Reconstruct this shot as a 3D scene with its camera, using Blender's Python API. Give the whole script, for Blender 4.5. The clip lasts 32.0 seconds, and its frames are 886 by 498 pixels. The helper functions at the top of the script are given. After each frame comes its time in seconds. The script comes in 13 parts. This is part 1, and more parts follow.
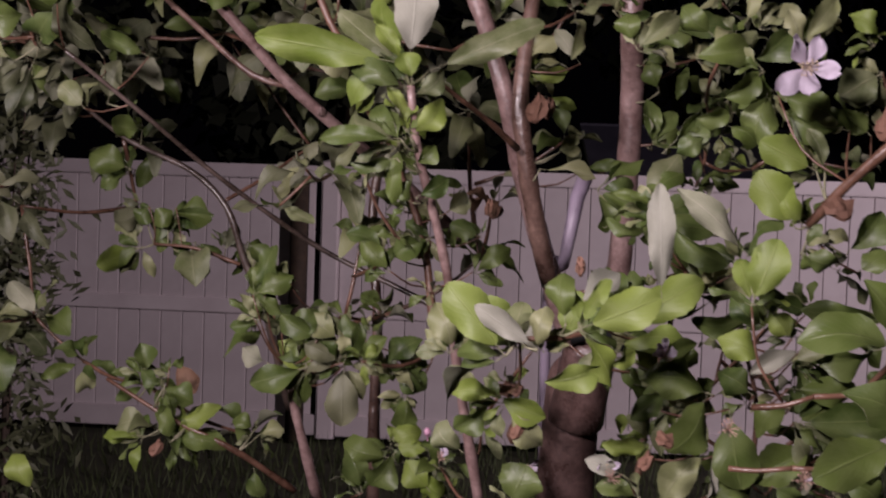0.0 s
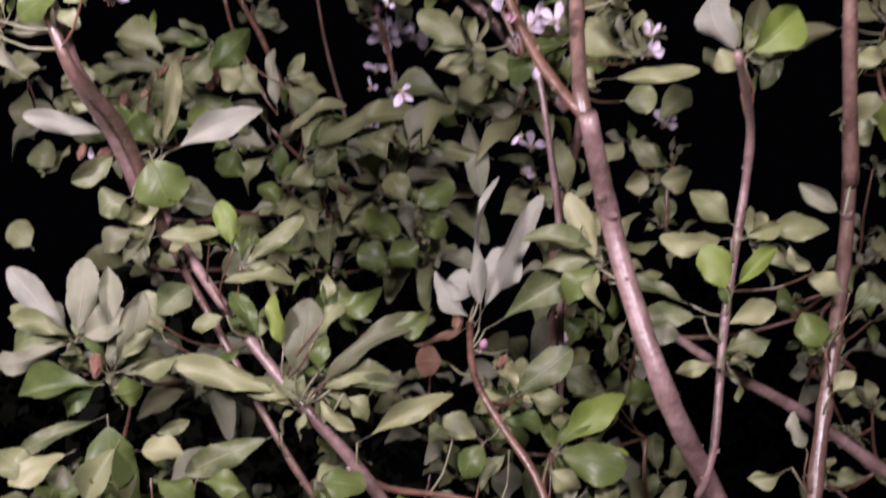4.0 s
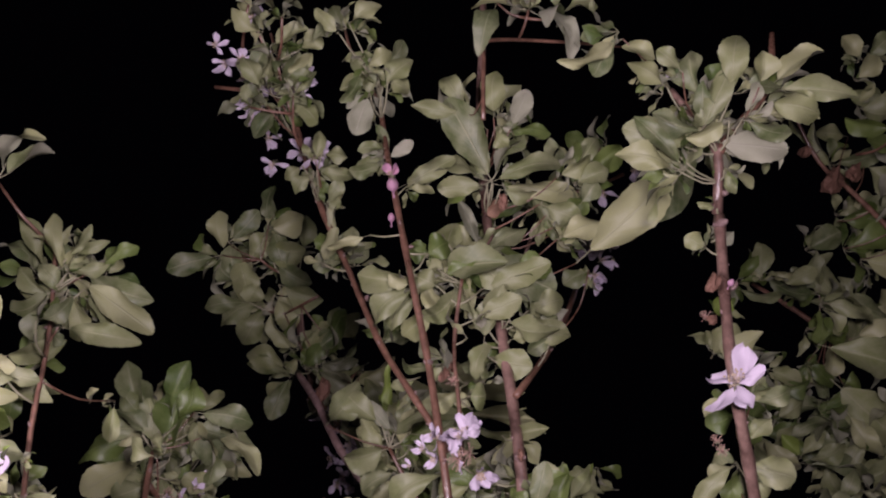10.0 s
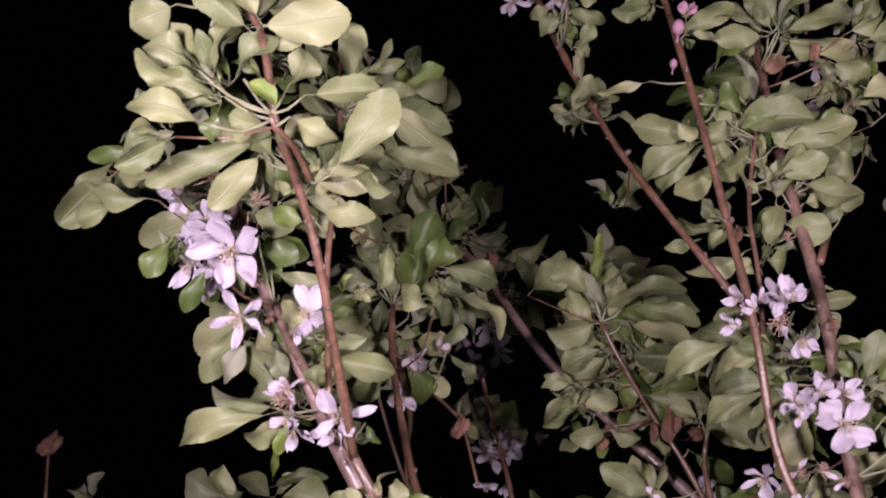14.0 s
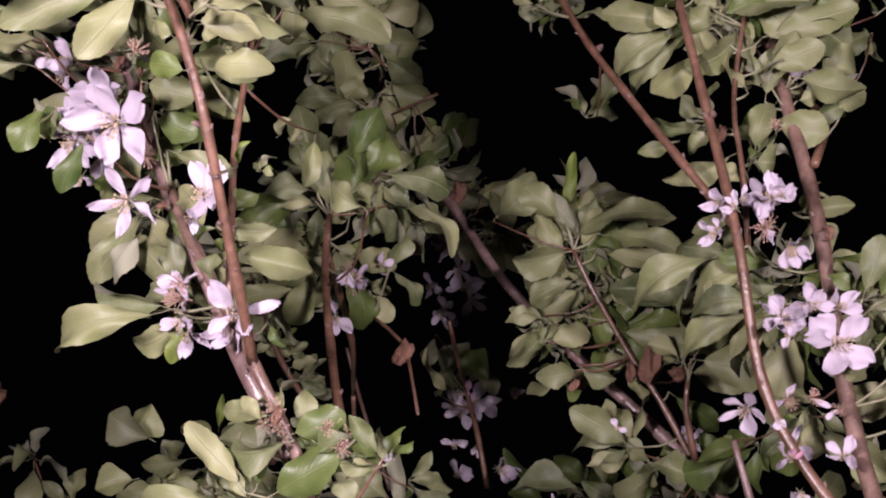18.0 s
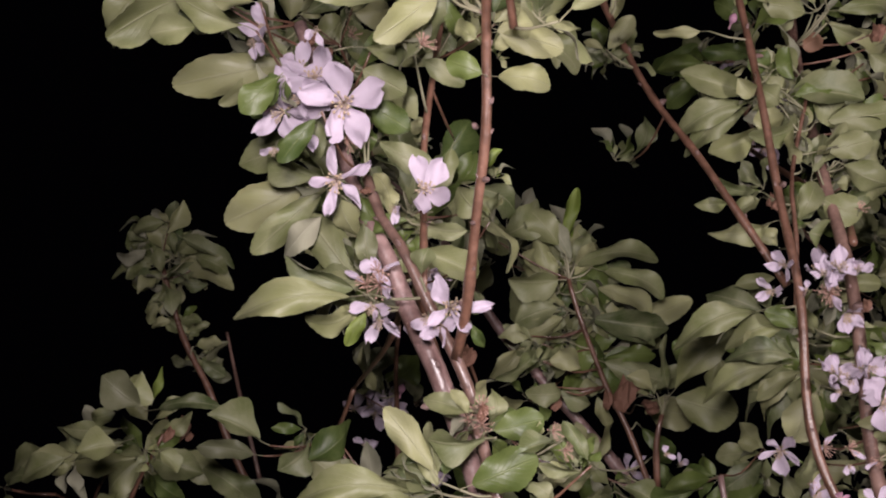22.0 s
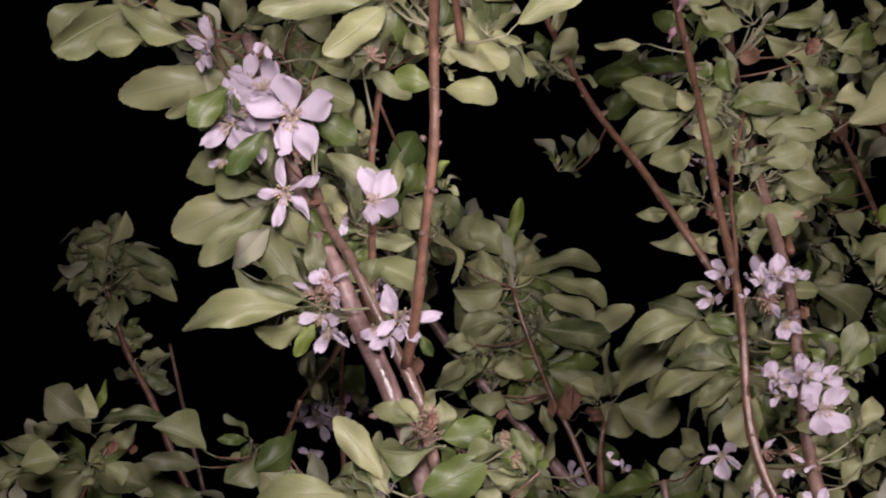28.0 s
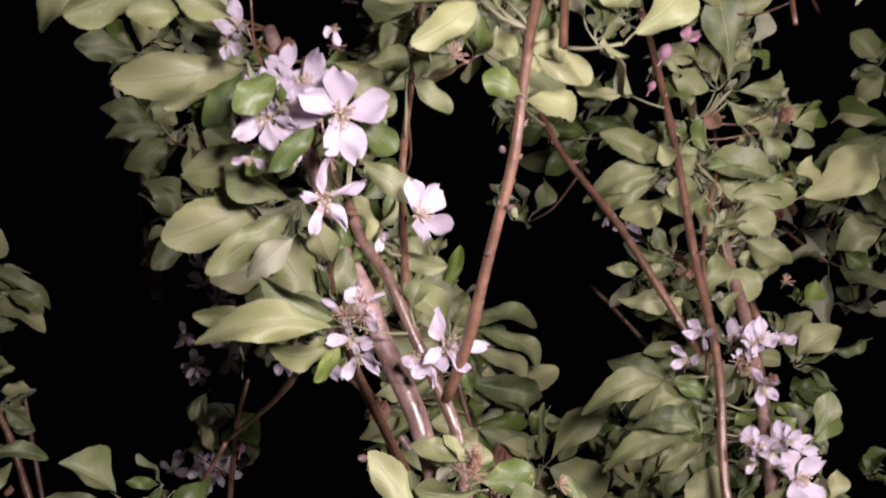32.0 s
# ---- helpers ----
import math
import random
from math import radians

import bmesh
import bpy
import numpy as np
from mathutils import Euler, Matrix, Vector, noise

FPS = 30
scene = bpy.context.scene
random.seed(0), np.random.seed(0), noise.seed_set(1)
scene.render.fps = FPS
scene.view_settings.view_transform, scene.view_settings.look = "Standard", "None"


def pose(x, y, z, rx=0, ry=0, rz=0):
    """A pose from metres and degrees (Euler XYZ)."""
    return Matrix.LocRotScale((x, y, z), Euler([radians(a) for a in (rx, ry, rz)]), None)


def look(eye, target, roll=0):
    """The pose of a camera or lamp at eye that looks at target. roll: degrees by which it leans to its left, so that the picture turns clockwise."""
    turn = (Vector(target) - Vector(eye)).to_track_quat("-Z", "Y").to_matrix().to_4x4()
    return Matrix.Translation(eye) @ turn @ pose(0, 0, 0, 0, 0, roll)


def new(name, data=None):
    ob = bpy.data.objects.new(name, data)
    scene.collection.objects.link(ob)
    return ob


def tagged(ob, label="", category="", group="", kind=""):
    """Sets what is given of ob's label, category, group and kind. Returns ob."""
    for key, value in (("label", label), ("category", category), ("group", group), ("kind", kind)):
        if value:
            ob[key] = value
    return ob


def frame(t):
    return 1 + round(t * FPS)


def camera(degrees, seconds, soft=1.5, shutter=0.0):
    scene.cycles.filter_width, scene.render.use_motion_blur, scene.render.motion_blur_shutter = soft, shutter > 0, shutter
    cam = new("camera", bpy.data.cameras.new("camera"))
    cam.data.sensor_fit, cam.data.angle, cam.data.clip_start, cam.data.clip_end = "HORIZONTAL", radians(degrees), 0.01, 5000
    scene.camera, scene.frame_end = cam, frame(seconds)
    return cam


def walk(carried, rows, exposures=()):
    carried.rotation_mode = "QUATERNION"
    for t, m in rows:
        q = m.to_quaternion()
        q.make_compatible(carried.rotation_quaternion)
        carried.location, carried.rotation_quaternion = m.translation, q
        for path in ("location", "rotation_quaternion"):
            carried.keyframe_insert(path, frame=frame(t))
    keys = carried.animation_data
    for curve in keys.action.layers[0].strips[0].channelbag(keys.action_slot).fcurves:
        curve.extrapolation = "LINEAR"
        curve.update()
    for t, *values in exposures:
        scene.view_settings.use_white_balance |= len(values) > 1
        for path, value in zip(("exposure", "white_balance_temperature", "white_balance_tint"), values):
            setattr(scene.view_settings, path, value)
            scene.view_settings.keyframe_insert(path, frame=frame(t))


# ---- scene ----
# Units: metres. Apple tree at night, lit by two fixed lamps that stand in for a light carried with the camera, and by a
# garden floodlight on the fence.
UP = 1.65
cam = camera(38.9, 32.0, soft=2.0, shutter=0.5)
PATH = [  # seconds, place, turn
    (0, 0.0009, 0.0023, 1.6516, 87.726, -1.878, 0.014),
    (0.5, -0.0265, 0.0216, 1.6531, 89.048, -2.293, -0.150),
    (1, -0.0632, 0.0969, 1.6616, 90.892, -3.040, -0.583),
    (1.5, -0.0742, 0.1616, 1.6493, 93.211, -4.290, -0.779),
    (2, -0.1233, 0.1749, 1.6682, 95.125, -3.892, -3.058),
    (2.5, -0.1721, 0.1988, 1.6804, 97.840, -4.110, -3.903),
    (3, -0.2177, 0.1952, 1.6992, 100.884, -4.419, -5.825),
    (3.5, -0.2005, 0.1969, 1.6884, 106.622, -4.622, -6.199),
    (4, -0.1949, 0.1831, 1.6730, 111.324, -4.320, -6.621),
    (4.5, -0.1927, 0.1615, 1.6520, 116.255, -3.690, -7.281),
    (6.5, -0.1959, 0.0846, 1.7369, 118.631, -0.775, -8.263),
    (7, -0.1939, 0.0739, 1.7409, 120.561, -0.296, -8.192),
    (7.5, -0.1989, 0.0710, 1.7433, 122.348, -0.034, -7.953),
    (8, -0.2061, 0.0702, 1.7460, 124.007, -0.000, -7.809),
    (8.5, -0.2159, 0.0634, 1.7477, 125.606, 0.118, -7.745),
    (9, -0.2176, 0.0564, 1.7492, 126.871, 0.304, -7.549),
    (9.5, -0.2094, 0.0405, 1.7489, 127.640, 0.618, -7.090),
    (10, -0.2212, 0.0395, 1.7479, 127.903, 0.970, -6.099),
    (10.5, -0.2185, 0.0491, 1.7457, 127.844, 1.098, -4.601),
    (11, -0.2080, 0.0818, 1.7479, 127.443, 0.792, -2.731),
    (11.5, -0.1927, 0.1179, 1.7447, 126.989, 0.350, -1.593),
    (12, -0.1900, 0.1319, 1.7372, 126.457, -0.066, -1.181),
    (12.5, -0.2504, 0.1407, 1.7423, 125.888, -0.803, -1.389),
    (13, -0.3238, 0.1462, 1.7507, 125.531, 0.081, -5.118),
    (13.5, -0.3954, 0.1570, 1.7591, 125.000, 1.255, -9.454),
    (15.5, -0.4679, 0.1635, 1.7565, 123.015, 1.105, -15.475),
    (16, -0.4603, 0.1834, 1.7556, 122.932, 1.046, -15.019),
    (16.5, -0.4320, 0.2147, 1.7635, 123.086, 1.028, -14.051),
    (17, -0.4062, 0.2324, 1.7704, 123.416, 0.984, -12.974),
    (17.5, -0.3812, 0.2421, 1.7668, 123.943, 0.836, -12.097),
    (18, -0.3796, 0.2483, 1.7661, 124.385, 0.643, -12.156),
    (18.5, -0.4120, 0.2570, 1.7691, 124.748, 0.615, -13.186),
    (19, -0.4546, 0.2653, 1.7716, 124.851, 0.627, -15.105),
    (19.5, -0.4930, 0.2765, 1.7687, 124.869, 0.828, -17.654),
    (20, -0.5248, 0.2959, 1.7657, 124.532, 0.935, -20.614),
    (20.5, -0.5456, 0.2945, 1.7669, 124.238, 1.210, -23.790),
    (21, -0.5587, 0.2862, 1.7647, 124.307, 1.476, -26.163),
    (21.5, -0.5705, 0.2924, 1.7608, 124.282, 1.552, -28.171),
    (22, -0.5821, 0.3000, 1.7581, 124.207, 1.718, -29.669),
    (22.5, -0.5887, 0.3025, 1.7585, 124.189, 1.884, -30.988),
    (23, -0.5919, 0.3060, 1.7580, 124.183, 2.082, -31.950),
    (23.5, -0.5949, 0.3144, 1.7570, 124.254, 2.347, -32.594),
    (24, -0.5944, 0.3172, 1.7575, 124.454, 2.481, -33.115),
    (24.5, -0.5933, 0.3086, 1.7577, 124.633, 2.678, -33.412),
    (25, -0.5946, 0.2936, 1.7570, 124.787, 2.869, -33.541),
    (25.5, -0.5959, 0.2930, 1.7569, 124.781, 2.902, -33.549),
    (27.5, -0.5852, 0.2899, 1.7561, 124.378, 3.393, -32.478),
    (28, -0.5876, 0.2975, 1.7554, 124.542, 3.527, -31.763),
    (28.5, -0.5597, 0.3133, 1.7614, 124.871, 3.484, -30.817),
    (29, -0.5241, 0.3308, 1.7749, 125.357, 3.329, -29.911),
    (29.5, -0.5041, 0.3391, 1.7654, 125.592, 3.023, -29.698),
    (30, -0.5247, 0.3604, 1.7647, 125.826, 2.283, -29.756),
    (30.5, -0.5758, 0.3950, 1.7723, 125.955, 3.234, -33.961),
    (31, -0.6112, 0.4124, 1.7749, 126.414, 4.978, -38.847),
    (31.5, -0.6216, 0.4085, 1.7733, 126.820, 5.671, -41.516),
    (32, -0.6421, 0.3965, 1.7716, 127.159, 5.892, -42.837),
]
EXPOSURES = [(0.0, -0.3, 6550, 15), (1.0, -0.05, 6650, 19), (2.0, 0.33, 6650, 19), (3.0, 0.48, 6450, 17), (4.0, 0.24, 6200, 19), (7.0, -0.18, 6300, 18), (9.0, -0.49, 6250, 24), (10.0, -0.42, 6250, 24), (12.0, -0.2, 6300, 22), (13.0, -0.13, 6300, 22), (16.0, -0.26, 6400, 21), (17.0, -0.12, 6420, 21), (18.0, -0.02, 6450, 20), (20.0, -0.38, 6600, 11), (23.0, -0.49, 6650, 10), (25.0, -0.54, 6650, 10), (28.0, -0.54, 6650, 10), (30.0, -0.02, 6600, 9), (32.0, 0.03, 6600, 9)]

walk(cam, [(t, pose(x, y, z, rx, ry, rz)) for t, x, y, z, rx, ry, rz in PATH], EXPOSURES)

# ---- night sky and lamps ----
world = bpy.data.worlds.new("night")
scene.world = world
world.use_nodes = True
world.node_tree.nodes["Background"].inputs[0].default_value = (0.012, 0.010, 0.016, 1)
world.node_tree.nodes["Background"].inputs[1].default_value = 0.05


def spot_lamp(name, place, target, watts, colour, cone):
    data = bpy.data.lights.new(name, "SPOT")
    data.energy, data.color, data.spot_size, data.spot_blend, data.shadow_soft_size = watts, colour, radians(cone), 0.5, 0.08
    ob = new(name, data)
    ob.matrix_world = look(place, target)
    return ob


def bulb(name, place, watts):
    data = bpy.data.lights.new(name, "POINT")
    data.energy, data.color, data.shadow_soft_size = watts, (1.0, 0.885, 0.945), 0.035
    new(name, data).location = place


# Two still lamps added in place of one light that moves with the camera.
bulb("carried_light_stand_in", (-0.61, 0.28, UP + 0.17), 15.5)
bulb("carried_light_stand_in", (-0.17, 0.05, UP + 0.17), 17.5)
spot_lamp("garden_floodlight", (4.6, 0.8, 3.5), (-1.0, 8.4, 0.9), 1350, (1.0, 0.85, 0.93), 72)


# ---- materials ----
def material(name):
    mat = bpy.data.materials.new(name)
    mat.use_nodes = True
    return mat, mat.node_tree.nodes, mat.node_tree.links, mat.node_tree.nodes["Principled BSDF"]


def noise_node(nodes, links, scale, detail=4.0, rough=0.6):
    coord, tex = nodes.new("ShaderNodeTexCoord"), nodes.new("ShaderNodeTexNoise")
    tex.inputs["Scale"].default_value, tex.inputs["Detail"].default_value, tex.inputs["Roughness"].default_value = scale, detail, rough
    links.new(coord.outputs["Object"], tex.inputs["Vector"])
    return tex


def ramp_node(nodes, links, source, stops):
    ramp = nodes.new("ShaderNodeValToRGB")
    while len(ramp.color_ramp.elements) < len(stops):
        ramp.color_ramp.elements.new(0.5)
    for element, (at, colour) in zip(ramp.color_ramp.elements, stops):
        element.position, element.color = at, (*colour, 1)
    links.new(source, ramp.inputs[0])
    return ramp


def mix_node(nodes, links, factor, a, b, blend="MIX"):
    mix = nodes.new("ShaderNodeMix")
    mix.data_type, mix.blend_type = "RGBA", blend
    for socket, value in ((mix.inputs[0], factor), (mix.inputs[6], a), (mix.inputs[7], b)):
        if isinstance(value, bpy.types.NodeSocket):
            links.new(value, socket)
        elif isinstance(value, tuple):
            socket.default_value = (*value, 1)
        else:
            socket.default_value = value
    return mix.outputs[2]


def bump_node(nodes, links, shader, height, strength, distance):
    bump = nodes.new("ShaderNodeBump")
    bump.inputs["Strength"].default_value, bump.inputs["Distance"].default_value = strength, distance
    links.new(height, bump.inputs["Height"])
    links.new(bump.outputs[0], shader.inputs["Normal"])


def plain(name, dark, light, scale, rough, bump=0.3, distance=0.001, sheen=0.0, through_light=0.0, per_thing=0.25):
    """A surface that mottles between two colours, and differs a little from piece to piece."""
    mat, nodes, links, shader = material(name)
    tex = noise_node(nodes, links, scale)
    fine = noise_node(nodes, links, scale * 7, 3)
    base = ramp_node(nodes, links, tex.outputs[0], [(0.3, dark), (0.7, light)]).outputs[0]
    info = nodes.new("ShaderNodeObjectInfo")
    spread = ramp_node(nodes, links, info.outputs["Random"], [(0, (1 - per_thing,) * 3), (1, (1,) * 3)]).outputs[0]
    base = mix_node(nodes, links, 1.0, base, spread, "MULTIPLY")
    links.new(base, shader.inputs["Base Color"])
    shader.inputs["Roughness"].default_value = rough
    shader.inputs["Sheen Weight"].default_value = sheen
    if bump:
        bump_node(nodes, links, shader, fine.outputs[0], bump, distance)
    if through_light:
        thin, mix = nodes.new("ShaderNodeBsdfTranslucent"), nodes.new("ShaderNodeMixShader")
        links.new(base, thin.inputs[0])
        mix.inputs[0].default_value = through_light
        links.new(shader.outputs[0], mix.inputs[1])
        links.new(thin.outputs[0], mix.inputs[2])
        links.new(mix.outputs[0], nodes["Material Output"].inputs[0])
    return mat


def bark(name, dark, light, rough, bump):
    """Young bark: streaks along the wood, pale pores and darker blotches."""
    mat, nodes, links, shader = material(name)
    big, fine, pores = noise_node(nodes, links, 34, 6, 0.7), noise_node(nodes, links, 240, 3), nodes.new("ShaderNodeTexVoronoi")
    pores.inputs["Scale"].default_value = 330
    coord = nodes.new("ShaderNodeTexCoord")
    links.new(coord.outputs["Object"], pores.inputs["Vector"])
    base = ramp_node(nodes, links, big.outputs[0], [(0.34, dark), (0.66, light)]).outputs[0]
    base = mix_node(nodes, links, ramp_node(nodes, links, fine.outputs[0], [(0.4, (0.0,) * 3), (0.75, (0.5,) * 3)]).outputs[0], base, tuple(c * 0.55 for c in dark))
    spot = ramp_node(nodes, links, pores.outputs["Distance"], [(0.08, (0.30,) * 3), (0.16, (0.0,) * 3)]).outputs[0]
    base = mix_node(nodes, links, spot, base, tuple(min(0.8, c * 1.5 + 0.08) for c in light))
    links.new(base, shader.inputs["Base Color"])
    links.new(ramp_node(nodes, links, big.outputs[0], [(0.3, (rough - 0.1,) * 3), (0.7, (rough + 0.15,) * 3)]).outputs[0], shader.inputs["Roughness"])
    shader.inputs["Specular IOR Level"].default_value = 0.9
    bump_node(nodes, links, shader, fine.outputs[0], bump, 0.0008)
    return mat


def leaf_material(name, stops, vein, rough):
    """Leaf skin: colour differs from leaf to leaf, with a pale midrib, side veins and mottling. The leaf's length runs along y."""
    mat, nodes, links, shader = material(name)
    info, island, both = nodes.new("ShaderNodeObjectInfo"), nodes.new("ShaderNodeNewGeometry"), nodes.new("ShaderNodeMath")
    links.new(info.outputs["Random"], both.inputs[0])
    links.new(island.outputs["Random Per Island"], both.inputs[1])
    part_of_one = nodes.new("ShaderNodeMath")
    part_of_one.operation = "FRACT"
    links.new(both.outputs[0], part_of_one.inputs[0])
    hue = ramp_node(nodes, links, part_of_one.outputs[0], stops).outputs[0]
    mottle = noise_node(nodes, links, 3.0, 5)
    links.new(island.outputs["Position"], mottle.inputs["Vector"])
    mottle.inputs["Scale"].default_value = 70.0
    hue = mix_node(nodes, links, ramp_node(nodes, links, mottle.outputs[0], [(0.35, (0.0,) * 3), (0.7, (0.6,) * 3)]).outputs[0], hue, vein)
    coord, split = nodes.new("ShaderNodeTexCoord"), nodes.new("ShaderNodeSeparateXYZ")
    links.new(coord.outputs["UV"], split.inputs[0])
    side = nodes.new("ShaderNodeMath")
    side.operation = "ABSOLUTE"
    links.new(split.outputs[0], side.inputs[0])
    rib = ramp_node(nodes, links, side.outputs[0], [(0.02, (1.0,) * 3), (0.06, (0.0,) * 3)]).outputs[0]
    slant = nodes.new("ShaderNodeMath")
    slant.operation, slant.inputs[1].default_value = "MULTIPLY_ADD", -0.45
    links.new(side.outputs[0], slant.inputs[0])
    links.new(split.outputs[1], slant.inputs[2])
    wave = nodes.new("ShaderNodeMath")
    wave.operation, wave.inputs[1].default_value = "PINGPONG", 0.055
    links.new(slant.outputs[0], wave.inputs[0])
    veins = ramp_node(nodes, links, wave.outputs[0], [(0.0, (0.22,) * 3), (0.014, (0.0,) * 3)]).outputs[0]
    both = mix_node(nodes, links, 1.0, rib, veins, "LIGHTEN")
    faint = mix_node(nodes, links, 1.0, both, (0.62, 0.62, 0.62), "MULTIPLY")
    hue = mix_node(nodes, links, faint, hue, vein)
    links.new(hue, shader.inputs["Base Color"])
    shader.inputs["Roughness"].default_value = rough
    shader.inputs["Specular IOR Level"].default_value = 0.5
    blister = mix_node(nodes, links, 0.65, both, mottle.outputs[0])
    bump_node(nodes, links, shader, blister, 0.6, 0.0011)
    thin, mix = nodes.new("ShaderNodeBsdfTranslucent"), nodes.new("ShaderNodeMixShader")
    links.new(hue, thin.inputs[0])
    mix.inputs[0].default_value = 0.12
    links.new(shader.outputs[0], mix.inputs[1])
    links.new(thin.outputs[0], mix.inputs[2])
    links.new(mix.outputs[0], nodes["Material Output"].inputs[0])
    return mat


LEAF_TOP = leaf_material("leaf_upper_skin", [(0.0, (0.066, 0.098, 0.030)), (0.3, (0.165, 0.190, 0.074)), (0.7, (0.235, 0.254, 0.104)), (1.0, (0.38, 0.380, 0.185))], (0.36, 0.36, 0.215), 0.46)
LEAF_UNDER = leaf_material("leaf_downy_underside", [(0.0, (0.20, 0.215, 0.13)), (1.0, (0.33, 0.33, 0.225))], (0.40, 0.385, 0.29), 0.75)
LEAF_GREEN = leaf_material("leaf_deep_green_skin", [(0.0, (0.052, 0.088, 0.020)), (1.0, (0.120, 0.162, 0.036))], (0.19, 0.23, 0.08), 0.40)
# Darker olive copy of the upper skin: weaker lamplight put into the colour.
LEAF_TOP_DIMMED = leaf_material("leaf_upper_skin_dimmed", [(0.0, (0.058, 0.070, 0.030)), (0.5, (0.115, 0.125, 0.062)), (1.0, (0.19, 0.19, 0.105))], (0.22, 0.22, 0.14), 0.5)
LEAF_LIME = leaf_material("leaf_young_lime_skin", [(0.0, (0.15, 0.215, 0.030)), (1.0, (0.23, 0.295, 0.055))], (0.28, 0.335, 0.10), 0.5)
LEAF_PALE = leaf_material("leaf_pale_downy_skin", [(0.0, (0.28, 0.28, 0.22)), (1.0, (0.40, 0.39, 0.31))], (0.46, 0.45, 0.37), 0.7)
LEAF_DRY = leaf_material("leaf_dry_rust_skin", [(0.0, (0.17, 0.085, 0.05)), (1.0, (0.30, 0.16, 0.10))], (0.36, 0.22, 0.14), 0.7)
PETIOLE = plain("leaf_stalk_pale", (0.24, 0.24, 0.13), (0.44, 0.41, 0.28), 60, 0.6, 0)
BARK_BROWN = bark("bark_brown", (0.088, 0.048, 0.037), (0.31, 0.19, 0.150), 0.31, 0.45)
BARK_PALE = bark("bark_pale_pink_grey", (0.15, 0.085, 0.075), (0.48, 0.32, 0.295), 0.36, 0.6)
BARK_RED = bark("bark_red_twig", (0.092, 0.046, 0.030), (0.29, 0.148, 0.098), 0.32, 0.4)
BARK_TRUNK = bark("bark_trunk", (0.085, 0.045, 0.038), (0.29, 0.18, 0.16), 0.28, 0.9)
BARK_DARK = bark("bark_dark_grey_brown", (0.055, 0.038, 0.030), (0.19, 0.135, 0.115), 0.30, 0.5)
PETAL = plain("petal_white_pink", (0.69, 0.58, 0.70), (0.81, 0.72, 0.82), 140, 0.6, 0.2, 0.0004, 0.0, 0.25, 0.12)
PETAL_PINK = plain("petal_pink", (0.60, 0.27, 0.42), (0.76, 0.46, 0.58), 140, 0.6, 0.2, 0.0004, 0.0, 0.2)
STAMEN = plain("stamen_cream", (0.62, 0.48, 0.40), (0.80, 0.68, 0.58), 300, 0.6, 0)
STAMEN_OLD = plain("stamen_faded_pink", (0.50, 0.27, 0.20), (0.74, 0.52, 0.43), 300, 0.7, 0)
ANTHER = plain("anther_ochre", (0.58, 0.42, 0.27), (0.74, 0.60, 0.42), 300, 0.7, 0)
SEPAL = plain("sepal_downy_green", (0.24, 0.26, 0.13), (0.40, 0.38, 0.26), 200, 0.8, 0)
RUST = plain("withered_rust", (0.17, 0.082, 0.052), (0.36, 0.19, 0.13), 150, 0.7, 0.4, 0.0006)
VINYL = plain("fence_vinyl", (0.60, 0.53, 0.54), (0.72, 0.65, 0.66), 3, 0.55, 0.15, 0.002, per_thing=0.12)
DARK_WOOD = plain("dark_post_wood", (0.030, 0.020, 0.014), (0.085, 0.055, 0.035), 14, 0.8, 0.6, 0.004)
RUBBER = plain("black_rubber", (0.008, 0.008, 0.008), (0.02, 0.02, 0.02), 40, 0.6, 0.3)
STAKE = plain("stake_lilac", (0.46, 0.36, 0.48), (0.62, 0.52, 0.64), 40, 0.4, 0.2)
SOIL = plain("lawn_soil", (0.020, 0.022, 0.008), (0.050, 0.052, 0.020), 6, 0.95, 0.8, 0.02)
GRASS = plain("grass_blades", (0.030, 0.045, 0.012), (0.075, 0.095, 0.03), 8, 0.7, 0)
BUSH = plain("bush_leaf", (0.060, 0.072, 0.032), (0.150, 0.160, 0.085), 20, 0.55, 0)
SHED = plain("shed_blue_grey", (0.045, 0.043, 0.062), (0.075, 0.07, 0.095), 4, 0.6, 0.2)
# Near-black leaves: the night's lack of light is put into their colour.
FAR_LEAF_UNLIT = plain("far_tree_leaf_unlit", (0.010, 0.014, 0.006), (0.024, 0.030, 0.012), 4, 0.7, 0)


def lamp_glow(name, colour, strength):
    mat, nodes, links, shader = material(name)
    shader.inputs["Emission Color"].default_value, shader.inputs["Emission Strength"].default_value = (*colour, 1), strength
    return mat


GLOW_AMBER, GLOW_WHITE = lamp_glow("amber_glow", (1.0, 0.42, 0.10), 3.5), lamp_glow("white_glow", (1.0, 0.9, 0.8), 5.0)


# ---- making meshes ----
def mesh_of(name, verts, faces, mats, slots=None, smooth=True):
    me = bpy.data.meshes.new(name)
    me.from_pydata([tuple(v) for v in verts], [], faces)
    for mat in mats:
        me.materials.append(mat)
    if slots:
        me.polygons.foreach_set("material_index", slots)
    me.polygons.foreach_set("use_smooth", [smooth] * len(me.polygons))
    me.update()
    return me


def put(name, me, parent=None, m=None, label=""):
    ob = new(name, me)
    if parent is not None:
        ob.parent = parent
    if m is not None:
        ob.matrix_basis = m
    return tagged(ob, label)


def part(name, bm, mat, parent, label="", smooth=True):
    me = bpy.data.meshes.new(name)
    bm.to_mesh(me)
    bm.free()
    me.materials.append(mat)
    me.polygons.foreach_set("use_smooth", [smooth] * len(me.polygons))
    return put(name, me, parent, None, label)


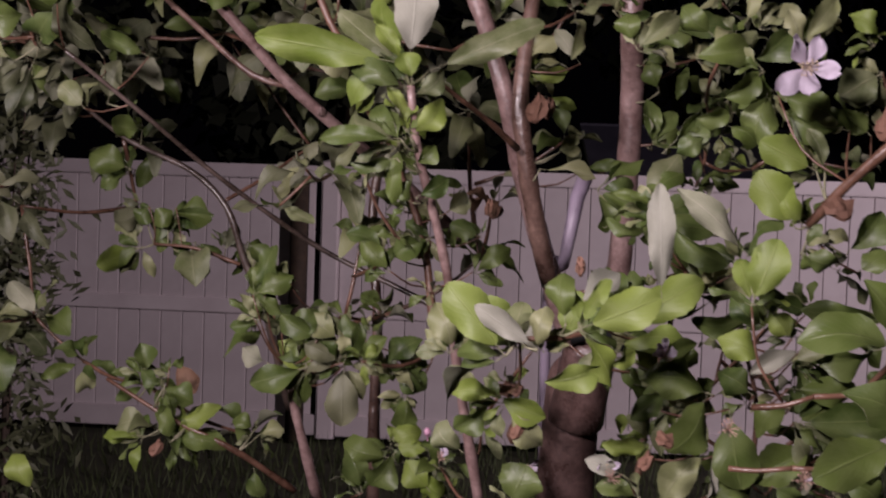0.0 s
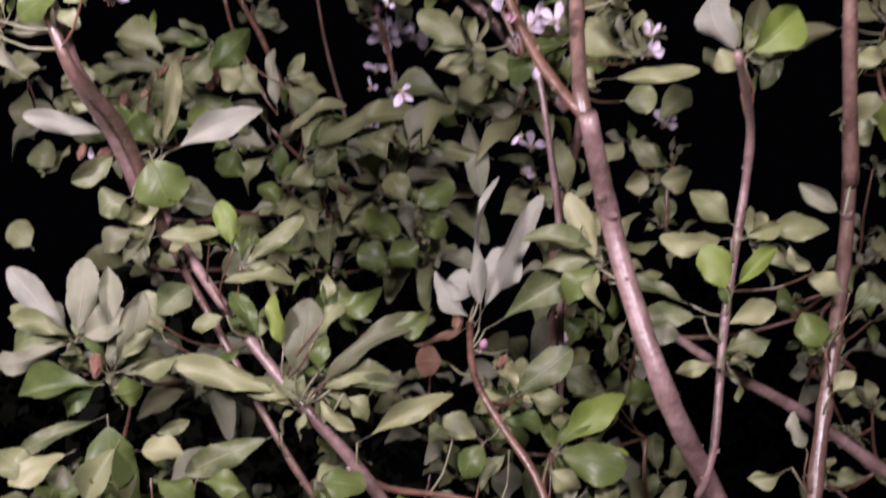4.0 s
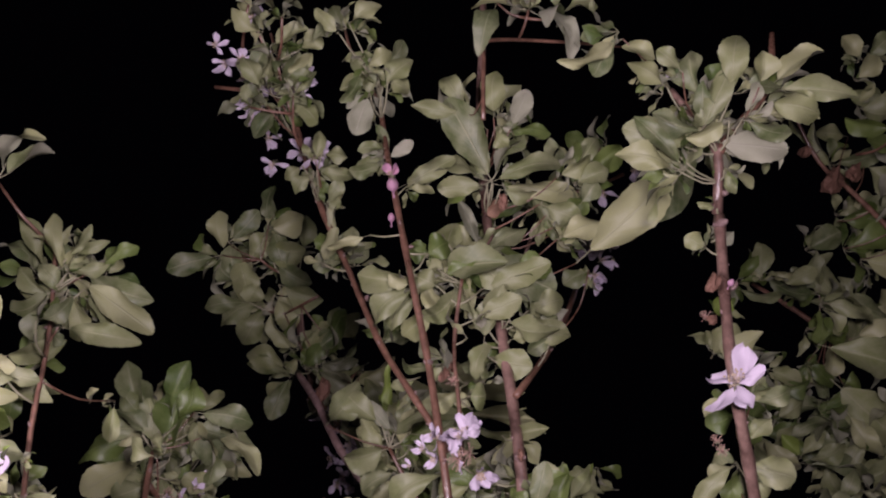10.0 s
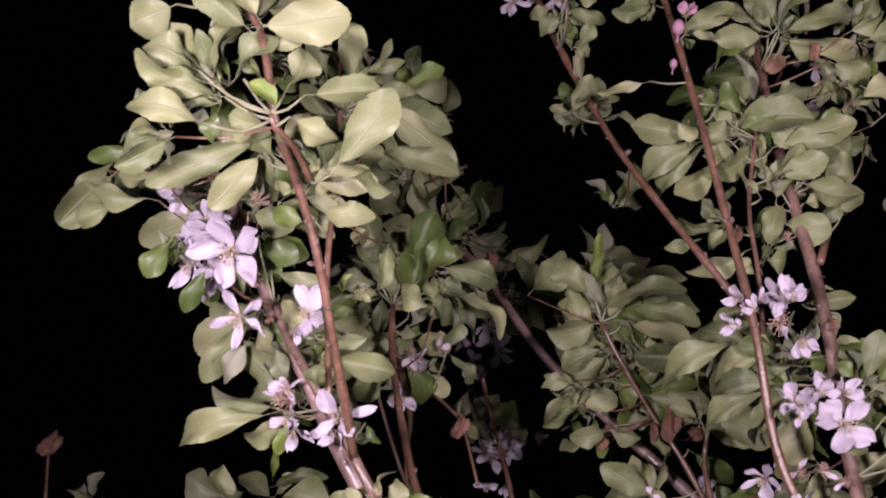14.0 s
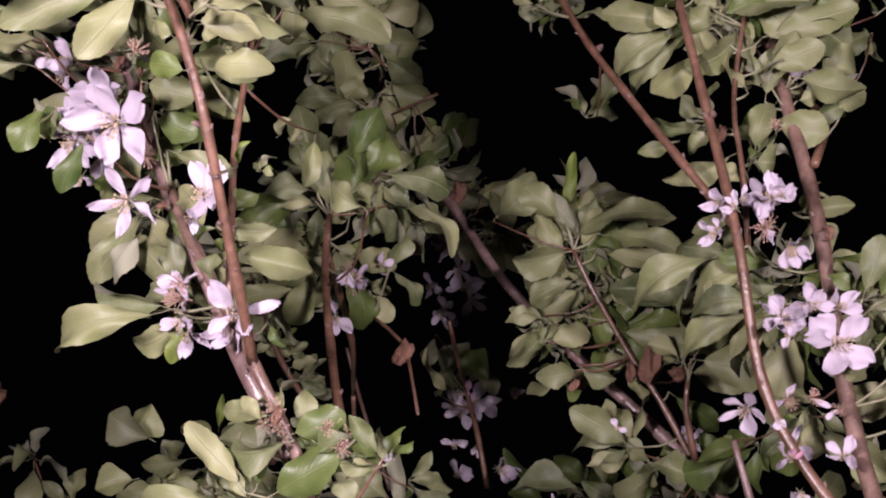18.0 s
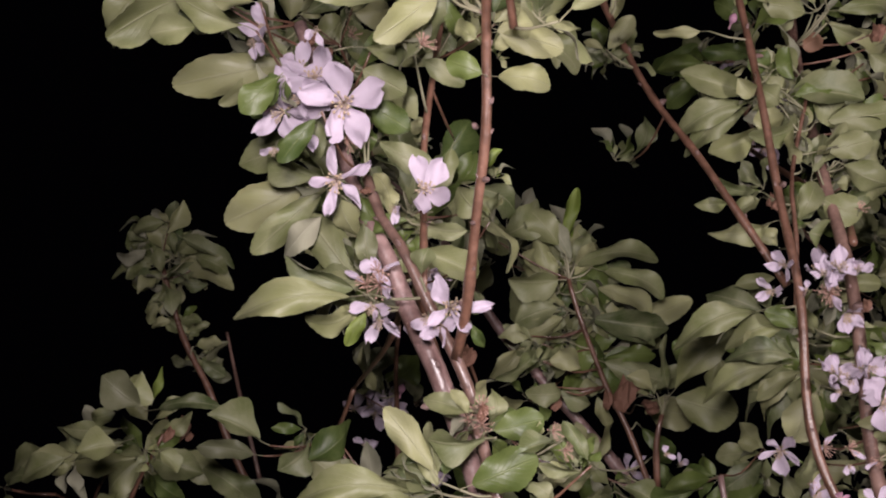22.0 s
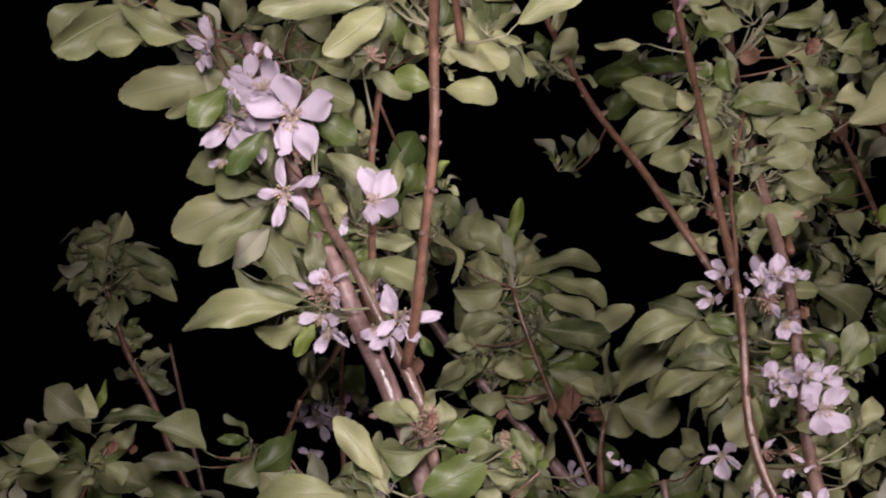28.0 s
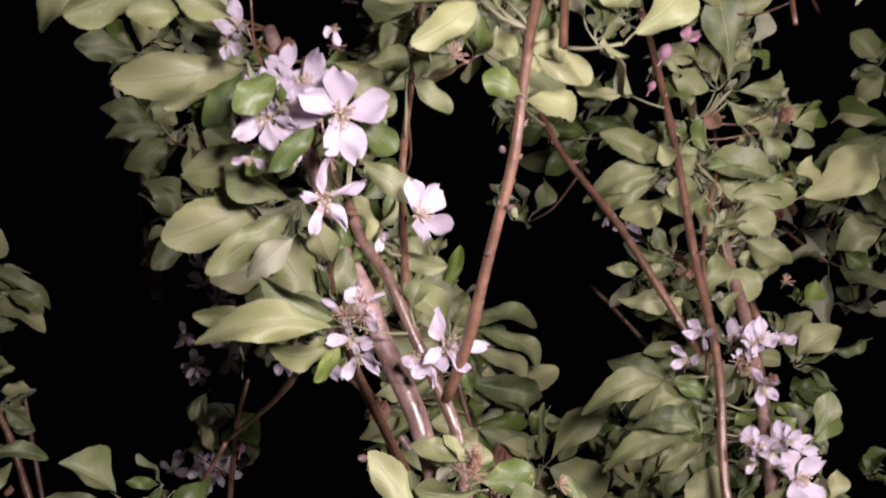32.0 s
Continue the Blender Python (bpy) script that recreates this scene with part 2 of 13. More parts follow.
def thing(name, label, category, group="", kind="", place=(0, 0, 0)):
    ob = new(name)
    ob.location = place
    ob.empty_display_size = 0.05
    return tagged(ob, label, category, group, kind)


def box(bm, centre, size, turn=0.0):
    made = bmesh.ops.create_cube(bm, size=1.0, matrix=pose(*centre, 0, 0, turn) @ Matrix.Diagonal((*size, 1)))
    return made["verts"]


def smooth_line(points, step):
    """A Catmull-Rom line through points of (place, radius), cut into even steps."""
    pts = [np.array(p, float) for p in points]
    pts = [2 * pts[0] - pts[1]] + pts + [2 * pts[-1] - pts[-2]]
    out = []
    for a, b, c, d in zip(pts, pts[1:], pts[2:], pts[3:]):
        n = max(2, int(np.linalg.norm(c[:3] - b[:3]) / step))
        for k in range(n):
            u = k / n
            out.append(0.5 * (2 * b + (c - a) * u + (2 * a - 5 * b + 4 * c - d) * u * u + (3 * b - a - 3 * c + d) * u ** 3))
    out.append(pts[-2])
    return out


def tube_data(points, step=0.012, sides=10, knots=0.0, seed=1):
    """Verts and faces of a round limb through points of (x, y, z, radius), with swollen knots along it."""
    line = smooth_line(points, step)
    rng = random.Random(seed)
    verts, faces = [], []
    side = None
    swell = [0.0] * len(line)
    if knots:
        at = rng.uniform(0.01, 0.04)
        while at / step < len(line):
            for k in range(len(line)):
                swell[k] += rng.uniform(0.7, 1.0) * knots * math.exp(-((k - at / step) / 0.55) ** 2)
            at += rng.uniform(0.025, 0.06)
    for k, row in enumerate(line):
        ahead = Vector((line[min(k + 1, len(line) - 1)] - line[max(k - 1, 0)])[:3]).normalized()
        side = (side - ahead * side.dot(ahead)).normalized() if side else ahead.orthogonal().normalized()
        other, c = ahead.cross(side), Vector(row[:3])
        for j in range(sides):
            a = 2 * math.pi * j / sides
            away = side * math.cos(a) + other * math.sin(a)
            bumpy = 1 + 0.07 * noise.noise(c * 90 + away * 1.5) + swell[k]
            verts.append(c + away * max(row[3], 0.0002) * bumpy)
        if k:
            for j in range(sides):
                faces.append(((k - 1) * sides + j, (k - 1) * sides + (j + 1) % sides, k * sides + (j + 1) % sides, k * sides + j))
    faces += [tuple(reversed(range(sides))), tuple(range(len(verts) - sides, len(verts)))]
    return verts, faces


def sheet_body(top, rows, wide, thick):
    """Verts, faces and slots of a thin sheet from a grid of places: upper skin, lower skin and rim, each with its own crisp edge."""
    n = len(top)
    low = [p + Vector((0, 0, -thick)) for p in top]
    faces, slots = [], []
    for i in range(rows):
        for j in range(wide - 1):
            a = i * wide + j
            faces += [(a, a + 1, a + wide + 1, a + wide), (n + a, n + a + wide, n + a + wide + 1, n + a + 1)]
            slots += [0, 1]
    border = [i * wide for i in range(rows + 1)] + [rows * wide + j for j in range(1, wide)] + [i * wide + wide - 1 for i in range(rows - 1, -1, -1)] + list(range(wide - 2, 0, -1))
    k, m = 2 * n, len(border)
    verts = list(top) + low + [top[b] for b in border] + [low[b] for b in border]
    for q in range(m):
        r = (q + 1) % m
        faces.append((k + q, k + r, k + m + r, k + m + q))
        slots.append(1)
    return verts, faces, slots, border


def leaf_mesh(name, upper, under, curl, fold, wave, twist, seed, blunt=1.2, tip=0.6, rows=24, cols=4):
    """An apple leaf one unit long along y and one unit wide: thin stalk, wedge-shaped foot, broad blunt blade with a short point, arched and folded, with a saw-toothed rim."""
    rng = random.Random(seed)
    stalk, phase = 0.15, rng.uniform(0, 6)
    top, uv = [], []
    for i in range(rows + 1):
        v = 0.5 - 0.5 * math.cos(math.pi * (i / rows) ** 0.92)
        reach = max(0.0, math.sin(math.pi * v ** blunt))
        half = 0.5 * reach ** tip * (0.80 + 0.20 * min(1.0, v / 0.35))
        half *= 1 - 0.34 * max(0.0, (v - 0.80) / 0.20) ** 1.3 * (seed % 3 != 1)
        if i == rows:
            half = 0.012
        lobes = [1 + 0.06 * math.sin(8 * v + phase * k) + 0.03 * math.sin(17 * v + 2 * phase * k) for k in (1, 2)]
        teeth = [lobes[k] * (1.018 if i % 2 else 0.978) + rng.uniform(-0.010, 0.010) for k in (0, 1)]
        droop = curl * (1.55 * v * (1 - 0.55 * v) - 1.25 * v ** 2.6)
        for j in range(-cols, cols + 1):
            u = j / cols
            rim = abs(j) == cols
            x = half * u * (teeth[j > 0] if rim else 1)
            z = fold * abs(u) ** 1.25 * half + droop + wave * math.sin(6.5 * v + phase + (1.9 if u > 0 else 0)) * u * u * half + twist * u * half * (v - 0.3)
            z -= 0.10 * abs(u) ** 4 * half * (1 if seed % 2 else -0.4)
            sway = 0.07 * math.sin(2.6 * v + phase) * v * (1 - v)
            point = 0.008 * max(0.0, v - 0.93) / 0.07
            top.append(Vector((x + sway, stalk + (1 - stalk) * v + point + (0.010 * math.sin(7 * v + phase) + 0.007 * (i % 2)) * abs(u) - 0.03 * u * u * (1 - v) * v, z)))
            uv.append((u, v))
    verts, faces, slots, border = sheet_body(top, rows, 2 * cols + 1, 0.004)
    uvs = uv + uv + [uv[b] for b in border] * 2
    rod, rod_faces = tube_data([(0, 0, 0.02, 0.017), (0, stalk * 0.5, 0.0, 0.0125), (0, stalk + 0.02, curl * 0.03 - 0.006, 0.011), (0, stalk + 0.14, top[(rows // 4) * (2 * cols + 1) + cols].z * 0.45 - 0.012, 0.005)], 0.07, 5)
    k = len(verts)
    faces += [tuple(q + k for q in f) for f in rod_faces]
    slots += [2] * len(rod_faces)
    verts += rod
    uvs += [(0.0, 0.0)] * len(rod)
    me = mesh_of(name, verts, faces, [upper, under, PETIOLE], slots)
    layer = me.uv_layers.new(name="UVMap")
    for loop in me.loops:
        layer.data[loop.index].uv = uvs[loop.vertex_index]
    return me


SHAPES = [  # bow along the leaf, fold along the midrib, wave of the rim, twist, where the blade is broadest, roundness of its tip
    (0.14, 0.12, 0.30, 0.12, 1.22, 0.54), (0.34, 0.26, 0.36, -0.26, 1.34, 0.60), (0.50, 0.12, 0.46, 0.22, 1.18, 0.52), (-0.12, 0.30, 0.30, 0.14, 1.28, 0.58), (0.26, 0.42, 0.34, -0.24, 1.40, 0.54),
    (0.24, -0.20, 0.42, 0.28, 1.16, 0.62), (0.64, 0.18, 0.36, -0.16, 1.28, 0.54), (0.20, 0.54, 0.30, 0.24, 1.12, 0.56), (0.40, -0.22, 0.40, -0.28, 1.26, 0.58)]
LEAVES, SMALL_LEAVES = {}, {}
for kind, upper, under in (("n", LEAF_TOP, LEAF_UNDER), ("g", LEAF_GREEN, LEAF_UNDER), ("o", LEAF_TOP_DIMMED, LEAF_UNDER), ("l", LEAF_LIME, LEAF_UNDER), ("p", LEAF_PALE, LEAF_PALE), ("r", LEAF_DRY, LEAF_DRY), ("u", LEAF_UNDER, LEAF_TOP)):
    LEAVES[kind] = [leaf_mesh("leaf", upper, under, c, f, w, tw, s + 1, bl, tp) for s, (c, f, w, tw, bl, tp) in enumerate(SHAPES)]
    SMALL_LEAVES[kind] = [leaf_mesh("leaf", upper, under, c, f, w, tw, s + 1, bl, tp, 14, 2) for s, (c, f, w, tw, bl, tp) in enumerate(SHAPES)]

LEAF_RNG = random.Random(7)
WOOD, FEET, TWIGS = {}, {}, {}  # places along the limbs, where leaf tufts stand, and twigs between them, tree by tree


POOL = {}


def leaf_pose(base, tip, width, facing):
    """The pose of a leaf from its stalk's foot to its tip, width in metres; facing: the way its upper side looks."""
    b, t = Vector(base), Vector(tip)
    along = t - b
    y = along.normalized()
    z = Vector(facing)
    z = (z - y * z.dot(y)).normalized()
    x = y.cross(z)
    m = Matrix((x, y, z)).transposed().to_4x4() @ Matrix.Diagonal((width, along.length, (width + along.length) / 2, 1))
    m.translation = b
    return m


def leaf(tree, base, tip, width, facing, kind="n", shape=None):
    m = leaf_pose(base, tip, width, facing)
    FEET.setdefault(tree.name, []).append((Vector(base), 0.058))
    shape = LEAF_RNG.choice((0, 1, 2, 3, 4, 5, 1, 6, 8)) if shape is None else shape
    return put("leaf", LEAVES[kind][shape], tree, m)


def leafy(tree, base, tip, width, facing, kind="n", shape=None):
    """A leaf and, behind it, the smaller leaves of the same spur."""
    b, t, face = Vector(base), Vector(tip), Vector(facing).normalized()
    along = t - b
    side = along.cross(face).normalized()
    kinds = {"n": "nnng", "g": "ggn", "l": "nlg", "u": "nu", "o": "oogn"}[kind]
    foot = b - face * LEAF_RNG.uniform(0.004, 0.014)
    for k in range(6):
        turn = (k - 2.5) * 0.50 + LEAF_RNG.uniform(-0.3, 0.3)
        size = min(0.042, along.length * LEAF_RNG.uniform(0.48, 0.86))
        out = (along.normalized() * math.cos(turn) + side * math.sin(turn) - face * LEAF_RNG.uniform(0.0, 0.6)).normalized()
        up = (face * LEAF_RNG.uniform(0.1, 0.8) + along.normalized() * 0.3 + Vector((0, 0, 0.4)) + side * LEAF_RNG.uniform(-0.6, 0.6)).normalized()
        POOL.setdefault(tree.name, []).append((leaf_pose(foot, foot + out * size, size * LEAF_RNG.uniform(0.30, 0.46), up), LEAF_RNG.choice(kinds), LEAF_RNG.choice((0, 1, 2, 4, 5, 6, 8))))
    return leaf(tree, base, tip, width, facing, kind, shape)


def whorl(tree, centre, axis, length, count, seed, facing, kinds="nnng", spread=(35, 95), wide=0.41):
    """A spur's tuft of leaves that fan out round an axis, upper sides turned towards facing."""
    rng = random.Random(seed)
    axis, c, face = Vector(axis).normalized(), Vector(centre), Vector(facing).normalized()
    a, b = axis.orthogonal().normalized(), None
    b = axis.cross(a)
    turn = rng.uniform(0, 6.3)
    FEET.setdefault(tree.name, []).append((c, 0.085))
    for k in range(count):
        angle = turn + 2.4 * k + rng.uniform(-0.3, 0.3)
        lean = radians(spread[0] + (spread[1] - spread[0]) * ((k + rng.random()) / count))
        out = (axis * math.cos(lean) + (a * math.cos(angle) + b * math.sin(angle)) * math.sin(lean)).normalized()
        size = length * rng.uniform(0.65, 1.2)
        up = (face * rng.uniform(0.0, 0.7) + axis * 0.9 + Vector((0, 0, 0.3)) + Vector((rng.uniform(-1, 1), rng.uniform(-1, 1), rng.uniform(-1, 1))) * 0.45).normalized()
        foot, tip = c + out * size * 0.04, c + out * size + Vector((0, 0, -0.22 * size * math.sin(lean)))
        POOL.setdefault(tree.name, []).append((leaf_pose(foot, tip, size * wide * rng.uniform(0.75, 1.15), up), rng.choice(kinds), rng.choice((1, 2, 6, 4, 0, 6, 2, 7, 8))))


def foliage(tree):
    """All the tufts of one tree, too many to count, joined leaf by leaf into one mesh."""
    mats = [LEAF_TOP, LEAF_GREEN, LEAF_TOP_DIMMED, LEAF_LIME, LEAF_PALE, LEAF_DRY, LEAF_UNDER, PETIOLE]
    spots, loops, starts, slots, uvs, at = [], [], [], [], [], 0
    for m, kind, shape in POOL.get(tree.name, []):
        me = SMALL_LEAVES[kind][shape]
        co = np.empty(len(me.vertices) * 3)
        me.vertices.foreach_get("co", co)
        co = co.reshape(-1, 3)
        turn = np.array(m)
        spots.append(co @ turn[:3, :3].T + turn[:3, 3])
        kinds = [mats.index(mat) for mat in me.materials]
        for p in me.polygons:
            loops.append(tuple(v + at for v in p.vertices))
            slots.append(kinds[p.material_index])
        uv = np.empty(len(me.loops) * 2)
        me.uv_layers[0].data.foreach_get("uv", uv)
        uvs.append(uv)
        at += len(co)
    me = mesh_of("foliage", np.concatenate(spots), loops, mats, slots)
    me.uv_layers.new(name="UVMap").data.foreach_set("uv", np.concatenate(uvs))
    return tagged(put("foliage", me, tree), "tufts of small downy leaves", kind="stuff")


def twig(tree, foot, tip):
    """A thin twig from the wood to a tuft that stands further off."""
    foot, tip = Vector(foot), Vector(tip)
    TWIGS.setdefault(tree.name, []).append((foot, tip))
    WOOD.setdefault(tree.name, []).extend((foot.lerp(tip, 0.5), tip))


def spurs(tree):
    """Short spurs and thin twigs that join each tuft to the nearest wood, joined into one mesh."""
    rng = random.Random(21)
    wood = np.array([tuple(p) for p in WOOD[tree.name]])
    waiting = [(np.array(p), reach) for p, reach in FEET.get(tree.name, [])]
    gaps = [np.linalg.norm(wood - p, axis=1).min() for p, reach in waiting]
    verts, faces, slots = [], [], []
    for k, (foot, tip) in enumerate(TWIGS.get(tree.name, [])):
        mid, gap = (foot + tip) / 2 + Vector((rng.uniform(-0.06, 0.06), rng.uniform(-0.06, 0.06), -0.05)) * (tip - foot).length, (tip - foot).length
        v, f = tube_data([(*foot, 0.0012 + 0.006 * gap), (*mid, 0.0010 + 0.005 * gap), (*tip, 0.0010)], 0.01, 6, 0.25, k + 900)
        n = len(verts)
        verts += v
        faces += [tuple(j + n for j in g) for g in f]
        slots += [0] * len(f)
    for k in np.argsort(gaps):
        p, reach = waiting[k]
        away = np.linalg.norm(wood - p, axis=1) + 0.5 * np.maximum(0, wood[:, 2] - p[2] + 0.01)
        q = wood[away.argmin()]
        gap = np.linalg.norm(q - p)
        if gap < 0.006 or gap > reach:
            continue
        mid = (p + q) / 2 + np.array([rng.uniform(-0.1, 0.1), rng.uniform(-0.1, 0.1), -0.10]) * gap
        r = 0.0007 + 0.006 * gap if reach > 0.06 else 0.00055
        v, f = tube_data([(*q, r * 1.25), (*mid, r), (*p, r * 0.8)], 0.008, 6, 0.25, int(k) + 1)
        n = len(verts)
        verts += v
        faces += [tuple(j + n for j in g) for g in f]
        slots += [0 if reach > 0.06 or gap > 0.032 else 1] * len(f)
        if reach > 0.06:
            wood = np.vstack([wood, (p + mid) / 2, p, mid])
    return tagged(put("spur_wood", mesh_of("spur_wood", verts, faces, [BARK_RED, PETIOLE], slots), tree), "thin brown spurs and twigs", kind="stuff")


def limb(tree, points, mat, name="branch", knots=0.22, label="", sides=10, step=0.009, buds=0.0):
    """A limb through points of (x, y, z, radius); buds: the gap between the small resting buds that wind round it."""
    line = smooth_line(points, buds) if buds else []
    for k in range(1, len(line) - 1):
        axis = Vector(line[k + 1][:3] - line[k - 1][:3]).normalized()
        out = (Matrix.Rotation(2.4 * k, 3, axis) @ axis.orthogonal()).normalized()
        leaf_bud(tree, Vector(line[k][:3]) + out * line[k][3] * 0.85, axis * 0.8 + out * 0.6, 0.0014 + 0.0009 * (k * 7 % 5) / 4)
    WOOD.setdefault(tree.name, []).extend(Vector(row[:3]) for row in smooth_line(points, 0.012))
    verts, faces = tube_data(points, step, sides, knots, len(points) * 31 + int(abs(points[0][0]) * 9999))
    return put(name, mesh_of(name, verts, faces, [mat]), tree, None, label)


# ---- blossom pieces, shared by all blossoms ----
def petal_mesh(name, mat, cup, narrow, seed):
    rng = random.Random(seed)
    rows, cols = 7, 3
    top = []
    phase = rng.uniform(0, 6)
    for i in range(rows + 1):
        v = i / rows
        half = 0.5 * narrow * (math.sin(math.pi * (0.06 + 0.94 * v) ** 1.7) ** 0.66 if v < 1 else 0.30) * (1 + 0.07 * math.sin(8 * v + phase))
        for j in range(-cols, cols + 1):
            u = j / cols
            z = cup * (v * v * 0.5 + 0.35 * u * u * half) + 0.07 * math.sin(5 * v + 3 * u + phase) * (0.3 + v) + 0.05 * math.sin(9 * v + 2 * phase) * u
            top.append(Vector((half * u + 0.05 * math.sin(2 * v + phase) * v, v * (1 - 0.07 * (1 - abs(u)) * v - 0.05 * u * math.sin(phase) * v), z)))
    verts, faces, slots, border = sheet_body(top, rows, 2 * cols + 1, 0.008)
    return mesh_of(name, verts, faces, [mat])


PETALS = {"w": [petal_mesh("petal", PETAL, c, w, s) for s, (c, w) in enumerate(((0.35, 0.57), (0.1, 0.50), (0.65, 0.62), (-0.35, 0.53), (0.2, 0.60)))],
          "p": [petal_mesh("petal", PETAL_PINK, c, w, s) for s, (c, w) in enumerate(((0.9, 0.7), (1.2, 0.75)))],
          "s": [petal_mesh("petal", PETAL, c, w, s) for s, (c, w) in enumerate(((0.3, 0.36), (-0.4, 0.32), (0.7, 0.3)))]}


def stamen_mesh(name, filament, tip, count, spread, seed, long=1.0, thick=0.013):
    rng = random.Random(seed)
    verts, faces, slots = [], [], []
    for k in range(count):
        a, lean = 2.4 * k, radians(rng.uniform(5, spread))
        way = Vector((math.cos(a) * math.sin(lean), math.sin(a) * math.sin(lean), math.cos(lean)))
        reach = rng.uniform(0.3, 0.46) * long
        end, mid = way * reach, way * reach * 0.55 + Vector((0, 0, 0.03))
        v, f = tube_data([(*(way * 0.02), thick), (*mid, thick), (*end, thick * 0.8)], 0.2, 4)
        n = len(verts)
        verts += v
        faces += [tuple(q + n for q in g) for g in f]
        slots += [0] * len(f)
        v, f = tube_data([(*(end - way * 0.03), 0.014), (*end, 0.036), (*(end + way * 0.04), 0.012)], 0.02, 5)
        n = len(verts)
        verts += v
        faces += [tuple(q + n for q in g) for g in f]
        slots += [1] * len(f)
    return mesh_of(name, verts, faces, [filament, tip], slots)


STAMENS = {"new": stamen_mesh("stamen_tuft", STAMEN, ANTHER, 17, 44, 3, 1.05, 0.012), "old": stamen_mesh("stamen_tuft", STAMEN_OLD, STAMEN_OLD, 20, 66, 4, 1.4, 0.015)}


def calyx_mesh():
    """The flower's cup with five pointed sepals and its stalk below."""
    verts, faces = tube_data([(0, 0, -0.62, 0.028), (0.02, 0, -0.3, 0.026), (0, 0, -0.16, 0.055), (0, 0, -0.04, 0.10), (0, 0, 0.02, 0.07)], 0.06, 8)
    for k in range(5):
        a = 2 * math.pi * (k + 0.5) / 5
        out, side = Vector((math.cos(a), math.sin(a), 0)), Vector((-math.sin(a), math.cos(a), 0))
        n = len(verts)
        verts += [out * 0.07 + side * 0.05, out * 0.07 - side * 0.05, out * 0.32 - Vector((0, 0, 0.09)), out * 0.09 + Vector((0, 0, -0.03))]
        faces += [(n, n + 2, n + 1), (n, n + 3, n + 2), (n + 1, n + 2, n + 3), (n, n + 1, n + 3)]
    return mesh_of("calyx", verts, faces, [SEPAL])


CALYX = calyx_mesh()


def frame_to(way, spin=0.0):
    z = Vector(way).normalized()
    x = z.orthogonal().normalized()
    return Matrix((x, z.cross(x), z)).transposed().to_4x4() @ pose(0, 0, 0, 0, 0, spin)


def blossom(tree, place, way, size, seed, petals="wwwww", open_angle=72, age="new", label="", spin=None):
    """An apple blossom: calyx, five petals and stamens, looking along way; size is its full width."""
    rng = random.Random(seed)
    ob = new("blossom", CALYX)
    ob.parent = tree
    m = frame_to(way, rng.uniform(0, 72) if spin is None else spin) @ Matrix.Diagonal((size / 2, size / 2, size / 2, 1))
    m.translation = Vector(place)
    ob.matrix_basis = m
    tagged(ob, label)
    for k, sort in enumerate(petals):
        if sort == "-":
            continue
        lean = open_angle + rng.uniform(-22, 20)
        turn = pose(0, 0, 0, 0, 0, 72 * k + rng.uniform(-11, 11)) @ pose(0, 0, 0, 90 - lean, rng.uniform(-26, 26), rng.uniform(-8, 8))
        turn.translation = turn.to_3x3() @ Vector((0, 0.05, 0))
        put("petal", rng.choice(PETALS[sort]), ob, turn @ Matrix.Diagonal((rng.uniform(0.9, 1.15), rng.uniform(0.82, 1.08), 1, 1)))
    put("stamen_tuft", STAMENS[age], ob)
    return ob


def bud_mesh():
    verts, faces = tube_data([(0, 0, -0.9, 0.10), (0, 0, -0.3, 0.10), (0, 0, 0.0, 0.36), (0, 0, 0.4, 0.46), (0, 0, 0.75, 0.30), (0, 0, 0.95, 0.04)], 0.1, 9)
    return mesh_of("flower_bud", verts, faces, [PETAL_PINK])


BUD = bud_mesh()


def flower_bud(tree, place, way, size, mat=None):
    m = frame_to(way) @ Matrix.Diagonal((size, size, size, 1))
    m.translation = Vector(place)
    return put("flower_bud", BUD, tree, m)


def withered_mesh():
    """A curled-up dead leaf or spent flower."""
    bm = bmesh.new()
    bmesh.ops.create_icosphere(bm, subdivisions=2, radius=0.5)
    for v in bm.verts:
        v.co *= 0.55 + 0.9 * abs(noise.noise(v.co * 3.1)) + 0.35 * noise.noise(v.co * 7)
        v.co.x *= 0.6
    me = bpy.data.meshes.new("withered_tuft")
    bm.to_mesh(me)
    bm.free()
    me.materials.append(RUST)
    return me


WITHERED = withered_mesh()


def withered(tree, place, size, spin=0.0, flat=1.0):
    return put("withered_tuft", WITHERED, tree, pose(*place, 20, spin, spin * 2) @ Matrix.Diagonal((size, size * flat, size * 1.2, 1)))


def node_bump_mesh():
    verts, faces = tube_data([(0, 0, -0.3, 0.35), (0, 0, 0.2, 0.42), (0, 0, 0.7, 0.30), (0, 0, 1.1, 0.06)], 0.25, 7)
    return mesh_of("leaf_bud", verts, faces, [BARK_PALE])


LEAF_BUD = node_bump_mesh()


def leaf_bud(tree, place, way, size):
    m = frame_to(way) @ Matrix.Diagonal((size, size, size, 1))
    m.translation = Vector(place)
    return put("leaf_bud", LEAF_BUD, tree, m)


# ---- ground, fence and what lies beyond ----
def ground_sheet():
    bm = bmesh.new()
    bmesh.ops.create_grid(bm, x_segments=60, y_segments=60, size=60)
    for v in bm.verts:
        v.co.z = 0.04 * noise.noise(v.co * 0.6) - 0.03
    me = bpy.data.meshes.new("ground")
    bm.to_mesh(me)
    bm.free()
    me.materials.append(SOIL)
    return tagged(put("ground", me), "dark night lawn of short uneven grass", "lawn", kind="structure")


ground_sheet()


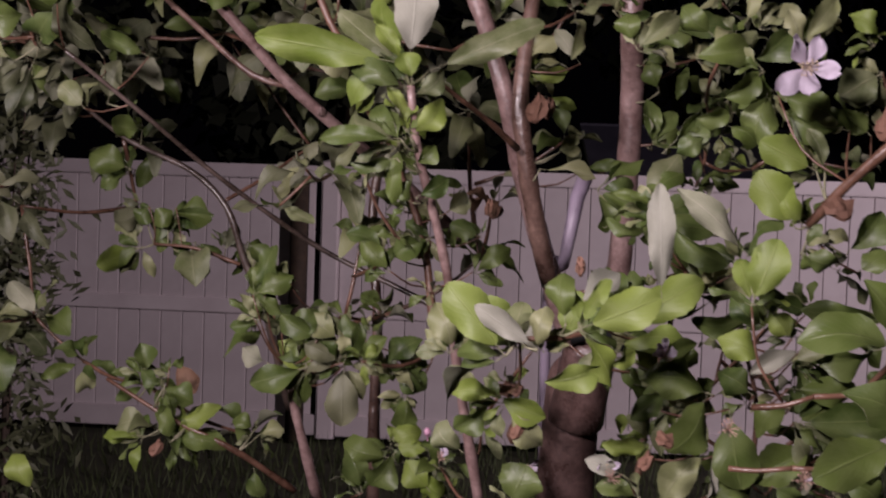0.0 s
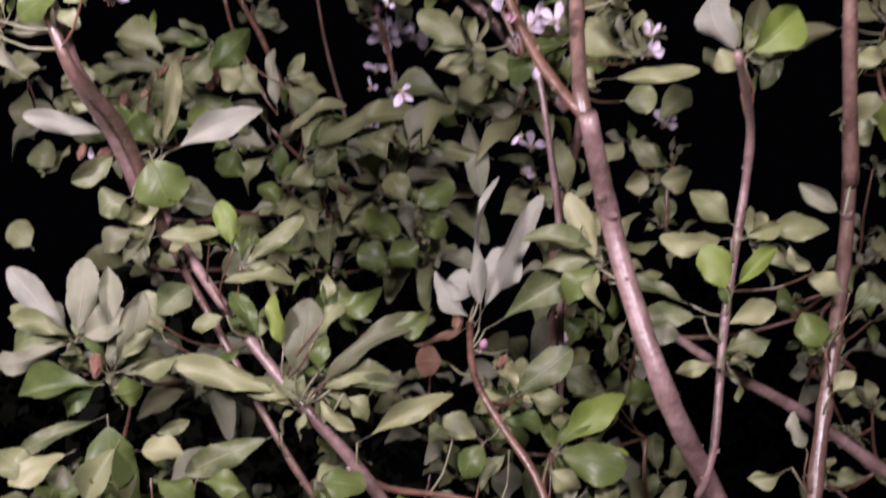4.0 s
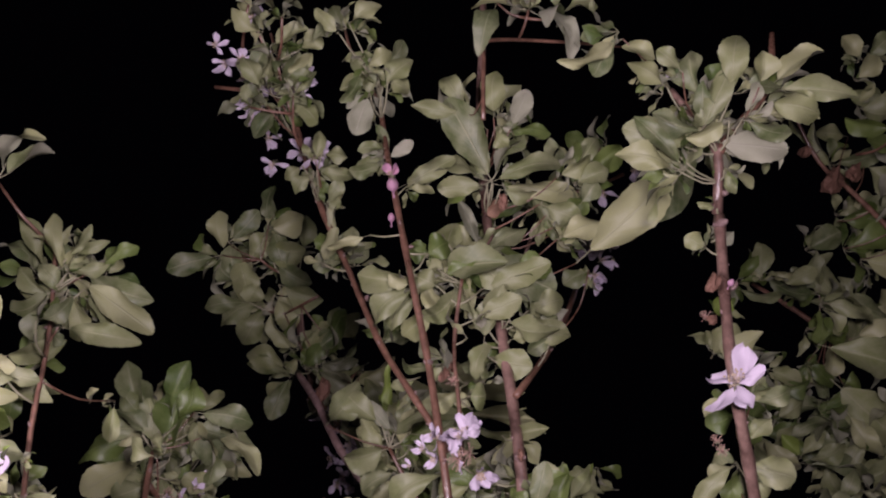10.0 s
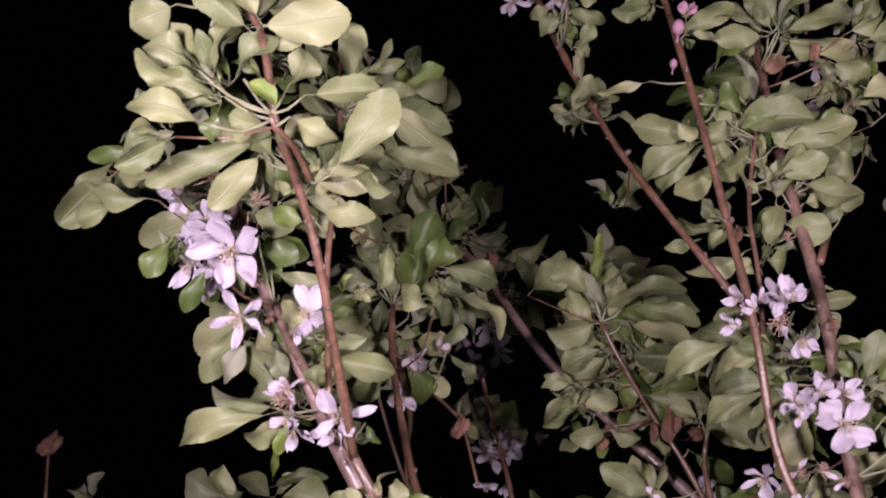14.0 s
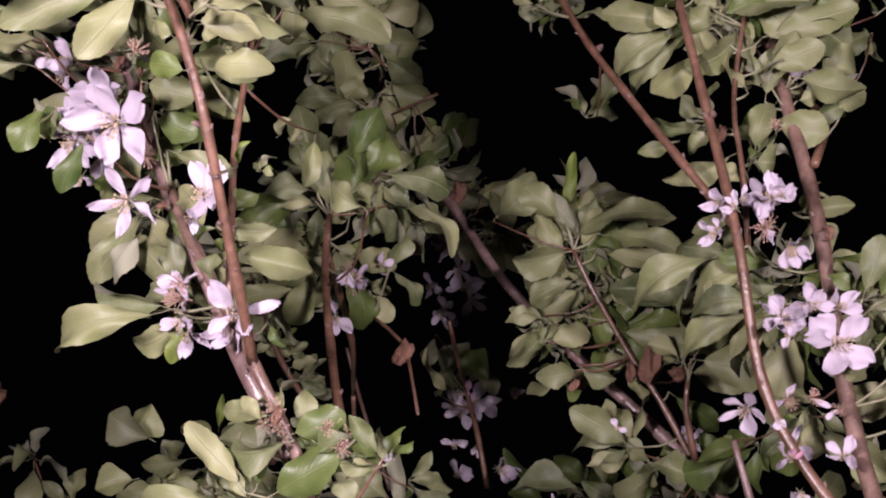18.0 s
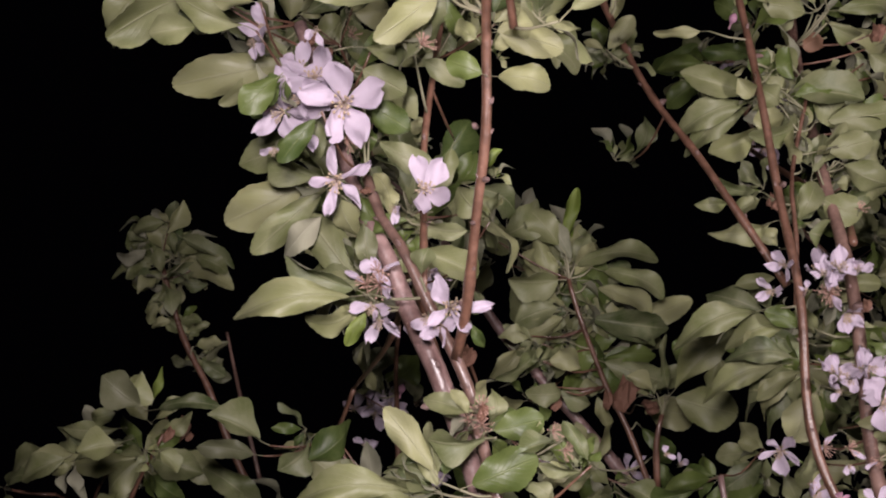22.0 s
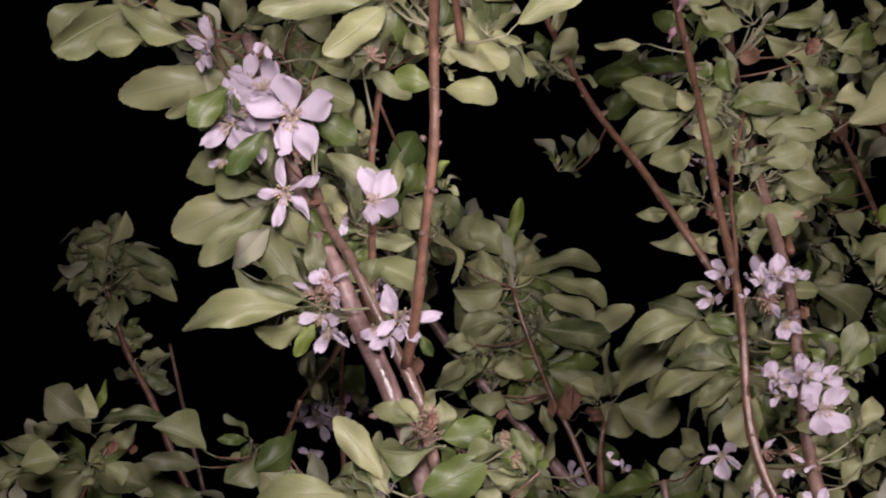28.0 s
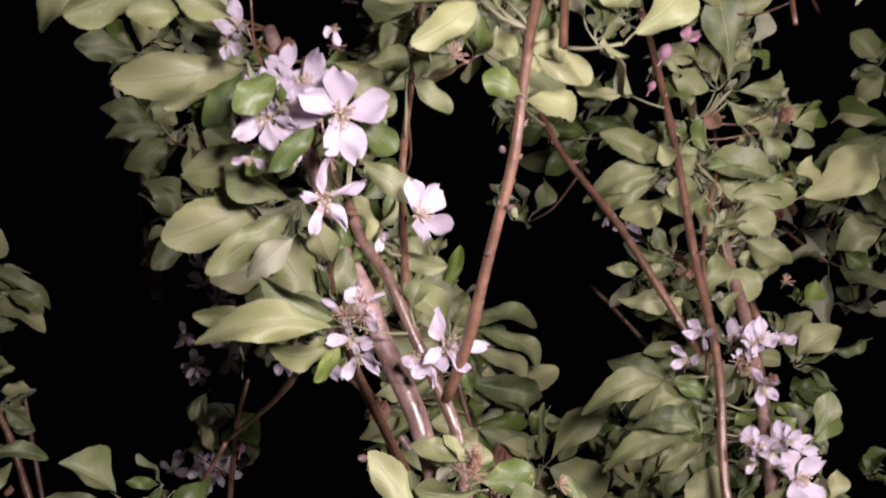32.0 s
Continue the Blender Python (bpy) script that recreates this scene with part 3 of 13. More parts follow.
def grass_tufts():
    rng = random.Random(5)
    verts, faces = [], []
    for _ in range(9000):
        x, y = rng.uniform(-4.5, 3.0), rng.uniform(3.0, 8.3)
        h, a, lean = rng.uniform(0.05, 0.13), rng.uniform(0, 6.3), rng.uniform(-0.05, 0.05)
        n = len(verts)
        dx, dy = 0.006 * math.cos(a), 0.006 * math.sin(a)
        verts += [(x - dx, y - dy, -0.04), (x + dx, y + dy, -0.04), (x + lean, y + lean, h)]
        faces.append((n, n + 1, n + 2))
    return tagged(put("grass", mesh_of("grass", verts, faces, [GRASS])), "short dark grass blades in front of the fence", "grass", kind="stuff")


grass_tufts()

FENCE_TURN = -6.0
FENCE = pose(-0.751, 8.50, 0, 0, 0, FENCE_TURN)


def fence_run(name, start, end, label):
    """A vinyl privacy fence panel: tongue-and-groove pickets between three rails."""
    top = thing(name, label, "fence", "fence panels", "structure")
    top.matrix_world = FENCE
    bm = bmesh.new()
    verts = box(bm, (0, 0, 0.95), (0.148, 0.022, 1.80))
    bmesh.ops.bevel(bm, geom=bm.edges[:], offset=0.004, segments=1, affect="EDGES")
    me = bpy.data.meshes.new("picket")
    bm.to_mesh(me)
    bm.free()
    me.materials.append(VINYL)
    n = int((end - start) / 0.152)
    for k in range(n):
        put("picket", me, top, pose(start + 0.076 + k * 0.152, 0.003 * (k % 2), 0.0))
    for z, h, d in ((1.80, 0.09, 0.05), (0.88, 0.10, 0.05), (0.09, 0.14, 0.05)):
        bm = bmesh.new()
        box(bm, ((start + end) / 2, -0.012, z), (end - start - 0.004, d, h))
        bmesh.ops.bevel(bm, geom=bm.edges[:], offset=0.006, segments=2, affect="EDGES")
        part("rail", bm, VINYL, top, smooth=False)
    return top


fence_run("fence_panel", -7.5, -2.68, "off-white vinyl privacy fence panel beyond a shrub")
fence_run("fence_panel", -2.54, -0.065, "off-white vinyl privacy fence panel with dirt along its top rail")
fence_run("fence_panel", 0.065, 4.9, "off-white vinyl privacy fence panel behind the apple tree")
fence_run("fence_panel", 5.03, 8.6, "off-white vinyl privacy fence panel standing in the dark")


def fence_post(x, label):
    top = thing("fence_post", label, "fence post", "fence posts", "structure")
    top.matrix_world = FENCE @ pose(x, 0, 0)
    bm = bmesh.new()
    box(bm, (0, 0, 0.94), (0.125, 0.125, 1.87))
    bmesh.ops.bevel(bm, geom=[e for e in bm.edges if abs(e.verts[0].co.z - e.verts[1].co.z) > 1], offset=0.012, segments=3, affect="EDGES")
    part("shaft", bm, VINYL, top, smooth=False)
    bm = bmesh.new()
    bmesh.ops.create_cone(bm, cap_ends=True, segments=4, radius1=0.105, radius2=0.02, depth=0.02, matrix=pose(0, 0, 1.885, 0, 0, 45))
    part("cap", bm, VINYL, top)


fence_post(0.0, "white square vinyl fence post catching the light")
fence_post(4.965, "white square vinyl fence post behind leaves")
fence_post(-2.61, "white square vinyl fence post in half shade")

old_post = thing("wooden_post", "dark weathered wooden post beside the white fence post", "post")
old_post.matrix_world = FENCE @ pose(-0.20, -0.085, 0)
bm = bmesh.new()
box(bm, (0, 0, 0.88), (0.11, 0.09, 1.80))
bmesh.ops.bevel(bm, geom=bm.edges[:], offset=0.010, segments=2, affect="EDGES")
part("timber", bm, DARK_WOOD, old_post)


def shrub(place, height, seed, label, leaf_mat, leaf_size, count, radius):
    """An upright shrub of thin stems with narrow drooping leaves."""
    rng = random.Random(seed)
    top = thing("shrub", label, "shrub", place=place)
    tips = []
    for k in range(9):
        a = rng.uniform(0, 6.3)
        end = (math.cos(a) * radius * rng.uniform(0.2, 0.9), math.sin(a) * radius * rng.uniform(0.2, 0.9), height * rng.uniform(0.75, 1.0))
        mid = (end[0] * 0.35, end[1] * 0.35, end[2] * 0.5)
        v, f = tube_data([(0.05 * math.cos(a), 0.05 * math.sin(a), -0.04, 0.014), (*mid, 0.011), (*end, 0.004)], 0.12, 6)
        put("stem", mesh_of("stem", v, f, [DARK_WOOD]), top)
        tips.append((mid, end))
    verts, faces = [], []
    for _ in range(count):
        mid, end = rng.choice(tips)
        u = rng.random()
        c = Vector(mid).lerp(Vector(end), u) + Vector((rng.gauss(0, 0.1), rng.gauss(0, 0.1), rng.gauss(0, 0.12)))
        if rng.random() < 0.3:
            c.z *= rng.uniform(0.25, 0.8)
        way = Vector((rng.uniform(-1, 1), rng.uniform(-1, 1), rng.uniform(-1.0, 0.4))).normalized() * leaf_size * rng.uniform(0.7, 1.3)
        side = way.orthogonal().normalized() * leaf_size * 0.17
        n = len(verts)
        lift = way.cross(side).normalized() * leaf_size * 0.05
        verts += [c, c + way * 0.45 + side + lift, c + way, c + way * 0.45 - side + lift, c + way * 0.45]
        faces += [(n, n + 1, n + 4), (n + 1, n + 2, n + 4), (n + 2, n + 3, n + 4), (n + 3, n, n + 4)]
    put("foliage", mesh_of("foliage", verts, faces, [leaf_mat]), top)
    return top


shrub((-1.95, 5.6, 0), 2.25, 3, "tall dark shrub with narrow drooping leaves before the fence", BUSH, 0.085, 2600, 0.42)
shrub((-2.75, 6.4, 0), 1.7, 8, "dark shrub with narrow leaves against the fence", BUSH, 0.085, 1200, 0.4)

# a dark outbuilding beyond the fence, with two small lamps
shed = thing("shed", "dark blue-grey garden shed beyond the fence at night", "shed", place=(2.9, 13.6, 0))
bm = bmesh.new()
box(bm, (0, 0, 1.0), (2.6, 2.0, 2.0))
part("wall", bm, SHED, shed, smooth=False)
bm = bmesh.new()
for s in (-1, 1):
    bmesh.ops.create_cube(bm, size=1.0, matrix=pose(0, s * 0.6, 2.2, s * -24, 0, 0) @ Matrix.Diagonal((2.9, 1.4, 0.08, 1)))
part("roof", bm, SHED, shed, "dark pitched roof", smooth=False)


def far_lamp(place, size, glow, label):
    top = thing("outdoor_lamp", label, "lamp", place=place)
    bm = bmesh.new()
    bmesh.ops.create_uvsphere(bm, u_segments=12, v_segments=8, radius=size)
    part("bulb", bm, glow, top)
    bm = bmesh.new()
    bmesh.ops.create_cone(bm, cap_ends=True, segments=12, radius1=size * 1.3, radius2=size * 0.5, depth=size, matrix=pose(0, 0, size * 1.3))
    part("hood", bm, DARK_WOOD, top)
    bm = bmesh.new()
    bmesh.ops.create_cone(bm, cap_ends=True, segments=8, radius1=0.03, radius2=0.03, depth=place[2] - size, matrix=pose(0, 0, -size - (place[2] - size) / 2))
    part("pole", bm, DARK_WOOD, top)


far_lamp((1.162, 9.283, 1.936), 0.026, GLOW_AMBER, "small amber outdoor lamp beyond the fence")
far_lamp((0.873, 14.315, 2.186), 0.035, GLOW_WHITE, "small white outdoor lamp beyond the fence")


def far_tree(place, height, radius, seed):
    rng = random.Random(seed)
    top = thing("tree", "unlit dark tree beyond the fence at night", "tree", "trees beyond the fence", place=place)
    v, f = tube_data([(0, 0, -0.05, 0.2), (0.1, 0, height * 0.4, 0.14), (0, 0.1, height * 0.85, 0.05)], 0.4, 9)
    put("trunk", mesh_of("trunk", v, f, [DARK_WOOD]), top)
    verts, faces = [], []
    for _ in range(2200):
        a, r = rng.uniform(0, 6.3), radius * rng.random() ** 0.4
        z = height * (0.62 + 0.36 * rng.uniform(-1, 1))
        r *= math.sqrt(max(0.05, 1 - ((z / height - 0.62) / 0.4) ** 2))
        c = Vector((r * math.cos(a), r * math.sin(a), z))
        w = Vector((rng.gauss(0, 1), rng.gauss(0, 1), rng.gauss(0, 1))).normalized() * 0.17
        s = w.orthogonal() * 0.5
        n = len(verts)
        verts += [c - w, c + s, c + w, c - s]
        faces.append((n, n + 1, n + 2, n + 3))
    put("crown", mesh_of("crown", verts, faces, [FAR_LEAF_UNLIT]), top)


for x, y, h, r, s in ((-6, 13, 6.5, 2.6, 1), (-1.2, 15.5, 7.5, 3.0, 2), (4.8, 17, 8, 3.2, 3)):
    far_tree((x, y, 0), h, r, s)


# ---- the apple tree: trunk and limbs ----
tree = thing("apple_tree", "young apple tree in blossom lit by a lamp at night", "tree", "apple trees", place=(0, 0, 0))
back_tree = thing("apple_tree", "dim leafy apple tree standing behind, with faded blossoms", "tree", "apple trees", place=(0, 0, 0))
limb(tree, [(0.063, 0.962, -0.06, 0.034), (0.073, 0.942, 0.5, 0.027), (0.096, 0.904, 1.439, 0.0205), (0.100, 0.887, 1.500, 0.0195), (0.108, 0.869, 1.558, 0.0185)], BARK_TRUNK, "trunk", knots=0.06, sides=18)
limb(tree, [(0.105, 0.871, 1.542, 0.0118), (0.113, 0.857, 1.568, 0.0111), (0.119, 0.839, 1.604, 0.0085), (0.120, 0.819, 1.675, 0.0076), (0.119, 0.806, 1.729, 0.0073), (0.115, 0.789, 1.757, 0.0072), (0.114, 0.783, 1.837, 0.0068), (0.127, 0.777, 1.961, 0.0069), (0.135, 0.765, 1.999, 0.0065), (0.154, 0.738, 2.079, 0.0062), (0.178, 0.718, 2.146, 0.0059), (0.201, 0.694, 2.220, 0.0055)], BARK_PALE, knots=0.09, label="smooth shiny brown upright limb")
limb(tree, [(0.072, 0.817, 1.599, 0.0058), (0.061, 0.796, 1.635, 0.0060), (0.052, 0.786, 1.675, 0.0056), (0.047, 0.785, 1.722, 0.0051), (0.056, 0.795, 1.801, 0.0040), (0.065, 0.784, 1.882, 0.0038), (0.074, 0.781, 1.951, 0.0038), (0.070, 0.763, 2.005, 0.0037), (0.049, 0.720, 1.941, 0.0036)], BARK_BROWN)
limb(tree, [(0.091, 0.859, 1.559, 0.0085), (0.072, 0.831, 1.607, 0.0072), (0.051, 0.806, 1.669, 0.0064), (0.034, 0.795, 1.731, 0.0057), (0.011, 0.808, 1.793, 0.0060), (-0.032, 0.757, 1.835, 0.0054), (-0.055, 0.747, 1.887, 0.0052), (-0.069, 0.735, 1.921, 0.0051), (-0.089, 0.692, 1.946, 0.0046)], BARK_PALE, knots=0.09, buds=0.04)
limb(tree, [(-0.076, 0.720, 1.933, 0.0041), (-0.085, 0.702, 1.942, 0.0037), (-0.092, 0.696, 1.958, 0.0038), (-0.096, 0.697, 2.020, 0.0036), (-0.103, 0.678, 2.110, 0.0035), (-0.110, 0.673, 2.183, 0.0033), (-0.116, 0.667, 2.256, 0.0031), (-0.121, 0.649, 2.336, 0.0028), (-0.120, 0.622, 2.403, 0.0025), (-0.122, 0.584, 2.495, 0.0022)], BARK_BROWN, knots=0.09, buds=0.026)
limb(tree, [(-0.089, 0.697, 1.946, 0.0026), (-0.114, 0.703, 1.982, 0.0025), (-0.135, 0.698, 2.028, 0.0024), (-0.147, 0.676, 2.092, 0.0023), (-0.156, 0.667, 2.153, 0.0022), (-0.168, 0.654, 2.210, 0.0020), (-0.180, 0.644, 2.273, 0.0019), (-0.186, 0.641, 2.311, 0.0018), (-0.191, 0.636, 2.353, 0.0016)], BARK_RED, buds=0.022)
limb(tree, [(-0.142, 0.687, 2.106, 0.0022), (-0.163, 0.689, 2.143, 0.0021), (-0.183, 0.693, 2.182, 0.0020), (-0.200, 0.708, 2.239, 0.0019), (-0.226, 0.708, 2.307, 0.0022), (-0.246, 0.706, 2.376, 0.0022), (-0.259, 0.702, 2.420, 0.0021)], BARK_RED, buds=0.022)
limb(tree, [(-0.104, 0.669, 2.134, 0.0021), (-0.077, 0.693, 2.183, 0.0019), (-0.048, 0.749, 2.255, 0.0019), (-0.025, 0.798, 2.321, 0.0017)], BARK_RED, buds=0.024)
limb(tree, [(-0.134, 0.691, 2.098, 0.0014), (-0.137, 0.678, 2.135, 0.0013), (-0.140, 0.669, 2.168, 0.0012), (-0.135, 0.648, 2.216, 0.0010)], BARK_RED)
limb(tree, [(0.049, 0.720, 1.941, 0.0036), (0.033, 0.679, 1.989, 0.0034), (0.010, 0.617, 2.056, 0.0032), (-0.006, 0.576, 2.092, 0.0030), (-0.005, 0.572, 2.131, 0.0030), (-0.001, 0.565, 2.194, 0.0030)], BARK_BROWN, buds=0.024)
limb(tree, [(-0.002, 0.565, 2.195, 0.0031), (-0.003, 0.545, 2.223, 0.0027), (-0.012, 0.544, 2.246, 0.0023), (-0.025, 0.542, 2.268, 0.0020)], BARK_BROWN)
limb(tree, [(-0.003, 0.545, 2.223, 0.0029), (0.008, 0.544, 2.240, 0.0025), (0.031, 0.534, 2.268, 0.0021), (0.036, 0.523, 2.302, 0.0017)], BARK_RED)
limb(tree, [(-0.130, 0.581, 2.273, 0.0014), (-0.129, 0.573, 2.318, 0.0013), (-0.125, 0.573, 2.334, 0.0012), (-0.069, 0.588, 2.354, 0.0010), (-0.032, 0.599, 2.365, 0.0009)], BARK_RED)
limb(tree, [(-0.004, 0.797, 1.795, 0.0022), (-0.000, 0.784, 1.816, 0.0022), (0.000, 0.764, 1.881, 0.0022), (0.001, 0.732, 1.948, 0.0022), (-0.009, 0.700, 1.962, 0.0021), (-0.034, 0.644, 1.959, 0.0019)], BARK_PALE, buds=0.03)
limb(tree, [(-0.051, 0.923, 1.815, 0.0024), (-0.061, 0.881, 1.897, 0.0022), (-0.071, 0.848, 1.955, 0.0021), (-0.088, 0.817, 2.011, 0.0019), (-0.101, 0.802, 2.053, 0.0018)], BARK_PALE)
limb(tree, [(0.167, 0.871, 1.818, 0.0043), (0.126, 0.867, 1.836, 0.0038), (0.070, 0.842, 1.857, 0.0032), (0.021, 0.820, 1.869, 0.0026), (-0.015, 0.807, 1.883, 0.0021)], BARK_PALE)
limb(tree, [(0.018, 0.956, 1.621, 0.0053), (-0.034, 0.911, 1.666, 0.0048), (-0.084, 0.867, 1.707, 0.0042), (-0.112, 0.854, 1.732, 0.0040), (-0.143, 0.840, 1.766, 0.0037), (-0.174, 0.826, 1.799, 0.0034), (-0.206, 0.814, 1.826, 0.0031), (-0.237, 0.815, 1.858, 0.0029), (-0.263, 0.822, 1.888, 0.0028), (-0.290, 0.833, 1.925, 0.0026), (-0.310, 0.838, 1.957, 0.0024)], BARK_PALE, knots=0.09, label="pale pinkish limb with smooth shiny bark", buds=0.04)
limb(tree, [(-0.108, 0.860, 1.725, 0.0021), (-0.132, 0.861, 1.732, 0.0020), (-0.165, 0.854, 1.759, 0.0020), (-0.200, 0.840, 1.791, 0.0019), (-0.228, 0.831, 1.827, 0.0019), (-0.256, 0.831, 1.867, 0.0019), (-0.284, 0.836, 1.907, 0.0019), (-0.308, 0.845, 1.947, 0.0019)], BARK_BROWN, buds=0.03)
limb(tree, [(-0.180, 0.827, 1.799, 0.0020), (-0.158, 0.837, 1.792, 0.0018), (-0.121, 0.844, 1.792, 0.0015), (-0.073, 0.841, 1.784, 0.0012)], BARK_RED)
limb(tree, [(-0.054, 0.788, 1.730, 0.0023), (-0.074, 0.784, 1.761, 0.0022), (-0.088, 0.789, 1.796, 0.0021), (-0.105, 0.796, 1.821, 0.0020), (-0.120, 0.802, 1.847, 0.0019), (-0.124, 0.807, 1.877, 0.0018)], BARK_RED)
limb(tree, [(0.011, 0.908, 1.550, 0.0021), (-0.006, 0.926, 1.573, 0.0020), (-0.091, 0.955, 1.611, 0.0019), (-0.160, 0.920, 1.660, 0.0017), (-0.208, 0.882, 1.702, 0.0016), (-0.256, 0.849, 1.743, 0.0014)], BARK_DARK, label="thin shiny arching branch")
limb(back_tree, [(-0.128, 1.094, 1.464, 0.0036), (-0.144, 1.049, 1.550, 0.0031), (-0.163, 1.042, 1.597, 0.0028), (-0.178, 1.040, 1.639, 0.0025), (-0.209, 1.048, 1.668, 0.0023), (-0.266, 1.062, 1.693, 0.0020), (-0.319, 1.081, 1.728, 0.0018)], BARK_DARK)
limb(back_tree, [(-0.271, 1.067, 1.693, 0.0019), (-0.268, 1.084, 1.661, 0.0016), (-0.265, 1.096, 1.632, 0.0013)], BARK_RED)
limb(back_tree, [(-0.166, 1.042, 1.592, 0.0017), (-0.204, 1.047, 1.604, 0.0014), (-0.241, 1.057, 1.606, 0.0011)], BARK_RED)
limb(back_tree, [(-0.030, 1.093, -0.06, 0.022), (-0.040, 1.073, 0.6, 0.014), (-0.050, 1.043, 1.401, 0.0055), (-0.051, 1.046, 1.467, 0.0048), (-0.051, 1.049, 1.552, 0.0042), (-0.057, 1.063, 1.656, 0.0040), (-0.023, 1.071, 1.844, 0.0036), (-0.043, 1.018, 1.983, 0.0034), (-0.045, 0.922, 2.070, 0.0034)], BARK_BROWN, "trunk", knots=0.1)
limb(tree, [(0.027, 0.696, 1.480, 0.0030), (0.012, 0.684, 1.557, 0.0027), (0.004, 0.681, 1.613, 0.0025), (-0.013, 0.664, 1.676, 0.0023), (-0.018, 0.655, 1.710, 0.0021)], BARK_PALE)
limb(tree, [(-0.001, 0.799, 1.555, 0.0028), (-0.010, 0.802, 1.620, 0.0025), (-0.025, 0.803, 1.663, 0.0022), (-0.053, 0.795, 1.715, 0.0019)], BARK_RED)
limb(tree, [(0.045, 0.769, 1.684, 0.0022), (0.024, 0.735, 1.699, 0.0016), (-0.003, 0.705, 1.716, 0.0011)], BARK_RED)
limb(tree, [(-0.078, 0.845, 1.447, 0.0039), (-0.089, 0.827, 1.496, 0.0029), (-0.099, 0.819, 1.539, 0.0020)], BARK_PALE)
limb(tree, [(-0.099, 0.895, 1.439, 0.0025), (-0.138, 0.876, 1.470, 0.0021), (-0.186, 0.877, 1.492, 0.0016), (-0.236, 0.898, 1.515, 0.0013)], BARK_RED)
limb(tree, [(0.176, 0.602, 1.645, 0.0023), (0.188, 0.583, 1.665, 0.0024), (0.206, 0.564, 1.687, 0.0026)], BARK_RED)
limb(tree, [(0.096, 0.597, 1.507, 0.0017), (0.103, 0.599, 1.556, 0.0015), (0.114, 0.611, 1.598, 0.0013), (0.122, 0.621, 1.620, 0.0011)], BARK_RED)
limb(tree, [(0.155, 0.617, 1.504, 0.0015), (0.159, 0.619, 1.554, 0.0012), (0.147, 0.621, 1.599, 0.0009)], BARK_RED)

# the near limb with the open blossoms
limb(tree, [(-0.295, 0.812, 1.918, 0.0052), (-0.312, 0.754, 1.938, 0.0050), (-0.324, 0.704, 1.942, 0.0044), (-0.332, 0.697, 1.957, 0.0042), (-0.341, 0.691, 1.972, 0.0041), (-0.348, 0.687, 1.982, 0.0040), (-0.360, 0.681, 2.000, 0.0042), (-0.372, 0.682, 2.026, 0.0040), (-0.382, 0.679, 2.045, 0.0036), (-0.392, 0.680, 2.064, 0.0033), (-0.403, 0.678, 2.088, 0.0031), (-0.417, 0.673, 2.123, 0.0030), (-0.429, 0.672, 2.150, 0.0029)], BARK_PALE, knots=0.09, label="pale pink-grey near limb", buds=0.03)
limb(tree, [(-0.286, 0.822, 1.905, 0.0035), (-0.305, 0.749, 1.934, 0.0030), (-0.323, 0.695, 1.938, 0.0026), (-0.332, 0.686, 1.953, 0.0025), (-0.343, 0.677, 1.972, 0.0024), (-0.354, 0.667, 1.987, 0.0022), (-0.363, 0.666, 2.004, 0.0022), (-0.373, 0.665, 2.021, 0.0021), (-0.385, 0.663, 2.041, 0.0021), (-0.391, 0.668, 2.056, 0.0020), (-0.398, 0.667, 2.073, 0.0020)], BARK_BROWN, buds=0.026)
limb(tree, [(-0.360, 0.665, 1.997, 0.0022), (-0.366, 0.646, 2.008, 0.0020), (-0.376, 0.621, 2.028, 0.0019), (-0.386, 0.595, 2.049, 0.0018), (-0.393, 0.582, 2.063, 0.0018), (-0.402, 0.566, 2.076, 0.0018), (-0.413, 0.546, 2.088, 0.0018), (-0.415, 0.541, 2.098, 0.0017), (-0.422, 0.517, 2.106, 0.0016), (-0.433, 0.508, 2.111, 0.0014), (-0.444, 0.498, 2.118, 0.0013)], BARK_RED, buds=0.024)
limb(tree, [(-0.395, 0.560, 2.067, 0.0016), (-0.403, 0.550, 2.075, 0.0014), (-0.412, 0.540, 2.076, 0.0011), (-0.414, 0.537, 2.080, 0.0010)], BARK_RED)
limb(tree, [(-0.294, 0.801, 2.106, 0.0009), (-0.280, 0.791, 2.086, 0.0009), (-0.277, 0.781, 2.060, 0.0008), (-0.276, 0.771, 2.036, 0.0007)], BARK_RED)

# limbs of the trees behind
limb(back_tree, [(-0.058, 0.907, 2.063, 0.0039), (-0.095, 0.904, 2.103, 0.0038), (-0.118, 0.905, 2.127, 0.0036), (-0.148, 0.909, 2.160, 0.0034), (-0.174, 0.913, 2.191, 0.0033), (-0.199, 0.914, 2.226, 0.0030), (-0.221, 0.927, 2.279, 0.0030), (-0.238, 0.956, 2.324, 0.0029)], BARK_PALE, buds=0.04)
limb(tree, [(-0.087, 0.878, 2.067, 0.0020), (-0.111, 0.867, 2.108, 0.0018), (-0.128, 0.863, 2.134, 0.0017), (-0.156, 0.848, 2.173, 0.0015), (-0.167, 0.840, 2.191, 0.0014)], BARK_RED)
limb(tree, [(-0.094, 0.867, 2.069, 0.0022), (-0.103, 0.851, 2.095, 0.0018), (-0.104, 0.841, 2.109, 0.0014)], BARK_RED)
limb(back_tree, [(-0.231, 1.186, 2.149, 0.0028), (-0.263, 1.179, 2.199, 0.0027), (-0.287, 1.173, 2.242, 0.0025), (-0.313, 1.170, 2.281, 0.0024), (-0.342, 1.157, 2.337, 0.0022)], BARK_RED)
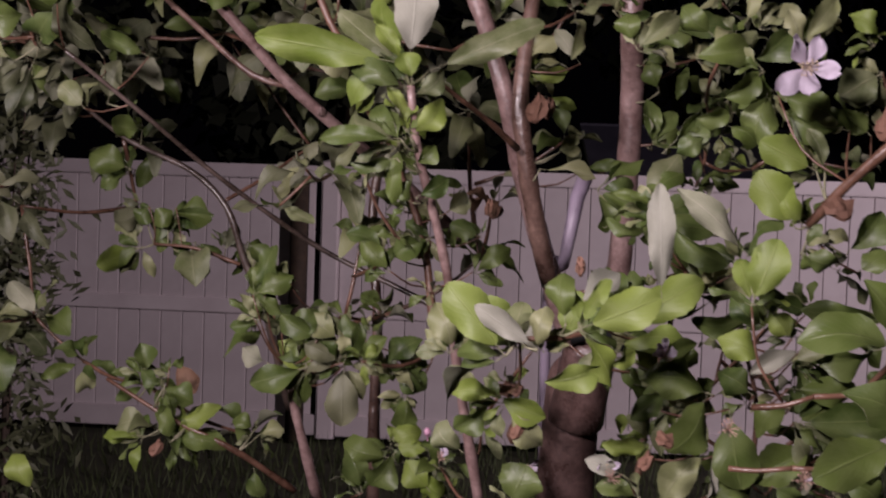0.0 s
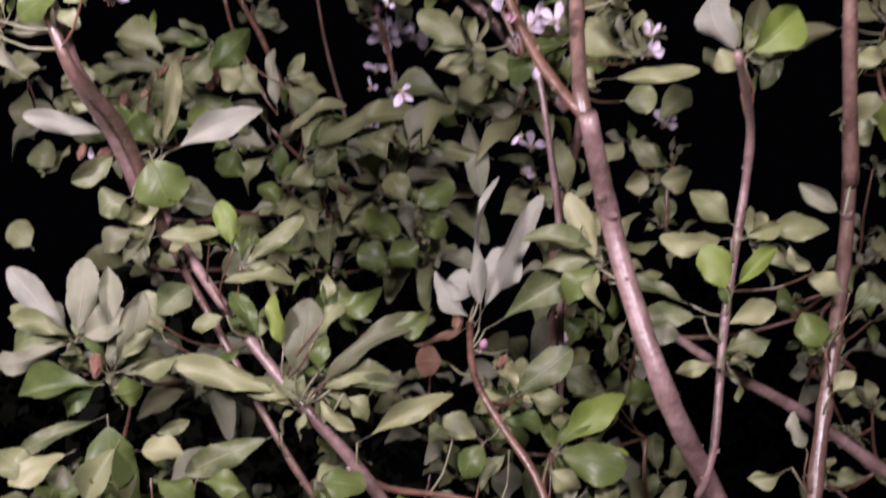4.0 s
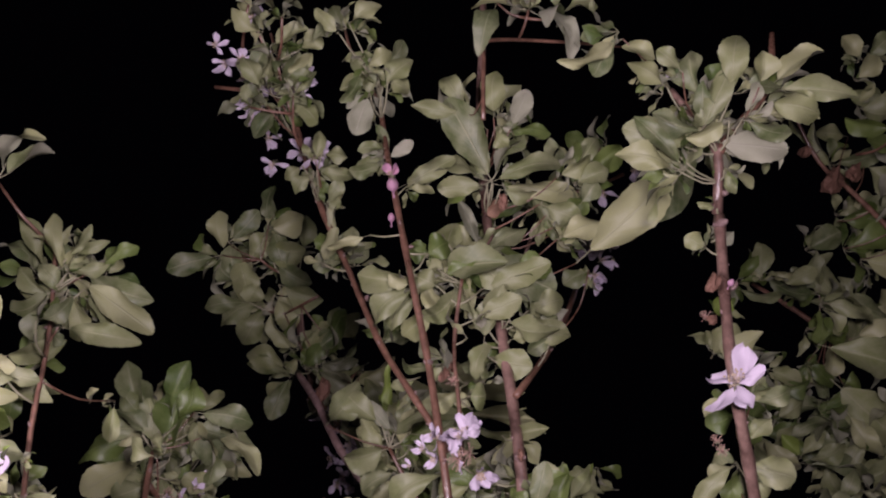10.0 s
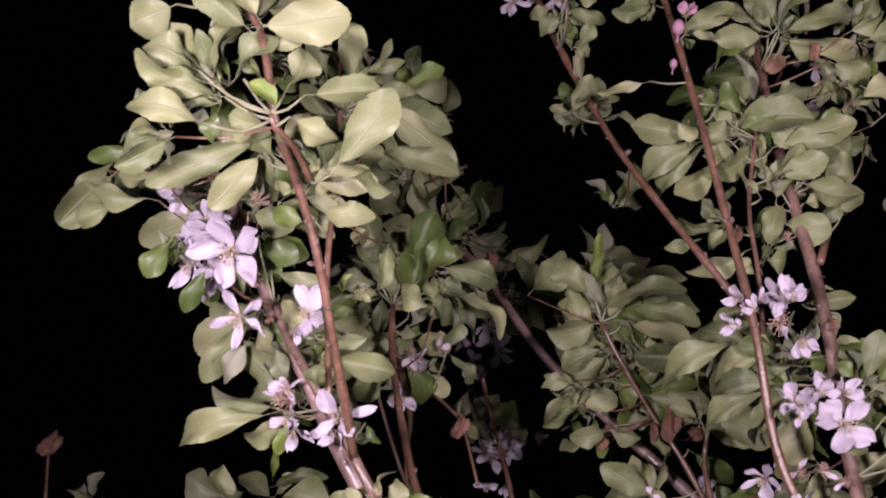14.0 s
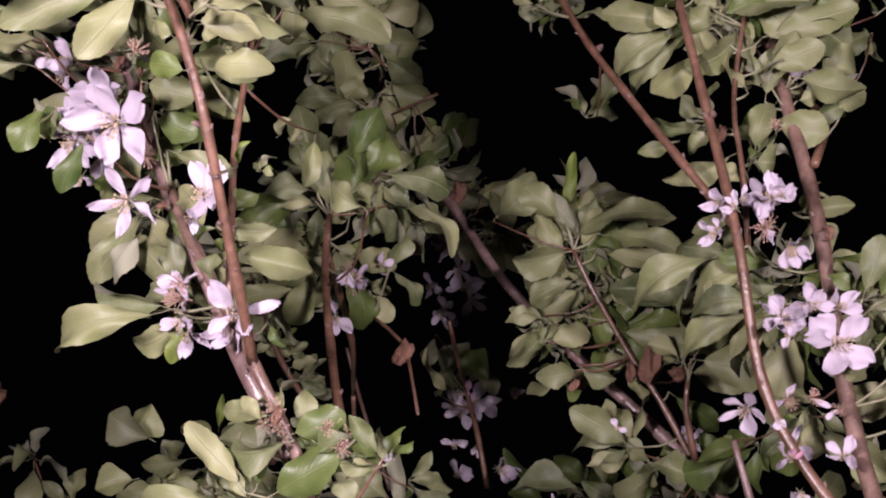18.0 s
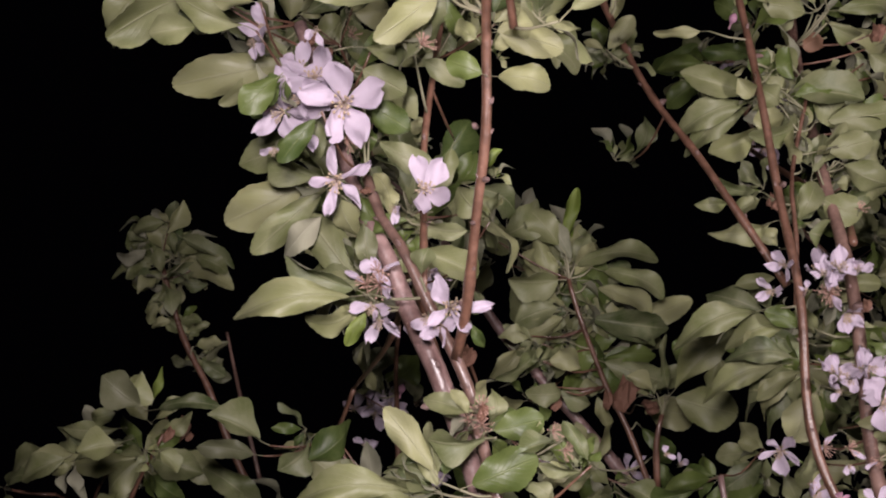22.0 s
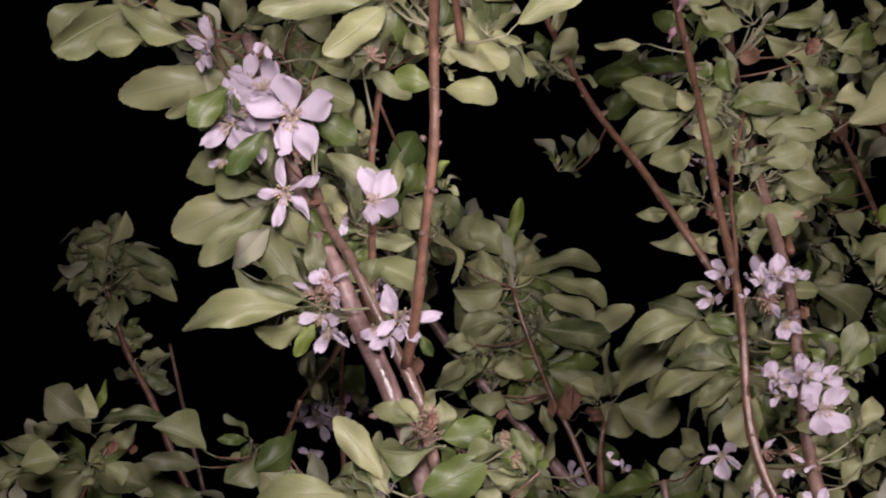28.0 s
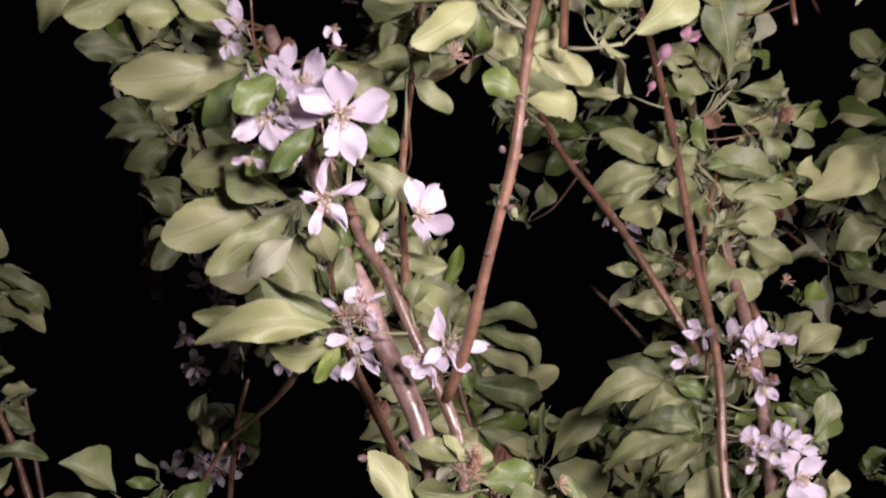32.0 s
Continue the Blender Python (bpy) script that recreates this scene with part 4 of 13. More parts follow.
limb(back_tree, [(-0.204, 1.260, 2.213, 0.0019), (-0.230, 1.250, 2.280, 0.0017), (-0.248, 1.250, 2.345, 0.0014)], BARK_BROWN)
limb(tree, [(-0.315, 0.728, 1.997, 0.0022), (-0.319, 0.738, 2.025, 0.0021), (-0.322, 0.753, 2.067, 0.0020), (-0.324, 0.764, 2.109, 0.0019), (-0.323, 0.766, 2.142, 0.0016)], BARK_RED, buds=0.03)
limb(back_tree, [(-0.207, 1.111, 2.364, 0.0051), (-0.235, 1.092, 2.433, 0.0043), (-0.245, 1.078, 2.491, 0.0035), (-0.252, 1.066, 2.545, 0.0027)], BARK_BROWN)
limb(tree, [(-0.371, 0.670, 2.024, 0.0015), (-0.373, 0.665, 2.056, 0.0015), (-0.375, 0.659, 2.096, 0.0014), (-0.373, 0.647, 2.148, 0.0013), (-0.375, 0.630, 2.196, 0.0012)], BARK_RED, buds=0.026)
limb(back_tree, [(-0.163, 1.079, 2.140, 0.0021), (-0.176, 1.057, 2.178, 0.0019), (-0.198, 1.017, 2.210, 0.0016), (-0.211, 0.987, 2.223, 0.0013)], BARK_RED)
limb(back_tree, [(0.249, 0.964, 2.398, 0.0024), (0.219, 0.970, 2.431, 0.0021), (0.192, 0.978, 2.461, 0.0017)], BARK_RED)
limb(back_tree, [(0.313, 0.880, 2.419, 0.0027), (0.245, 0.845, 2.466, 0.0023), (0.210, 0.826, 2.484, 0.0019), (0.182, 0.800, 2.528, 0.0015)], BARK_RED)

# ---- leaves and blossoms, from the lower limbs up ----

# lower tree, seen against the fence
whorl(tree, (-0.034, 0.804, 1.670), (-0.03, 0.04, 1.00), 0.032, 6, 101, (0.04, -1.00, -0.02), "nngg")
whorl(back_tree, (-0.057, 0.902, 1.623), (-0.02, -0.68, 0.73), 0.030, 6, 102, (0.06, -1.00, 0.03), "ggn")
whorl(back_tree, (-0.030, 0.851, 1.613), (-0.03, -0.25, 0.97), 0.034, 7, 103, (0.04, -1.00, 0.04), "gngn")
whorl(tree, (-0.007, 0.802, 1.627), (0.42, 0.04, 0.91), 0.027, 5, 104, (0.01, -1.00, 0.03), "gnn")
whorl(back_tree, (0.030, 0.951, 1.607), (0.26, 0.04, 0.97), 0.032, 7, 105, (-0.03, -1.00, 0.05), "gggn")
whorl(back_tree, (0.036, 0.903, 1.650), (-0.03, 0.04, 1.00), 0.028, 6, 106, (-0.04, -1.00, 0.00), "gnr")
whorl(back_tree, (-0.041, 0.949, 1.562), (-0.03, 0.04, 1.00), 0.032, 6, 107, (0.04, -0.99, 0.09), "gg")
whorl(back_tree, (-0.067, 0.900, 1.565), (-0.48, 0.04, 0.88), 0.030, 6, 108, (0.08, -0.99, 0.10), "gggn")
whorl(back_tree, (-0.113, 0.849, 1.561), (-0.03, -0.25, 0.97), 0.034, 6, 110, (0.13, -0.99, 0.11), "ggn")
whorl(tree, (0.187, 0.500, 1.598), (-0.02, -0.81, 0.59), 0.037, 6, 131, (-0.35, -0.93, 0.10), "ggn", spread=(30, 100), wide=0.50)
whorl(tree, (0.188, 0.499, 1.562), (-0.02, -0.81, 0.59), 0.037, 6, 132, (-0.35, -0.92, 0.17), "gg", spread=(30, 100), wide=0.50)
blossom(tree, (0.160, 0.560, 1.715), (-0.18, -0.98, -0.01), 0.032, 142, label="pale lilac-white open blossom")
withered(tree, (0.056, 0.764, 1.707), 0.0171, 20)
withered(tree, (0.185, 0.583, 1.653), 0.0157, 50)
withered(tree, (0.036, 0.599, 1.562), 0.0135, 90)
withered(tree, (0.038, 0.598, 1.541), 0.0122, 10)
withered(back_tree, (0.038, 0.903, 1.644), 0.0142, 40)
withered(tree, (0.200, 0.571, 1.691), 0.0154, 10)
withered(tree, (0.102, 0.549, 1.549), 0.0099, 60)
withered(tree, (-0.011, 0.793, 1.620), 0.0158, 30, 0.70)
flower_bud(tree, (-0.003, 0.598, 1.539), (-0.03, -0.26, 0.96), 0.0038)
flower_bud(tree, (0.015, 0.618, 1.538), (-0.04, -0.26, 0.96), 0.0025)
blossom(tree, (0.080, 0.578, 1.531), (-0.12, -0.99, -0.10), 0.014, 143, "wsw--", open_angle=50)
blossom(tree, (0.102, 0.560, 1.585), (-0.16, -0.79, 0.59), 0.018, 144, "wsws-", open_angle=45, age="old")
blossom(tree, (0.004, 0.598, 1.528), (-0.01, -0.89, 0.46), 0.014, 145, "ws---", open_angle=40, age="old")
blossom(tree, (0.046, 0.598, 1.525), (-0.07, -0.98, 0.21), 0.012, 146, "ws-w-", open_angle=60)
blossom(tree, (0.081, 0.568, 1.527), (-0.12, -0.75, 0.65), 0.018, 147, "-----", open_angle=60, age="old")
blossom(tree, (0.122, 0.519, 1.560), (-0.20, -0.76, 0.62), 0.019, 148, "-----", open_angle=60, age="old")
blossom(tree, (0.148, 0.498, 1.544), (-0.24, -0.73, 0.64), 0.018, 149, "s----", open_angle=60, age="old")
blossom(tree, (0.164, 0.498, 1.543), (-0.26, -0.72, 0.64), 0.018, 150, "-----", open_angle=60, age="old")
whorl(back_tree, (-0.322, 0.958, 1.766), (-0.03, -0.62, 0.78), 0.048, 8, 151, (0.32, -0.94, -0.11), "oogu", spread=(30, 110))
whorl(back_tree, (-0.284, 0.958, 1.776), (-0.03, -0.62, 0.78), 0.054, 8, 152, (0.28, -0.95, -0.12), "oogu", spread=(30, 110))
whorl(back_tree, (-0.266, 1.007, 1.743), (-0.03, -0.62, 0.78), 0.051, 7, 153, (0.26, -0.96, -0.09), "oogu", spread=(30, 110))
whorl(back_tree, (-0.316, 1.056, 1.714), (-0.03, -0.62, 0.78), 0.047, 6, 156, (0.29, -0.96, -0.06), "oogu", spread=(30, 110))
whorl(back_tree, (-0.177, 1.008, 1.778), (-0.03, -0.62, 0.78), 0.045, 7, 157, (0.17, -0.98, -0.12), "nngu", spread=(30, 110))
whorl(back_tree, (-0.117, 1.105, 1.694), (-0.03, -0.62, 0.78), 0.037, 6, 162, (0.11, -0.99, -0.04), "nngu", spread=(30, 110))
whorl(back_tree, (-0.266, 1.105, 1.694), (-0.03, -0.62, 0.78), 0.043, 6, 163, (0.23, -0.97, -0.04), "oogu", spread=(30, 110))
whorl(back_tree, (0.019, 1.006, 1.721), (-0.03, -0.62, 0.78), 0.051, 8, 165, (-0.02, -1.00, -0.07), "nngu", spread=(30, 110))
whorl(back_tree, (0.092, 0.955, 1.699), (-0.03, -0.62, 0.78), 0.032, 6, 168, (-0.09, -0.99, -0.05), "nngu", spread=(30, 110))
whorl(back_tree, (0.033, 0.858, 1.776), (-0.03, -0.62, 0.78), 0.038, 7, 169, (-0.04, -0.99, -0.14), "nngu", spread=(30, 110))
whorl(back_tree, (-0.062, 0.908, 1.776), (-0.03, -0.62, 0.78), 0.041, 7, 170, (0.07, -0.99, -0.14), "nngu", spread=(30, 110))
leaf(back_tree, (-0.266, 1.093, 1.634), (-0.266, 1.063, 1.615), 0.026, (-0.00, -0.90, -0.43))
leaf(back_tree, (-0.253, 1.082, 1.625), (-0.228, 1.054, 1.622), 0.024, (0.23, -0.94, -0.26), "g")
leaf(back_tree, (-0.232, 1.073, 1.631), (-0.195, 1.057, 1.630), 0.023, (-0.02, -0.95, -0.33), "g")
leaf(back_tree, (-0.258, 1.061, 1.602), (-0.284, 1.044, 1.587), 0.024, (0.49, -0.81, -0.33), "l")
leaf(back_tree, (-0.208, 1.051, 1.604), (-0.198, 1.016, 1.580), 0.031, (0.20, -0.97, -0.15))
leaf(back_tree, (-0.153, 1.031, 1.597), (-0.134, 1.000, 1.583), 0.027, (0.33, -0.92, -0.22))
leaf(back_tree, (-0.270, 1.104, 1.669), (-0.303, 1.099, 1.668), 0.021, (0.12, -0.98, -0.13), "g")
leaf(back_tree, (-0.283, 1.105, 1.688), (-0.296, 1.082, 1.670), 0.023, (0.26, -0.90, -0.36))
leaf(back_tree, (-0.246, 1.105, 1.695), (-0.267, 1.104, 1.654), 0.015, (-0.08, -0.93, -0.37), "g")
whorl(back_tree, (-0.194, 0.896, 1.480), (-0.03, -0.25, 0.97), 0.035, 7, 171, (0.21, -0.96, 0.18), "ggn")
whorl(back_tree, (-0.219, 0.947, 1.504), (-0.02, -0.68, 0.73), 0.029, 6, 173, (0.22, -0.96, 0.15), "gg")
whorl(back_tree, (-0.281, 0.998, 1.513), (-0.02, -0.84, 0.55), 0.034, 6, 174, (0.27, -0.95, 0.13), "gg")
whorl(back_tree, (-0.133, 0.896, 1.478), (-0.03, 0.04, 1.00), 0.030, 6, 175, (0.15, -0.97, 0.19), "gg")
leaf(back_tree, (-0.208, 0.876, 1.479), (-0.231, 0.876, 1.478), 0.010, (0.43, -0.88, -0.20), "l")
leaf(back_tree, (-0.286, 0.900, 1.558), (-0.307, 0.901, 1.582), 0.017, (-0.02, -1.00, -0.02), "u")
leaf(back_tree, (-0.198, 0.948, 1.522), (-0.181, 0.938, 1.501), 0.018, (0.28, -0.91, -0.29), "r")
leaf(back_tree, (-0.248, 0.897, 1.507), (-0.249, 0.881, 1.519), 0.015, (0.15, -0.94, -0.30))
leaf(back_tree, (-0.120, 0.981, 1.587), (-0.145, 0.956, 1.588), 0.025, (0.16, -0.99, -0.02), "g")
whorl(back_tree, (-0.322, 0.999, 1.548), (-0.02, -0.68, 0.73), 0.039, 6, 177, (0.31, -0.95, 0.10), "gn")

# middle of the tree
leaf(tree, (-0.277, 0.842, 1.766), (-0.309, 0.828, 1.761), 0.024, (0.28, -0.82, -0.49), "g")
leaf(tree, (-0.274, 0.855, 1.750), (-0.262, 0.827, 1.762), 0.021, (-0.21, -0.94, -0.26), "g")
leaf(tree, (-0.319, 0.869, 1.750), (-0.337, 0.864, 1.717), 0.025, (-0.09, -0.87, -0.49), "g")
leaf(tree, (-0.297, 0.869, 1.737), (-0.319, 0.868, 1.753), 0.012, (-0.03, -0.97, -0.24))
withered(tree, (-0.320, 0.846, 1.844), 0.0162, 30)
blossom(tree, (-0.311, 0.849, 1.850), (0.07, -0.94, 0.32), 0.018, 178, "-----", open_angle=50, age="old")
whorl(tree, (-0.392, 0.963, 1.772), (-0.13, -0.77, 0.62), 0.038, 7, 179, (0.22, -0.97, -0.09), "nnu", spread=(30, 110))
whorl(tree, (-0.367, 0.990, 1.778), (-0.13, -0.77, 0.62), 0.035, 7, 180, (0.18, -0.98, -0.10), "oou", spread=(30, 110))
whorl(tree, (-0.400, 1.021, 1.742), (-0.13, -0.77, 0.62), 0.041, 7, 181, (0.22, -0.98, -0.05), "ngn", spread=(30, 110))
whorl(back_tree, (-0.187, 1.097, 1.781), (-0.13, -0.77, 0.62), 0.046, 7, 184, (-0.03, -1.00, -0.09), "nnu", spread=(30, 110))
whorl(back_tree, (-0.338, 1.067, 1.739), (-0.13, -0.77, 0.62), 0.038, 6, 185, (0.14, -0.99, -0.04), "og", spread=(30, 110))
leaf(tree, (-0.163, 0.830, 1.777), (-0.142, 0.815, 1.778), 0.016, (-0.24, -0.92, -0.32), "g")
flower_bud(tree, (-0.117, 0.801, 1.863), (0.17, -0.83, 0.53), 0.0051)
leaf(tree, (-0.055, 0.768, 1.730), (-0.078, 0.749, 1.737), 0.019, (-0.03, -0.96, -0.28))
withered(tree, (-0.050, 0.814, 1.915), 0.0077, 10)
withered(tree, (-0.130, 0.814, 1.879), 0.0119, 0, 0.70)
whorl(back_tree, (-0.126, 1.089, 2.057), (-0.13, -0.77, 0.62), 0.054, 10, 196, (-0.10, -0.92, -0.37), "nnu", spread=(30, 110))
whorl(back_tree, (-0.149, 1.145, 2.042), (-0.13, -0.77, 0.62), 0.051, 8, 197, (-0.07, -0.94, -0.34), "nn", spread=(30, 110))
whorl(back_tree, (-0.021, 1.093, 1.989), (-0.13, -0.77, 0.62), 0.043, 7, 202, (-0.20, -0.93, -0.30), "nn", spread=(30, 110))
whorl(back_tree, (-0.046, 1.132, 1.801), (-0.13, -0.77, 0.62), 0.043, 7, 205, (-0.18, -0.98, -0.11), "nn", spread=(30, 110))
whorl(back_tree, (-0.281, 1.160, 1.757), (-0.13, -0.77, 0.62), 0.043, 7, 206, (0.07, -1.00, -0.06), "oog", spread=(30, 110))
blossom(tree, (-0.046, 0.955, 1.920), (-0.01, -0.97, -0.26), 0.014, 209, "ww-w-", open_angle=60)

# upper middle
withered(tree, (-0.316, 0.779, 1.967), 0.0089, 10)
withered(tree, (-0.320, 0.793, 1.944), 0.0178, 50, 0.60)
blossom(tree, (-0.329, 0.801, 1.940), (0.16, -0.98, -0.11), 0.018, 210, "s-s--", open_angle=60, age="old")
whorl(back_tree, (-0.163, 1.054, 2.055), (-0.14, -0.87, 0.47), 0.059, 10, 214, (-0.03, -0.92, -0.40), "nnu", spread=(30, 110))
whorl(back_tree, (-0.082, 0.933, 2.071), (-0.14, -0.87, 0.47), 0.043, 7, 224, (-0.13, -0.88, -0.46), "nnl", spread=(30, 110))
whorl(back_tree, (-0.044, 0.951, 2.017), (-0.14, -0.87, 0.47), 0.043, 6, 225, (-0.18, -0.90, -0.40), "nn", spread=(30, 110))
whorl(back_tree, (-0.057, 0.995, 2.047), (-0.14, -0.87, 0.47), 0.035, 6, 227, (-0.15, -0.90, -0.41), "nn", spread=(30, 110))
blossom(back_tree, (-0.168, 1.025, 2.131), (0.26, -0.87, -0.43), 0.030, 247, "wsw-s", open_angle=60, label="faded small blossom")
blossom(back_tree, (-0.075, 0.941, 2.050), (-0.14, -0.89, -0.44), 0.023, 248, "wws--", open_angle=60)
blossom(back_tree, (-0.079, 0.947, 2.035), (0.09, -0.76, -0.64), 0.019, 249, "ww---", open_angle=60)
blossom(back_tree, (-0.073, 0.918, 2.108), (-0.18, -0.96, -0.23), 0.027, 250, "wsw--", open_angle=60)
blossom(back_tree, (0.024, 0.969, 2.095), (0.09, -0.74, -0.67), 0.022, 251, "www--", open_angle=70)
blossom(back_tree, (0.004, 0.952, 2.142), (-0.26, -0.96, -0.04), 0.018, 252, "ws---", open_angle=60)
blossom(tree, (-0.073, 0.932, 1.934), (-0.11, -0.80, -0.59), 0.013, 253, "w----", open_angle=60)
flower_bud(back_tree, (-0.188, 1.028, 2.194), (-0.11, -0.64, 0.76), 0.0060)

# blossoming stems against the night sky
blossom(tree, (-0.111, 0.672, 2.037), (-0.13, -0.88, -0.45), 0.036, 254, label="open white-pink apple blossom facing the lamp", spin=20)
blossom(tree, (-0.129, 0.682, 2.055), (-0.39, -0.90, -0.19), 0.023, 255, "wwws-", open_angle=65)
blossom(tree, (-0.137, 0.663, 2.102), (-0.27, -0.94, 0.19), 0.031, 256, "ww-ww", open_angle=60)
blossom(tree, (-0.128, 0.667, 2.082), (0.12, -0.38, -0.91), 0.023, 257, "ww-s-", open_angle=70)
blossom(tree, (-0.007, 0.570, 2.086), (-0.45, -0.89, 0.08), 0.039, 258, open_angle=92, label="side-on white-pink blossom on the stem")
withered(tree, (0.002, 0.570, 2.102), 0.0067, 30)
blossom(back_tree, (-0.014, 0.795, 2.323), (-0.06, -0.58, -0.81), 0.025, 259, "wwws-", open_angle=70)
blossom(back_tree, (-0.009, 0.789, 2.332), (0.07, -0.93, -0.36), 0.021, 260, "wsw--", open_angle=60)
blossom(back_tree, (-0.184, 1.087, 2.210), (-0.31, -0.94, -0.16), 0.030, 261, "wsw--", open_angle=60)
blossom(tree, (-0.185, 0.751, 2.028), (-0.31, -0.86, -0.40), 0.011, 262, "w-w--", open_angle=60)
blossom(tree, (-0.146, 0.671, 1.997), (-0.03, -0.63, -0.78), 0.010, 263, "ww---", open_angle=70)
blossom(tree, (-0.173, 0.771, 1.989), (0.01, -0.67, -0.74), 0.016, 264, "wws--", open_angle=70)
blossom(tree, (-0.188, 0.843, 2.027), (-0.30, -0.88, -0.36), 0.014, 265, "ws---", open_angle=60)
blossom(tree, (-0.055, 0.711, 2.004), (-0.36, -0.93, 0.11), 0.014, 266, "wsw--", open_angle=40)
blossom(tree, (-0.054, 0.715, 1.998), (0.20, -0.83, -0.52), 0.014, 267, "sws--", open_angle=60)
blossom(tree, (-0.106, 0.735, 1.995), (-0.08, -0.65, -0.76), 0.016, 268, "ws---", open_angle=60)
blossom(tree, (-0.113, 0.736, 1.954), (-0.07, -0.62, -0.79), 0.012, 269, "w----", open_angle=60)
blossom(tree, (-0.111, 0.727, 2.012), (-0.14, -0.96, 0.23), 0.022, 270, "-s---", open_angle=60, age="old")
blossom(tree, (-0.316, 0.780, 2.091), (0.17, -0.39, -0.90), 0.021, 271, "ww-s-", open_angle=60)
blossom(tree, (-0.295, 0.773, 2.120), (0.38, -0.82, -0.43), 0.014, 272, "ww---", open_angle=70)
blossom(tree, (-0.312, 0.777, 2.117), (0.12, -0.97, -0.21), 0.021, 273, "-----", open_angle=60, age="old")
blossom(tree, (-0.325, 0.683, 1.977), (0.42, -0.91, 0.06), 0.025, 274, "-----", open_angle=60, age="old")
blossom(tree, (-0.314, 0.684, 1.973), (0.59, -0.76, -0.27), 0.022, 275, "s----", open_angle=60, age="old")
blossom(tree, (-0.146, 0.628, 2.116), (-0.49, -0.87, 0.10), 0.016, 276, "-----", open_angle=60, age="old")
blossom(tree, (-0.002, 0.626, 2.084), (-0.60, -0.79, 0.13), 0.016, 277, "-----", open_angle=60, age="old")
blossom(tree, (-0.008, 0.594, 2.144), (-0.62, -0.78, 0.07), 0.016, 278, "-----", open_angle=60, age="old")
withered(back_tree, (-0.321, 1.173, 2.194), 0.0259, 20)
withered(back_tree, (-0.369, 1.182, 2.084), 0.0198, 60)
whorl(back_tree, (0.156, 0.821, 2.087), (-0.14, -0.92, 0.35), 0.045, 7, 325, (-0.40, -0.83, -0.39), "nn", spread=(30, 110))
whorl(tree, (0.148, 0.729, 2.047), (-0.14, -0.92, 0.35), 0.040, 6, 326, (-0.43, -0.81, -0.39), "nng", spread=(30, 110))
whorl(tree, (0.126, 0.805, 2.019), (-0.14, -0.92, 0.35), 0.047, 6, 328, (-0.38, -0.86, -0.34), "nln", spread=(30, 110))
whorl(tree, (0.142, 0.750, 2.011), (-0.14, -0.92, 0.35), 0.040, 6, 329, (-0.42, -0.84, -0.34), "nnl", spread=(30, 110))
whorl(tree, (0.121, 0.772, 1.975), (-0.14, -0.92, 0.35), 0.040, 6, 331, (-0.40, -0.87, -0.30), "nn", spread=(30, 110))
whorl(tree, (0.134, 0.720, 1.962), (-0.14, -0.92, 0.35), 0.037, 6, 332, (-0.44, -0.85, -0.30), "nn", spread=(30, 110))
leaf(tree, (0.110, 0.766, 1.990), (0.078, 0.727, 1.994), 0.032, (-0.37, -0.62, -0.69), "l")

# tops of the blossoming stems
flower_bud(tree, (-0.180, 0.639, 2.264), (-0.18, -0.88, 0.43), 0.0082)
blossom(tree, (-0.182, 0.623, 2.261), (-0.40, -0.92, -0.02), 0.019, 367, "ppp--", open_angle=50, label="pink half-open blossom")
flower_bud(tree, (-0.180, 0.652, 2.249), (-0.09, -0.82, 0.57), 0.0050)
flower_bud(tree, (-0.003, 0.564, 2.145), (0.14, -0.98, 0.15), 0.0042)
leaf_bud(tree, (-0.103, 0.677, 2.098), (0.38, -0.82, -0.43), 0.0069)
blossom(back_tree, (-0.249, 0.683, 2.394), (0.31, -0.68, -0.66), 0.022, 368, "wws-s", open_angle=65)
blossom(back_tree, (-0.275, 0.695, 2.383), (-0.09, -0.40, -0.91), 0.020, 369, "wws-s", open_angle=65)
blossom(back_tree, (-0.266, 0.701, 2.373), (0.08, -0.29, -0.95), 0.018, 370, "wws-s", open_angle=65)
blossom(back_tree, (-0.299, 0.693, 2.423), (-0.28, -0.48, -0.83), 0.022, 371, "wws-s", open_angle=65)
blossom(back_tree, (-0.259, 0.695, 2.329), (-0.28, -0.40, -0.87), 0.021, 372, "wws-s", open_angle=65)
blossom(back_tree, (-0.233, 0.690, 2.332), (0.37, -0.70, -0.61), 0.023, 373, "wws-s", open_angle=65)
blossom(back_tree, (-0.025, 0.763, 2.331), (-0.22, -0.93, -0.28), 0.025, 374, "wws-s", open_angle=65)
blossom(back_tree, (-0.008, 0.762, 2.329), (0.34, -0.75, -0.56), 0.017, 375, "wws-s", open_angle=65)
blossom(back_tree, (-0.308, 0.686, 2.433), (-0.23, -0.83, -0.50), 0.020, 376, "wws-s", open_angle=65)
blossom(tree, (-0.023, 0.561, 2.298), (-0.18, -0.30, -0.94), 0.014, 377, "wws-s", open_angle=65)
blossom(back_tree, (-0.285, 0.691, 2.406), (-0.15, -0.86, -0.49), 0.021, 378, "wsw-s", open_angle=62)
blossom(back_tree, (-0.274, 0.682, 2.416), (0.04, -0.87, -0.49), 0.021, 379, "wsw-s", open_angle=62)
blossom(back_tree, (-0.257, 0.695, 2.397), (-0.18, -0.86, -0.47), 0.021, 380, "wsw-s", open_angle=62)
blossom(back_tree, (-0.245, 0.693, 2.396), (0.01, -0.88, -0.47), 0.021, 381, "wsw-s", open_angle=62)
blossom(back_tree, (-0.266, 0.715, 2.371), (0.32, -0.76, -0.56), 0.021, 382, "wsw-s", open_angle=62)
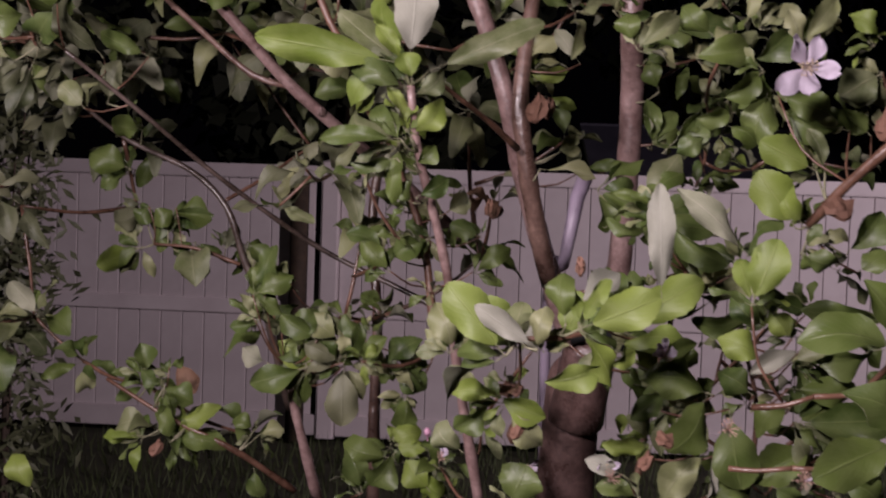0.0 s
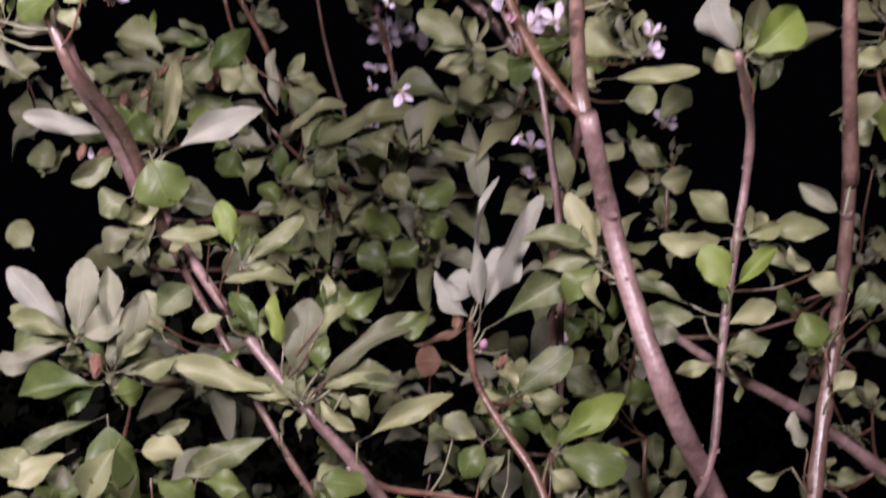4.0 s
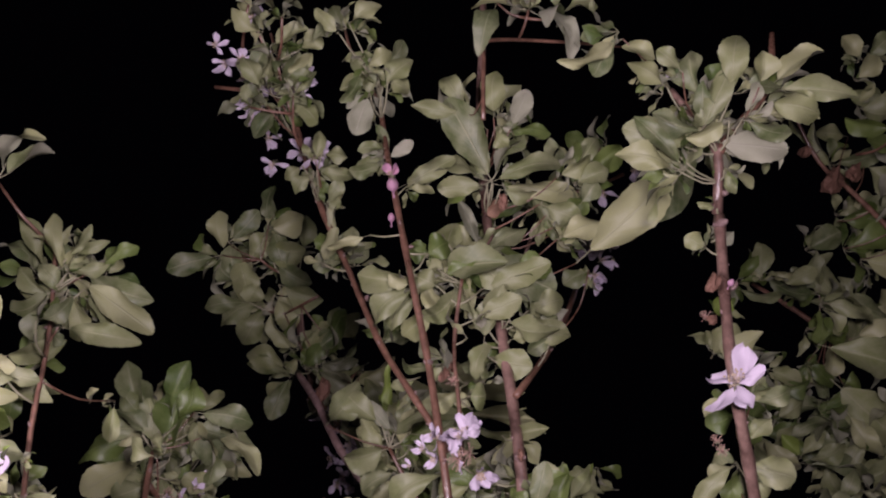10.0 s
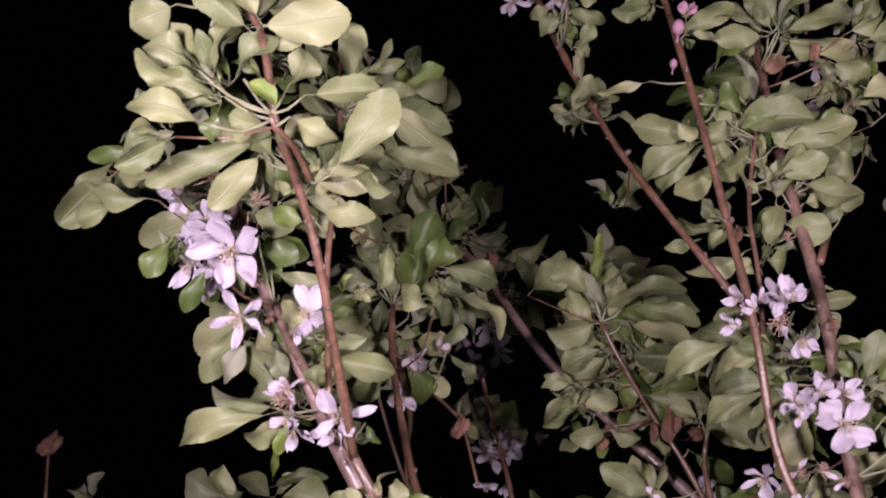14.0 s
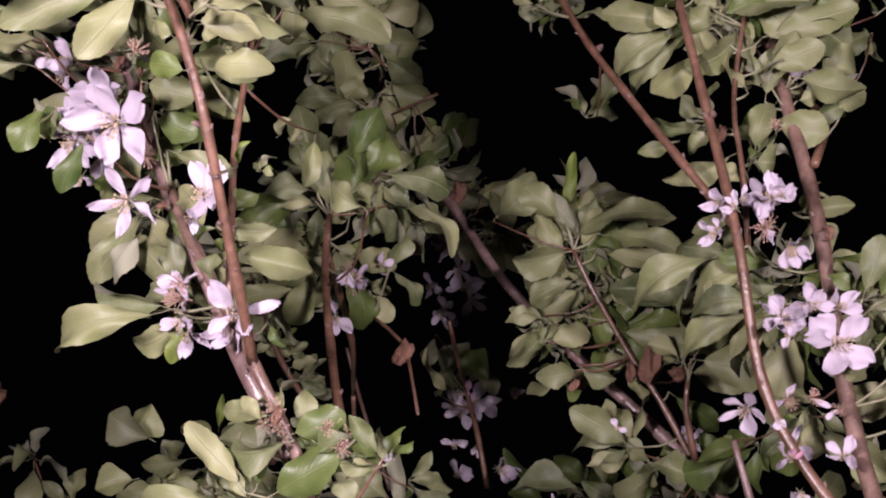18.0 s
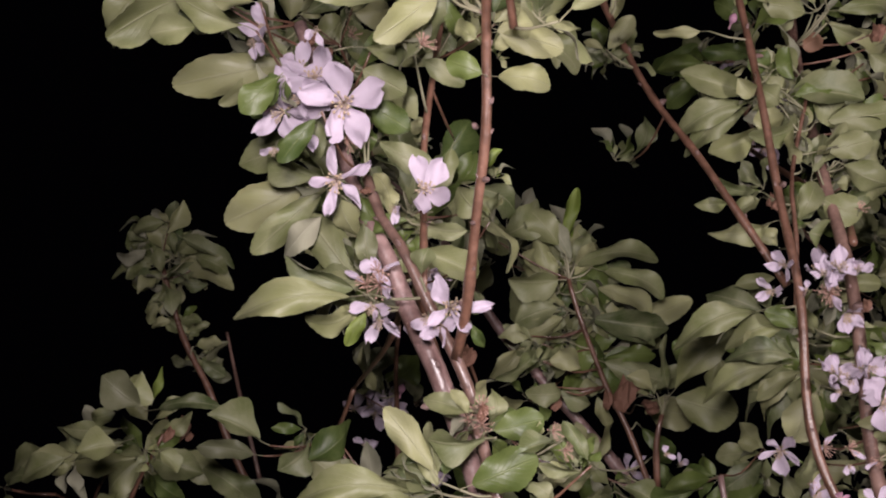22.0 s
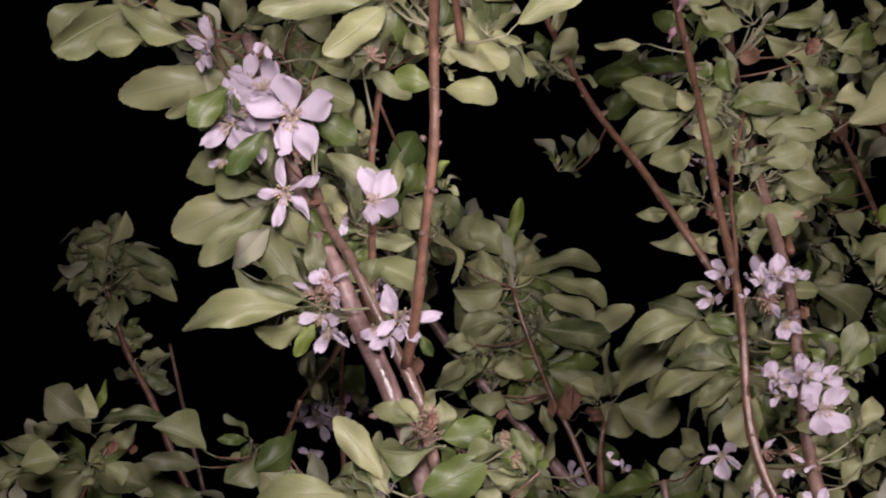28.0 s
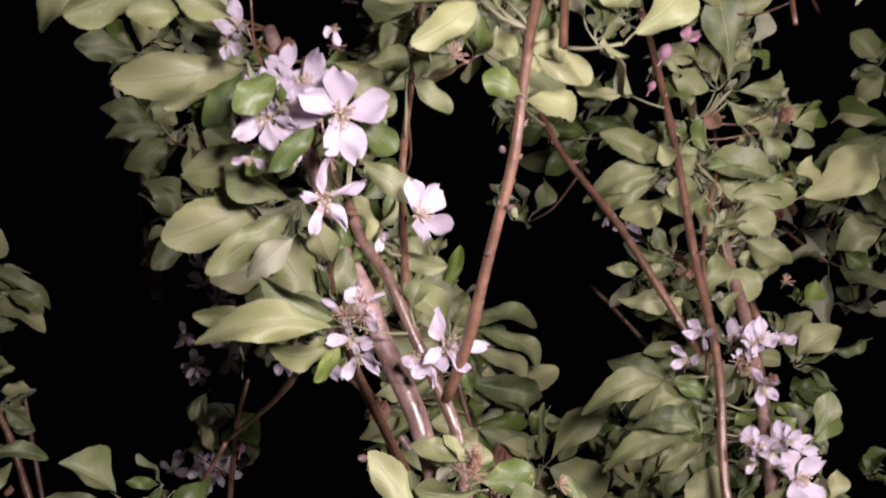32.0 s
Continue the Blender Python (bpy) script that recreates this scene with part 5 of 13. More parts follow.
blossom(back_tree, (-0.279, 0.707, 2.384), (0.17, -0.64, -0.75), 0.021, 383, "wsw-s", open_angle=62)
blossom(back_tree, (-0.281, 0.664, 2.442), (-0.22, -0.55, -0.81), 0.021, 384, "wsw-s", open_angle=62)
blossom(back_tree, (-0.255, 0.677, 2.419), (0.13, -0.75, -0.65), 0.021, 385, "wsw-s", open_angle=62)
withered(tree, (-0.012, 0.565, 2.146), 0.0134, 20, 0.70)
withered(tree, (-0.014, 0.570, 2.126), 0.0106, 50, 0.70)
withered(back_tree, (0.221, 0.832, 2.468), 0.0389, 30, 0.50)
withered(back_tree, (0.196, 0.818, 2.489), 0.0195, 60, 0.60)
withered(tree, (-0.116, 0.610, 2.233), 0.0113, 0)
withered(tree, (-0.103, 0.672, 2.096), 0.0075, 0)
withered(back_tree, (-0.224, 1.098, 2.387), 0.0184, 20)
leaf_bud(tree, (-0.002, 0.562, 2.186), (0.24, -0.90, -0.36), 0.0060)
leaf_bud(tree, (-0.004, 0.563, 2.186), (-0.71, -0.51, -0.49), 0.0042)
blossom(tree, (-0.010, 0.598, 2.062), (-0.66, -0.76, 0.01), 0.017, 391, "-----", open_angle=60, age="old")

# leafy spur at the head of the near limb
withered(tree, (-0.439, 0.581, 2.151), 0.0076, 0)
withered(tree, (-0.433, 0.566, 2.153), 0.0099, 20)
blossom(tree, (-0.446, 0.614, 2.089), (-0.29, -0.62, -0.73), 0.012, 396, "ww---", open_angle=65)
blossom(tree, (-0.441, 0.613, 2.106), (-0.24, -0.91, -0.35), 0.010, 397, "w----", open_angle=60)
blossom(tree, (-0.414, 0.592, 2.077), (-0.02, -1.00, 0.05), 0.019, 398, "-----", open_angle=60, age="old")
withered(tree, (-0.375, 0.628, 2.198), 0.0121, 0)
whorl(tree, (-0.408, 0.600, 2.220), (-0.46, -0.81, 0.36), 0.039, 5, 399, (0.31, -0.66, -0.68), "nn")

# near limb: blossoms and leaves
blossom(tree, (-0.421, 0.642, 2.085), (-0.30, -0.59, -0.75), 0.039, 404, label="large open white-pink blossom with five broad petals", spin=40)
blossom(tree, (-0.432, 0.660, 2.096), (-0.57, -0.54, -0.63), 0.034, 405, open_angle=65)
blossom(tree, (-0.438, 0.662, 2.089), (-0.61, -0.25, -0.75), 0.027, 406, "wwsws", open_angle=62)
blossom(tree, (-0.429, 0.653, 2.103), (-0.50, -0.83, -0.23), 0.028, 407, "wwsww", open_angle=62)
blossom(tree, (-0.440, 0.666, 2.099), (-0.65, -0.36, -0.68), 0.022, 408, "wwsw-", open_angle=64)
blossom(tree, (-0.433, 0.660, 2.111), (-0.51, -0.85, -0.16), 0.024, 409, "wwwsw", open_angle=62)
blossom(tree, (-0.435, 0.677, 2.082), (-0.26, -0.12, -0.96), 0.016, 410, "w-w--", open_angle=58)
blossom(tree, (-0.427, 0.663, 2.084), (-0.10, -0.28, -0.95), 0.018, 411, "ww-s-", open_angle=58)
blossom(tree, (-0.388, 0.681, 2.022), (-0.47, -0.30, -0.83), 0.020, 412, "wsw--", open_angle=60)
blossom(tree, (-0.390, 0.673, 2.033), (-0.63, -0.76, -0.19), 0.018, 413, "s-w-s", open_angle=64, age="old")
blossom(tree, (-0.368, 0.663, 2.009), (-0.48, -0.40, -0.78), 0.018, 414, "wsw--", open_angle=60)
blossom(tree, (-0.414, 0.662, 2.063), (-0.33, -0.54, -0.77), 0.032, 415, "sssss", label="blossom with narrow spent petals")
blossom(tree, (-0.385, 0.644, 2.056), (-0.30, -0.89, -0.34), 0.028, 416, "www-w", open_angle=80, label="pink-flushed half-open blossom")
blossom(tree, (-0.389, 0.660, 2.057), (-0.39, -0.23, -0.89), 0.014, 417, "ww---", open_angle=60)
blossom(tree, (-0.388, 0.675, 2.028), (-0.58, -0.77, -0.26), 0.027, 418, "s-s--", open_angle=70, age="old")
blossom(tree, (-0.385, 0.682, 2.017), (-0.14, -0.30, -0.94), 0.020, 419, "wsw--", open_angle=60)
blossom(tree, (-0.391, 0.681, 2.031), (-0.76, -0.57, -0.32), 0.020, 420, "-s---", open_angle=70, age="old")
blossom(tree, (-0.368, 0.655, 2.012), (-0.28, -0.90, -0.34), 0.031, 421, "s-wss", open_angle=70)
blossom(tree, (-0.372, 0.665, 2.012), (-0.64, -0.28, -0.71), 0.018, 422, "ww---", open_angle=60)
blossom(tree, (-0.350, 0.665, 1.978), (-0.42, -0.91, 0.04), 0.019, 423, "-----", open_angle=60, age="old")
blossom(tree, (-0.348, 0.668, 1.972), (-0.42, -0.91, 0.05), 0.017, 424, "-----", open_angle=60, age="old")
blossom(tree, (-0.353, 0.670, 1.974), (-0.41, -0.91, 0.04), 0.015, 425, "-----", open_angle=60, age="old")
withered(tree, (-0.350, 0.664, 1.975), 0.0078, 10, 0.60)
withered(tree, (-0.401, 0.662, 2.062), 0.0050, 30)
withered(tree, (-0.427, 0.664, 2.135), 0.0081, 10)
withered(tree, (-0.418, 0.664, 2.131), 0.0053, 0)
blossom(tree, (-0.334, 0.642, 1.961), (0.01, -1.00, -0.09), 0.015, 426, "-----", open_angle=60, age="old")
blossom(tree, (-0.329, 0.643, 1.955), (0.16, -0.92, -0.36), 0.015, 427, "-----", open_angle=60, age="old")
blossom(tree, (-0.446, 0.667, 2.134), (-0.65, -0.68, -0.33), 0.024, 428, "w-ww-", open_angle=60)
blossom(tree, (-0.414, 0.651, 2.132), (-0.33, -0.94, -0.10), 0.017, 429, "-----", open_angle=60, age="old")
blossom(tree, (-0.410, 0.663, 2.086), (0.14, -0.91, -0.39), 0.021, 430, "-----", open_angle=60, age="old")
blossom(tree, (-0.449, 0.671, 2.130), (-0.58, -0.23, -0.78), 0.017, 431, "ww---", open_angle=60)
leaf(tree, (-0.484, 0.676, 2.149), (-0.472, 0.677, 2.131), 0.012, (0.00, -0.80, -0.60))
leaf(tree, (-0.477, 0.664, 2.142), (-0.505, 0.694, 2.128), 0.019, (-0.04, -0.37, -0.93))
leaf(tree, (-0.475, 0.679, 2.157), (-0.469, 0.685, 2.142), 0.010, (-0.15, -0.61, -0.78))
leaf_bud(tree, (-0.389, 0.597, 2.052), (-0.80, -0.54, -0.25), 0.0029)
leaf_bud(tree, (-0.381, 0.605, 2.036), (0.02, -0.83, -0.56), 0.0029)
leaf_bud(tree, (-0.378, 0.620, 2.027), (-0.15, -0.82, -0.56), 0.0025)
leaf_bud(tree, (-0.373, 0.648, 2.155), (-0.73, -0.32, -0.61), 0.0042)
blossom(back_tree, (-0.171, 1.141, 2.235), (-0.53, -0.82, -0.24), 0.030, 447, "wws--", open_angle=60)
blossom(back_tree, (-0.184, 1.053, 2.297), (0.13, -0.82, -0.56), 0.033, 448, "wwss-", open_angle=65)
blossom(back_tree, (-0.198, 1.069, 2.280), (-0.15, -0.45, -0.88), 0.024, 449, "wsw--", open_angle=60)
blossom(tree, (-0.298, 0.781, 2.124), (0.17, -0.76, -0.63), 0.016, 450, "ww---", open_angle=65)
blossom(tree, (-0.306, 0.788, 2.118), (-0.21, -0.84, -0.50), 0.026, 451, "ws-s-", open_angle=60, age="old")
blossom(back_tree, (-0.200, 1.040, 2.324), (-0.45, -0.86, -0.26), 0.033, 452, "sssss", open_angle=60, age="old")
blossom(back_tree, (-0.164, 1.168, 2.191), (-0.27, -0.88, -0.39), 0.030, 453, "wws--", open_angle=60)
blossom(back_tree, (-0.154, 1.141, 2.204), (-0.30, -0.60, -0.74), 0.017, 454, "ww---", open_angle=60)
blossom(tree, (-0.291, 0.788, 2.134), (-0.29, -0.91, -0.29), 0.013, 455, "wws--", open_angle=60)
blossom(tree, (-0.314, 0.815, 2.110), (-0.32, -0.11, -0.94), 0.016, 456, "ww---", open_angle=60)
blossom(back_tree, (-0.130, 1.110, 2.236), (-0.11, -0.79, -0.61), 0.021, 459, "sws--", open_angle=60)
withered(tree, (-0.281, 0.786, 2.077), 0.0157, 20, 0.80)
blossom(back_tree, (0.005, 0.861, 2.482), (-0.54, -0.52, -0.66), 0.014, 460, "pp---", open_angle=40)
blossom(back_tree, (0.057, 0.873, 2.506), (-0.52, -0.31, -0.79), 0.024, 461, "www--", open_angle=60)
blossom(back_tree, (0.010, 0.807, 2.378), (-0.43, -0.43, -0.80), 0.021, 462, "wws--", open_angle=60)
blossom(back_tree, (0.011, 0.824, 2.361), (-0.23, -0.32, -0.92), 0.017, 463, "ws---", open_angle=60)
limb(back_tree, [(-0.550, 1.349, 2.175, 0.0020), (-0.551, 1.312, 2.232, 0.0016), (-0.553, 1.280, 2.279, 0.0012)], BARK_RED)
withered(back_tree, (-0.553, 1.280, 2.279), 0.0311, 30, 0.70)
withered(back_tree, (-0.217, 0.930, 2.291), 0.0214, 10, 0.80)

# behind the near limb
blossom(tree, (-0.150, 0.678, 2.111), (-0.89, -0.35, -0.28), 0.020, 517, "wwsw-", open_angle=65)
blossom(tree, (-0.149, 0.691, 2.103), (-0.82, -0.12, -0.56), 0.019, 518, "ww-w-", open_angle=60)
blossom(tree, (-0.135, 0.672, 2.108), (-0.59, -0.80, 0.11), 0.023, 519, "ww-w-", open_angle=55)
blossom(tree, (-0.126, 0.667, 2.082), (-0.17, -0.25, -0.95), 0.020, 520, "ww---", open_angle=70)
blossom(tree, (-0.132, 0.672, 2.097), (-0.61, -0.71, -0.34), 0.026, 521, "-----", open_angle=60, age="old")
blossom(tree, (-0.131, 0.724, 2.030), (-0.61, -0.37, -0.69), 0.026, 522, "swsws", open_angle=70)
blossom(tree, (-0.126, 0.682, 2.045), (-0.87, -0.34, -0.36), 0.014, 523, "ww---", open_angle=60)
withered(tree, (-0.146, 0.678, 2.152), 0.0109, 20, 0.60)
withered(tree, (-0.143, 0.910, 2.142), 0.0150, 10, 0.60)
withered(tree, (-0.121, 0.855, 2.125), 0.0249, 10, 0.70)
withered(tree, (-0.107, 0.846, 2.116), 0.0178, 50, 0.70)
blossom(tree, (-0.120, 0.674, 2.053), (-0.63, -0.78, -0.02), 0.026, 524, "wws--", open_angle=60)
blossom(back_tree, (-0.009, 0.762, 2.379), (0.01, -0.51, -0.86), 0.024, 525, "ws-w-", open_angle=60)
blossom(back_tree, (-0.016, 0.783, 2.351), (-0.37, -0.53, -0.76), 0.016, 526, "wws--", open_angle=60)
withered(back_tree, (0.215, 0.783, 2.435), 0.0297, 40, 0.50)
whorl(back_tree, (-0.414, 1.272, 2.170), (-0.47, -0.88, -0.04), 0.051, 4, 534, (-0.15, -0.91, -0.38), "nn", spread=(30, 110), wide=0.50)
withered(back_tree, (-0.315, 1.148, 2.187), 0.0216, 10, 0.80)
withered(back_tree, (0.291, 0.806, 2.492), 0.0415, 40, 0.50)

# blossoming limb and the stems beside it
leaf(tree, (-0.483, 0.707, 2.184), (-0.498, 0.734, 2.162), 0.015, (-0.62, -0.68, -0.39), "n", 6)
leafy(tree, (-0.478, 0.698, 2.180), (-0.462, 0.706, 2.159), 0.011, (-0.33, -0.57, -0.75), "n", 8)
leaf(tree, (-0.432, 0.684, 2.149), (-0.466, 0.695, 2.165), 0.011, (-0.23, -0.82, -0.52), "n", 8)
leafy(tree, (-0.419, 0.688, 2.147), (-0.467, 0.724, 2.140), 0.019, (-0.26, -0.70, -0.67), "n", 0)
leafy(tree, (-0.425, 0.695, 2.151), (-0.446, 0.718, 2.132), 0.011, (0.06, -0.53, -0.84), "n", 0)
leafy(tree, (-0.427, 0.689, 2.143), (-0.434, 0.708, 2.122), 0.013, (-0.28, -0.69, -0.66), "g", 0)
leafy(tree, (-0.401, 0.673, 2.140), (-0.373, 0.668, 2.119), 0.015, (-0.21, -0.89, -0.40), "n", 2)
leaf(tree, (-0.404, 0.671, 2.147), (-0.366, 0.652, 2.145), 0.015, (-0.26, -0.40, -0.88), "n", 1)
leaf(tree, (-0.376, 0.639, 2.171), (-0.382, 0.656, 2.147), 0.010, (-0.76, -0.45, -0.46), "n", 7)
leaf(tree, (-0.373, 0.648, 2.151), (-0.365, 0.648, 2.143), 0.008, (-0.34, -0.70, -0.63), "n", 0)
leaf(tree, (-0.425, 0.694, 2.155), (-0.413, 0.683, 2.155), 0.011, (-0.20, -0.56, -0.80), "g", 4)
leaf(tree, (-0.395, 0.699, 2.114), (-0.434, 0.723, 2.108), 0.020, (-0.42, -0.83, -0.37), "n", 1)
leafy(tree, (-0.398, 0.707, 2.100), (-0.432, 0.739, 2.085), 0.021, (-0.31, -0.74, -0.59), "n", 0)
leafy(tree, (-0.421, 0.666, 2.100), (-0.429, 0.687, 2.084), 0.010, (-0.32, -0.70, -0.64), "g", 0)
leafy(tree, (-0.409, 0.659, 2.107), (-0.386, 0.653, 2.093), 0.013, (-0.37, -0.66, -0.65), "g", 0)
leaf(tree, (-0.407, 0.662, 2.098), (-0.398, 0.665, 2.086), 0.011, (-0.25, -0.78, -0.57), "g", 2)
leafy(tree, (-0.406, 0.682, 2.078), (-0.428, 0.714, 2.055), 0.013, (-0.33, -0.74, -0.58), "n", 0)
leaf(tree, (-0.408, 0.683, 2.064), (-0.420, 0.701, 2.048), 0.011, (-0.57, -0.73, -0.38), "u", 8)
leafy(tree, (-0.380, 0.702, 2.039), (-0.412, 0.695, 2.067), 0.017, (-0.37, -0.74, -0.56), "n", 0)
leaf(tree, (-0.402, 0.658, 2.087), (-0.375, 0.651, 2.073), 0.011, (-0.41, -0.61, -0.68), "n", 0)
leaf(tree, (-0.397, 0.667, 2.079), (-0.385, 0.668, 2.062), 0.011, (-0.02, -0.95, -0.32), "n", 2)
leaf(tree, (-0.400, 0.674, 2.072), (-0.387, 0.677, 2.057), 0.009, (-0.43, -0.66, -0.62), "g", 1)
leafy(tree, (-0.377, 0.665, 2.058), (-0.391, 0.676, 2.053), 0.007, (-0.63, -0.77, -0.11), "g", 7)
leaf(tree, (-0.406, 0.677, 2.069), (-0.397, 0.681, 2.053), 0.012, (-0.69, -0.32, -0.65), "n", 8)
leafy(tree, (-0.379, 0.670, 2.061), (-0.357, 0.659, 2.053), 0.010, (-0.37, -0.35, -0.86), "n", 1)
leaf(tree, (-0.392, 0.674, 2.022), (-0.440, 0.700, 2.016), 0.013, (-0.44, -0.86, -0.24), "n", 6)
leafy(tree, (-0.392, 0.679, 2.025), (-0.424, 0.687, 2.037), 0.012, (-0.39, -0.38, -0.84), "n", 7)
leaf(tree, (-0.387, 0.687, 2.028), (-0.406, 0.702, 2.018), 0.013, (0.02, -0.52, -0.86), "n", 6)
leafy(tree, (-0.387, 0.687, 2.025), (-0.391, 0.699, 2.012), 0.007, (-0.20, -0.78, -0.60), "l", 0)
leaf(tree, (-0.378, 0.660, 2.026), (-0.379, 0.652, 2.035), 0.009, (-0.69, -0.56, -0.46), "n", 4)
leaf(tree, (-0.356, 0.660, 2.012), (-0.349, 0.662, 2.003), 0.005, (-0.55, -0.63, -0.54), "g", 4)
leafy(tree, (-0.374, 0.616, 2.050), (-0.371, 0.608, 2.056), 0.005, (-0.78, -0.54, -0.32), "l", 7)
leaf(tree, (-0.394, 0.579, 2.060), (-0.408, 0.584, 2.066), 0.010, (-0.42, -0.61, -0.67), "g", 0)
leaf(tree, (-0.389, 0.587, 2.069), (-0.368, 0.577, 2.066), 0.011, (-0.49, -0.74, -0.46), "n", 6)
leaf(tree, (-0.393, 0.577, 2.080), (-0.381, 0.567, 2.082), 0.011, (-0.56, -0.67, -0.49), "n", 4)
leafy(tree, (-0.395, 0.575, 2.079), (-0.390, 0.561, 2.092), 0.009, (0.09, -0.53, -0.84), "n", 4)
leaf(tree, (-0.400, 0.574, 2.070), (-0.409, 0.575, 2.077), 0.008, (-0.51, -0.23, -0.83), "n", 2)
leafy(tree, (-0.391, 0.580, 2.075), (-0.387, 0.575, 2.077), 0.006, (-0.61, -0.64, -0.47), "n", 6)
leafy(tree, (-0.312, 0.708, 2.105), (-0.330, 0.708, 2.118), 0.014, (-0.57, -0.37, -0.74), "n", 1)
leaf(tree, (-0.339, 0.693, 2.134), (-0.341, 0.709, 2.115), 0.010, (0.16, -0.69, -0.70), "n", 7)
leafy(tree, (-0.356, 0.706, 2.139), (-0.351, 0.697, 2.144), 0.009, (-0.76, -0.61, -0.22), "n", 7)
leaf(tree, (-0.213, 0.853, 2.215), (-0.192, 0.827, 2.232), 0.022, (-0.10, -0.53, -0.84), "n", 6)
leaf(tree, (-0.173, 0.833, 2.205), (-0.203, 0.830, 2.232), 0.019, (-0.34, -0.84, -0.42), "n", 8)
leafy(tree, (-0.170, 0.840, 2.213), (-0.170, 0.817, 2.247), 0.009, (-0.51, -0.64, -0.58), "l", 0)
leafy(tree, (-0.169, 0.843, 2.200), (-0.125, 0.802, 2.203), 0.015, (-0.67, -0.74, -0.08), "n", 6)
leaf(tree, (-0.154, 0.832, 2.199), (-0.108, 0.815, 2.184), 0.015, (-0.52, -0.82, -0.21), "n", 6)
leafy(tree, (-0.152, 0.841, 2.192), (-0.109, 0.828, 2.177), 0.015, (-0.51, -0.84, -0.21), "n", 6)
leafy(tree, (-0.154, 0.852, 2.173), (-0.099, 0.828, 2.165), 0.022, (-0.55, -0.58, -0.60), "n", 4)
leafy(tree, (-0.148, 0.854, 2.173), (-0.104, 0.838, 2.158), 0.013, (-0.50, -0.86, -0.11), "n", 7)
leaf(tree, (-0.167, 0.841, 2.191), (-0.199, 0.860, 2.191), 0.025, (-0.31, -0.34, -0.89), "n", 7)
leafy(tree, (-0.160, 0.856, 2.182), (-0.186, 0.875, 2.173), 0.020, (-0.61, -0.73, -0.30), "n", 1)
leaf(tree, (-0.164, 0.844, 2.201), (-0.192, 0.853, 2.210), 0.016, (-0.51, -0.61, -0.61), "n", 1)
leafy(tree, (-0.157, 0.855, 2.176), (-0.181, 0.880, 2.164), 0.017, (-0.32, -0.60, -0.73), "n", 8)
leaf(tree, (-0.178, 0.871, 2.162), (-0.193, 0.896, 2.139), 0.015, (-0.12, -0.70, -0.71), "n", 1)
leafy(tree, (-0.161, 0.859, 2.158), (-0.162, 0.873, 2.137), 0.017, (-0.80, -0.50, -0.33), "n", 8)
leafy(tree, (-0.154, 0.865, 2.166), (-0.136, 0.869, 2.149), 0.013, (-0.67, -0.45, -0.59), "n", 1)
leafy(tree, (-0.139, 0.860, 2.150), (-0.094, 0.843, 2.135), 0.018, (-0.57, -0.74, -0.36), "n", 0)
leaf(tree, (-0.135, 0.861, 2.151), (-0.106, 0.837, 2.151), 0.011, (-0.64, -0.74, -0.18), "g", 8)
leaf(tree, (-0.160, 0.847, 2.195), (-0.152, 0.828, 2.216), 0.012, (-0.37, -0.68, -0.63), "n", 2)
leafy(tree, (-0.165, 0.853, 2.188), (-0.190, 0.840, 2.215), 0.013, (-0.37, -0.80, -0.48), "n", 5)
leafy(tree, (-0.164, 0.836, 2.200), (-0.185, 0.828, 2.222), 0.012, (-0.35, -0.81, -0.47), "u", 0)
leaf(tree, (-0.158, 0.877, 2.133), (-0.137, 0.871, 2.122), 0.012, (-0.58, -0.48, -0.66), "n", 7)
leaf(tree, (-0.127, 0.876, 2.136), (-0.113, 0.884, 2.116), 0.010, (-0.76, -0.43, -0.48), "n", 5)
leaf(tree, (-0.144, 0.879, 2.132), (-0.128, 0.867, 2.135), 0.011, (-0.67, -0.73, 0.11), "n", 1)
withered(tree, (-0.109, 0.851, 2.131), 0.0139, 30, 0.70)
leaf(tree, (-0.104, 0.837, 2.117), (-0.082, 0.789, 2.151), 0.019, (-0.83, -0.52, -0.18), "n", 1)
leaf(tree, (-0.099, 0.838, 2.121), (-0.113, 0.820, 2.152), 0.007, (-0.82, -0.37, -0.43), "n", 2)
leaf(tree, (-0.101, 0.840, 2.123), (-0.057, 0.824, 2.112), 0.028, (-0.63, -0.64, -0.44), "n", 0)
leafy(tree, (-0.105, 0.842, 2.124), (-0.124, 0.845, 2.134), 0.011, (-0.38, -0.93, -0.04), "n", 7)
leafy(tree, (-0.136, 0.706, 2.105), (-0.179, 0.737, 2.090), 0.015, (-0.77, -0.64, -0.08), "n", 6)
leaf(tree, (-0.130, 0.700, 2.123), (-0.150, 0.715, 2.120), 0.009, (-0.67, -0.60, -0.45), "n", 4)
leafy(tree, (-0.116, 0.708, 2.102), (-0.148, 0.730, 2.093), 0.014, (-0.77, -0.63, -0.13), "n", 6)
leafy(tree, (-0.116, 0.708, 2.079), (-0.151, 0.729, 2.084), 0.013, (-0.66, -0.75, 0.00), "n", 6)
leafy(tree, (-0.113, 0.719, 2.084), (-0.150, 0.754, 2.072), 0.013, (-0.78, -0.62, -0.04), "n", 6)
leafy(tree, (-0.105, 0.712, 2.068), (-0.110, 0.734, 2.044), 0.021, (-0.69, -0.59, -0.42), "n", 0)
leaf(tree, (-0.117, 0.697, 2.092), (-0.142, 0.705, 2.100), 0.011, (-0.61, -0.77, -0.20), "g", 0)
leafy(tree, (-0.104, 0.709, 2.091), (-0.138, 0.719, 2.098), 0.010, (-0.59, -0.24, -0.77), "n", 1)
leafy(tree, (-0.113, 0.712, 2.077), (-0.131, 0.734, 2.064), 0.010, (-0.79, -0.57, -0.23), "n", 1)
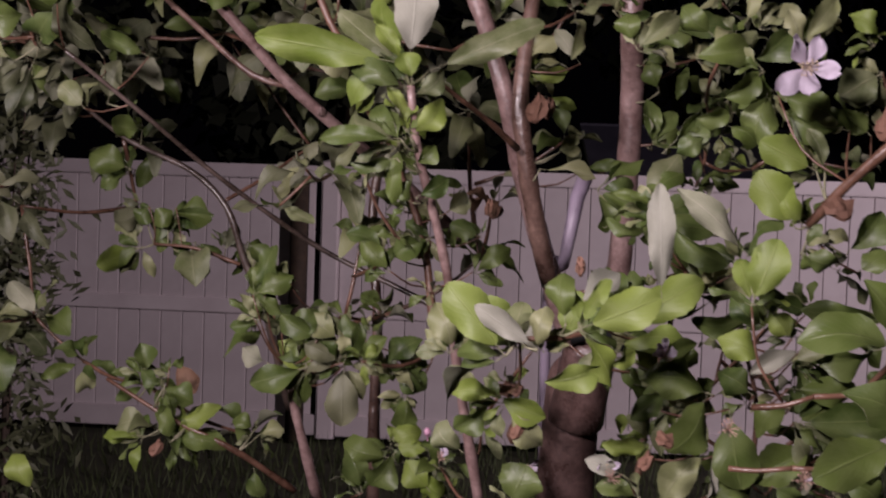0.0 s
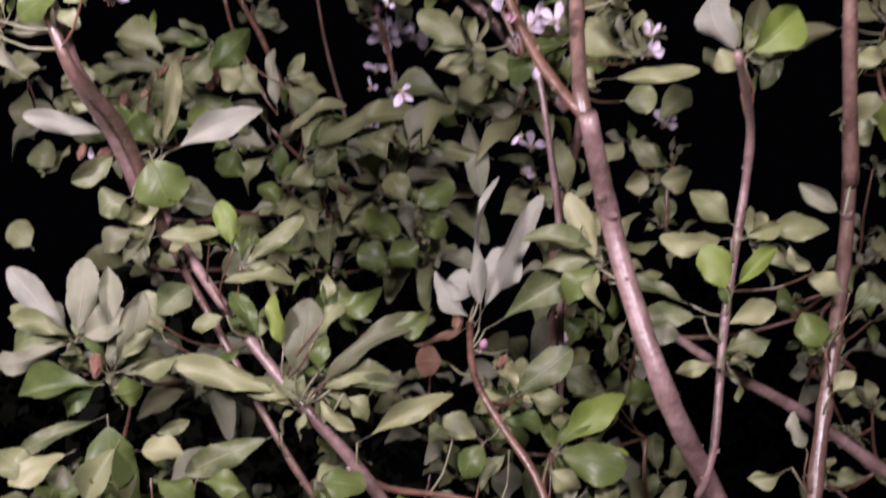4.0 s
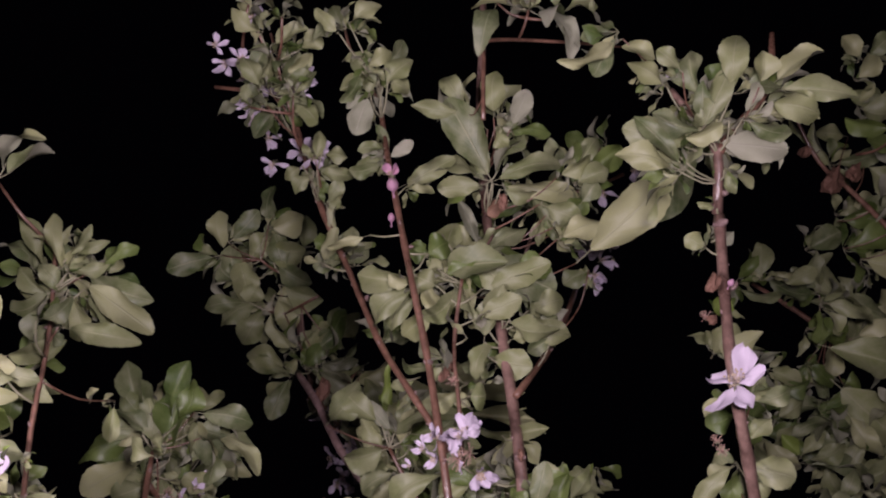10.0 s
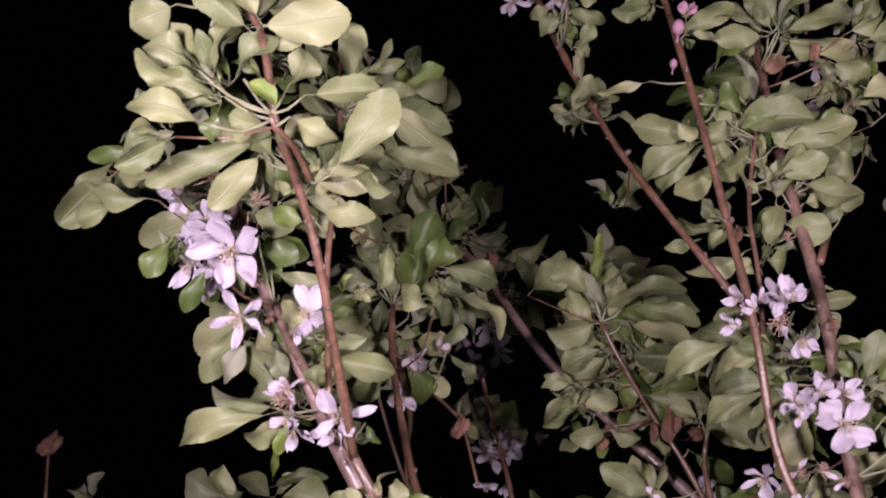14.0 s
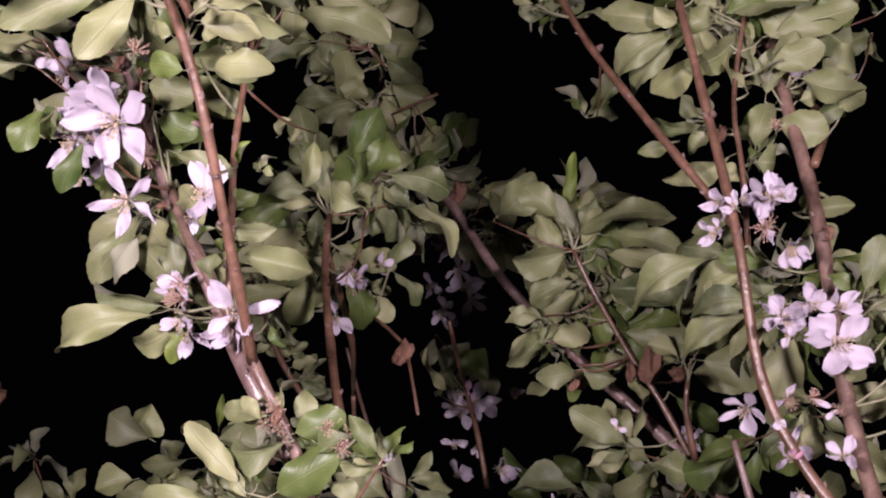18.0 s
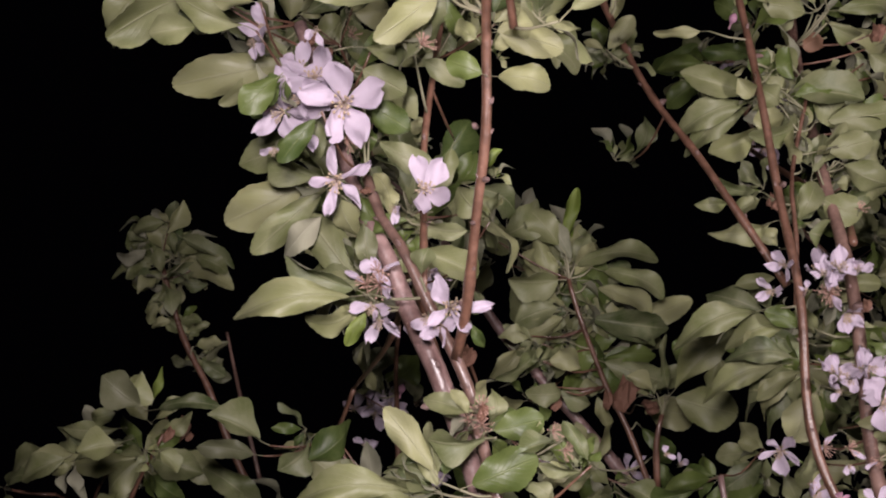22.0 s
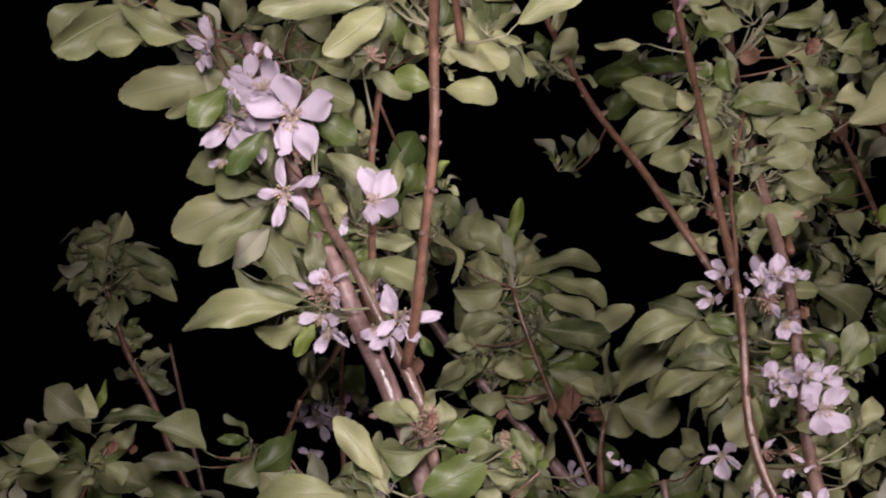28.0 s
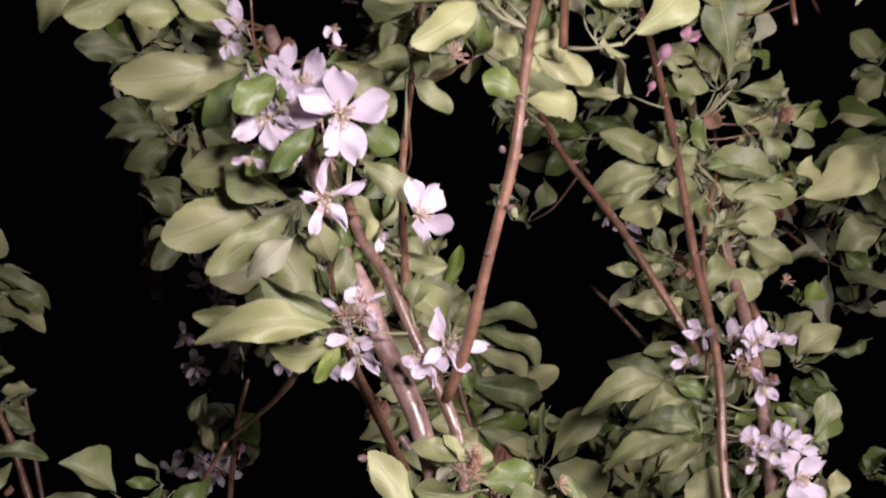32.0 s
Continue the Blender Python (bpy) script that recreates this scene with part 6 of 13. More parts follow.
leaf(tree, (-0.091, 0.731, 2.044), (-0.094, 0.748, 2.024), 0.012, (-0.23, -0.77, -0.59), "n", 8)
leafy(tree, (-0.111, 0.685, 2.116), (-0.086, 0.672, 2.115), 0.010, (-0.70, -0.56, -0.44), "n", 7)
leaf(tree, (-0.114, 0.698, 2.091), (-0.068, 0.676, 2.080), 0.016, (-0.71, -0.66, -0.25), "g", 6)
leaf(tree, (-0.087, 0.722, 2.051), (-0.057, 0.717, 2.033), 0.016, (-0.74, -0.11, -0.66), "n", 2)
leafy(tree, (-0.106, 0.703, 2.081), (-0.094, 0.685, 2.090), 0.011, (-0.90, -0.44, 0.05), "g", 2)
leafy(tree, (-0.096, 0.732, 2.033), (-0.092, 0.740, 2.015), 0.013, (-0.22, -0.88, -0.42), "n", 8)
leaf(tree, (-0.092, 0.716, 2.069), (-0.077, 0.703, 2.071), 0.009, (-0.74, -0.59, -0.33), "n", 8)
leaf(tree, (-0.082, 0.711, 2.063), (-0.070, 0.694, 2.069), 0.012, (-0.55, -0.52, -0.66), "n", 2)
leaf(tree, (-0.067, 0.729, 2.036), (-0.052, 0.709, 2.043), 0.013, (-0.85, -0.50, 0.16), "g", 5)
leafy(tree, (-0.045, 0.815, 2.083), (-0.067, 0.840, 2.063), 0.016, (-0.57, -0.65, -0.50), "n", 1)
leafy(tree, (-0.072, 0.834, 2.071), (-0.100, 0.854, 2.064), 0.013, (-0.71, -0.70, -0.10), "g", 4)
leafy(tree, (-0.046, 0.818, 2.066), (-0.063, 0.836, 2.054), 0.016, (-0.29, -0.59, -0.75), "g", 8)
leaf(tree, (-0.081, 0.840, 2.064), (-0.108, 0.863, 2.059), 0.016, (-0.44, -0.55, -0.71), "g", 4)
leaf(tree, (-0.124, 0.867, 2.069), (-0.102, 0.860, 2.059), 0.016, (-0.49, -0.87, -0.06), "n", 4)
leaf(tree, (-0.044, 0.810, 2.071), (-0.029, 0.814, 2.055), 0.013, (-0.55, -0.78, -0.30), "n", 1)
leaf(tree, (-0.053, 0.811, 2.084), (-0.067, 0.817, 2.088), 0.010, (-0.66, -0.70, -0.29), "n", 4)
leafy(tree, (-0.038, 0.790, 2.109), (-0.059, 0.793, 2.118), 0.011, (-0.70, -0.37, -0.61), "n", 4)
leafy(back_tree, (-0.009, 0.876, 2.200), (-0.009, 0.895, 2.176), 0.011, (-0.47, -0.71, -0.53), "n", 4)
leaf(back_tree, (-0.032, 0.877, 2.205), (-0.039, 0.892, 2.190), 0.013, (-0.84, -0.49, -0.22), "g", 6)
leaf(tree, (-0.193, 0.658, 2.241), (-0.219, 0.673, 2.240), 0.008, (-0.30, -0.19, -0.93), "n", 0)
leaf(tree, (-0.158, 0.661, 2.209), (-0.201, 0.676, 2.222), 0.016, (-0.58, -0.56, -0.59), "n", 4)
leaf(tree, (-0.156, 0.663, 2.212), (-0.192, 0.700, 2.200), 0.015, (-0.75, -0.59, -0.30), "n", 6)
leaf(tree, (-0.152, 0.668, 2.216), (-0.181, 0.704, 2.195), 0.014, (-0.77, -0.53, -0.36), "n", 6)
leaf(tree, (-0.148, 0.670, 2.202), (-0.170, 0.696, 2.190), 0.015, (-0.33, -0.42, -0.84), "n", 4)
leaf(tree, (-0.148, 0.649, 2.237), (-0.146, 0.667, 2.213), 0.017, (-0.37, -0.61, -0.70), "n", 5)
leafy(tree, (-0.149, 0.653, 2.206), (-0.128, 0.636, 2.214), 0.011, (-0.63, -0.47, -0.62), "g", 0)
leafy(tree, (-0.151, 0.655, 2.214), (-0.113, 0.631, 2.205), 0.023, (-0.68, -0.68, -0.29), "n", 7)
leaf(tree, (-0.124, 0.659, 2.203), (-0.086, 0.632, 2.206), 0.018, (-0.70, -0.51, -0.50), "n", 0)
leaf(tree, (-0.128, 0.659, 2.181), (-0.103, 0.641, 2.185), 0.016, (-0.66, -0.47, -0.59), "n", 0)
leaf(tree, (-0.118, 0.669, 2.179), (-0.113, 0.646, 2.198), 0.012, (-0.41, -0.55, -0.73), "n", 4)
leaf(tree, (-0.111, 0.662, 2.183), (-0.081, 0.651, 2.167), 0.017, (-0.63, -0.14, -0.76), "n", 8)
leaf(tree, (-0.119, 0.675, 2.165), (-0.094, 0.668, 2.154), 0.019, (-0.67, -0.50, -0.55), "n", 0)
leafy(tree, (-0.126, 0.685, 2.149), (-0.122, 0.668, 2.169), 0.013, (-0.58, -0.55, -0.60), "n", 6)
leafy(tree, (-0.146, 0.686, 2.165), (-0.171, 0.697, 2.170), 0.009, (-0.51, -0.25, -0.83), "n", 6)
leaf(tree, (-0.158, 0.697, 2.162), (-0.176, 0.708, 2.160), 0.008, (-0.48, -0.43, -0.76), "n", 1)
leaf(tree, (-0.140, 0.692, 2.168), (-0.151, 0.704, 2.161), 0.011, (-0.81, -0.55, -0.21), "n", 4)
leaf(tree, (-0.127, 0.694, 2.158), (-0.160, 0.716, 2.149), 0.012, (-0.26, -0.28, -0.92), "n", 1)
leaf(tree, (-0.125, 0.701, 2.143), (-0.137, 0.701, 2.152), 0.009, (-0.40, -0.88, -0.25), "n", 2)
leaf(tree, (-0.135, 0.670, 2.194), (-0.133, 0.653, 2.209), 0.009, (-0.26, -0.60, -0.76), "n", 2)
leafy(tree, (-0.132, 0.668, 2.173), (-0.146, 0.660, 2.189), 0.010, (-0.84, 0.01, -0.54), "n", 2)
withered(tree, (-0.140, 0.687, 2.162), 0.0088, 10, 0.70)
leafy(tree, (-0.222, 0.714, 2.257), (-0.214, 0.693, 2.273), 0.012, (-0.50, -0.53, -0.68), "n", 0)
leaf(tree, (-0.223, 0.710, 2.257), (-0.235, 0.714, 2.262), 0.006, (-0.47, -0.73, -0.49), "n", 1)
leaf(tree, (-0.221, 0.711, 2.257), (-0.210, 0.706, 2.254), 0.005, (-0.37, -0.12, -0.92), "n", 8)
leafy(tree, (-0.103, 0.745, 2.328), (-0.131, 0.766, 2.327), 0.013, (-0.65, -0.64, -0.40), "g", 4)
leafy(tree, (-0.099, 0.757, 2.325), (-0.115, 0.780, 2.311), 0.017, (-0.70, -0.53, -0.47), "g", 1)
leafy(tree, (-0.074, 0.728, 2.332), (-0.109, 0.744, 2.335), 0.014, (-0.62, -0.70, -0.34), "g", 5)
leafy(back_tree, (-0.336, 1.154, 2.340), (-0.345, 1.128, 2.380), 0.021, (-0.68, -0.54, -0.50), "n", 0)
leaf(back_tree, (-0.336, 1.156, 2.342), (-0.373, 1.161, 2.364), 0.021, (-0.37, -0.34, -0.86), "n", 6)
leafy(back_tree, (-0.335, 1.147, 2.340), (-0.362, 1.138, 2.368), 0.019, (-0.07, -0.89, -0.44), "n", 8)
leaf(back_tree, (-0.333, 1.150, 2.343), (-0.321, 1.130, 2.356), 0.014, (-0.04, -0.73, -0.68), "n", 7)
leafy(back_tree, (-0.334, 1.159, 2.347), (-0.285, 1.141, 2.325), 0.022, (-0.20, -0.95, -0.23), "n", 2)
leafy(back_tree, (-0.310, 1.143, 2.342), (-0.334, 1.165, 2.329), 0.015, (-0.18, -0.76, -0.62), "n", 7)
leaf(back_tree, (-0.338, 1.158, 2.345), (-0.375, 1.187, 2.332), 0.015, (-0.46, -0.88, -0.10), "n", 4)
leaf(back_tree, (-0.332, 1.160, 2.337), (-0.356, 1.188, 2.327), 0.015, (-0.13, -0.75, -0.65), "n", 2)
leaf(back_tree, (-0.331, 1.166, 2.324), (-0.341, 1.187, 2.306), 0.010, (0.08, -0.76, -0.65), "n", 0)
leafy(back_tree, (-0.329, 1.166, 2.322), (-0.327, 1.180, 2.305), 0.010, (-0.34, -0.79, -0.51), "n", 1)
leaf(back_tree, (-0.322, 1.166, 2.327), (-0.318, 1.177, 2.303), 0.009, (-0.66, -0.58, -0.47), "n", 7)
leafy(back_tree, (-0.327, 1.162, 2.328), (-0.305, 1.149, 2.321), 0.009, (-0.20, -0.46, -0.86), "n", 2)
leaf(back_tree, (-0.320, 1.175, 2.299), (-0.336, 1.187, 2.294), 0.010, (-0.46, -0.88, -0.07), "n", 4)
leaf(back_tree, (-0.304, 1.182, 2.290), (-0.326, 1.183, 2.302), 0.015, (-0.12, -0.96, -0.24), "n", 7)
leaf(back_tree, (-0.306, 1.186, 2.291), (-0.306, 1.171, 2.306), 0.009, (-0.69, -0.64, -0.34), "n", 0)
leafy(back_tree, (-0.310, 1.184, 2.295), (-0.292, 1.169, 2.298), 0.009, (0.01, -0.50, -0.87), "n", 5)
leafy(back_tree, (-0.291, 1.183, 2.267), (-0.315, 1.193, 2.271), 0.009, (-0.20, -0.49, -0.85), "o", 8)
leaf(back_tree, (-0.290, 1.181, 2.266), (-0.280, 1.160, 2.281), 0.009, (-0.62, -0.75, -0.20), "o", 2)
leaf(back_tree, (-0.286, 1.187, 2.267), (-0.267, 1.179, 2.258), 0.013, (-0.33, -0.61, -0.72), "o", 1)
leafy(back_tree, (-0.288, 1.183, 2.266), (-0.277, 1.173, 2.271), 0.007, (-0.33, -0.84, -0.43), "o", 2)
leaf(tree, (-0.365, 1.065, 2.155), (-0.329, 1.034, 2.156), 0.012, (-0.38, -0.92, -0.10), "n", 6)
leaf(tree, (-0.361, 1.072, 2.163), (-0.361, 1.053, 2.183), 0.006, (0.05, -0.87, -0.50), "l", 8)
leaf(tree, (-0.359, 1.072, 2.149), (-0.387, 1.072, 2.168), 0.020, (0.05, -1.00, -0.02), "n", 4)
leaf(tree, (-0.374, 1.078, 2.146), (-0.413, 1.097, 2.144), 0.014, (-0.13, -0.70, -0.70), "n", 1)
leaf(tree, (-0.366, 1.088, 2.144), (-0.402, 1.117, 2.135), 0.014, (-0.45, -0.88, 0.14), "n", 8)
leaf(tree, (-0.354, 1.079, 2.147), (-0.335, 1.061, 2.155), 0.012, (0.07, -0.60, -0.80), "n", 6)
leafy(tree, (-0.402, 1.106, 2.132), (-0.430, 1.130, 2.118), 0.020, (-0.41, -0.91, -0.07), "n", 4)
leafy(tree, (-0.382, 1.109, 2.137), (-0.426, 1.131, 2.136), 0.014, (-0.11, -0.66, -0.75), "n", 5)
leafy(tree, (-0.355, 1.089, 2.134), (-0.398, 1.125, 2.131), 0.019, (-0.21, -0.86, -0.47), "n", 1)
leafy(tree, (-0.358, 1.085, 2.133), (-0.375, 1.116, 2.110), 0.023, (-0.56, -0.82, -0.14), "n", 8)
leafy(tree, (-0.362, 1.082, 2.130), (-0.324, 1.064, 2.117), 0.023, (-0.27, -0.90, -0.35), "n", 7)
leaf(tree, (-0.347, 1.079, 2.133), (-0.305, 1.064, 2.115), 0.021, (-0.26, -0.93, -0.25), "n", 1)
leaf(tree, (-0.331, 1.069, 2.128), (-0.281, 1.060, 2.097), 0.021, (-0.22, -0.95, -0.21), "n", 6)
leaf(tree, (-0.354, 1.101, 2.115), (-0.379, 1.121, 2.104), 0.014, (-0.10, -0.80, -0.59), "n", 4)
leafy(tree, (-0.356, 1.083, 2.120), (-0.331, 1.079, 2.101), 0.016, (-0.46, -0.59, -0.66), "g", 8)
leaf(tree, (-0.360, 1.071, 2.150), (-0.347, 1.049, 2.162), 0.011, (-0.53, -0.83, -0.18), "n", 8)
leaf(tree, (-0.381, 1.077, 2.157), (-0.397, 1.091, 2.153), 0.013, (-0.11, -0.78, -0.62), "n", 2)
leaf(tree, (-0.310, 1.063, 2.109), (-0.295, 1.063, 2.094), 0.014, (-0.08, -0.99, -0.14), "n", 4)
withered(tree, (-0.349, 1.067, 2.141), 0.0131, 20, 0.70)
withered(tree, (-0.336, 1.060, 2.139), 0.0077, 20, 0.70)
leaf(tree, (-0.354, 0.695, 1.954), (-0.403, 0.723, 1.955), 0.013, (-0.47, -0.88, -0.03), "n", 6)
leafy(tree, (-0.357, 0.684, 1.953), (-0.382, 0.682, 1.978), 0.011, (-0.34, -0.88, -0.32), "n", 0)
leafy(tree, (-0.357, 0.684, 1.946), (-0.381, 0.700, 1.946), 0.010, (-0.34, -0.60, -0.73), "n", 1)
leafy(tree, (-0.350, 0.664, 1.975), (-0.370, 0.674, 1.981), 0.009, (-0.48, -0.79, -0.38), "n", 1)
leaf(tree, (-0.343, 0.666, 1.967), (-0.365, 0.680, 1.966), 0.012, (-0.24, -0.42, -0.87), "n", 4)
leaf(tree, (-0.350, 0.683, 1.951), (-0.328, 0.662, 1.960), 0.017, (-0.52, -0.75, -0.41), "g", 0)
leafy(tree, (-0.345, 0.671, 1.971), (-0.326, 0.658, 1.975), 0.013, (-0.52, -0.73, -0.44), "g", 0)
leaf(tree, (-0.320, 0.655, 1.966), (-0.334, 0.666, 1.963), 0.008, (-0.66, -0.74, 0.14), "n", 7)
leafy(tree, (-0.329, 0.666, 1.960), (-0.313, 0.656, 1.954), 0.006, (-0.51, -0.45, -0.73), "n", 4)
leafy(tree, (-0.313, 0.648, 1.954), (-0.326, 0.644, 1.968), 0.007, (-0.26, -0.94, -0.24), "n", 5)
leaf(tree, (-0.331, 0.672, 1.955), (-0.318, 0.666, 1.947), 0.008, (-0.37, -0.93, 0.06), "n", 8)
leaf(tree, (-0.354, 0.666, 1.973), (-0.363, 0.664, 1.982), 0.006, (-0.23, -0.94, -0.27), "n", 1)
leaf(back_tree, (-0.195, 1.040, 2.208), (-0.177, 1.019, 2.218), 0.023, (0.00, -0.54, -0.84), "g", 2)
leafy(back_tree, (-0.198, 1.045, 2.194), (-0.221, 1.031, 2.222), 0.011, (-0.67, -0.48, -0.57), "n", 2)

# upper stems and the tufts round them
leafy(tree, (-0.330, 0.762, 2.160), (-0.345, 0.741, 2.192), 0.016, (-0.07, -0.80, -0.59), "n", 4)
leafy(tree, (-0.332, 0.756, 2.161), (-0.346, 0.747, 2.173), 0.013, (0.04, -0.80, -0.60), "n", 5)
leaf(tree, (-0.316, 0.752, 2.167), (-0.304, 0.732, 2.188), 0.018, (-0.04, -0.88, -0.48), "g", 7)
leafy(tree, (-0.299, 0.754, 2.164), (-0.262, 0.753, 2.159), 0.017, (0.10, -0.97, -0.24), "n", 8)
leafy(tree, (-0.304, 0.764, 2.161), (-0.280, 0.776, 2.143), 0.023, (0.31, -0.92, -0.24), "n", 8)
leaf(tree, (-0.322, 0.768, 2.144), (-0.328, 0.750, 2.170), 0.020, (0.13, -0.86, -0.50), "n", 0)
leaf(tree, (-0.313, 0.772, 2.138), (-0.309, 0.745, 2.176), 0.020, (-0.24, -0.85, -0.46), "g", 4)
leafy(tree, (-0.298, 0.765, 2.157), (-0.282, 0.765, 2.154), 0.017, (0.16, -0.99, -0.05), "n", 7)
leafy(tree, (-0.287, 0.765, 2.155), (-0.254, 0.770, 2.135), 0.013, (0.32, -0.95, -0.00), "n", 6)
leafy(tree, (-0.327, 0.763, 2.154), (-0.357, 0.762, 2.151), 0.011, (0.09, -0.99, 0.09), "n", 2)
leaf(tree, (-0.331, 0.771, 2.155), (-0.376, 0.786, 2.145), 0.017, (-0.06, -1.00, 0.04), "g", 8)
leafy(tree, (-0.327, 0.776, 2.142), (-0.370, 0.796, 2.126), 0.020, (0.03, -0.96, -0.27), "n", 0)
leafy(tree, (-0.323, 0.785, 2.130), (-0.350, 0.795, 2.121), 0.020, (0.22, -0.78, -0.59), "n", 1)
leafy(tree, (-0.330, 0.794, 2.115), (-0.372, 0.807, 2.110), 0.012, (0.19, -0.82, -0.54), "n", 0)
leaf(tree, (-0.327, 0.783, 2.118), (-0.337, 0.801, 2.096), 0.016, (0.07, -0.91, -0.42), "n", 6)
leafy(tree, (-0.309, 0.783, 2.130), (-0.286, 0.780, 2.126), 0.016, (0.11, -0.94, -0.33), "n", 2)
leafy(tree, (-0.310, 0.784, 2.123), (-0.296, 0.802, 2.099), 0.018, (0.31, -0.89, -0.33), "g", 8)
leafy(tree, (-0.297, 0.794, 2.117), (-0.284, 0.802, 2.105), 0.012, (-0.04, -0.84, -0.54), "n", 0)
leaf(tree, (-0.290, 0.774, 2.119), (-0.271, 0.781, 2.106), 0.010, (0.39, -0.92, 0.01), "n", 8)
leafy(tree, (-0.319, 0.775, 2.130), (-0.310, 0.786, 2.115), 0.012, (-0.20, -0.79, -0.58), "n", 0)
leaf(tree, (-0.323, 0.762, 2.149), (-0.348, 0.754, 2.165), 0.014, (0.39, -0.91, -0.11), "n", 4)
leafy(tree, (-0.318, 0.769, 2.157), (-0.340, 0.751, 2.185), 0.017, (-0.08, -0.78, -0.62), "n", 4)
leafy(tree, (-0.310, 0.754, 2.153), (-0.297, 0.735, 2.174), 0.015, (0.56, -0.57, -0.60), "g", 2)
leafy(tree, (-0.367, 0.630, 2.176), (-0.376, 0.607, 2.203), 0.010, (-0.12, -0.73, -0.68), "n", 8)
leafy(tree, (-0.366, 0.622, 2.183), (-0.352, 0.608, 2.197), 0.007, (0.49, -0.53, -0.69), "n", 1)
leafy(tree, (-0.364, 0.627, 2.189), (-0.344, 0.619, 2.195), 0.007, (0.13, -0.85, -0.51), "n", 1)
leafy(tree, (-0.365, 0.625, 2.175), (-0.341, 0.619, 2.178), 0.007, (0.28, -0.51, -0.81), "n", 2)
leafy(tree, (-0.347, 0.621, 2.178), (-0.327, 0.609, 2.186), 0.009, (-0.14, -0.96, -0.24), "g", 8)
leaf(tree, (-0.359, 0.630, 2.180), (-0.318, 0.633, 2.164), 0.018, (0.09, -0.66, -0.74), "n", 1)
leaf(tree, (-0.359, 0.625, 2.173), (-0.315, 0.637, 2.147), 0.018, (0.29, -0.88, -0.37), "n", 0)
leafy(tree, (-0.369, 0.644, 2.174), (-0.360, 0.654, 2.156), 0.015, (0.26, -0.80, -0.54), "n", 1)
leafy(tree, (-0.367, 0.639, 2.168), (-0.381, 0.627, 2.183), 0.010, (0.40, -0.81, -0.42), "n", 2)
leafy(tree, (-0.372, 0.645, 2.169), (-0.395, 0.634, 2.184), 0.010, (-0.04, -0.60, -0.80), "n", 4)
leafy(tree, (-0.364, 0.633, 2.170), (-0.354, 0.649, 2.147), 0.013, (0.51, -0.77, -0.38), "n", 8)
leafy(tree, (-0.379, 0.638, 2.182), (-0.395, 0.617, 2.211), 0.009, (0.54, -0.74, -0.40), "n", 2)
leafy(tree, (-0.371, 0.649, 2.166), (-0.386, 0.662, 2.148), 0.012, (0.51, -0.58, -0.64), "n", 1)
leafy(tree, (-0.356, 0.635, 2.172), (-0.337, 0.645, 2.156), 0.013, (0.51, -0.84, -0.18), "n", 8)
leaf(tree, (-0.373, 0.638, 2.173), (-0.396, 0.648, 2.161), 0.013, (0.50, -0.35, -0.79), "n", 8)
leaf(tree, (-0.372, 0.678, 2.054), (-0.339, 0.678, 2.049), 0.014, (0.18, -0.84, -0.51), "n", 7)
leafy(tree, (-0.363, 0.673, 2.061), (-0.379, 0.673, 2.063), 0.008, (0.26, -0.97, 0.03), "n", 5)
leaf(tree, (-0.364, 0.684, 2.047), (-0.381, 0.684, 2.049), 0.011, (0.24, -0.94, -0.23), "n", 7)
leafy(back_tree, (-0.315, 0.964, 2.452), (-0.363, 0.976, 2.442), 0.021, (0.03, -0.92, -0.40), "n", 0)
leaf(back_tree, (-0.312, 0.975, 2.462), (-0.323, 0.949, 2.490), 0.021, (-0.35, -0.65, -0.68), "n", 8)
leafy(back_tree, (-0.309, 0.962, 2.465), (-0.283, 0.942, 2.488), 0.019, (0.18, -0.70, -0.69), "n", 0)
leafy(back_tree, (-0.273, 0.944, 2.474), (-0.273, 0.920, 2.500), 0.019, (-0.49, -0.67, -0.56), "n", 2)
leafy(back_tree, (-0.289, 0.987, 2.435), (-0.321, 0.977, 2.452), 0.024, (-0.24, -0.38, -0.89), "n", 8)
leafy(back_tree, (-0.303, 0.967, 2.460), (-0.288, 0.989, 2.422), 0.026, (0.26, -0.81, -0.53), "n", 6)
leafy(back_tree, (-0.274, 0.949, 2.472), (-0.242, 0.940, 2.483), 0.024, (0.14, -0.59, -0.80), "n", 7)
leafy(back_tree, (-0.278, 0.966, 2.459), (-0.239, 0.957, 2.456), 0.028, (0.06, -0.58, -0.81), "n", 4)
leafy(back_tree, (-0.267, 0.967, 2.449), (-0.232, 0.976, 2.432), 0.024, (-0.13, -0.59, -0.79), "n", 4)
leaf(back_tree, (-0.279, 0.977, 2.437), (-0.289, 0.990, 2.418), 0.022, (0.23, -0.74, -0.63), "n", 5)
leafy(back_tree, (-0.287, 0.989, 2.419), (-0.328, 0.995, 2.416), 0.016, (0.05, -0.90, -0.43), "n", 2)
leafy(back_tree, (-0.266, 0.992, 2.423), (-0.315, 1.009, 2.410), 0.019, (-0.17, -0.98, -0.04), "n", 2)
leafy(back_tree, (-0.272, 0.996, 2.420), (-0.292, 1.018, 2.392), 0.024, (-0.03, -0.85, -0.53), "n", 2)
leaf(back_tree, (-0.261, 0.980, 2.434), (-0.221, 0.983, 2.419), 0.024, (-0.13, -0.46, -0.88), "n", 7)
leafy(back_tree, (-0.264, 0.980, 2.422), (-0.245, 0.999, 2.396), 0.022, (0.14, -0.84, -0.52), "n", 8)
leaf(back_tree, (-0.241, 0.965, 2.461), (-0.238, 0.940, 2.484), 0.019, (0.47, -0.66, -0.59), "n", 4)
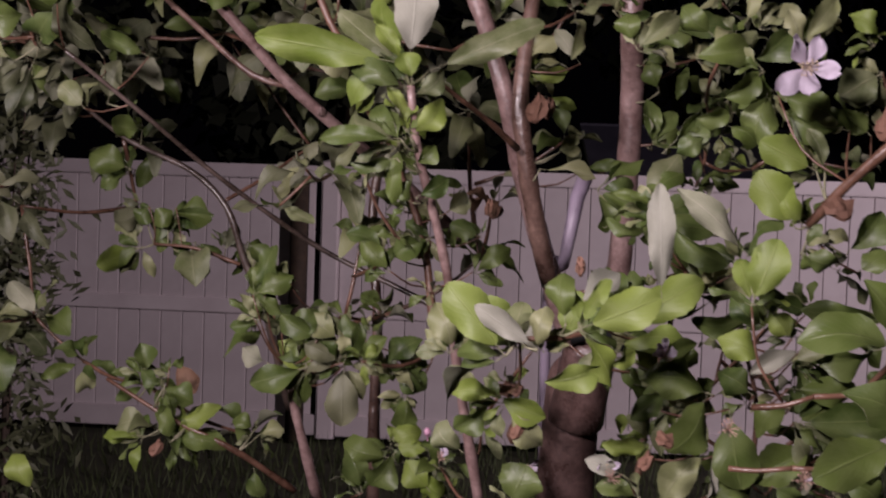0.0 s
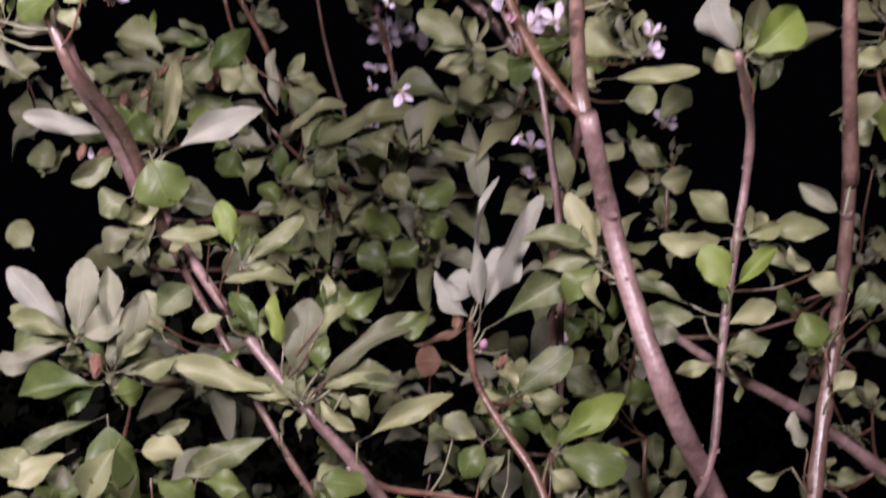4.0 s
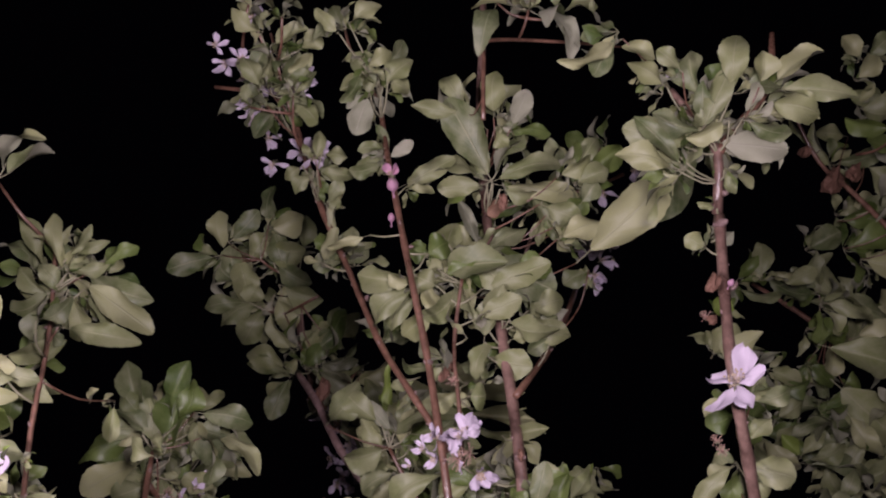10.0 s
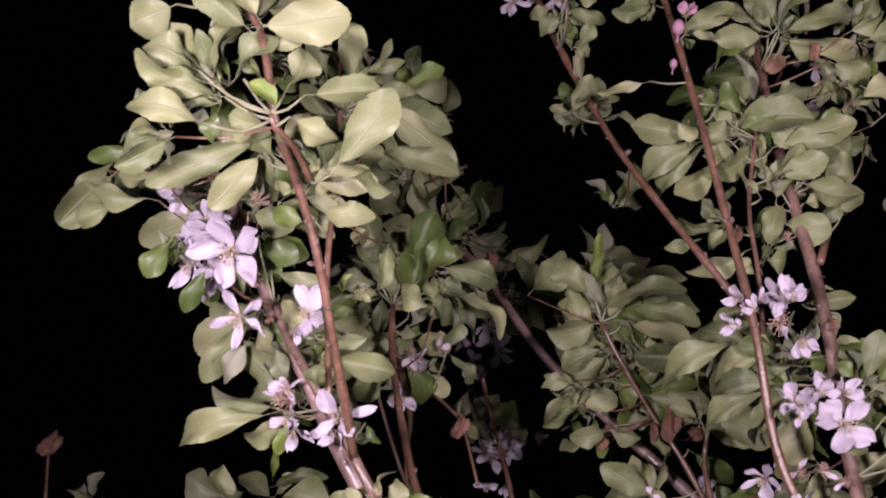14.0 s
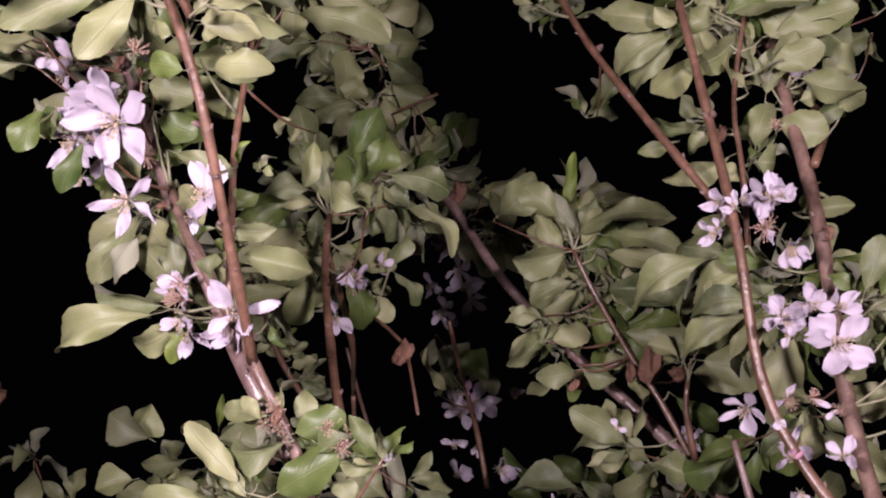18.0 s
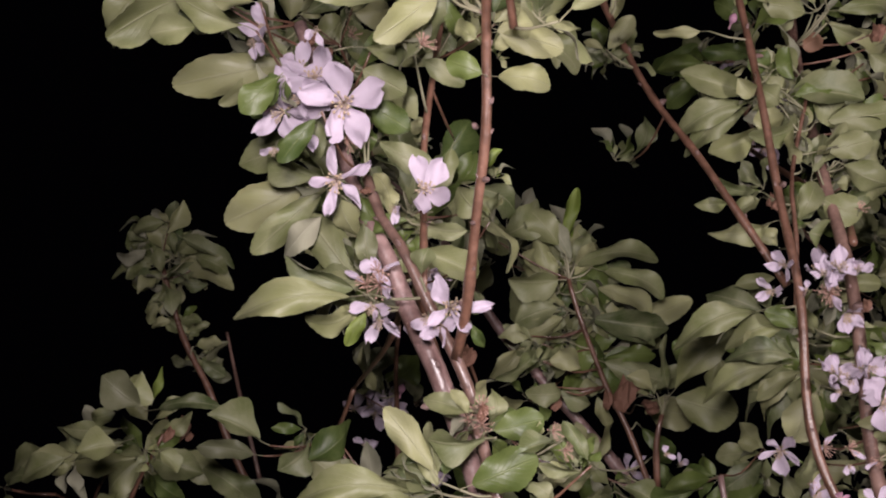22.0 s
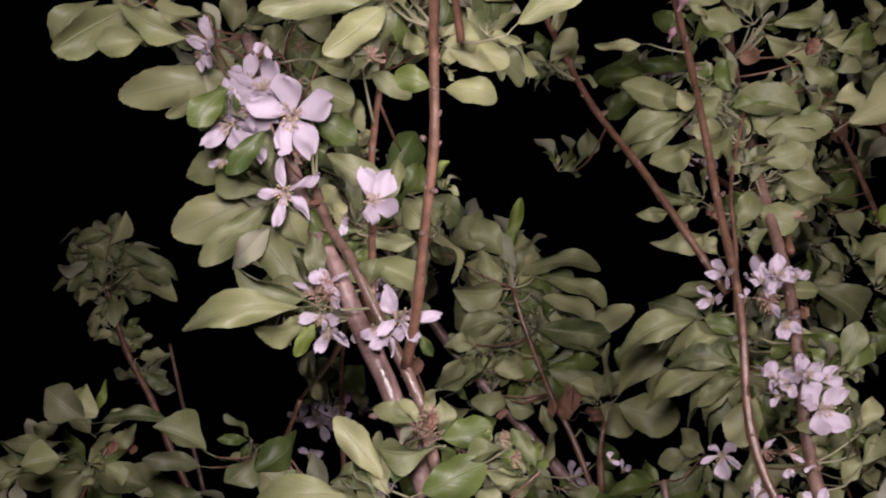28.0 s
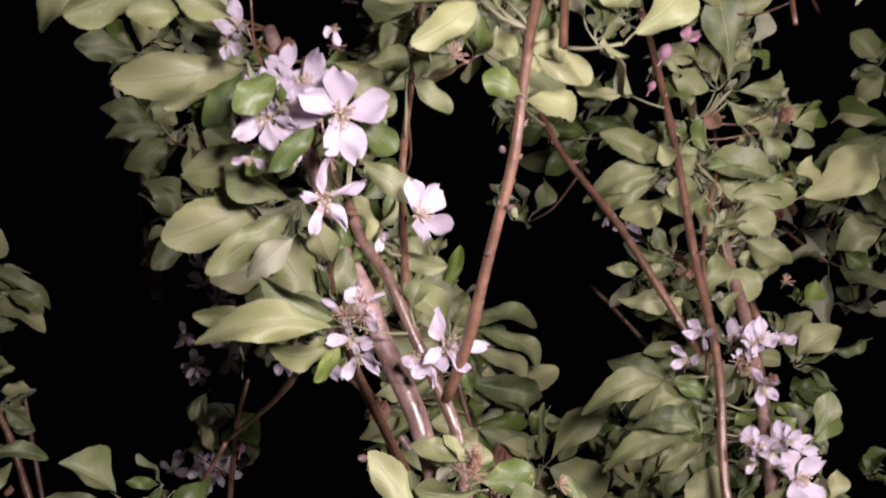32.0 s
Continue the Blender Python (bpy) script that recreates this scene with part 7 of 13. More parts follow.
leaf(back_tree, (-0.292, 0.977, 2.453), (-0.272, 0.957, 2.474), 0.024, (-0.03, -0.82, -0.57), "n", 8)
leafy(back_tree, (-0.300, 0.984, 2.438), (-0.308, 0.964, 2.464), 0.022, (-0.15, -0.75, -0.64), "n", 2)
leafy(back_tree, (-0.254, 0.972, 2.439), (-0.268, 0.949, 2.469), 0.021, (-0.04, -0.77, -0.64), "n", 5)
leaf(back_tree, (-0.246, 1.007, 2.360), (-0.285, 1.001, 2.372), 0.020, (0.12, -0.93, -0.34), "n", 2)
leafy(back_tree, (-0.241, 1.009, 2.355), (-0.285, 1.008, 2.367), 0.014, (0.11, -0.95, -0.28), "n", 2)
leaf(back_tree, (-0.244, 1.006, 2.355), (-0.262, 1.028, 2.320), 0.020, (-0.20, -0.88, -0.42), "n", 0)
leafy(back_tree, (-0.235, 1.002, 2.375), (-0.215, 0.983, 2.397), 0.019, (-0.30, -0.89, -0.35), "n", 2)
leafy(back_tree, (-0.243, 0.995, 2.369), (-0.267, 0.977, 2.395), 0.018, (-0.41, -0.51, -0.76), "n", 7)
leafy(back_tree, (-0.225, 0.998, 2.373), (-0.204, 0.983, 2.385), 0.020, (-0.13, -0.89, -0.43), "n", 4)
leaf(back_tree, (-0.224, 1.006, 2.355), (-0.186, 0.996, 2.359), 0.018, (-0.03, -0.89, -0.46), "n", 6)
leafy(back_tree, (-0.233, 1.005, 2.359), (-0.219, 0.989, 2.376), 0.019, (0.13, -0.78, -0.61), "g", 1)
leafy(back_tree, (-0.211, 0.991, 2.382), (-0.185, 0.975, 2.400), 0.021, (0.22, -0.63, -0.75), "n", 8)
leaf(back_tree, (-0.214, 0.996, 2.372), (-0.201, 0.970, 2.402), 0.020, (-0.43, -0.82, -0.39), "g", 0)
leafy(tree, (-0.221, 0.695, 2.294), (-0.212, 0.683, 2.307), 0.010, (0.23, -0.65, -0.73), "n", 0)
leaf(tree, (-0.221, 0.700, 2.294), (-0.212, 0.695, 2.299), 0.008, (-0.20, -0.88, -0.42), "n", 0)
leaf(tree, (-0.215, 0.714, 2.281), (-0.215, 0.697, 2.299), 0.008, (-0.54, -0.65, -0.54), "n", 7)
leafy(tree, (-0.208, 0.719, 2.268), (-0.228, 0.725, 2.265), 0.014, (-0.07, -0.92, -0.38), "n", 0)
leafy(tree, (-0.200, 0.725, 2.266), (-0.204, 0.708, 2.287), 0.012, (-0.49, -0.64, -0.60), "n", 4)
leaf(tree, (-0.205, 0.728, 2.269), (-0.191, 0.719, 2.279), 0.011, (0.13, -0.68, -0.73), "n", 4)
leafy(tree, (-0.229, 0.683, 2.314), (-0.204, 0.682, 2.310), 0.010, (0.01, -0.80, -0.60), "n", 2)
leafy(tree, (-0.231, 0.683, 2.314), (-0.244, 0.692, 2.302), 0.010, (-0.42, -0.87, -0.27), "n", 2)
leafy(tree, (-0.230, 0.678, 2.318), (-0.228, 0.665, 2.334), 0.010, (0.21, -0.70, -0.69), "n", 4)
leaf(tree, (-0.226, 0.683, 2.330), (-0.209, 0.680, 2.326), 0.012, (0.02, -0.98, -0.21), "n", 5)
leaf(tree, (-0.239, 0.682, 2.317), (-0.250, 0.687, 2.309), 0.010, (-0.10, -0.84, -0.53), "n", 8)
leafy(tree, (-0.177, 0.756, 2.223), (-0.171, 0.738, 2.247), 0.010, (0.19, -0.77, -0.60), "n", 2)
leafy(tree, (-0.197, 0.622, 2.331), (-0.205, 0.639, 2.309), 0.017, (-0.02, -0.71, -0.70), "u", 0)
leafy(tree, (-0.191, 0.622, 2.334), (-0.209, 0.609, 2.353), 0.015, (0.14, -0.77, -0.63), "n", 7)
leafy(tree, (-0.189, 0.617, 2.330), (-0.172, 0.602, 2.344), 0.016, (-0.43, -0.82, -0.38), "n", 1)
leaf(tree, (-0.186, 0.613, 2.332), (-0.172, 0.614, 2.327), 0.013, (0.08, -0.92, -0.39), "n", 2)
leafy(tree, (-0.192, 0.619, 2.338), (-0.202, 0.621, 2.336), 0.010, (0.02, -0.56, -0.83), "n", 7)
leafy(tree, (-0.186, 0.613, 2.347), (-0.176, 0.602, 2.360), 0.013, (0.23, -0.52, -0.82), "n", 1)
leaf(tree, (-0.192, 0.617, 2.341), (-0.216, 0.624, 2.334), 0.010, (-0.13, -0.86, -0.50), "n", 7)
leafy(tree, (-0.184, 0.653, 2.302), (-0.203, 0.660, 2.298), 0.011, (0.03, -0.63, -0.77), "n", 2)
leafy(tree, (-0.184, 0.653, 2.299), (-0.207, 0.661, 2.294), 0.011, (0.09, -0.53, -0.84), "n", 6)
leaf(tree, (-0.184, 0.642, 2.291), (-0.168, 0.633, 2.300), 0.009, (-0.05, -0.73, -0.68), "u", 0)
leaf(tree, (-0.181, 0.648, 2.301), (-0.191, 0.636, 2.316), 0.007, (0.13, -0.77, -0.62), "n", 1)
leafy(tree, (-0.185, 0.640, 2.299), (-0.203, 0.641, 2.298), 0.010, (-0.06, -0.95, -0.31), "n", 1)
leaf(tree, (-0.175, 0.654, 2.278), (-0.141, 0.638, 2.292), 0.014, (-0.17, -0.83, -0.54), "n", 0)
leafy(tree, (-0.171, 0.644, 2.271), (-0.153, 0.645, 2.269), 0.007, (-0.03, -0.91, -0.41), "n", 2)
leafy(tree, (-0.117, 0.636, 2.272), (-0.148, 0.609, 2.316), 0.025, (-0.11, -0.72, -0.69), "n", 0)
leafy(tree, (-0.134, 0.613, 2.308), (-0.171, 0.614, 2.313), 0.011, (-0.09, -0.62, -0.78), "n", 5)
leafy(tree, (-0.119, 0.645, 2.277), (-0.150, 0.651, 2.277), 0.015, (-0.09, -0.70, -0.71), "n", 0)
leafy(tree, (-0.120, 0.672, 2.242), (-0.136, 0.655, 2.272), 0.009, (0.01, -0.80, -0.59), "u", 4)
leafy(tree, (-0.117, 0.617, 2.309), (-0.119, 0.598, 2.333), 0.018, (-0.37, -0.63, -0.68), "n", 2)
leafy(tree, (-0.106, 0.621, 2.304), (-0.096, 0.605, 2.325), 0.014, (-0.15, -0.69, -0.70), "u", 0)
leafy(tree, (-0.113, 0.627, 2.306), (-0.080, 0.620, 2.305), 0.009, (-0.20, -0.96, -0.21), "g", 8)
leafy(tree, (-0.116, 0.620, 2.304), (-0.108, 0.627, 2.293), 0.010, (-0.56, -0.32, -0.76), "n", 2)
leaf(tree, (-0.121, 0.620, 2.302), (-0.135, 0.616, 2.312), 0.010, (-0.06, -0.76, -0.64), "n", 1)
leaf(tree, (-0.120, 0.635, 2.270), (-0.076, 0.620, 2.280), 0.014, (-0.27, -0.89, -0.36), "n", 6)
leaf(tree, (-0.115, 0.645, 2.278), (-0.056, 0.645, 2.270), 0.015, (-0.13, -0.90, -0.42), "n", 8)
leafy(tree, (-0.111, 0.643, 2.272), (-0.087, 0.642, 2.268), 0.014, (-0.17, -0.24, -0.96), "n", 4)
leafy(tree, (-0.086, 0.641, 2.260), (-0.059, 0.644, 2.250), 0.016, (-0.20, -0.70, -0.69), "n", 8)
leafy(tree, (-0.081, 0.648, 2.257), (-0.064, 0.659, 2.238), 0.016, (0.22, -0.91, -0.36), "n", 4)
leafy(tree, (-0.076, 0.632, 2.275), (-0.055, 0.619, 2.283), 0.014, (0.15, -0.35, -0.93), "n", 4)
leafy(tree, (-0.061, 0.635, 2.279), (-0.034, 0.620, 2.294), 0.015, (-0.10, -0.62, -0.78), "g", 7)
leafy(tree, (-0.066, 0.631, 2.270), (-0.044, 0.622, 2.276), 0.014, (-0.25, -0.78, -0.57), "n", 4)
leaf(tree, (-0.070, 0.650, 2.253), (-0.056, 0.637, 2.265), 0.014, (-0.44, -0.80, -0.41), "g", 5)
leafy(tree, (-0.061, 0.639, 2.259), (-0.051, 0.627, 2.270), 0.013, (-0.14, -0.71, -0.69), "n", 7)
leaf(tree, (-0.074, 0.662, 2.253), (-0.088, 0.648, 2.270), 0.011, (0.09, -0.85, -0.52), "n", 4)
leafy(tree, (-0.051, 0.671, 2.232), (-0.067, 0.677, 2.225), 0.014, (-0.44, -0.89, -0.12), "n", 0)
leaf(tree, (-0.104, 0.651, 2.270), (-0.118, 0.657, 2.263), 0.013, (-0.41, -0.89, -0.19), "r", 5)
leaf(tree, (-0.065, 0.648, 2.219), (-0.011, 0.606, 2.256), 0.029, (-0.23, -0.74, -0.63), "n", 0)
leafy(tree, (-0.079, 0.634, 2.226), (-0.053, 0.625, 2.236), 0.016, (-0.33, -0.87, -0.38), "n", 5)
leafy(tree, (-0.126, 0.647, 2.222), (-0.078, 0.656, 2.203), 0.027, (-0.15, -0.78, -0.61), "n", 0)
leafy(tree, (-0.132, 0.645, 2.222), (-0.109, 0.654, 2.203), 0.018, (-0.35, -0.54, -0.76), "n", 0)
leafy(tree, (-0.159, 0.650, 2.220), (-0.145, 0.644, 2.228), 0.018, (-0.17, -0.84, -0.52), "g", 8)
leaf(tree, (-0.154, 0.655, 2.227), (-0.169, 0.654, 2.229), 0.015, (-0.14, -0.40, -0.90), "g", 1)
leaf(tree, (-0.150, 0.657, 2.202), (-0.165, 0.655, 2.209), 0.016, (-0.03, -0.86, -0.51), "n", 8)
leafy(tree, (-0.158, 0.659, 2.209), (-0.149, 0.670, 2.194), 0.016, (-0.51, -0.54, -0.67), "n", 1)
leafy(tree, (-0.136, 0.655, 2.204), (-0.157, 0.671, 2.186), 0.016, (0.25, -0.57, -0.78), "n", 6)
leafy(tree, (-0.167, 0.659, 2.203), (-0.181, 0.655, 2.208), 0.011, (-0.27, -0.38, -0.88), "n", 7)
leaf(tree, (-0.121, 0.673, 2.174), (-0.120, 0.657, 2.194), 0.014, (-0.13, -0.81, -0.58), "n", 0)
leaf(tree, (-0.128, 0.666, 2.194), (-0.141, 0.660, 2.202), 0.014, (-0.18, -0.74, -0.65), "n", 5)
leafy(tree, (-0.106, 0.663, 2.185), (-0.104, 0.650, 2.199), 0.011, (0.35, -0.72, -0.60), "n", 1)
leafy(tree, (-0.112, 0.650, 2.205), (-0.083, 0.639, 2.209), 0.016, (-0.31, -0.95, -0.06), "g", 4)
leafy(tree, (-0.095, 0.666, 2.193), (-0.073, 0.658, 2.199), 0.016, (-0.20, -0.83, -0.52), "n", 6)
leafy(tree, (-0.094, 0.662, 2.189), (-0.069, 0.669, 2.176), 0.014, (-0.35, -0.55, -0.76), "n", 2)
leaf(tree, (-0.086, 0.677, 2.180), (-0.076, 0.667, 2.192), 0.013, (-0.40, -0.82, -0.40), "n", 7)
leafy(tree, (-0.105, 0.671, 2.175), (-0.094, 0.666, 2.177), 0.009, (0.02, -0.52, -0.85), "n", 8)
leafy(tree, (-0.080, 0.667, 2.175), (-0.094, 0.674, 2.169), 0.011, (-0.10, -0.75, -0.66), "n", 7)
leaf(tree, (-0.109, 0.682, 2.183), (-0.123, 0.693, 2.171), 0.013, (-0.26, -0.86, -0.44), "g", 8)
leafy(tree, (-0.026, 0.547, 2.209), (-0.061, 0.540, 2.216), 0.014, (-0.09, -0.96, -0.28), "n", 2)
leafy(tree, (-0.023, 0.545, 2.209), (-0.053, 0.528, 2.231), 0.012, (-0.11, -0.81, -0.57), "n", 1)
leafy(tree, (-0.018, 0.544, 2.224), (-0.057, 0.539, 2.233), 0.019, (-0.20, -0.81, -0.55), "n", 0)
leafy(tree, (-0.015, 0.533, 2.228), (-0.000, 0.510, 2.257), 0.015, (-0.51, -0.64, -0.57), "n", 0)
leafy(tree, (-0.011, 0.535, 2.229), (-0.042, 0.533, 2.238), 0.014, (-0.34, -0.29, -0.89), "n", 4)
leafy(tree, (-0.025, 0.545, 2.218), (-0.051, 0.548, 2.212), 0.010, (-0.34, -0.88, -0.32), "n", 4)
leafy(tree, (-0.009, 0.539, 2.226), (0.035, 0.537, 2.222), 0.019, (-0.31, -0.79, -0.52), "u", 0)
leafy(tree, (0.007, 0.526, 2.232), (0.034, 0.527, 2.223), 0.014, (-0.41, -0.28, -0.87), "n", 1)
leafy(tree, (0.019, 0.519, 2.240), (0.049, 0.516, 2.232), 0.019, (-0.31, -0.83, -0.47), "n", 8)
leaf(tree, (0.020, 0.518, 2.248), (0.070, 0.508, 2.241), 0.013, (-0.36, -0.85, -0.38), "n", 1)
leafy(tree, (0.014, 0.511, 2.243), (0.015, 0.497, 2.257), 0.014, (0.17, -0.65, -0.74), "n", 7)
leafy(tree, (0.024, 0.519, 2.253), (0.053, 0.503, 2.269), 0.016, (-0.64, -0.75, -0.18), "n", 7)
leafy(tree, (0.000, 0.517, 2.242), (0.001, 0.496, 2.269), 0.017, (-0.40, -0.61, -0.69), "n", 6)
leafy(tree, (-0.010, 0.532, 2.247), (-0.022, 0.515, 2.272), 0.017, (-0.72, -0.25, -0.64), "n", 4)
leaf(tree, (-0.006, 0.523, 2.250), (-0.012, 0.528, 2.245), 0.017, (0.05, -0.47, -0.88), "g", 1)
leafy(tree, (0.019, 0.530, 2.242), (0.053, 0.526, 2.238), 0.012, (-0.30, -0.92, -0.25), "n", 7)
leafy(tree, (-0.034, 0.523, 2.250), (-0.056, 0.514, 2.261), 0.013, (0.06, -0.92, -0.38), "n", 8)
leafy(tree, (-0.060, 0.511, 2.275), (-0.093, 0.524, 2.263), 0.013, (0.11, -0.21, -0.97), "n", 2)
leafy(tree, (-0.028, 0.512, 2.252), (-0.042, 0.506, 2.263), 0.011, (0.06, -0.89, -0.44), "n", 0)
leafy(tree, (-0.037, 0.519, 2.267), (-0.059, 0.513, 2.272), 0.012, (-0.01, -0.96, -0.29), "n", 4)
leafy(tree, (-0.001, 0.525, 2.230), (-0.023, 0.535, 2.223), 0.014, (-0.04, -0.34, -0.94), "n", 7)
leafy(tree, (-0.003, 0.542, 2.208), (0.004, 0.549, 2.197), 0.006, (-0.42, -0.62, -0.67), "n", 2)
leafy(tree, (-0.004, 0.559, 2.194), (-0.015, 0.558, 2.196), 0.005, (-0.34, -0.56, -0.76), "n", 2)
leafy(tree, (-0.010, 0.570, 2.174), (-0.022, 0.567, 2.179), 0.011, (-0.29, -0.73, -0.61), "n", 0)
leafy(tree, (-0.006, 0.572, 2.180), (0.006, 0.566, 2.183), 0.007, (-0.06, -0.39, -0.92), "u", 7)
leafy(tree, (0.008, 0.629, 2.115), (-0.003, 0.636, 2.106), 0.010, (-0.55, -0.82, -0.18), "n", 1)
leaf(tree, (0.015, 0.631, 2.106), (-0.002, 0.636, 2.099), 0.014, (-0.23, -0.73, -0.65), "g", 8)
leafy(tree, (0.012, 0.639, 2.079), (-0.010, 0.655, 2.061), 0.011, (-0.39, -0.85, -0.36), "n", 0)
leaf(tree, (0.017, 0.638, 2.078), (0.044, 0.638, 2.070), 0.019, (-0.32, -0.88, -0.35), "n", 0)
leafy(tree, (0.023, 0.646, 2.072), (0.030, 0.650, 2.063), 0.011, (-0.54, -0.65, -0.53), "n", 5)
leaf(tree, (0.019, 0.636, 2.090), (0.032, 0.627, 2.101), 0.011, (-0.50, -0.81, -0.30), "n", 5)
leafy(tree, (0.019, 0.620, 2.106), (0.042, 0.614, 2.111), 0.010, (-0.24, -0.64, -0.73), "n", 2)
leafy(tree, (0.017, 0.653, 2.068), (0.026, 0.661, 2.054), 0.011, (-0.57, -0.66, -0.50), "n", 4)
leafy(tree, (-0.078, 0.710, 2.087), (-0.063, 0.695, 2.100), 0.012, (-0.13, -0.85, -0.52), "n", 5)
leafy(tree, (-0.080, 0.705, 2.080), (-0.085, 0.691, 2.102), 0.019, (-0.18, -0.87, -0.46), "n", 0)
leafy(tree, (-0.076, 0.708, 2.086), (-0.073, 0.692, 2.102), 0.009, (-0.19, -0.87, -0.46), "g", 0)
leafy(tree, (-0.076, 0.705, 2.084), (-0.056, 0.689, 2.101), 0.007, (0.06, -0.74, -0.66), "l", 4)
leafy(tree, (-0.071, 0.712, 2.086), (-0.031, 0.707, 2.077), 0.017, (-0.20, -0.94, -0.27), "n", 0)
leafy(tree, (-0.080, 0.711, 2.080), (-0.091, 0.700, 2.093), 0.012, (-0.40, -0.75, -0.53), "n", 2)
leafy(tree, (-0.084, 0.711, 2.077), (-0.073, 0.714, 2.071), 0.009, (-0.30, -0.74, -0.60), "n", 8)
leafy(tree, (-0.132, 0.675, 2.136), (-0.121, 0.674, 2.136), 0.018, (-0.11, -0.73, -0.67), "n", 4)
leafy(back_tree, (0.162, 0.909, 2.432), (0.184, 0.900, 2.441), 0.023, (-0.46, -0.81, -0.35), "n", 1)
leaf(back_tree, (0.178, 0.914, 2.425), (0.220, 0.904, 2.422), 0.019, (-0.27, -0.33, -0.90), "n", 1)
leafy(back_tree, (0.215, 0.902, 2.445), (0.245, 0.886, 2.456), 0.024, (-0.42, -0.74, -0.52), "n", 7)
leaf(back_tree, (0.236, 0.855, 2.499), (0.213, 0.826, 2.530), 0.014, (-0.77, -0.25, -0.59), "n", 7)
leaf(back_tree, (0.223, 0.842, 2.515), (0.193, 0.828, 2.535), 0.007, (-0.61, -0.22, -0.76), "n", 7)
leafy(back_tree, (0.229, 0.846, 2.499), (0.278, 0.833, 2.508), 0.019, (-0.35, -0.56, -0.75), "n", 1)
leaf(back_tree, (0.250, 0.836, 2.527), (0.221, 0.835, 2.530), 0.019, (-0.30, -0.90, -0.30), "n", 8)
leafy(back_tree, (0.253, 0.815, 2.543), (0.291, 0.813, 2.538), 0.028, (-0.36, -0.11, -0.93), "n", 8)
leaf(back_tree, (0.239, 0.811, 2.559), (0.278, 0.809, 2.554), 0.021, (-0.39, -0.39, -0.83), "n", 1)
leafy(back_tree, (0.251, 0.800, 2.562), (0.271, 0.782, 2.578), 0.021, (-0.31, -0.58, -0.75), "n", 1)
leafy(back_tree, (0.254, 0.784, 2.574), (0.236, 0.772, 2.591), 0.020, (-0.15, -0.80, -0.58), "n", 4)
leafy(back_tree, (0.262, 0.790, 2.582), (0.287, 0.772, 2.598), 0.021, (-0.60, -0.67, -0.43), "n", 8)
leafy(back_tree, (0.240, 0.878, 2.461), (0.275, 0.862, 2.465), 0.028, (-0.19, -0.37, -0.91), "g", 1)
leafy(back_tree, (0.251, 0.876, 2.467), (0.298, 0.863, 2.469), 0.028, (-0.45, -0.86, -0.25), "n", 7)
leafy(back_tree, (0.248, 0.895, 2.443), (0.296, 0.881, 2.450), 0.028, (-0.47, -0.81, -0.35), "g", 4)
leafy(back_tree, (0.262, 0.895, 2.432), (0.302, 0.897, 2.424), 0.028, (-0.38, -0.82, -0.42), "n", 7)
leafy(back_tree, (0.227, 0.919, 2.407), (0.181, 0.914, 2.413), 0.019, (-0.40, -0.32, -0.86), "n", 2)
leafy(back_tree, (0.263, 0.930, 2.405), (0.228, 0.915, 2.433), 0.024, (-0.59, -0.43, -0.68), "n", 6)
leafy(back_tree, (0.300, 0.923, 2.385), (0.224, 0.914, 2.399), 0.019, (-0.34, -0.87, -0.35), "n", 6)
leafy(back_tree, (0.216, 0.937, 2.383), (0.256, 0.943, 2.371), 0.023, (-0.26, -0.93, -0.27), "g", 4)
leafy(back_tree, (0.257, 0.938, 2.373), (0.300, 0.921, 2.392), 0.028, (-0.52, -0.79, -0.32), "n", 8)
leafy(back_tree, (0.269, 0.950, 2.359), (0.306, 0.941, 2.362), 0.042, (-0.42, -0.75, -0.51), "n", 0)
leaf(back_tree, (0.247, 0.957, 2.366), (0.266, 0.935, 2.387), 0.023, (0.06, -0.61, -0.79), "n", 1)
leafy(back_tree, (0.241, 0.976, 2.347), (0.244, 0.954, 2.373), 0.024, (0.17, -0.78, -0.60), "n", 4)
leafy(back_tree, (0.255, 0.972, 2.347), (0.272, 0.970, 2.348), 0.019, (-0.40, -0.91, -0.13), "g", 1)
leafy(back_tree, (0.227, 0.976, 2.348), (0.200, 0.984, 2.344), 0.019, (-0.32, -0.70, -0.64), "n", 2)
leafy(back_tree, (0.239, 0.976, 2.325), (0.193, 0.974, 2.327), 0.020, (-0.37, -0.65, -0.66), "n", 8)
leafy(back_tree, (0.214, 0.986, 2.318), (0.194, 1.005, 2.296), 0.021, (0.09, -0.66, -0.75), "n", 1)
leafy(back_tree, (0.253, 0.988, 2.322), (0.226, 0.999, 2.314), 0.021, (-0.22, -0.62, -0.75), "n", 8)
leaf(back_tree, (0.309, 0.992, 2.297), (0.245, 0.973, 2.332), 0.037, (-0.41, -0.78, -0.47), "n", 0)
leaf(back_tree, (0.238, 1.010, 2.297), (0.263, 0.991, 2.313), 0.019, (-0.17, -0.70, -0.69), "n", 2)
leafy(back_tree, (0.249, 1.012, 2.282), (0.219, 1.004, 2.294), 0.019, (-0.19, -0.97, -0.17), "n", 5)
leafy(back_tree, (0.235, 1.005, 2.285), (0.254, 1.024, 2.259), 0.023, (-0.57, -0.67, -0.48), "n", 1)
leafy(back_tree, (0.266, 1.021, 2.282), (0.307, 1.007, 2.284), 0.019, (-0.45, -0.87, -0.22), "n", 7)
leaf(back_tree, (0.270, 1.025, 2.268), (0.316, 1.029, 2.261), 0.026, (-0.43, -0.76, -0.49), "n", 7)
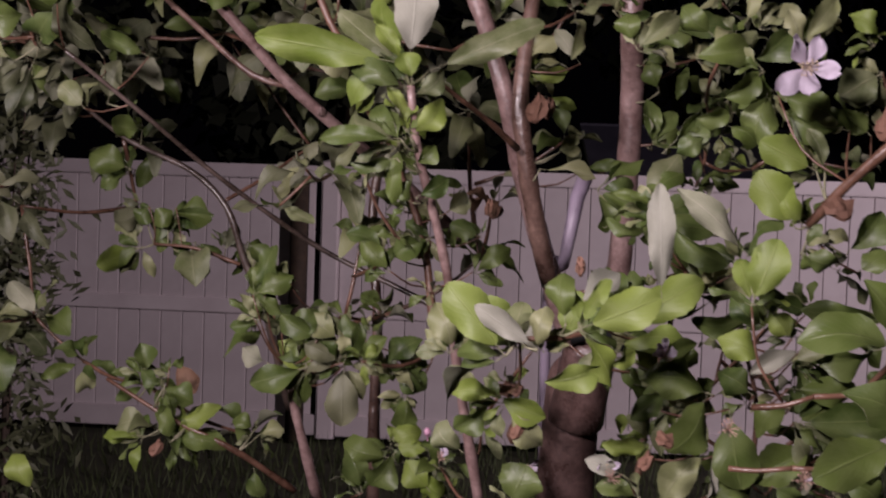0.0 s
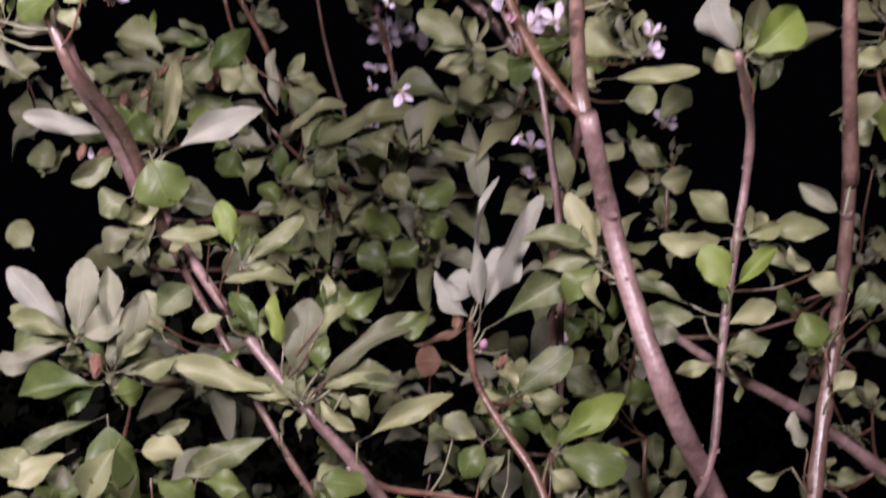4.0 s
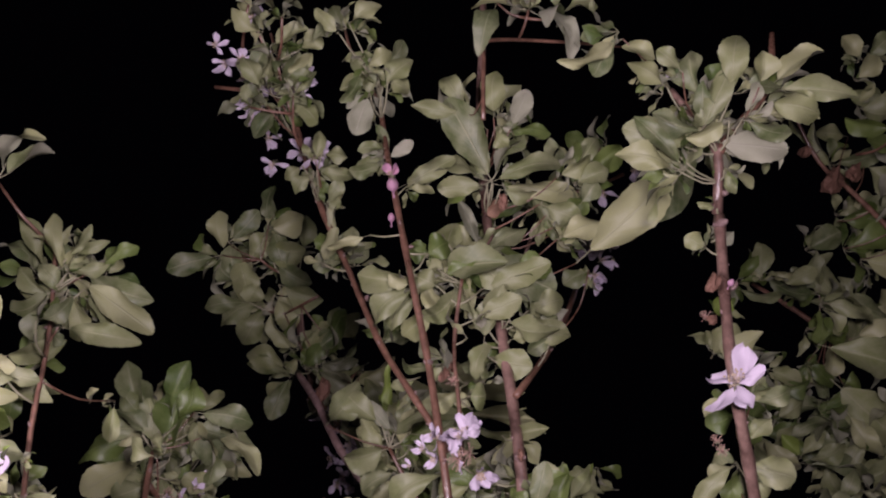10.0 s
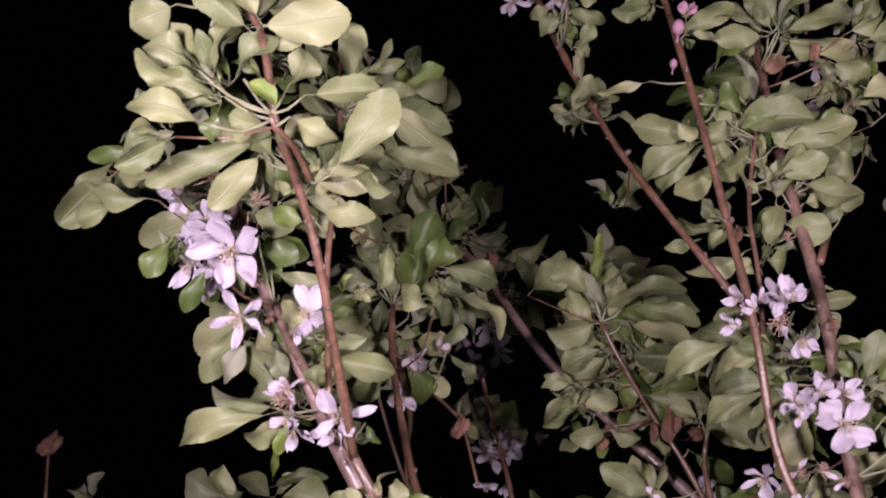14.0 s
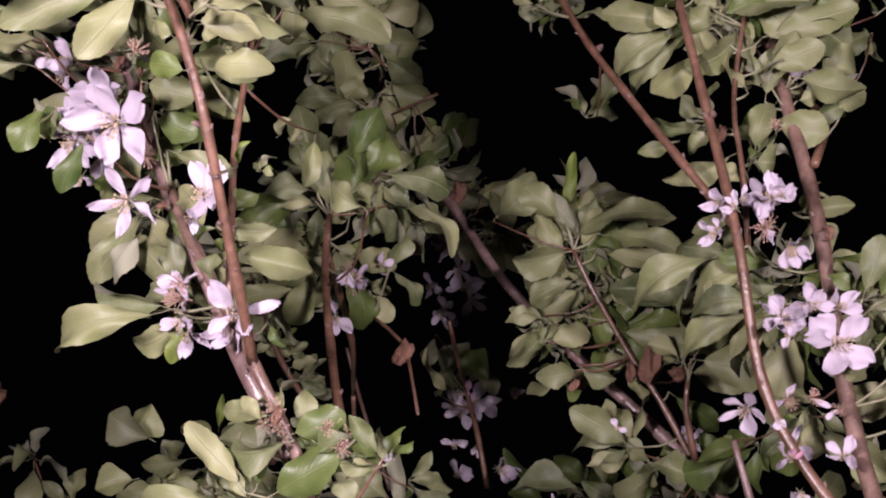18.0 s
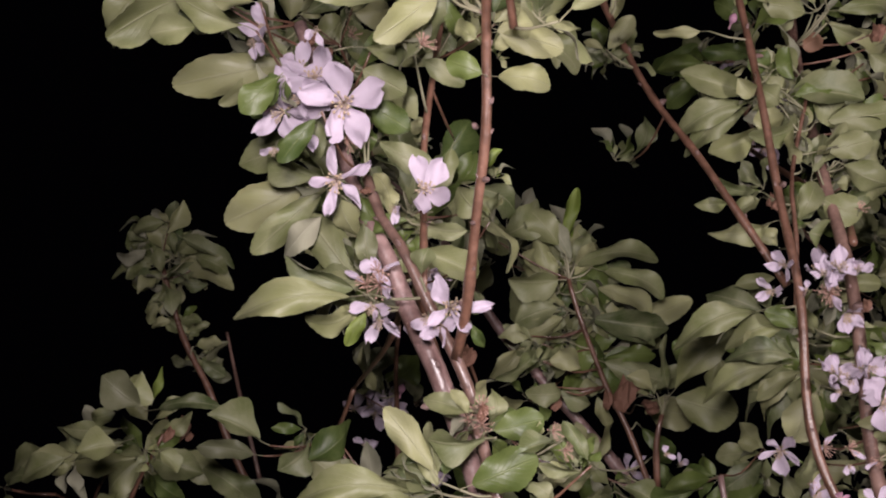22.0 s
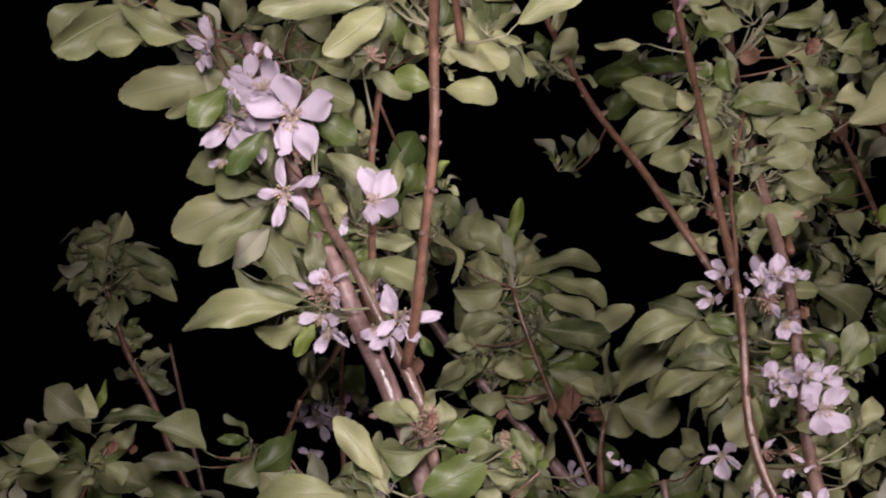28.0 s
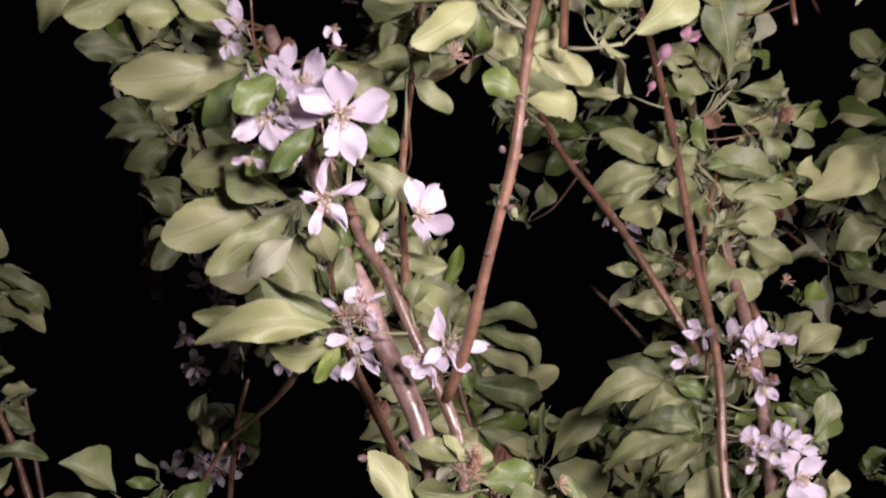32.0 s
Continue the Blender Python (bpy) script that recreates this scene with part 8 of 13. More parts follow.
leafy(back_tree, (0.252, 1.028, 2.269), (0.242, 1.043, 2.246), 0.019, (-0.11, -0.83, -0.55), "n", 8)
leafy(back_tree, (0.284, 1.040, 2.254), (0.320, 1.033, 2.246), 0.024, (-0.31, -0.94, 0.14), "n", 1)
leafy(back_tree, (0.258, 1.028, 2.251), (0.273, 1.007, 2.277), 0.016, (-0.00, -0.78, -0.63), "n", 5)
leaf(back_tree, (0.261, 0.842, 2.501), (0.295, 0.853, 2.477), 0.028, (-0.30, -0.80, -0.52), "n", 1)
leaf(back_tree, (0.274, 0.829, 2.536), (0.291, 0.802, 2.558), 0.028, (0.07, -0.51, -0.86), "n", 6)
leafy(back_tree, (0.218, 0.954, 2.358), (0.241, 0.963, 2.339), 0.019, (0.03, -0.99, -0.17), "g", 0)
leafy(back_tree, (0.215, 0.979, 2.348), (0.228, 0.957, 2.368), 0.014, (-0.75, -0.64, -0.15), "g", 0)
leafy(back_tree, (0.180, 1.005, 2.308), (0.223, 0.995, 2.312), 0.019, (-0.24, -0.53, -0.81), "g", 8)
leaf(back_tree, (0.202, 1.012, 2.284), (0.173, 1.003, 2.302), 0.016, (-0.38, -0.78, -0.50), "n", 4)
leafy(tree, (-0.270, 0.670, 2.374), (-0.284, 0.656, 2.393), 0.014, (0.29, -0.75, -0.60), "n", 8)
leafy(tree, (-0.260, 0.675, 2.374), (-0.245, 0.653, 2.396), 0.016, (0.38, -0.51, -0.77), "n", 7)
leafy(tree, (-0.257, 0.665, 2.383), (-0.234, 0.660, 2.381), 0.014, (0.08, -0.18, -0.98), "n", 2)
leafy(tree, (-0.280, 0.675, 2.388), (-0.269, 0.656, 2.407), 0.014, (-0.11, -0.73, -0.67), "n", 7)
leafy(tree, (-0.266, 0.680, 2.369), (-0.285, 0.674, 2.380), 0.011, (0.27, -0.87, -0.42), "n", 0)
leafy(tree, (-0.250, 0.682, 2.362), (-0.243, 0.672, 2.376), 0.012, (0.13, -0.67, -0.73), "n", 2)
leafy(tree, (-0.246, 0.649, 2.394), (-0.231, 0.639, 2.404), 0.014, (0.26, -0.42, -0.87), "n", 2)

# middle of the crown
leaf(tree, (-0.312, 0.760, 1.939), (-0.359, 0.762, 1.945), 0.011, (0.21, -0.89, -0.41), "p", 0)
leaf(tree, (-0.311, 0.760, 1.939), (-0.336, 0.753, 1.967), 0.006, (0.27, -0.89, -0.36), "p", 1)
leaf(tree, (-0.324, 0.766, 1.959), (-0.338, 0.767, 1.957), 0.008, (0.26, -0.73, -0.63), "n", 7)
leaf(tree, (-0.295, 0.761, 1.933), (-0.282, 0.772, 1.910), 0.028, (0.15, -0.91, -0.39), "g", 0)
leafy(tree, (-0.292, 0.765, 1.936), (-0.305, 0.757, 1.952), 0.014, (-0.13, -0.80, -0.58), "g", 1)
leaf(tree, (-0.290, 0.768, 1.934), (-0.287, 0.746, 1.978), 0.010, (0.29, -0.85, -0.43), "n", 1)
leaf(tree, (-0.287, 0.762, 1.933), (-0.243, 0.749, 1.958), 0.014, (-0.03, -0.97, -0.23), "p", 1)
leaf(tree, (-0.311, 0.772, 1.936), (-0.333, 0.779, 1.919), 0.013, (0.31, -0.80, -0.51), "n", 7)
leaf(tree, (-0.304, 0.772, 1.945), (-0.318, 0.766, 1.958), 0.011, (0.48, -0.88, -0.07), "g", 1)
leaf(tree, (-0.301, 0.771, 1.912), (-0.317, 0.774, 1.904), 0.014, (-0.03, -1.00, 0.01), "n", 2)
leafy(tree, (-0.295, 0.782, 1.901), (-0.315, 0.789, 1.889), 0.011, (-0.13, -0.99, 0.04), "o", 2)
leaf(tree, (-0.303, 0.784, 1.914), (-0.258, 0.778, 1.916), 0.014, (0.04, -0.97, 0.22), "o", 4)
leaf(tree, (-0.287, 0.777, 1.923), (-0.303, 0.787, 1.904), 0.013, (0.33, -0.82, -0.48), "n", 7)
leaf(tree, (-0.290, 0.778, 1.894), (-0.257, 0.775, 1.900), 0.010, (0.05, -1.00, -0.04), "n", 0)
leafy(tree, (-0.249, 0.782, 1.893), (-0.258, 0.774, 1.916), 0.012, (0.09, -0.93, -0.36), "l", 0)
leafy(tree, (-0.244, 0.781, 1.885), (-0.216, 0.771, 1.911), 0.010, (-0.03, -0.96, -0.27), "n", 0)
leaf(tree, (-0.261, 0.779, 1.898), (-0.281, 0.783, 1.891), 0.008, (-0.08, -0.99, 0.12), "n", 1)
withered(tree, (-0.329, 0.768, 1.931), 0.0085, 10, 0.70)
withered(tree, (-0.301, 0.754, 1.961), 0.0057, 20, 0.70)
leaf(tree, (-0.325, 0.813, 1.846), (-0.361, 0.803, 1.878), 0.015, (0.22, -0.93, -0.28), "p", 0)
leafy(tree, (-0.322, 0.807, 1.844), (-0.322, 0.793, 1.884), 0.017, (0.19, -0.94, -0.29), "u", 0)
leaf(tree, (-0.305, 0.797, 1.847), (-0.309, 0.785, 1.878), 0.011, (0.32, -0.91, -0.26), "u", 7)
leaf(tree, (-0.323, 0.812, 1.847), (-0.296, 0.804, 1.861), 0.017, (0.07, -0.99, -0.10), "u", 7)
leafy(tree, (-0.324, 0.807, 1.844), (-0.363, 0.818, 1.829), 0.012, (0.34, -0.79, -0.51), "u", 8)
leaf(tree, (-0.319, 0.806, 1.846), (-0.357, 0.803, 1.854), 0.010, (0.25, -0.96, -0.08), "n", 2)
leaf(tree, (-0.302, 0.808, 1.836), (-0.284, 0.799, 1.855), 0.010, (0.34, -0.85, -0.41), "n", 5)
leaf(tree, (-0.300, 0.807, 1.831), (-0.270, 0.799, 1.841), 0.009, (0.29, -0.75, -0.60), "n", 7)
leafy(tree, (-0.302, 0.812, 1.830), (-0.291, 0.791, 1.868), 0.012, (0.38, -0.87, -0.31), "o", 0)
leaf(tree, (-0.285, 0.794, 1.857), (-0.268, 0.784, 1.873), 0.016, (0.06, -0.97, -0.24), "n", 4)
leaf(tree, (-0.278, 0.802, 1.849), (-0.290, 0.792, 1.870), 0.013, (0.29, -0.94, -0.20), "n", 0)
leaf(tree, (-0.304, 0.806, 1.824), (-0.345, 0.808, 1.816), 0.016, (0.06, -0.95, 0.30), "g", 7)
leaf(tree, (-0.304, 0.812, 1.830), (-0.326, 0.821, 1.810), 0.016, (-0.23, -0.96, 0.18), "g", 6)
leafy(tree, (-0.302, 0.818, 1.822), (-0.287, 0.815, 1.826), 0.016, (0.26, -0.75, -0.60), "g", 8)
leaf(tree, (-0.304, 0.823, 1.812), (-0.346, 0.830, 1.790), 0.011, (0.07, -1.00, 0.02), "n", 1)
leaf(tree, (-0.301, 0.810, 1.810), (-0.294, 0.825, 1.776), 0.026, (0.16, -0.97, -0.18), "g", 0)
leaf(tree, (-0.287, 0.824, 1.796), (-0.263, 0.821, 1.797), 0.015, (0.08, -0.99, 0.14), "n", 7)
leaf(tree, (-0.280, 0.826, 1.805), (-0.262, 0.822, 1.813), 0.008, (0.17, -0.94, -0.31), "n", 1)
leaf(tree, (-0.316, 0.827, 1.794), (-0.347, 0.831, 1.776), 0.016, (-0.13, -0.93, 0.34), "n", 0)
leaf(tree, (-0.306, 0.831, 1.790), (-0.286, 0.834, 1.777), 0.016, (0.39, -0.88, 0.25), "n", 6)
leaf(tree, (-0.335, 0.837, 1.775), (-0.355, 0.831, 1.791), 0.016, (0.33, -0.94, -0.01), "n", 6)
leaf(tree, (-0.326, 0.836, 1.773), (-0.321, 0.829, 1.785), 0.013, (0.37, -0.91, -0.21), "o", 4)
leaf(tree, (-0.276, 0.818, 1.782), (-0.253, 0.817, 1.774), 0.015, (0.23, -0.94, 0.27), "g", 8)
leaf(tree, (-0.293, 0.813, 1.799), (-0.307, 0.822, 1.769), 0.015, (-0.07, -0.99, -0.08), "n", 7)
leaf(tree, (-0.254, 0.821, 1.784), (-0.229, 0.816, 1.782), 0.013, (0.08, -0.94, 0.32), "g", 5)
withered(tree, (-0.310, 0.805, 1.832), 0.0125, 0, 0.70)
leaf(tree, (-0.211, 0.796, 1.825), (-0.272, 0.799, 1.838), 0.014, (0.10, -0.99, -0.13), "n", 0)
leaf(tree, (-0.211, 0.805, 1.832), (-0.208, 0.787, 1.873), 0.022, (0.02, -0.96, -0.28), "o", 0)
leaf(tree, (-0.218, 0.794, 1.847), (-0.227, 0.783, 1.872), 0.010, (-0.24, -0.89, -0.38), "l", 2)
leafy(tree, (-0.230, 0.801, 1.854), (-0.248, 0.795, 1.876), 0.012, (0.21, -0.96, -0.18), "g", 1)
leaf(tree, (-0.248, 0.791, 1.862), (-0.265, 0.795, 1.855), 0.010, (-0.04, -1.00, 0.00), "n", 5)
leafy(tree, (-0.200, 0.796, 1.838), (-0.198, 0.787, 1.855), 0.010, (-0.37, -0.90, -0.21), "g", 1)
leaf(tree, (-0.204, 0.806, 1.830), (-0.151, 0.777, 1.870), 0.013, (-0.26, -0.96, 0.01), "o", 6)
leaf(tree, (-0.201, 0.802, 1.831), (-0.165, 0.794, 1.845), 0.012, (-0.22, -0.96, 0.20), "n", 8)
leafy(tree, (-0.199, 0.786, 1.865), (-0.173, 0.775, 1.877), 0.011, (0.14, -0.82, -0.56), "g", 6)
leaf(tree, (-0.203, 0.785, 1.852), (-0.193, 0.774, 1.869), 0.008, (-0.47, -0.88, -0.02), "n", 8)
leaf(tree, (-0.179, 0.788, 1.859), (-0.146, 0.780, 1.870), 0.010, (0.17, -0.62, -0.77), "g", 2)
leafy(tree, (-0.200, 0.803, 1.829), (-0.179, 0.805, 1.813), 0.010, (-0.28, -0.80, -0.54), "n", 1)
leafy(tree, (-0.203, 0.801, 1.825), (-0.237, 0.803, 1.828), 0.010, (0.06, -1.00, 0.05), "n", 7)
leaf(tree, (-0.215, 0.817, 1.811), (-0.261, 0.833, 1.789), 0.015, (0.01, -1.00, -0.09), "n", 0)
leafy(tree, (-0.195, 0.819, 1.789), (-0.170, 0.814, 1.788), 0.021, (-0.00, -0.92, 0.39), "g", 0)
leaf(tree, (-0.176, 0.813, 1.809), (-0.132, 0.798, 1.836), 0.011, (-0.20, -0.98, -0.02), "n", 1)
leaf(tree, (-0.186, 0.795, 1.829), (-0.172, 0.796, 1.818), 0.011, (0.31, -0.93, 0.19), "n", 1)
leaf(tree, (-0.190, 0.801, 1.835), (-0.159, 0.795, 1.837), 0.008, (-0.05, -1.00, -0.08), "n", 4)
leaf(tree, (-0.209, 0.802, 1.821), (-0.226, 0.799, 1.831), 0.008, (-0.12, -0.87, -0.47), "n", 6)
leaf(tree, (-0.258, 0.788, 1.877), (-0.218, 0.782, 1.883), 0.008, (-0.01, -1.00, 0.04), "n", 6)
leaf(tree, (-0.119, 0.802, 1.873), (-0.125, 0.766, 1.941), 0.009, (-0.62, -0.71, -0.32), "p", 2)
leaf(tree, (-0.120, 0.815, 1.878), (-0.093, 0.787, 1.945), 0.014, (-0.30, -0.91, -0.28), "p", 0)
leaf(tree, (-0.120, 0.799, 1.891), (-0.139, 0.799, 1.895), 0.019, (-0.06, -0.98, -0.16), "p", 1)
leaf(tree, (-0.120, 0.810, 1.894), (-0.103, 0.798, 1.916), 0.022, (-0.13, -0.93, -0.35), "p", 0)
leaf(tree, (-0.121, 0.805, 1.876), (-0.146, 0.797, 1.898), 0.011, (-0.42, -0.66, -0.62), "p", 1)
leaf(tree, (-0.116, 0.804, 1.873), (-0.056, 0.780, 1.913), 0.019, (-0.31, -0.94, -0.13), "n", 1)
leaf(tree, (-0.123, 0.808, 1.875), (-0.151, 0.813, 1.863), 0.005, (0.11, -0.73, -0.67), "r", 0)
leaf(tree, (-0.133, 0.822, 1.859), (-0.149, 0.823, 1.858), 0.018, (-0.08, -0.96, -0.28), "r", 0)
leaf(tree, (-0.102, 0.812, 1.866), (-0.105, 0.815, 1.856), 0.005, (-0.55, -0.83, -0.08), "r", 8)
leafy(tree, (-0.099, 0.818, 1.842), (-0.070, 0.804, 1.867), 0.018, (-0.17, -0.95, -0.27), "n", 0)
leaf(tree, (-0.099, 0.819, 1.844), (-0.117, 0.821, 1.835), 0.014, (-0.31, -0.92, 0.23), "n", 8)
leaf(tree, (-0.096, 0.826, 1.843), (-0.105, 0.835, 1.824), 0.017, (-0.35, -0.93, -0.12), "n", 6)
leaf(tree, (-0.092, 0.826, 1.845), (-0.107, 0.820, 1.862), 0.011, (0.29, -0.95, 0.09), "n", 1)
leaf(tree, (-0.110, 0.830, 1.820), (-0.131, 0.827, 1.830), 0.014, (0.04, -1.00, 0.05), "n", 0)
leaf(tree, (-0.109, 0.822, 1.819), (-0.120, 0.827, 1.800), 0.016, (-0.38, -0.92, -0.05), "g", 5)
leaf(tree, (-0.096, 0.827, 1.816), (-0.110, 0.834, 1.796), 0.011, (-0.53, -0.84, 0.12), "n", 4)
leaf(tree, (-0.126, 0.829, 1.819), (-0.139, 0.828, 1.823), 0.011, (-0.21, -0.82, -0.53), "n", 8)
leafy(tree, (-0.072, 0.833, 1.818), (-0.038, 0.819, 1.851), 0.017, (-0.37, -0.93, -0.06), "l", 1)
leafy(tree, (-0.075, 0.822, 1.817), (-0.036, 0.818, 1.810), 0.023, (-0.21, -0.95, -0.21), "g", 0)
leaf(tree, (-0.076, 0.827, 1.809), (-0.058, 0.828, 1.798), 0.014, (-0.42, -0.73, -0.54), "n", 8)
leaf(tree, (-0.105, 0.820, 1.831), (-0.080, 0.817, 1.830), 0.011, (-0.12, -0.95, 0.30), "g", 8)
leaf(tree, (-0.091, 0.821, 1.845), (-0.068, 0.817, 1.840), 0.014, (-0.24, -0.67, -0.70), "n", 8)
leaf(tree, (-0.049, 0.838, 1.804), (-0.035, 0.839, 1.796), 0.017, (-0.00, -0.99, 0.15), "n", 2)
withered(tree, (-0.106, 0.810, 1.858), 0.0059, 20, 0.70)
leafy(tree, (-0.060, 0.721, 1.994), (-0.087, 0.717, 2.012), 0.016, (-0.40, -0.54, -0.74), "n", 4)
leaf(tree, (-0.078, 0.716, 1.979), (-0.031, 0.709, 1.987), 0.009, (-0.25, -0.89, -0.38), "n", 0)
leaf(tree, (-0.067, 0.723, 1.972), (-0.049, 0.720, 1.976), 0.015, (-0.22, -0.85, -0.48), "n", 0)
leaf(tree, (-0.078, 0.718, 1.974), (-0.091, 0.716, 1.981), 0.010, (0.10, -0.99, -0.04), "n", 2)
leaf(tree, (-0.073, 0.746, 1.924), (-0.080, 0.755, 1.903), 0.011, (0.32, -0.80, -0.50), "n", 7)
leafy(tree, (-0.067, 0.754, 1.895), (-0.087, 0.741, 1.927), 0.013, (-0.19, -0.90, -0.38), "n", 0)
leafy(tree, (-0.066, 0.749, 1.904), (-0.108, 0.750, 1.906), 0.013, (-0.14, -0.98, 0.11), "n", 4)
leafy(tree, (-0.061, 0.761, 1.891), (-0.034, 0.757, 1.896), 0.008, (-0.16, -0.78, -0.60), "n", 5)
leaf(tree, (-0.019, 0.757, 1.882), (-0.057, 0.756, 1.893), 0.010, (-0.13, -0.99, 0.00), "n", 1)
leaf(tree, (-0.014, 0.755, 1.876), (-0.045, 0.757, 1.874), 0.013, (-0.27, -0.94, -0.20), "n", 0)
leafy(tree, (-0.050, 0.756, 1.861), (-0.026, 0.754, 1.866), 0.011, (-0.29, -0.95, -0.11), "u", 2)
leaf(tree, (-0.005, 0.743, 1.884), (-0.019, 0.736, 1.906), 0.017, (-0.29, -0.89, -0.35), "l", 0)
leaf(tree, (-0.003, 0.744, 1.888), (0.015, 0.733, 1.908), 0.010, (-0.43, -0.87, -0.25), "l", 7)
leaf(tree, (-0.001, 0.744, 1.921), (-0.024, 0.740, 1.937), 0.015, (-0.07, -0.99, -0.13), "n", 8)
leaf(tree, (-0.005, 0.739, 1.913), (-0.038, 0.743, 1.908), 0.013, (-0.20, -0.75, -0.63), "n", 6)
leaf(tree, (-0.002, 0.737, 1.913), (0.018, 0.732, 1.920), 0.008, (-0.23, -0.79, -0.57), "n", 7)
leafy(tree, (0.004, 0.741, 1.915), (0.042, 0.731, 1.922), 0.013, (-0.41, -0.91, -0.02), "n", 1)
leaf(tree, (-0.003, 0.762, 1.874), (0.024, 0.756, 1.888), 0.013, (-0.38, -0.90, -0.21), "n", 1)
leafy(tree, (-0.003, 0.760, 1.861), (0.019, 0.753, 1.868), 0.013, (-0.44, -0.89, 0.16), "n", 5)
leaf(tree, (-0.005, 0.759, 1.855), (-0.025, 0.765, 1.849), 0.008, (-0.25, -0.89, -0.38), "n", 5)
leaf(tree, (-0.011, 0.744, 1.897), (-0.003, 0.749, 1.881), 0.006, (-0.22, -0.92, -0.32), "g", 1)
leaf(tree, (0.047, 0.725, 1.926), (0.024, 0.722, 1.938), 0.010, (-0.39, -0.80, -0.45), "u", 7)
leaf(tree, (0.059, 0.750, 1.895), (0.039, 0.748, 1.901), 0.013, (-0.22, -0.97, -0.02), "n", 8)
leaf(tree, (0.054, 0.743, 1.880), (0.067, 0.734, 1.897), 0.010, (-0.07, -0.84, -0.54), "n", 2)
leaf(tree, (0.039, 0.744, 1.902), (0.025, 0.741, 1.912), 0.010, (-0.62, -0.44, -0.65), "n", 7)
leafy(tree, (0.049, 0.758, 1.866), (0.036, 0.754, 1.883), 0.016, (-0.41, -0.84, -0.34), "g", 7)
leaf(tree, (0.055, 0.769, 1.847), (0.066, 0.763, 1.859), 0.010, (-0.55, -0.83, -0.09), "n", 1)
leafy(tree, (0.048, 0.721, 1.965), (0.063, 0.718, 1.972), 0.013, (-0.27, -0.74, -0.61), "n", 8)
leaf(tree, (0.044, 0.708, 1.998), (0.061, 0.702, 2.007), 0.010, (-0.41, -0.80, -0.43), "n", 2)
leaf(tree, (-0.009, 0.711, 1.998), (-0.030, 0.703, 2.025), 0.021, (-0.62, -0.41, -0.67), "p", 8)
leafy(tree, (-0.010, 0.703, 1.993), (0.013, 0.689, 2.016), 0.020, (-0.12, -0.74, -0.66), "l", 7)
leaf(tree, (-0.009, 0.711, 2.003), (-0.020, 0.715, 1.993), 0.013, (-0.46, -0.84, -0.29), "n", 8)
leafy(tree, (-0.004, 0.713, 2.004), (0.017, 0.709, 2.005), 0.009, (-0.33, -0.92, -0.19), "n", 2)
leaf(tree, (0.042, 0.767, 1.816), (0.031, 0.760, 1.832), 0.010, (-0.67, -0.63, -0.39), "u", 2)
leaf(tree, (0.039, 0.780, 1.811), (0.018, 0.783, 1.803), 0.008, (-0.08, -0.70, -0.71), "n", 4)
leafy(tree, (-0.237, 0.967, 1.999), (-0.255, 0.964, 2.009), 0.014, (0.23, -0.97, -0.10), "g", 4)
leaf(tree, (-0.212, 0.972, 1.979), (-0.223, 0.968, 1.998), 0.014, (0.11, -0.94, -0.33), "n", 4)
leafy(tree, (-0.154, 0.966, 2.008), (-0.169, 0.961, 2.027), 0.021, (0.08, -0.94, -0.32), "n", 1)
leaf(tree, (-0.151, 0.976, 1.988), (-0.182, 0.973, 2.001), 0.021, (-0.16, -0.75, -0.64), "g", 2)
leafy(tree, (-0.152, 0.959, 2.002), (-0.125, 0.950, 2.019), 0.021, (-0.33, -0.94, -0.01), "g", 0)
leafy(tree, (-0.146, 0.974, 1.997), (-0.125, 0.971, 1.998), 0.021, (-0.10, -0.99, -0.06), "g", 8)
leafy(tree, (-0.160, 0.945, 2.039), (-0.147, 0.931, 2.072), 0.015, (-0.47, -0.85, -0.26), "u", 1)
leafy(tree, (-0.166, 0.948, 2.041), (-0.177, 0.941, 2.059), 0.014, (-0.49, -0.63, -0.60), "n", 1)
leaf(tree, (-0.244, 0.952, 2.040), (-0.206, 0.938, 2.067), 0.010, (-0.26, -0.96, -0.06), "n", 6)
leafy(tree, (-0.229, 0.954, 2.031), (-0.159, 0.926, 2.063), 0.017, (-0.19, -0.97, -0.13), "n", 6)
leafy(tree, (-0.204, 0.949, 2.038), (-0.218, 0.958, 2.017), 0.014, (0.27, -0.79, -0.54), "n", 1)
leaf(tree, (-0.168, 0.954, 2.031), (-0.191, 0.948, 2.052), 0.020, (0.18, -0.96, -0.23), "n", 1)
leaf(tree, (-0.197, 0.969, 2.026), (-0.226, 0.971, 2.019), 0.011, (-0.04, -0.98, -0.19), "n", 8)
leaf(tree, (-0.248, 0.957, 2.059), (-0.258, 0.943, 2.102), 0.011, (-0.23, -0.83, -0.51), "u", 2)
leafy(tree, (-0.281, 0.965, 2.047), (-0.311, 0.966, 2.057), 0.021, (0.07, -0.82, -0.56), "g", 8)
leafy(tree, (-0.272, 0.961, 2.034), (-0.278, 0.967, 2.014), 0.021, (0.29, -0.85, -0.44), "g", 8)
leaf(tree, (-0.265, 0.953, 2.077), (-0.295, 0.950, 2.086), 0.021, (-0.02, -0.63, -0.77), "n", 5)
leaf(tree, (-0.323, 0.946, 2.087), (-0.362, 0.943, 2.099), 0.021, (0.30, -0.95, 0.04), "n", 7)
leaf(tree, (-0.302, 0.949, 2.078), (-0.272, 0.932, 2.106), 0.021, (0.26, -0.77, -0.59), "g", 8)
leafy(tree, (-0.295, 0.942, 2.099), (-0.312, 0.951, 2.074), 0.018, (0.37, -0.72, -0.58), "n", 4)
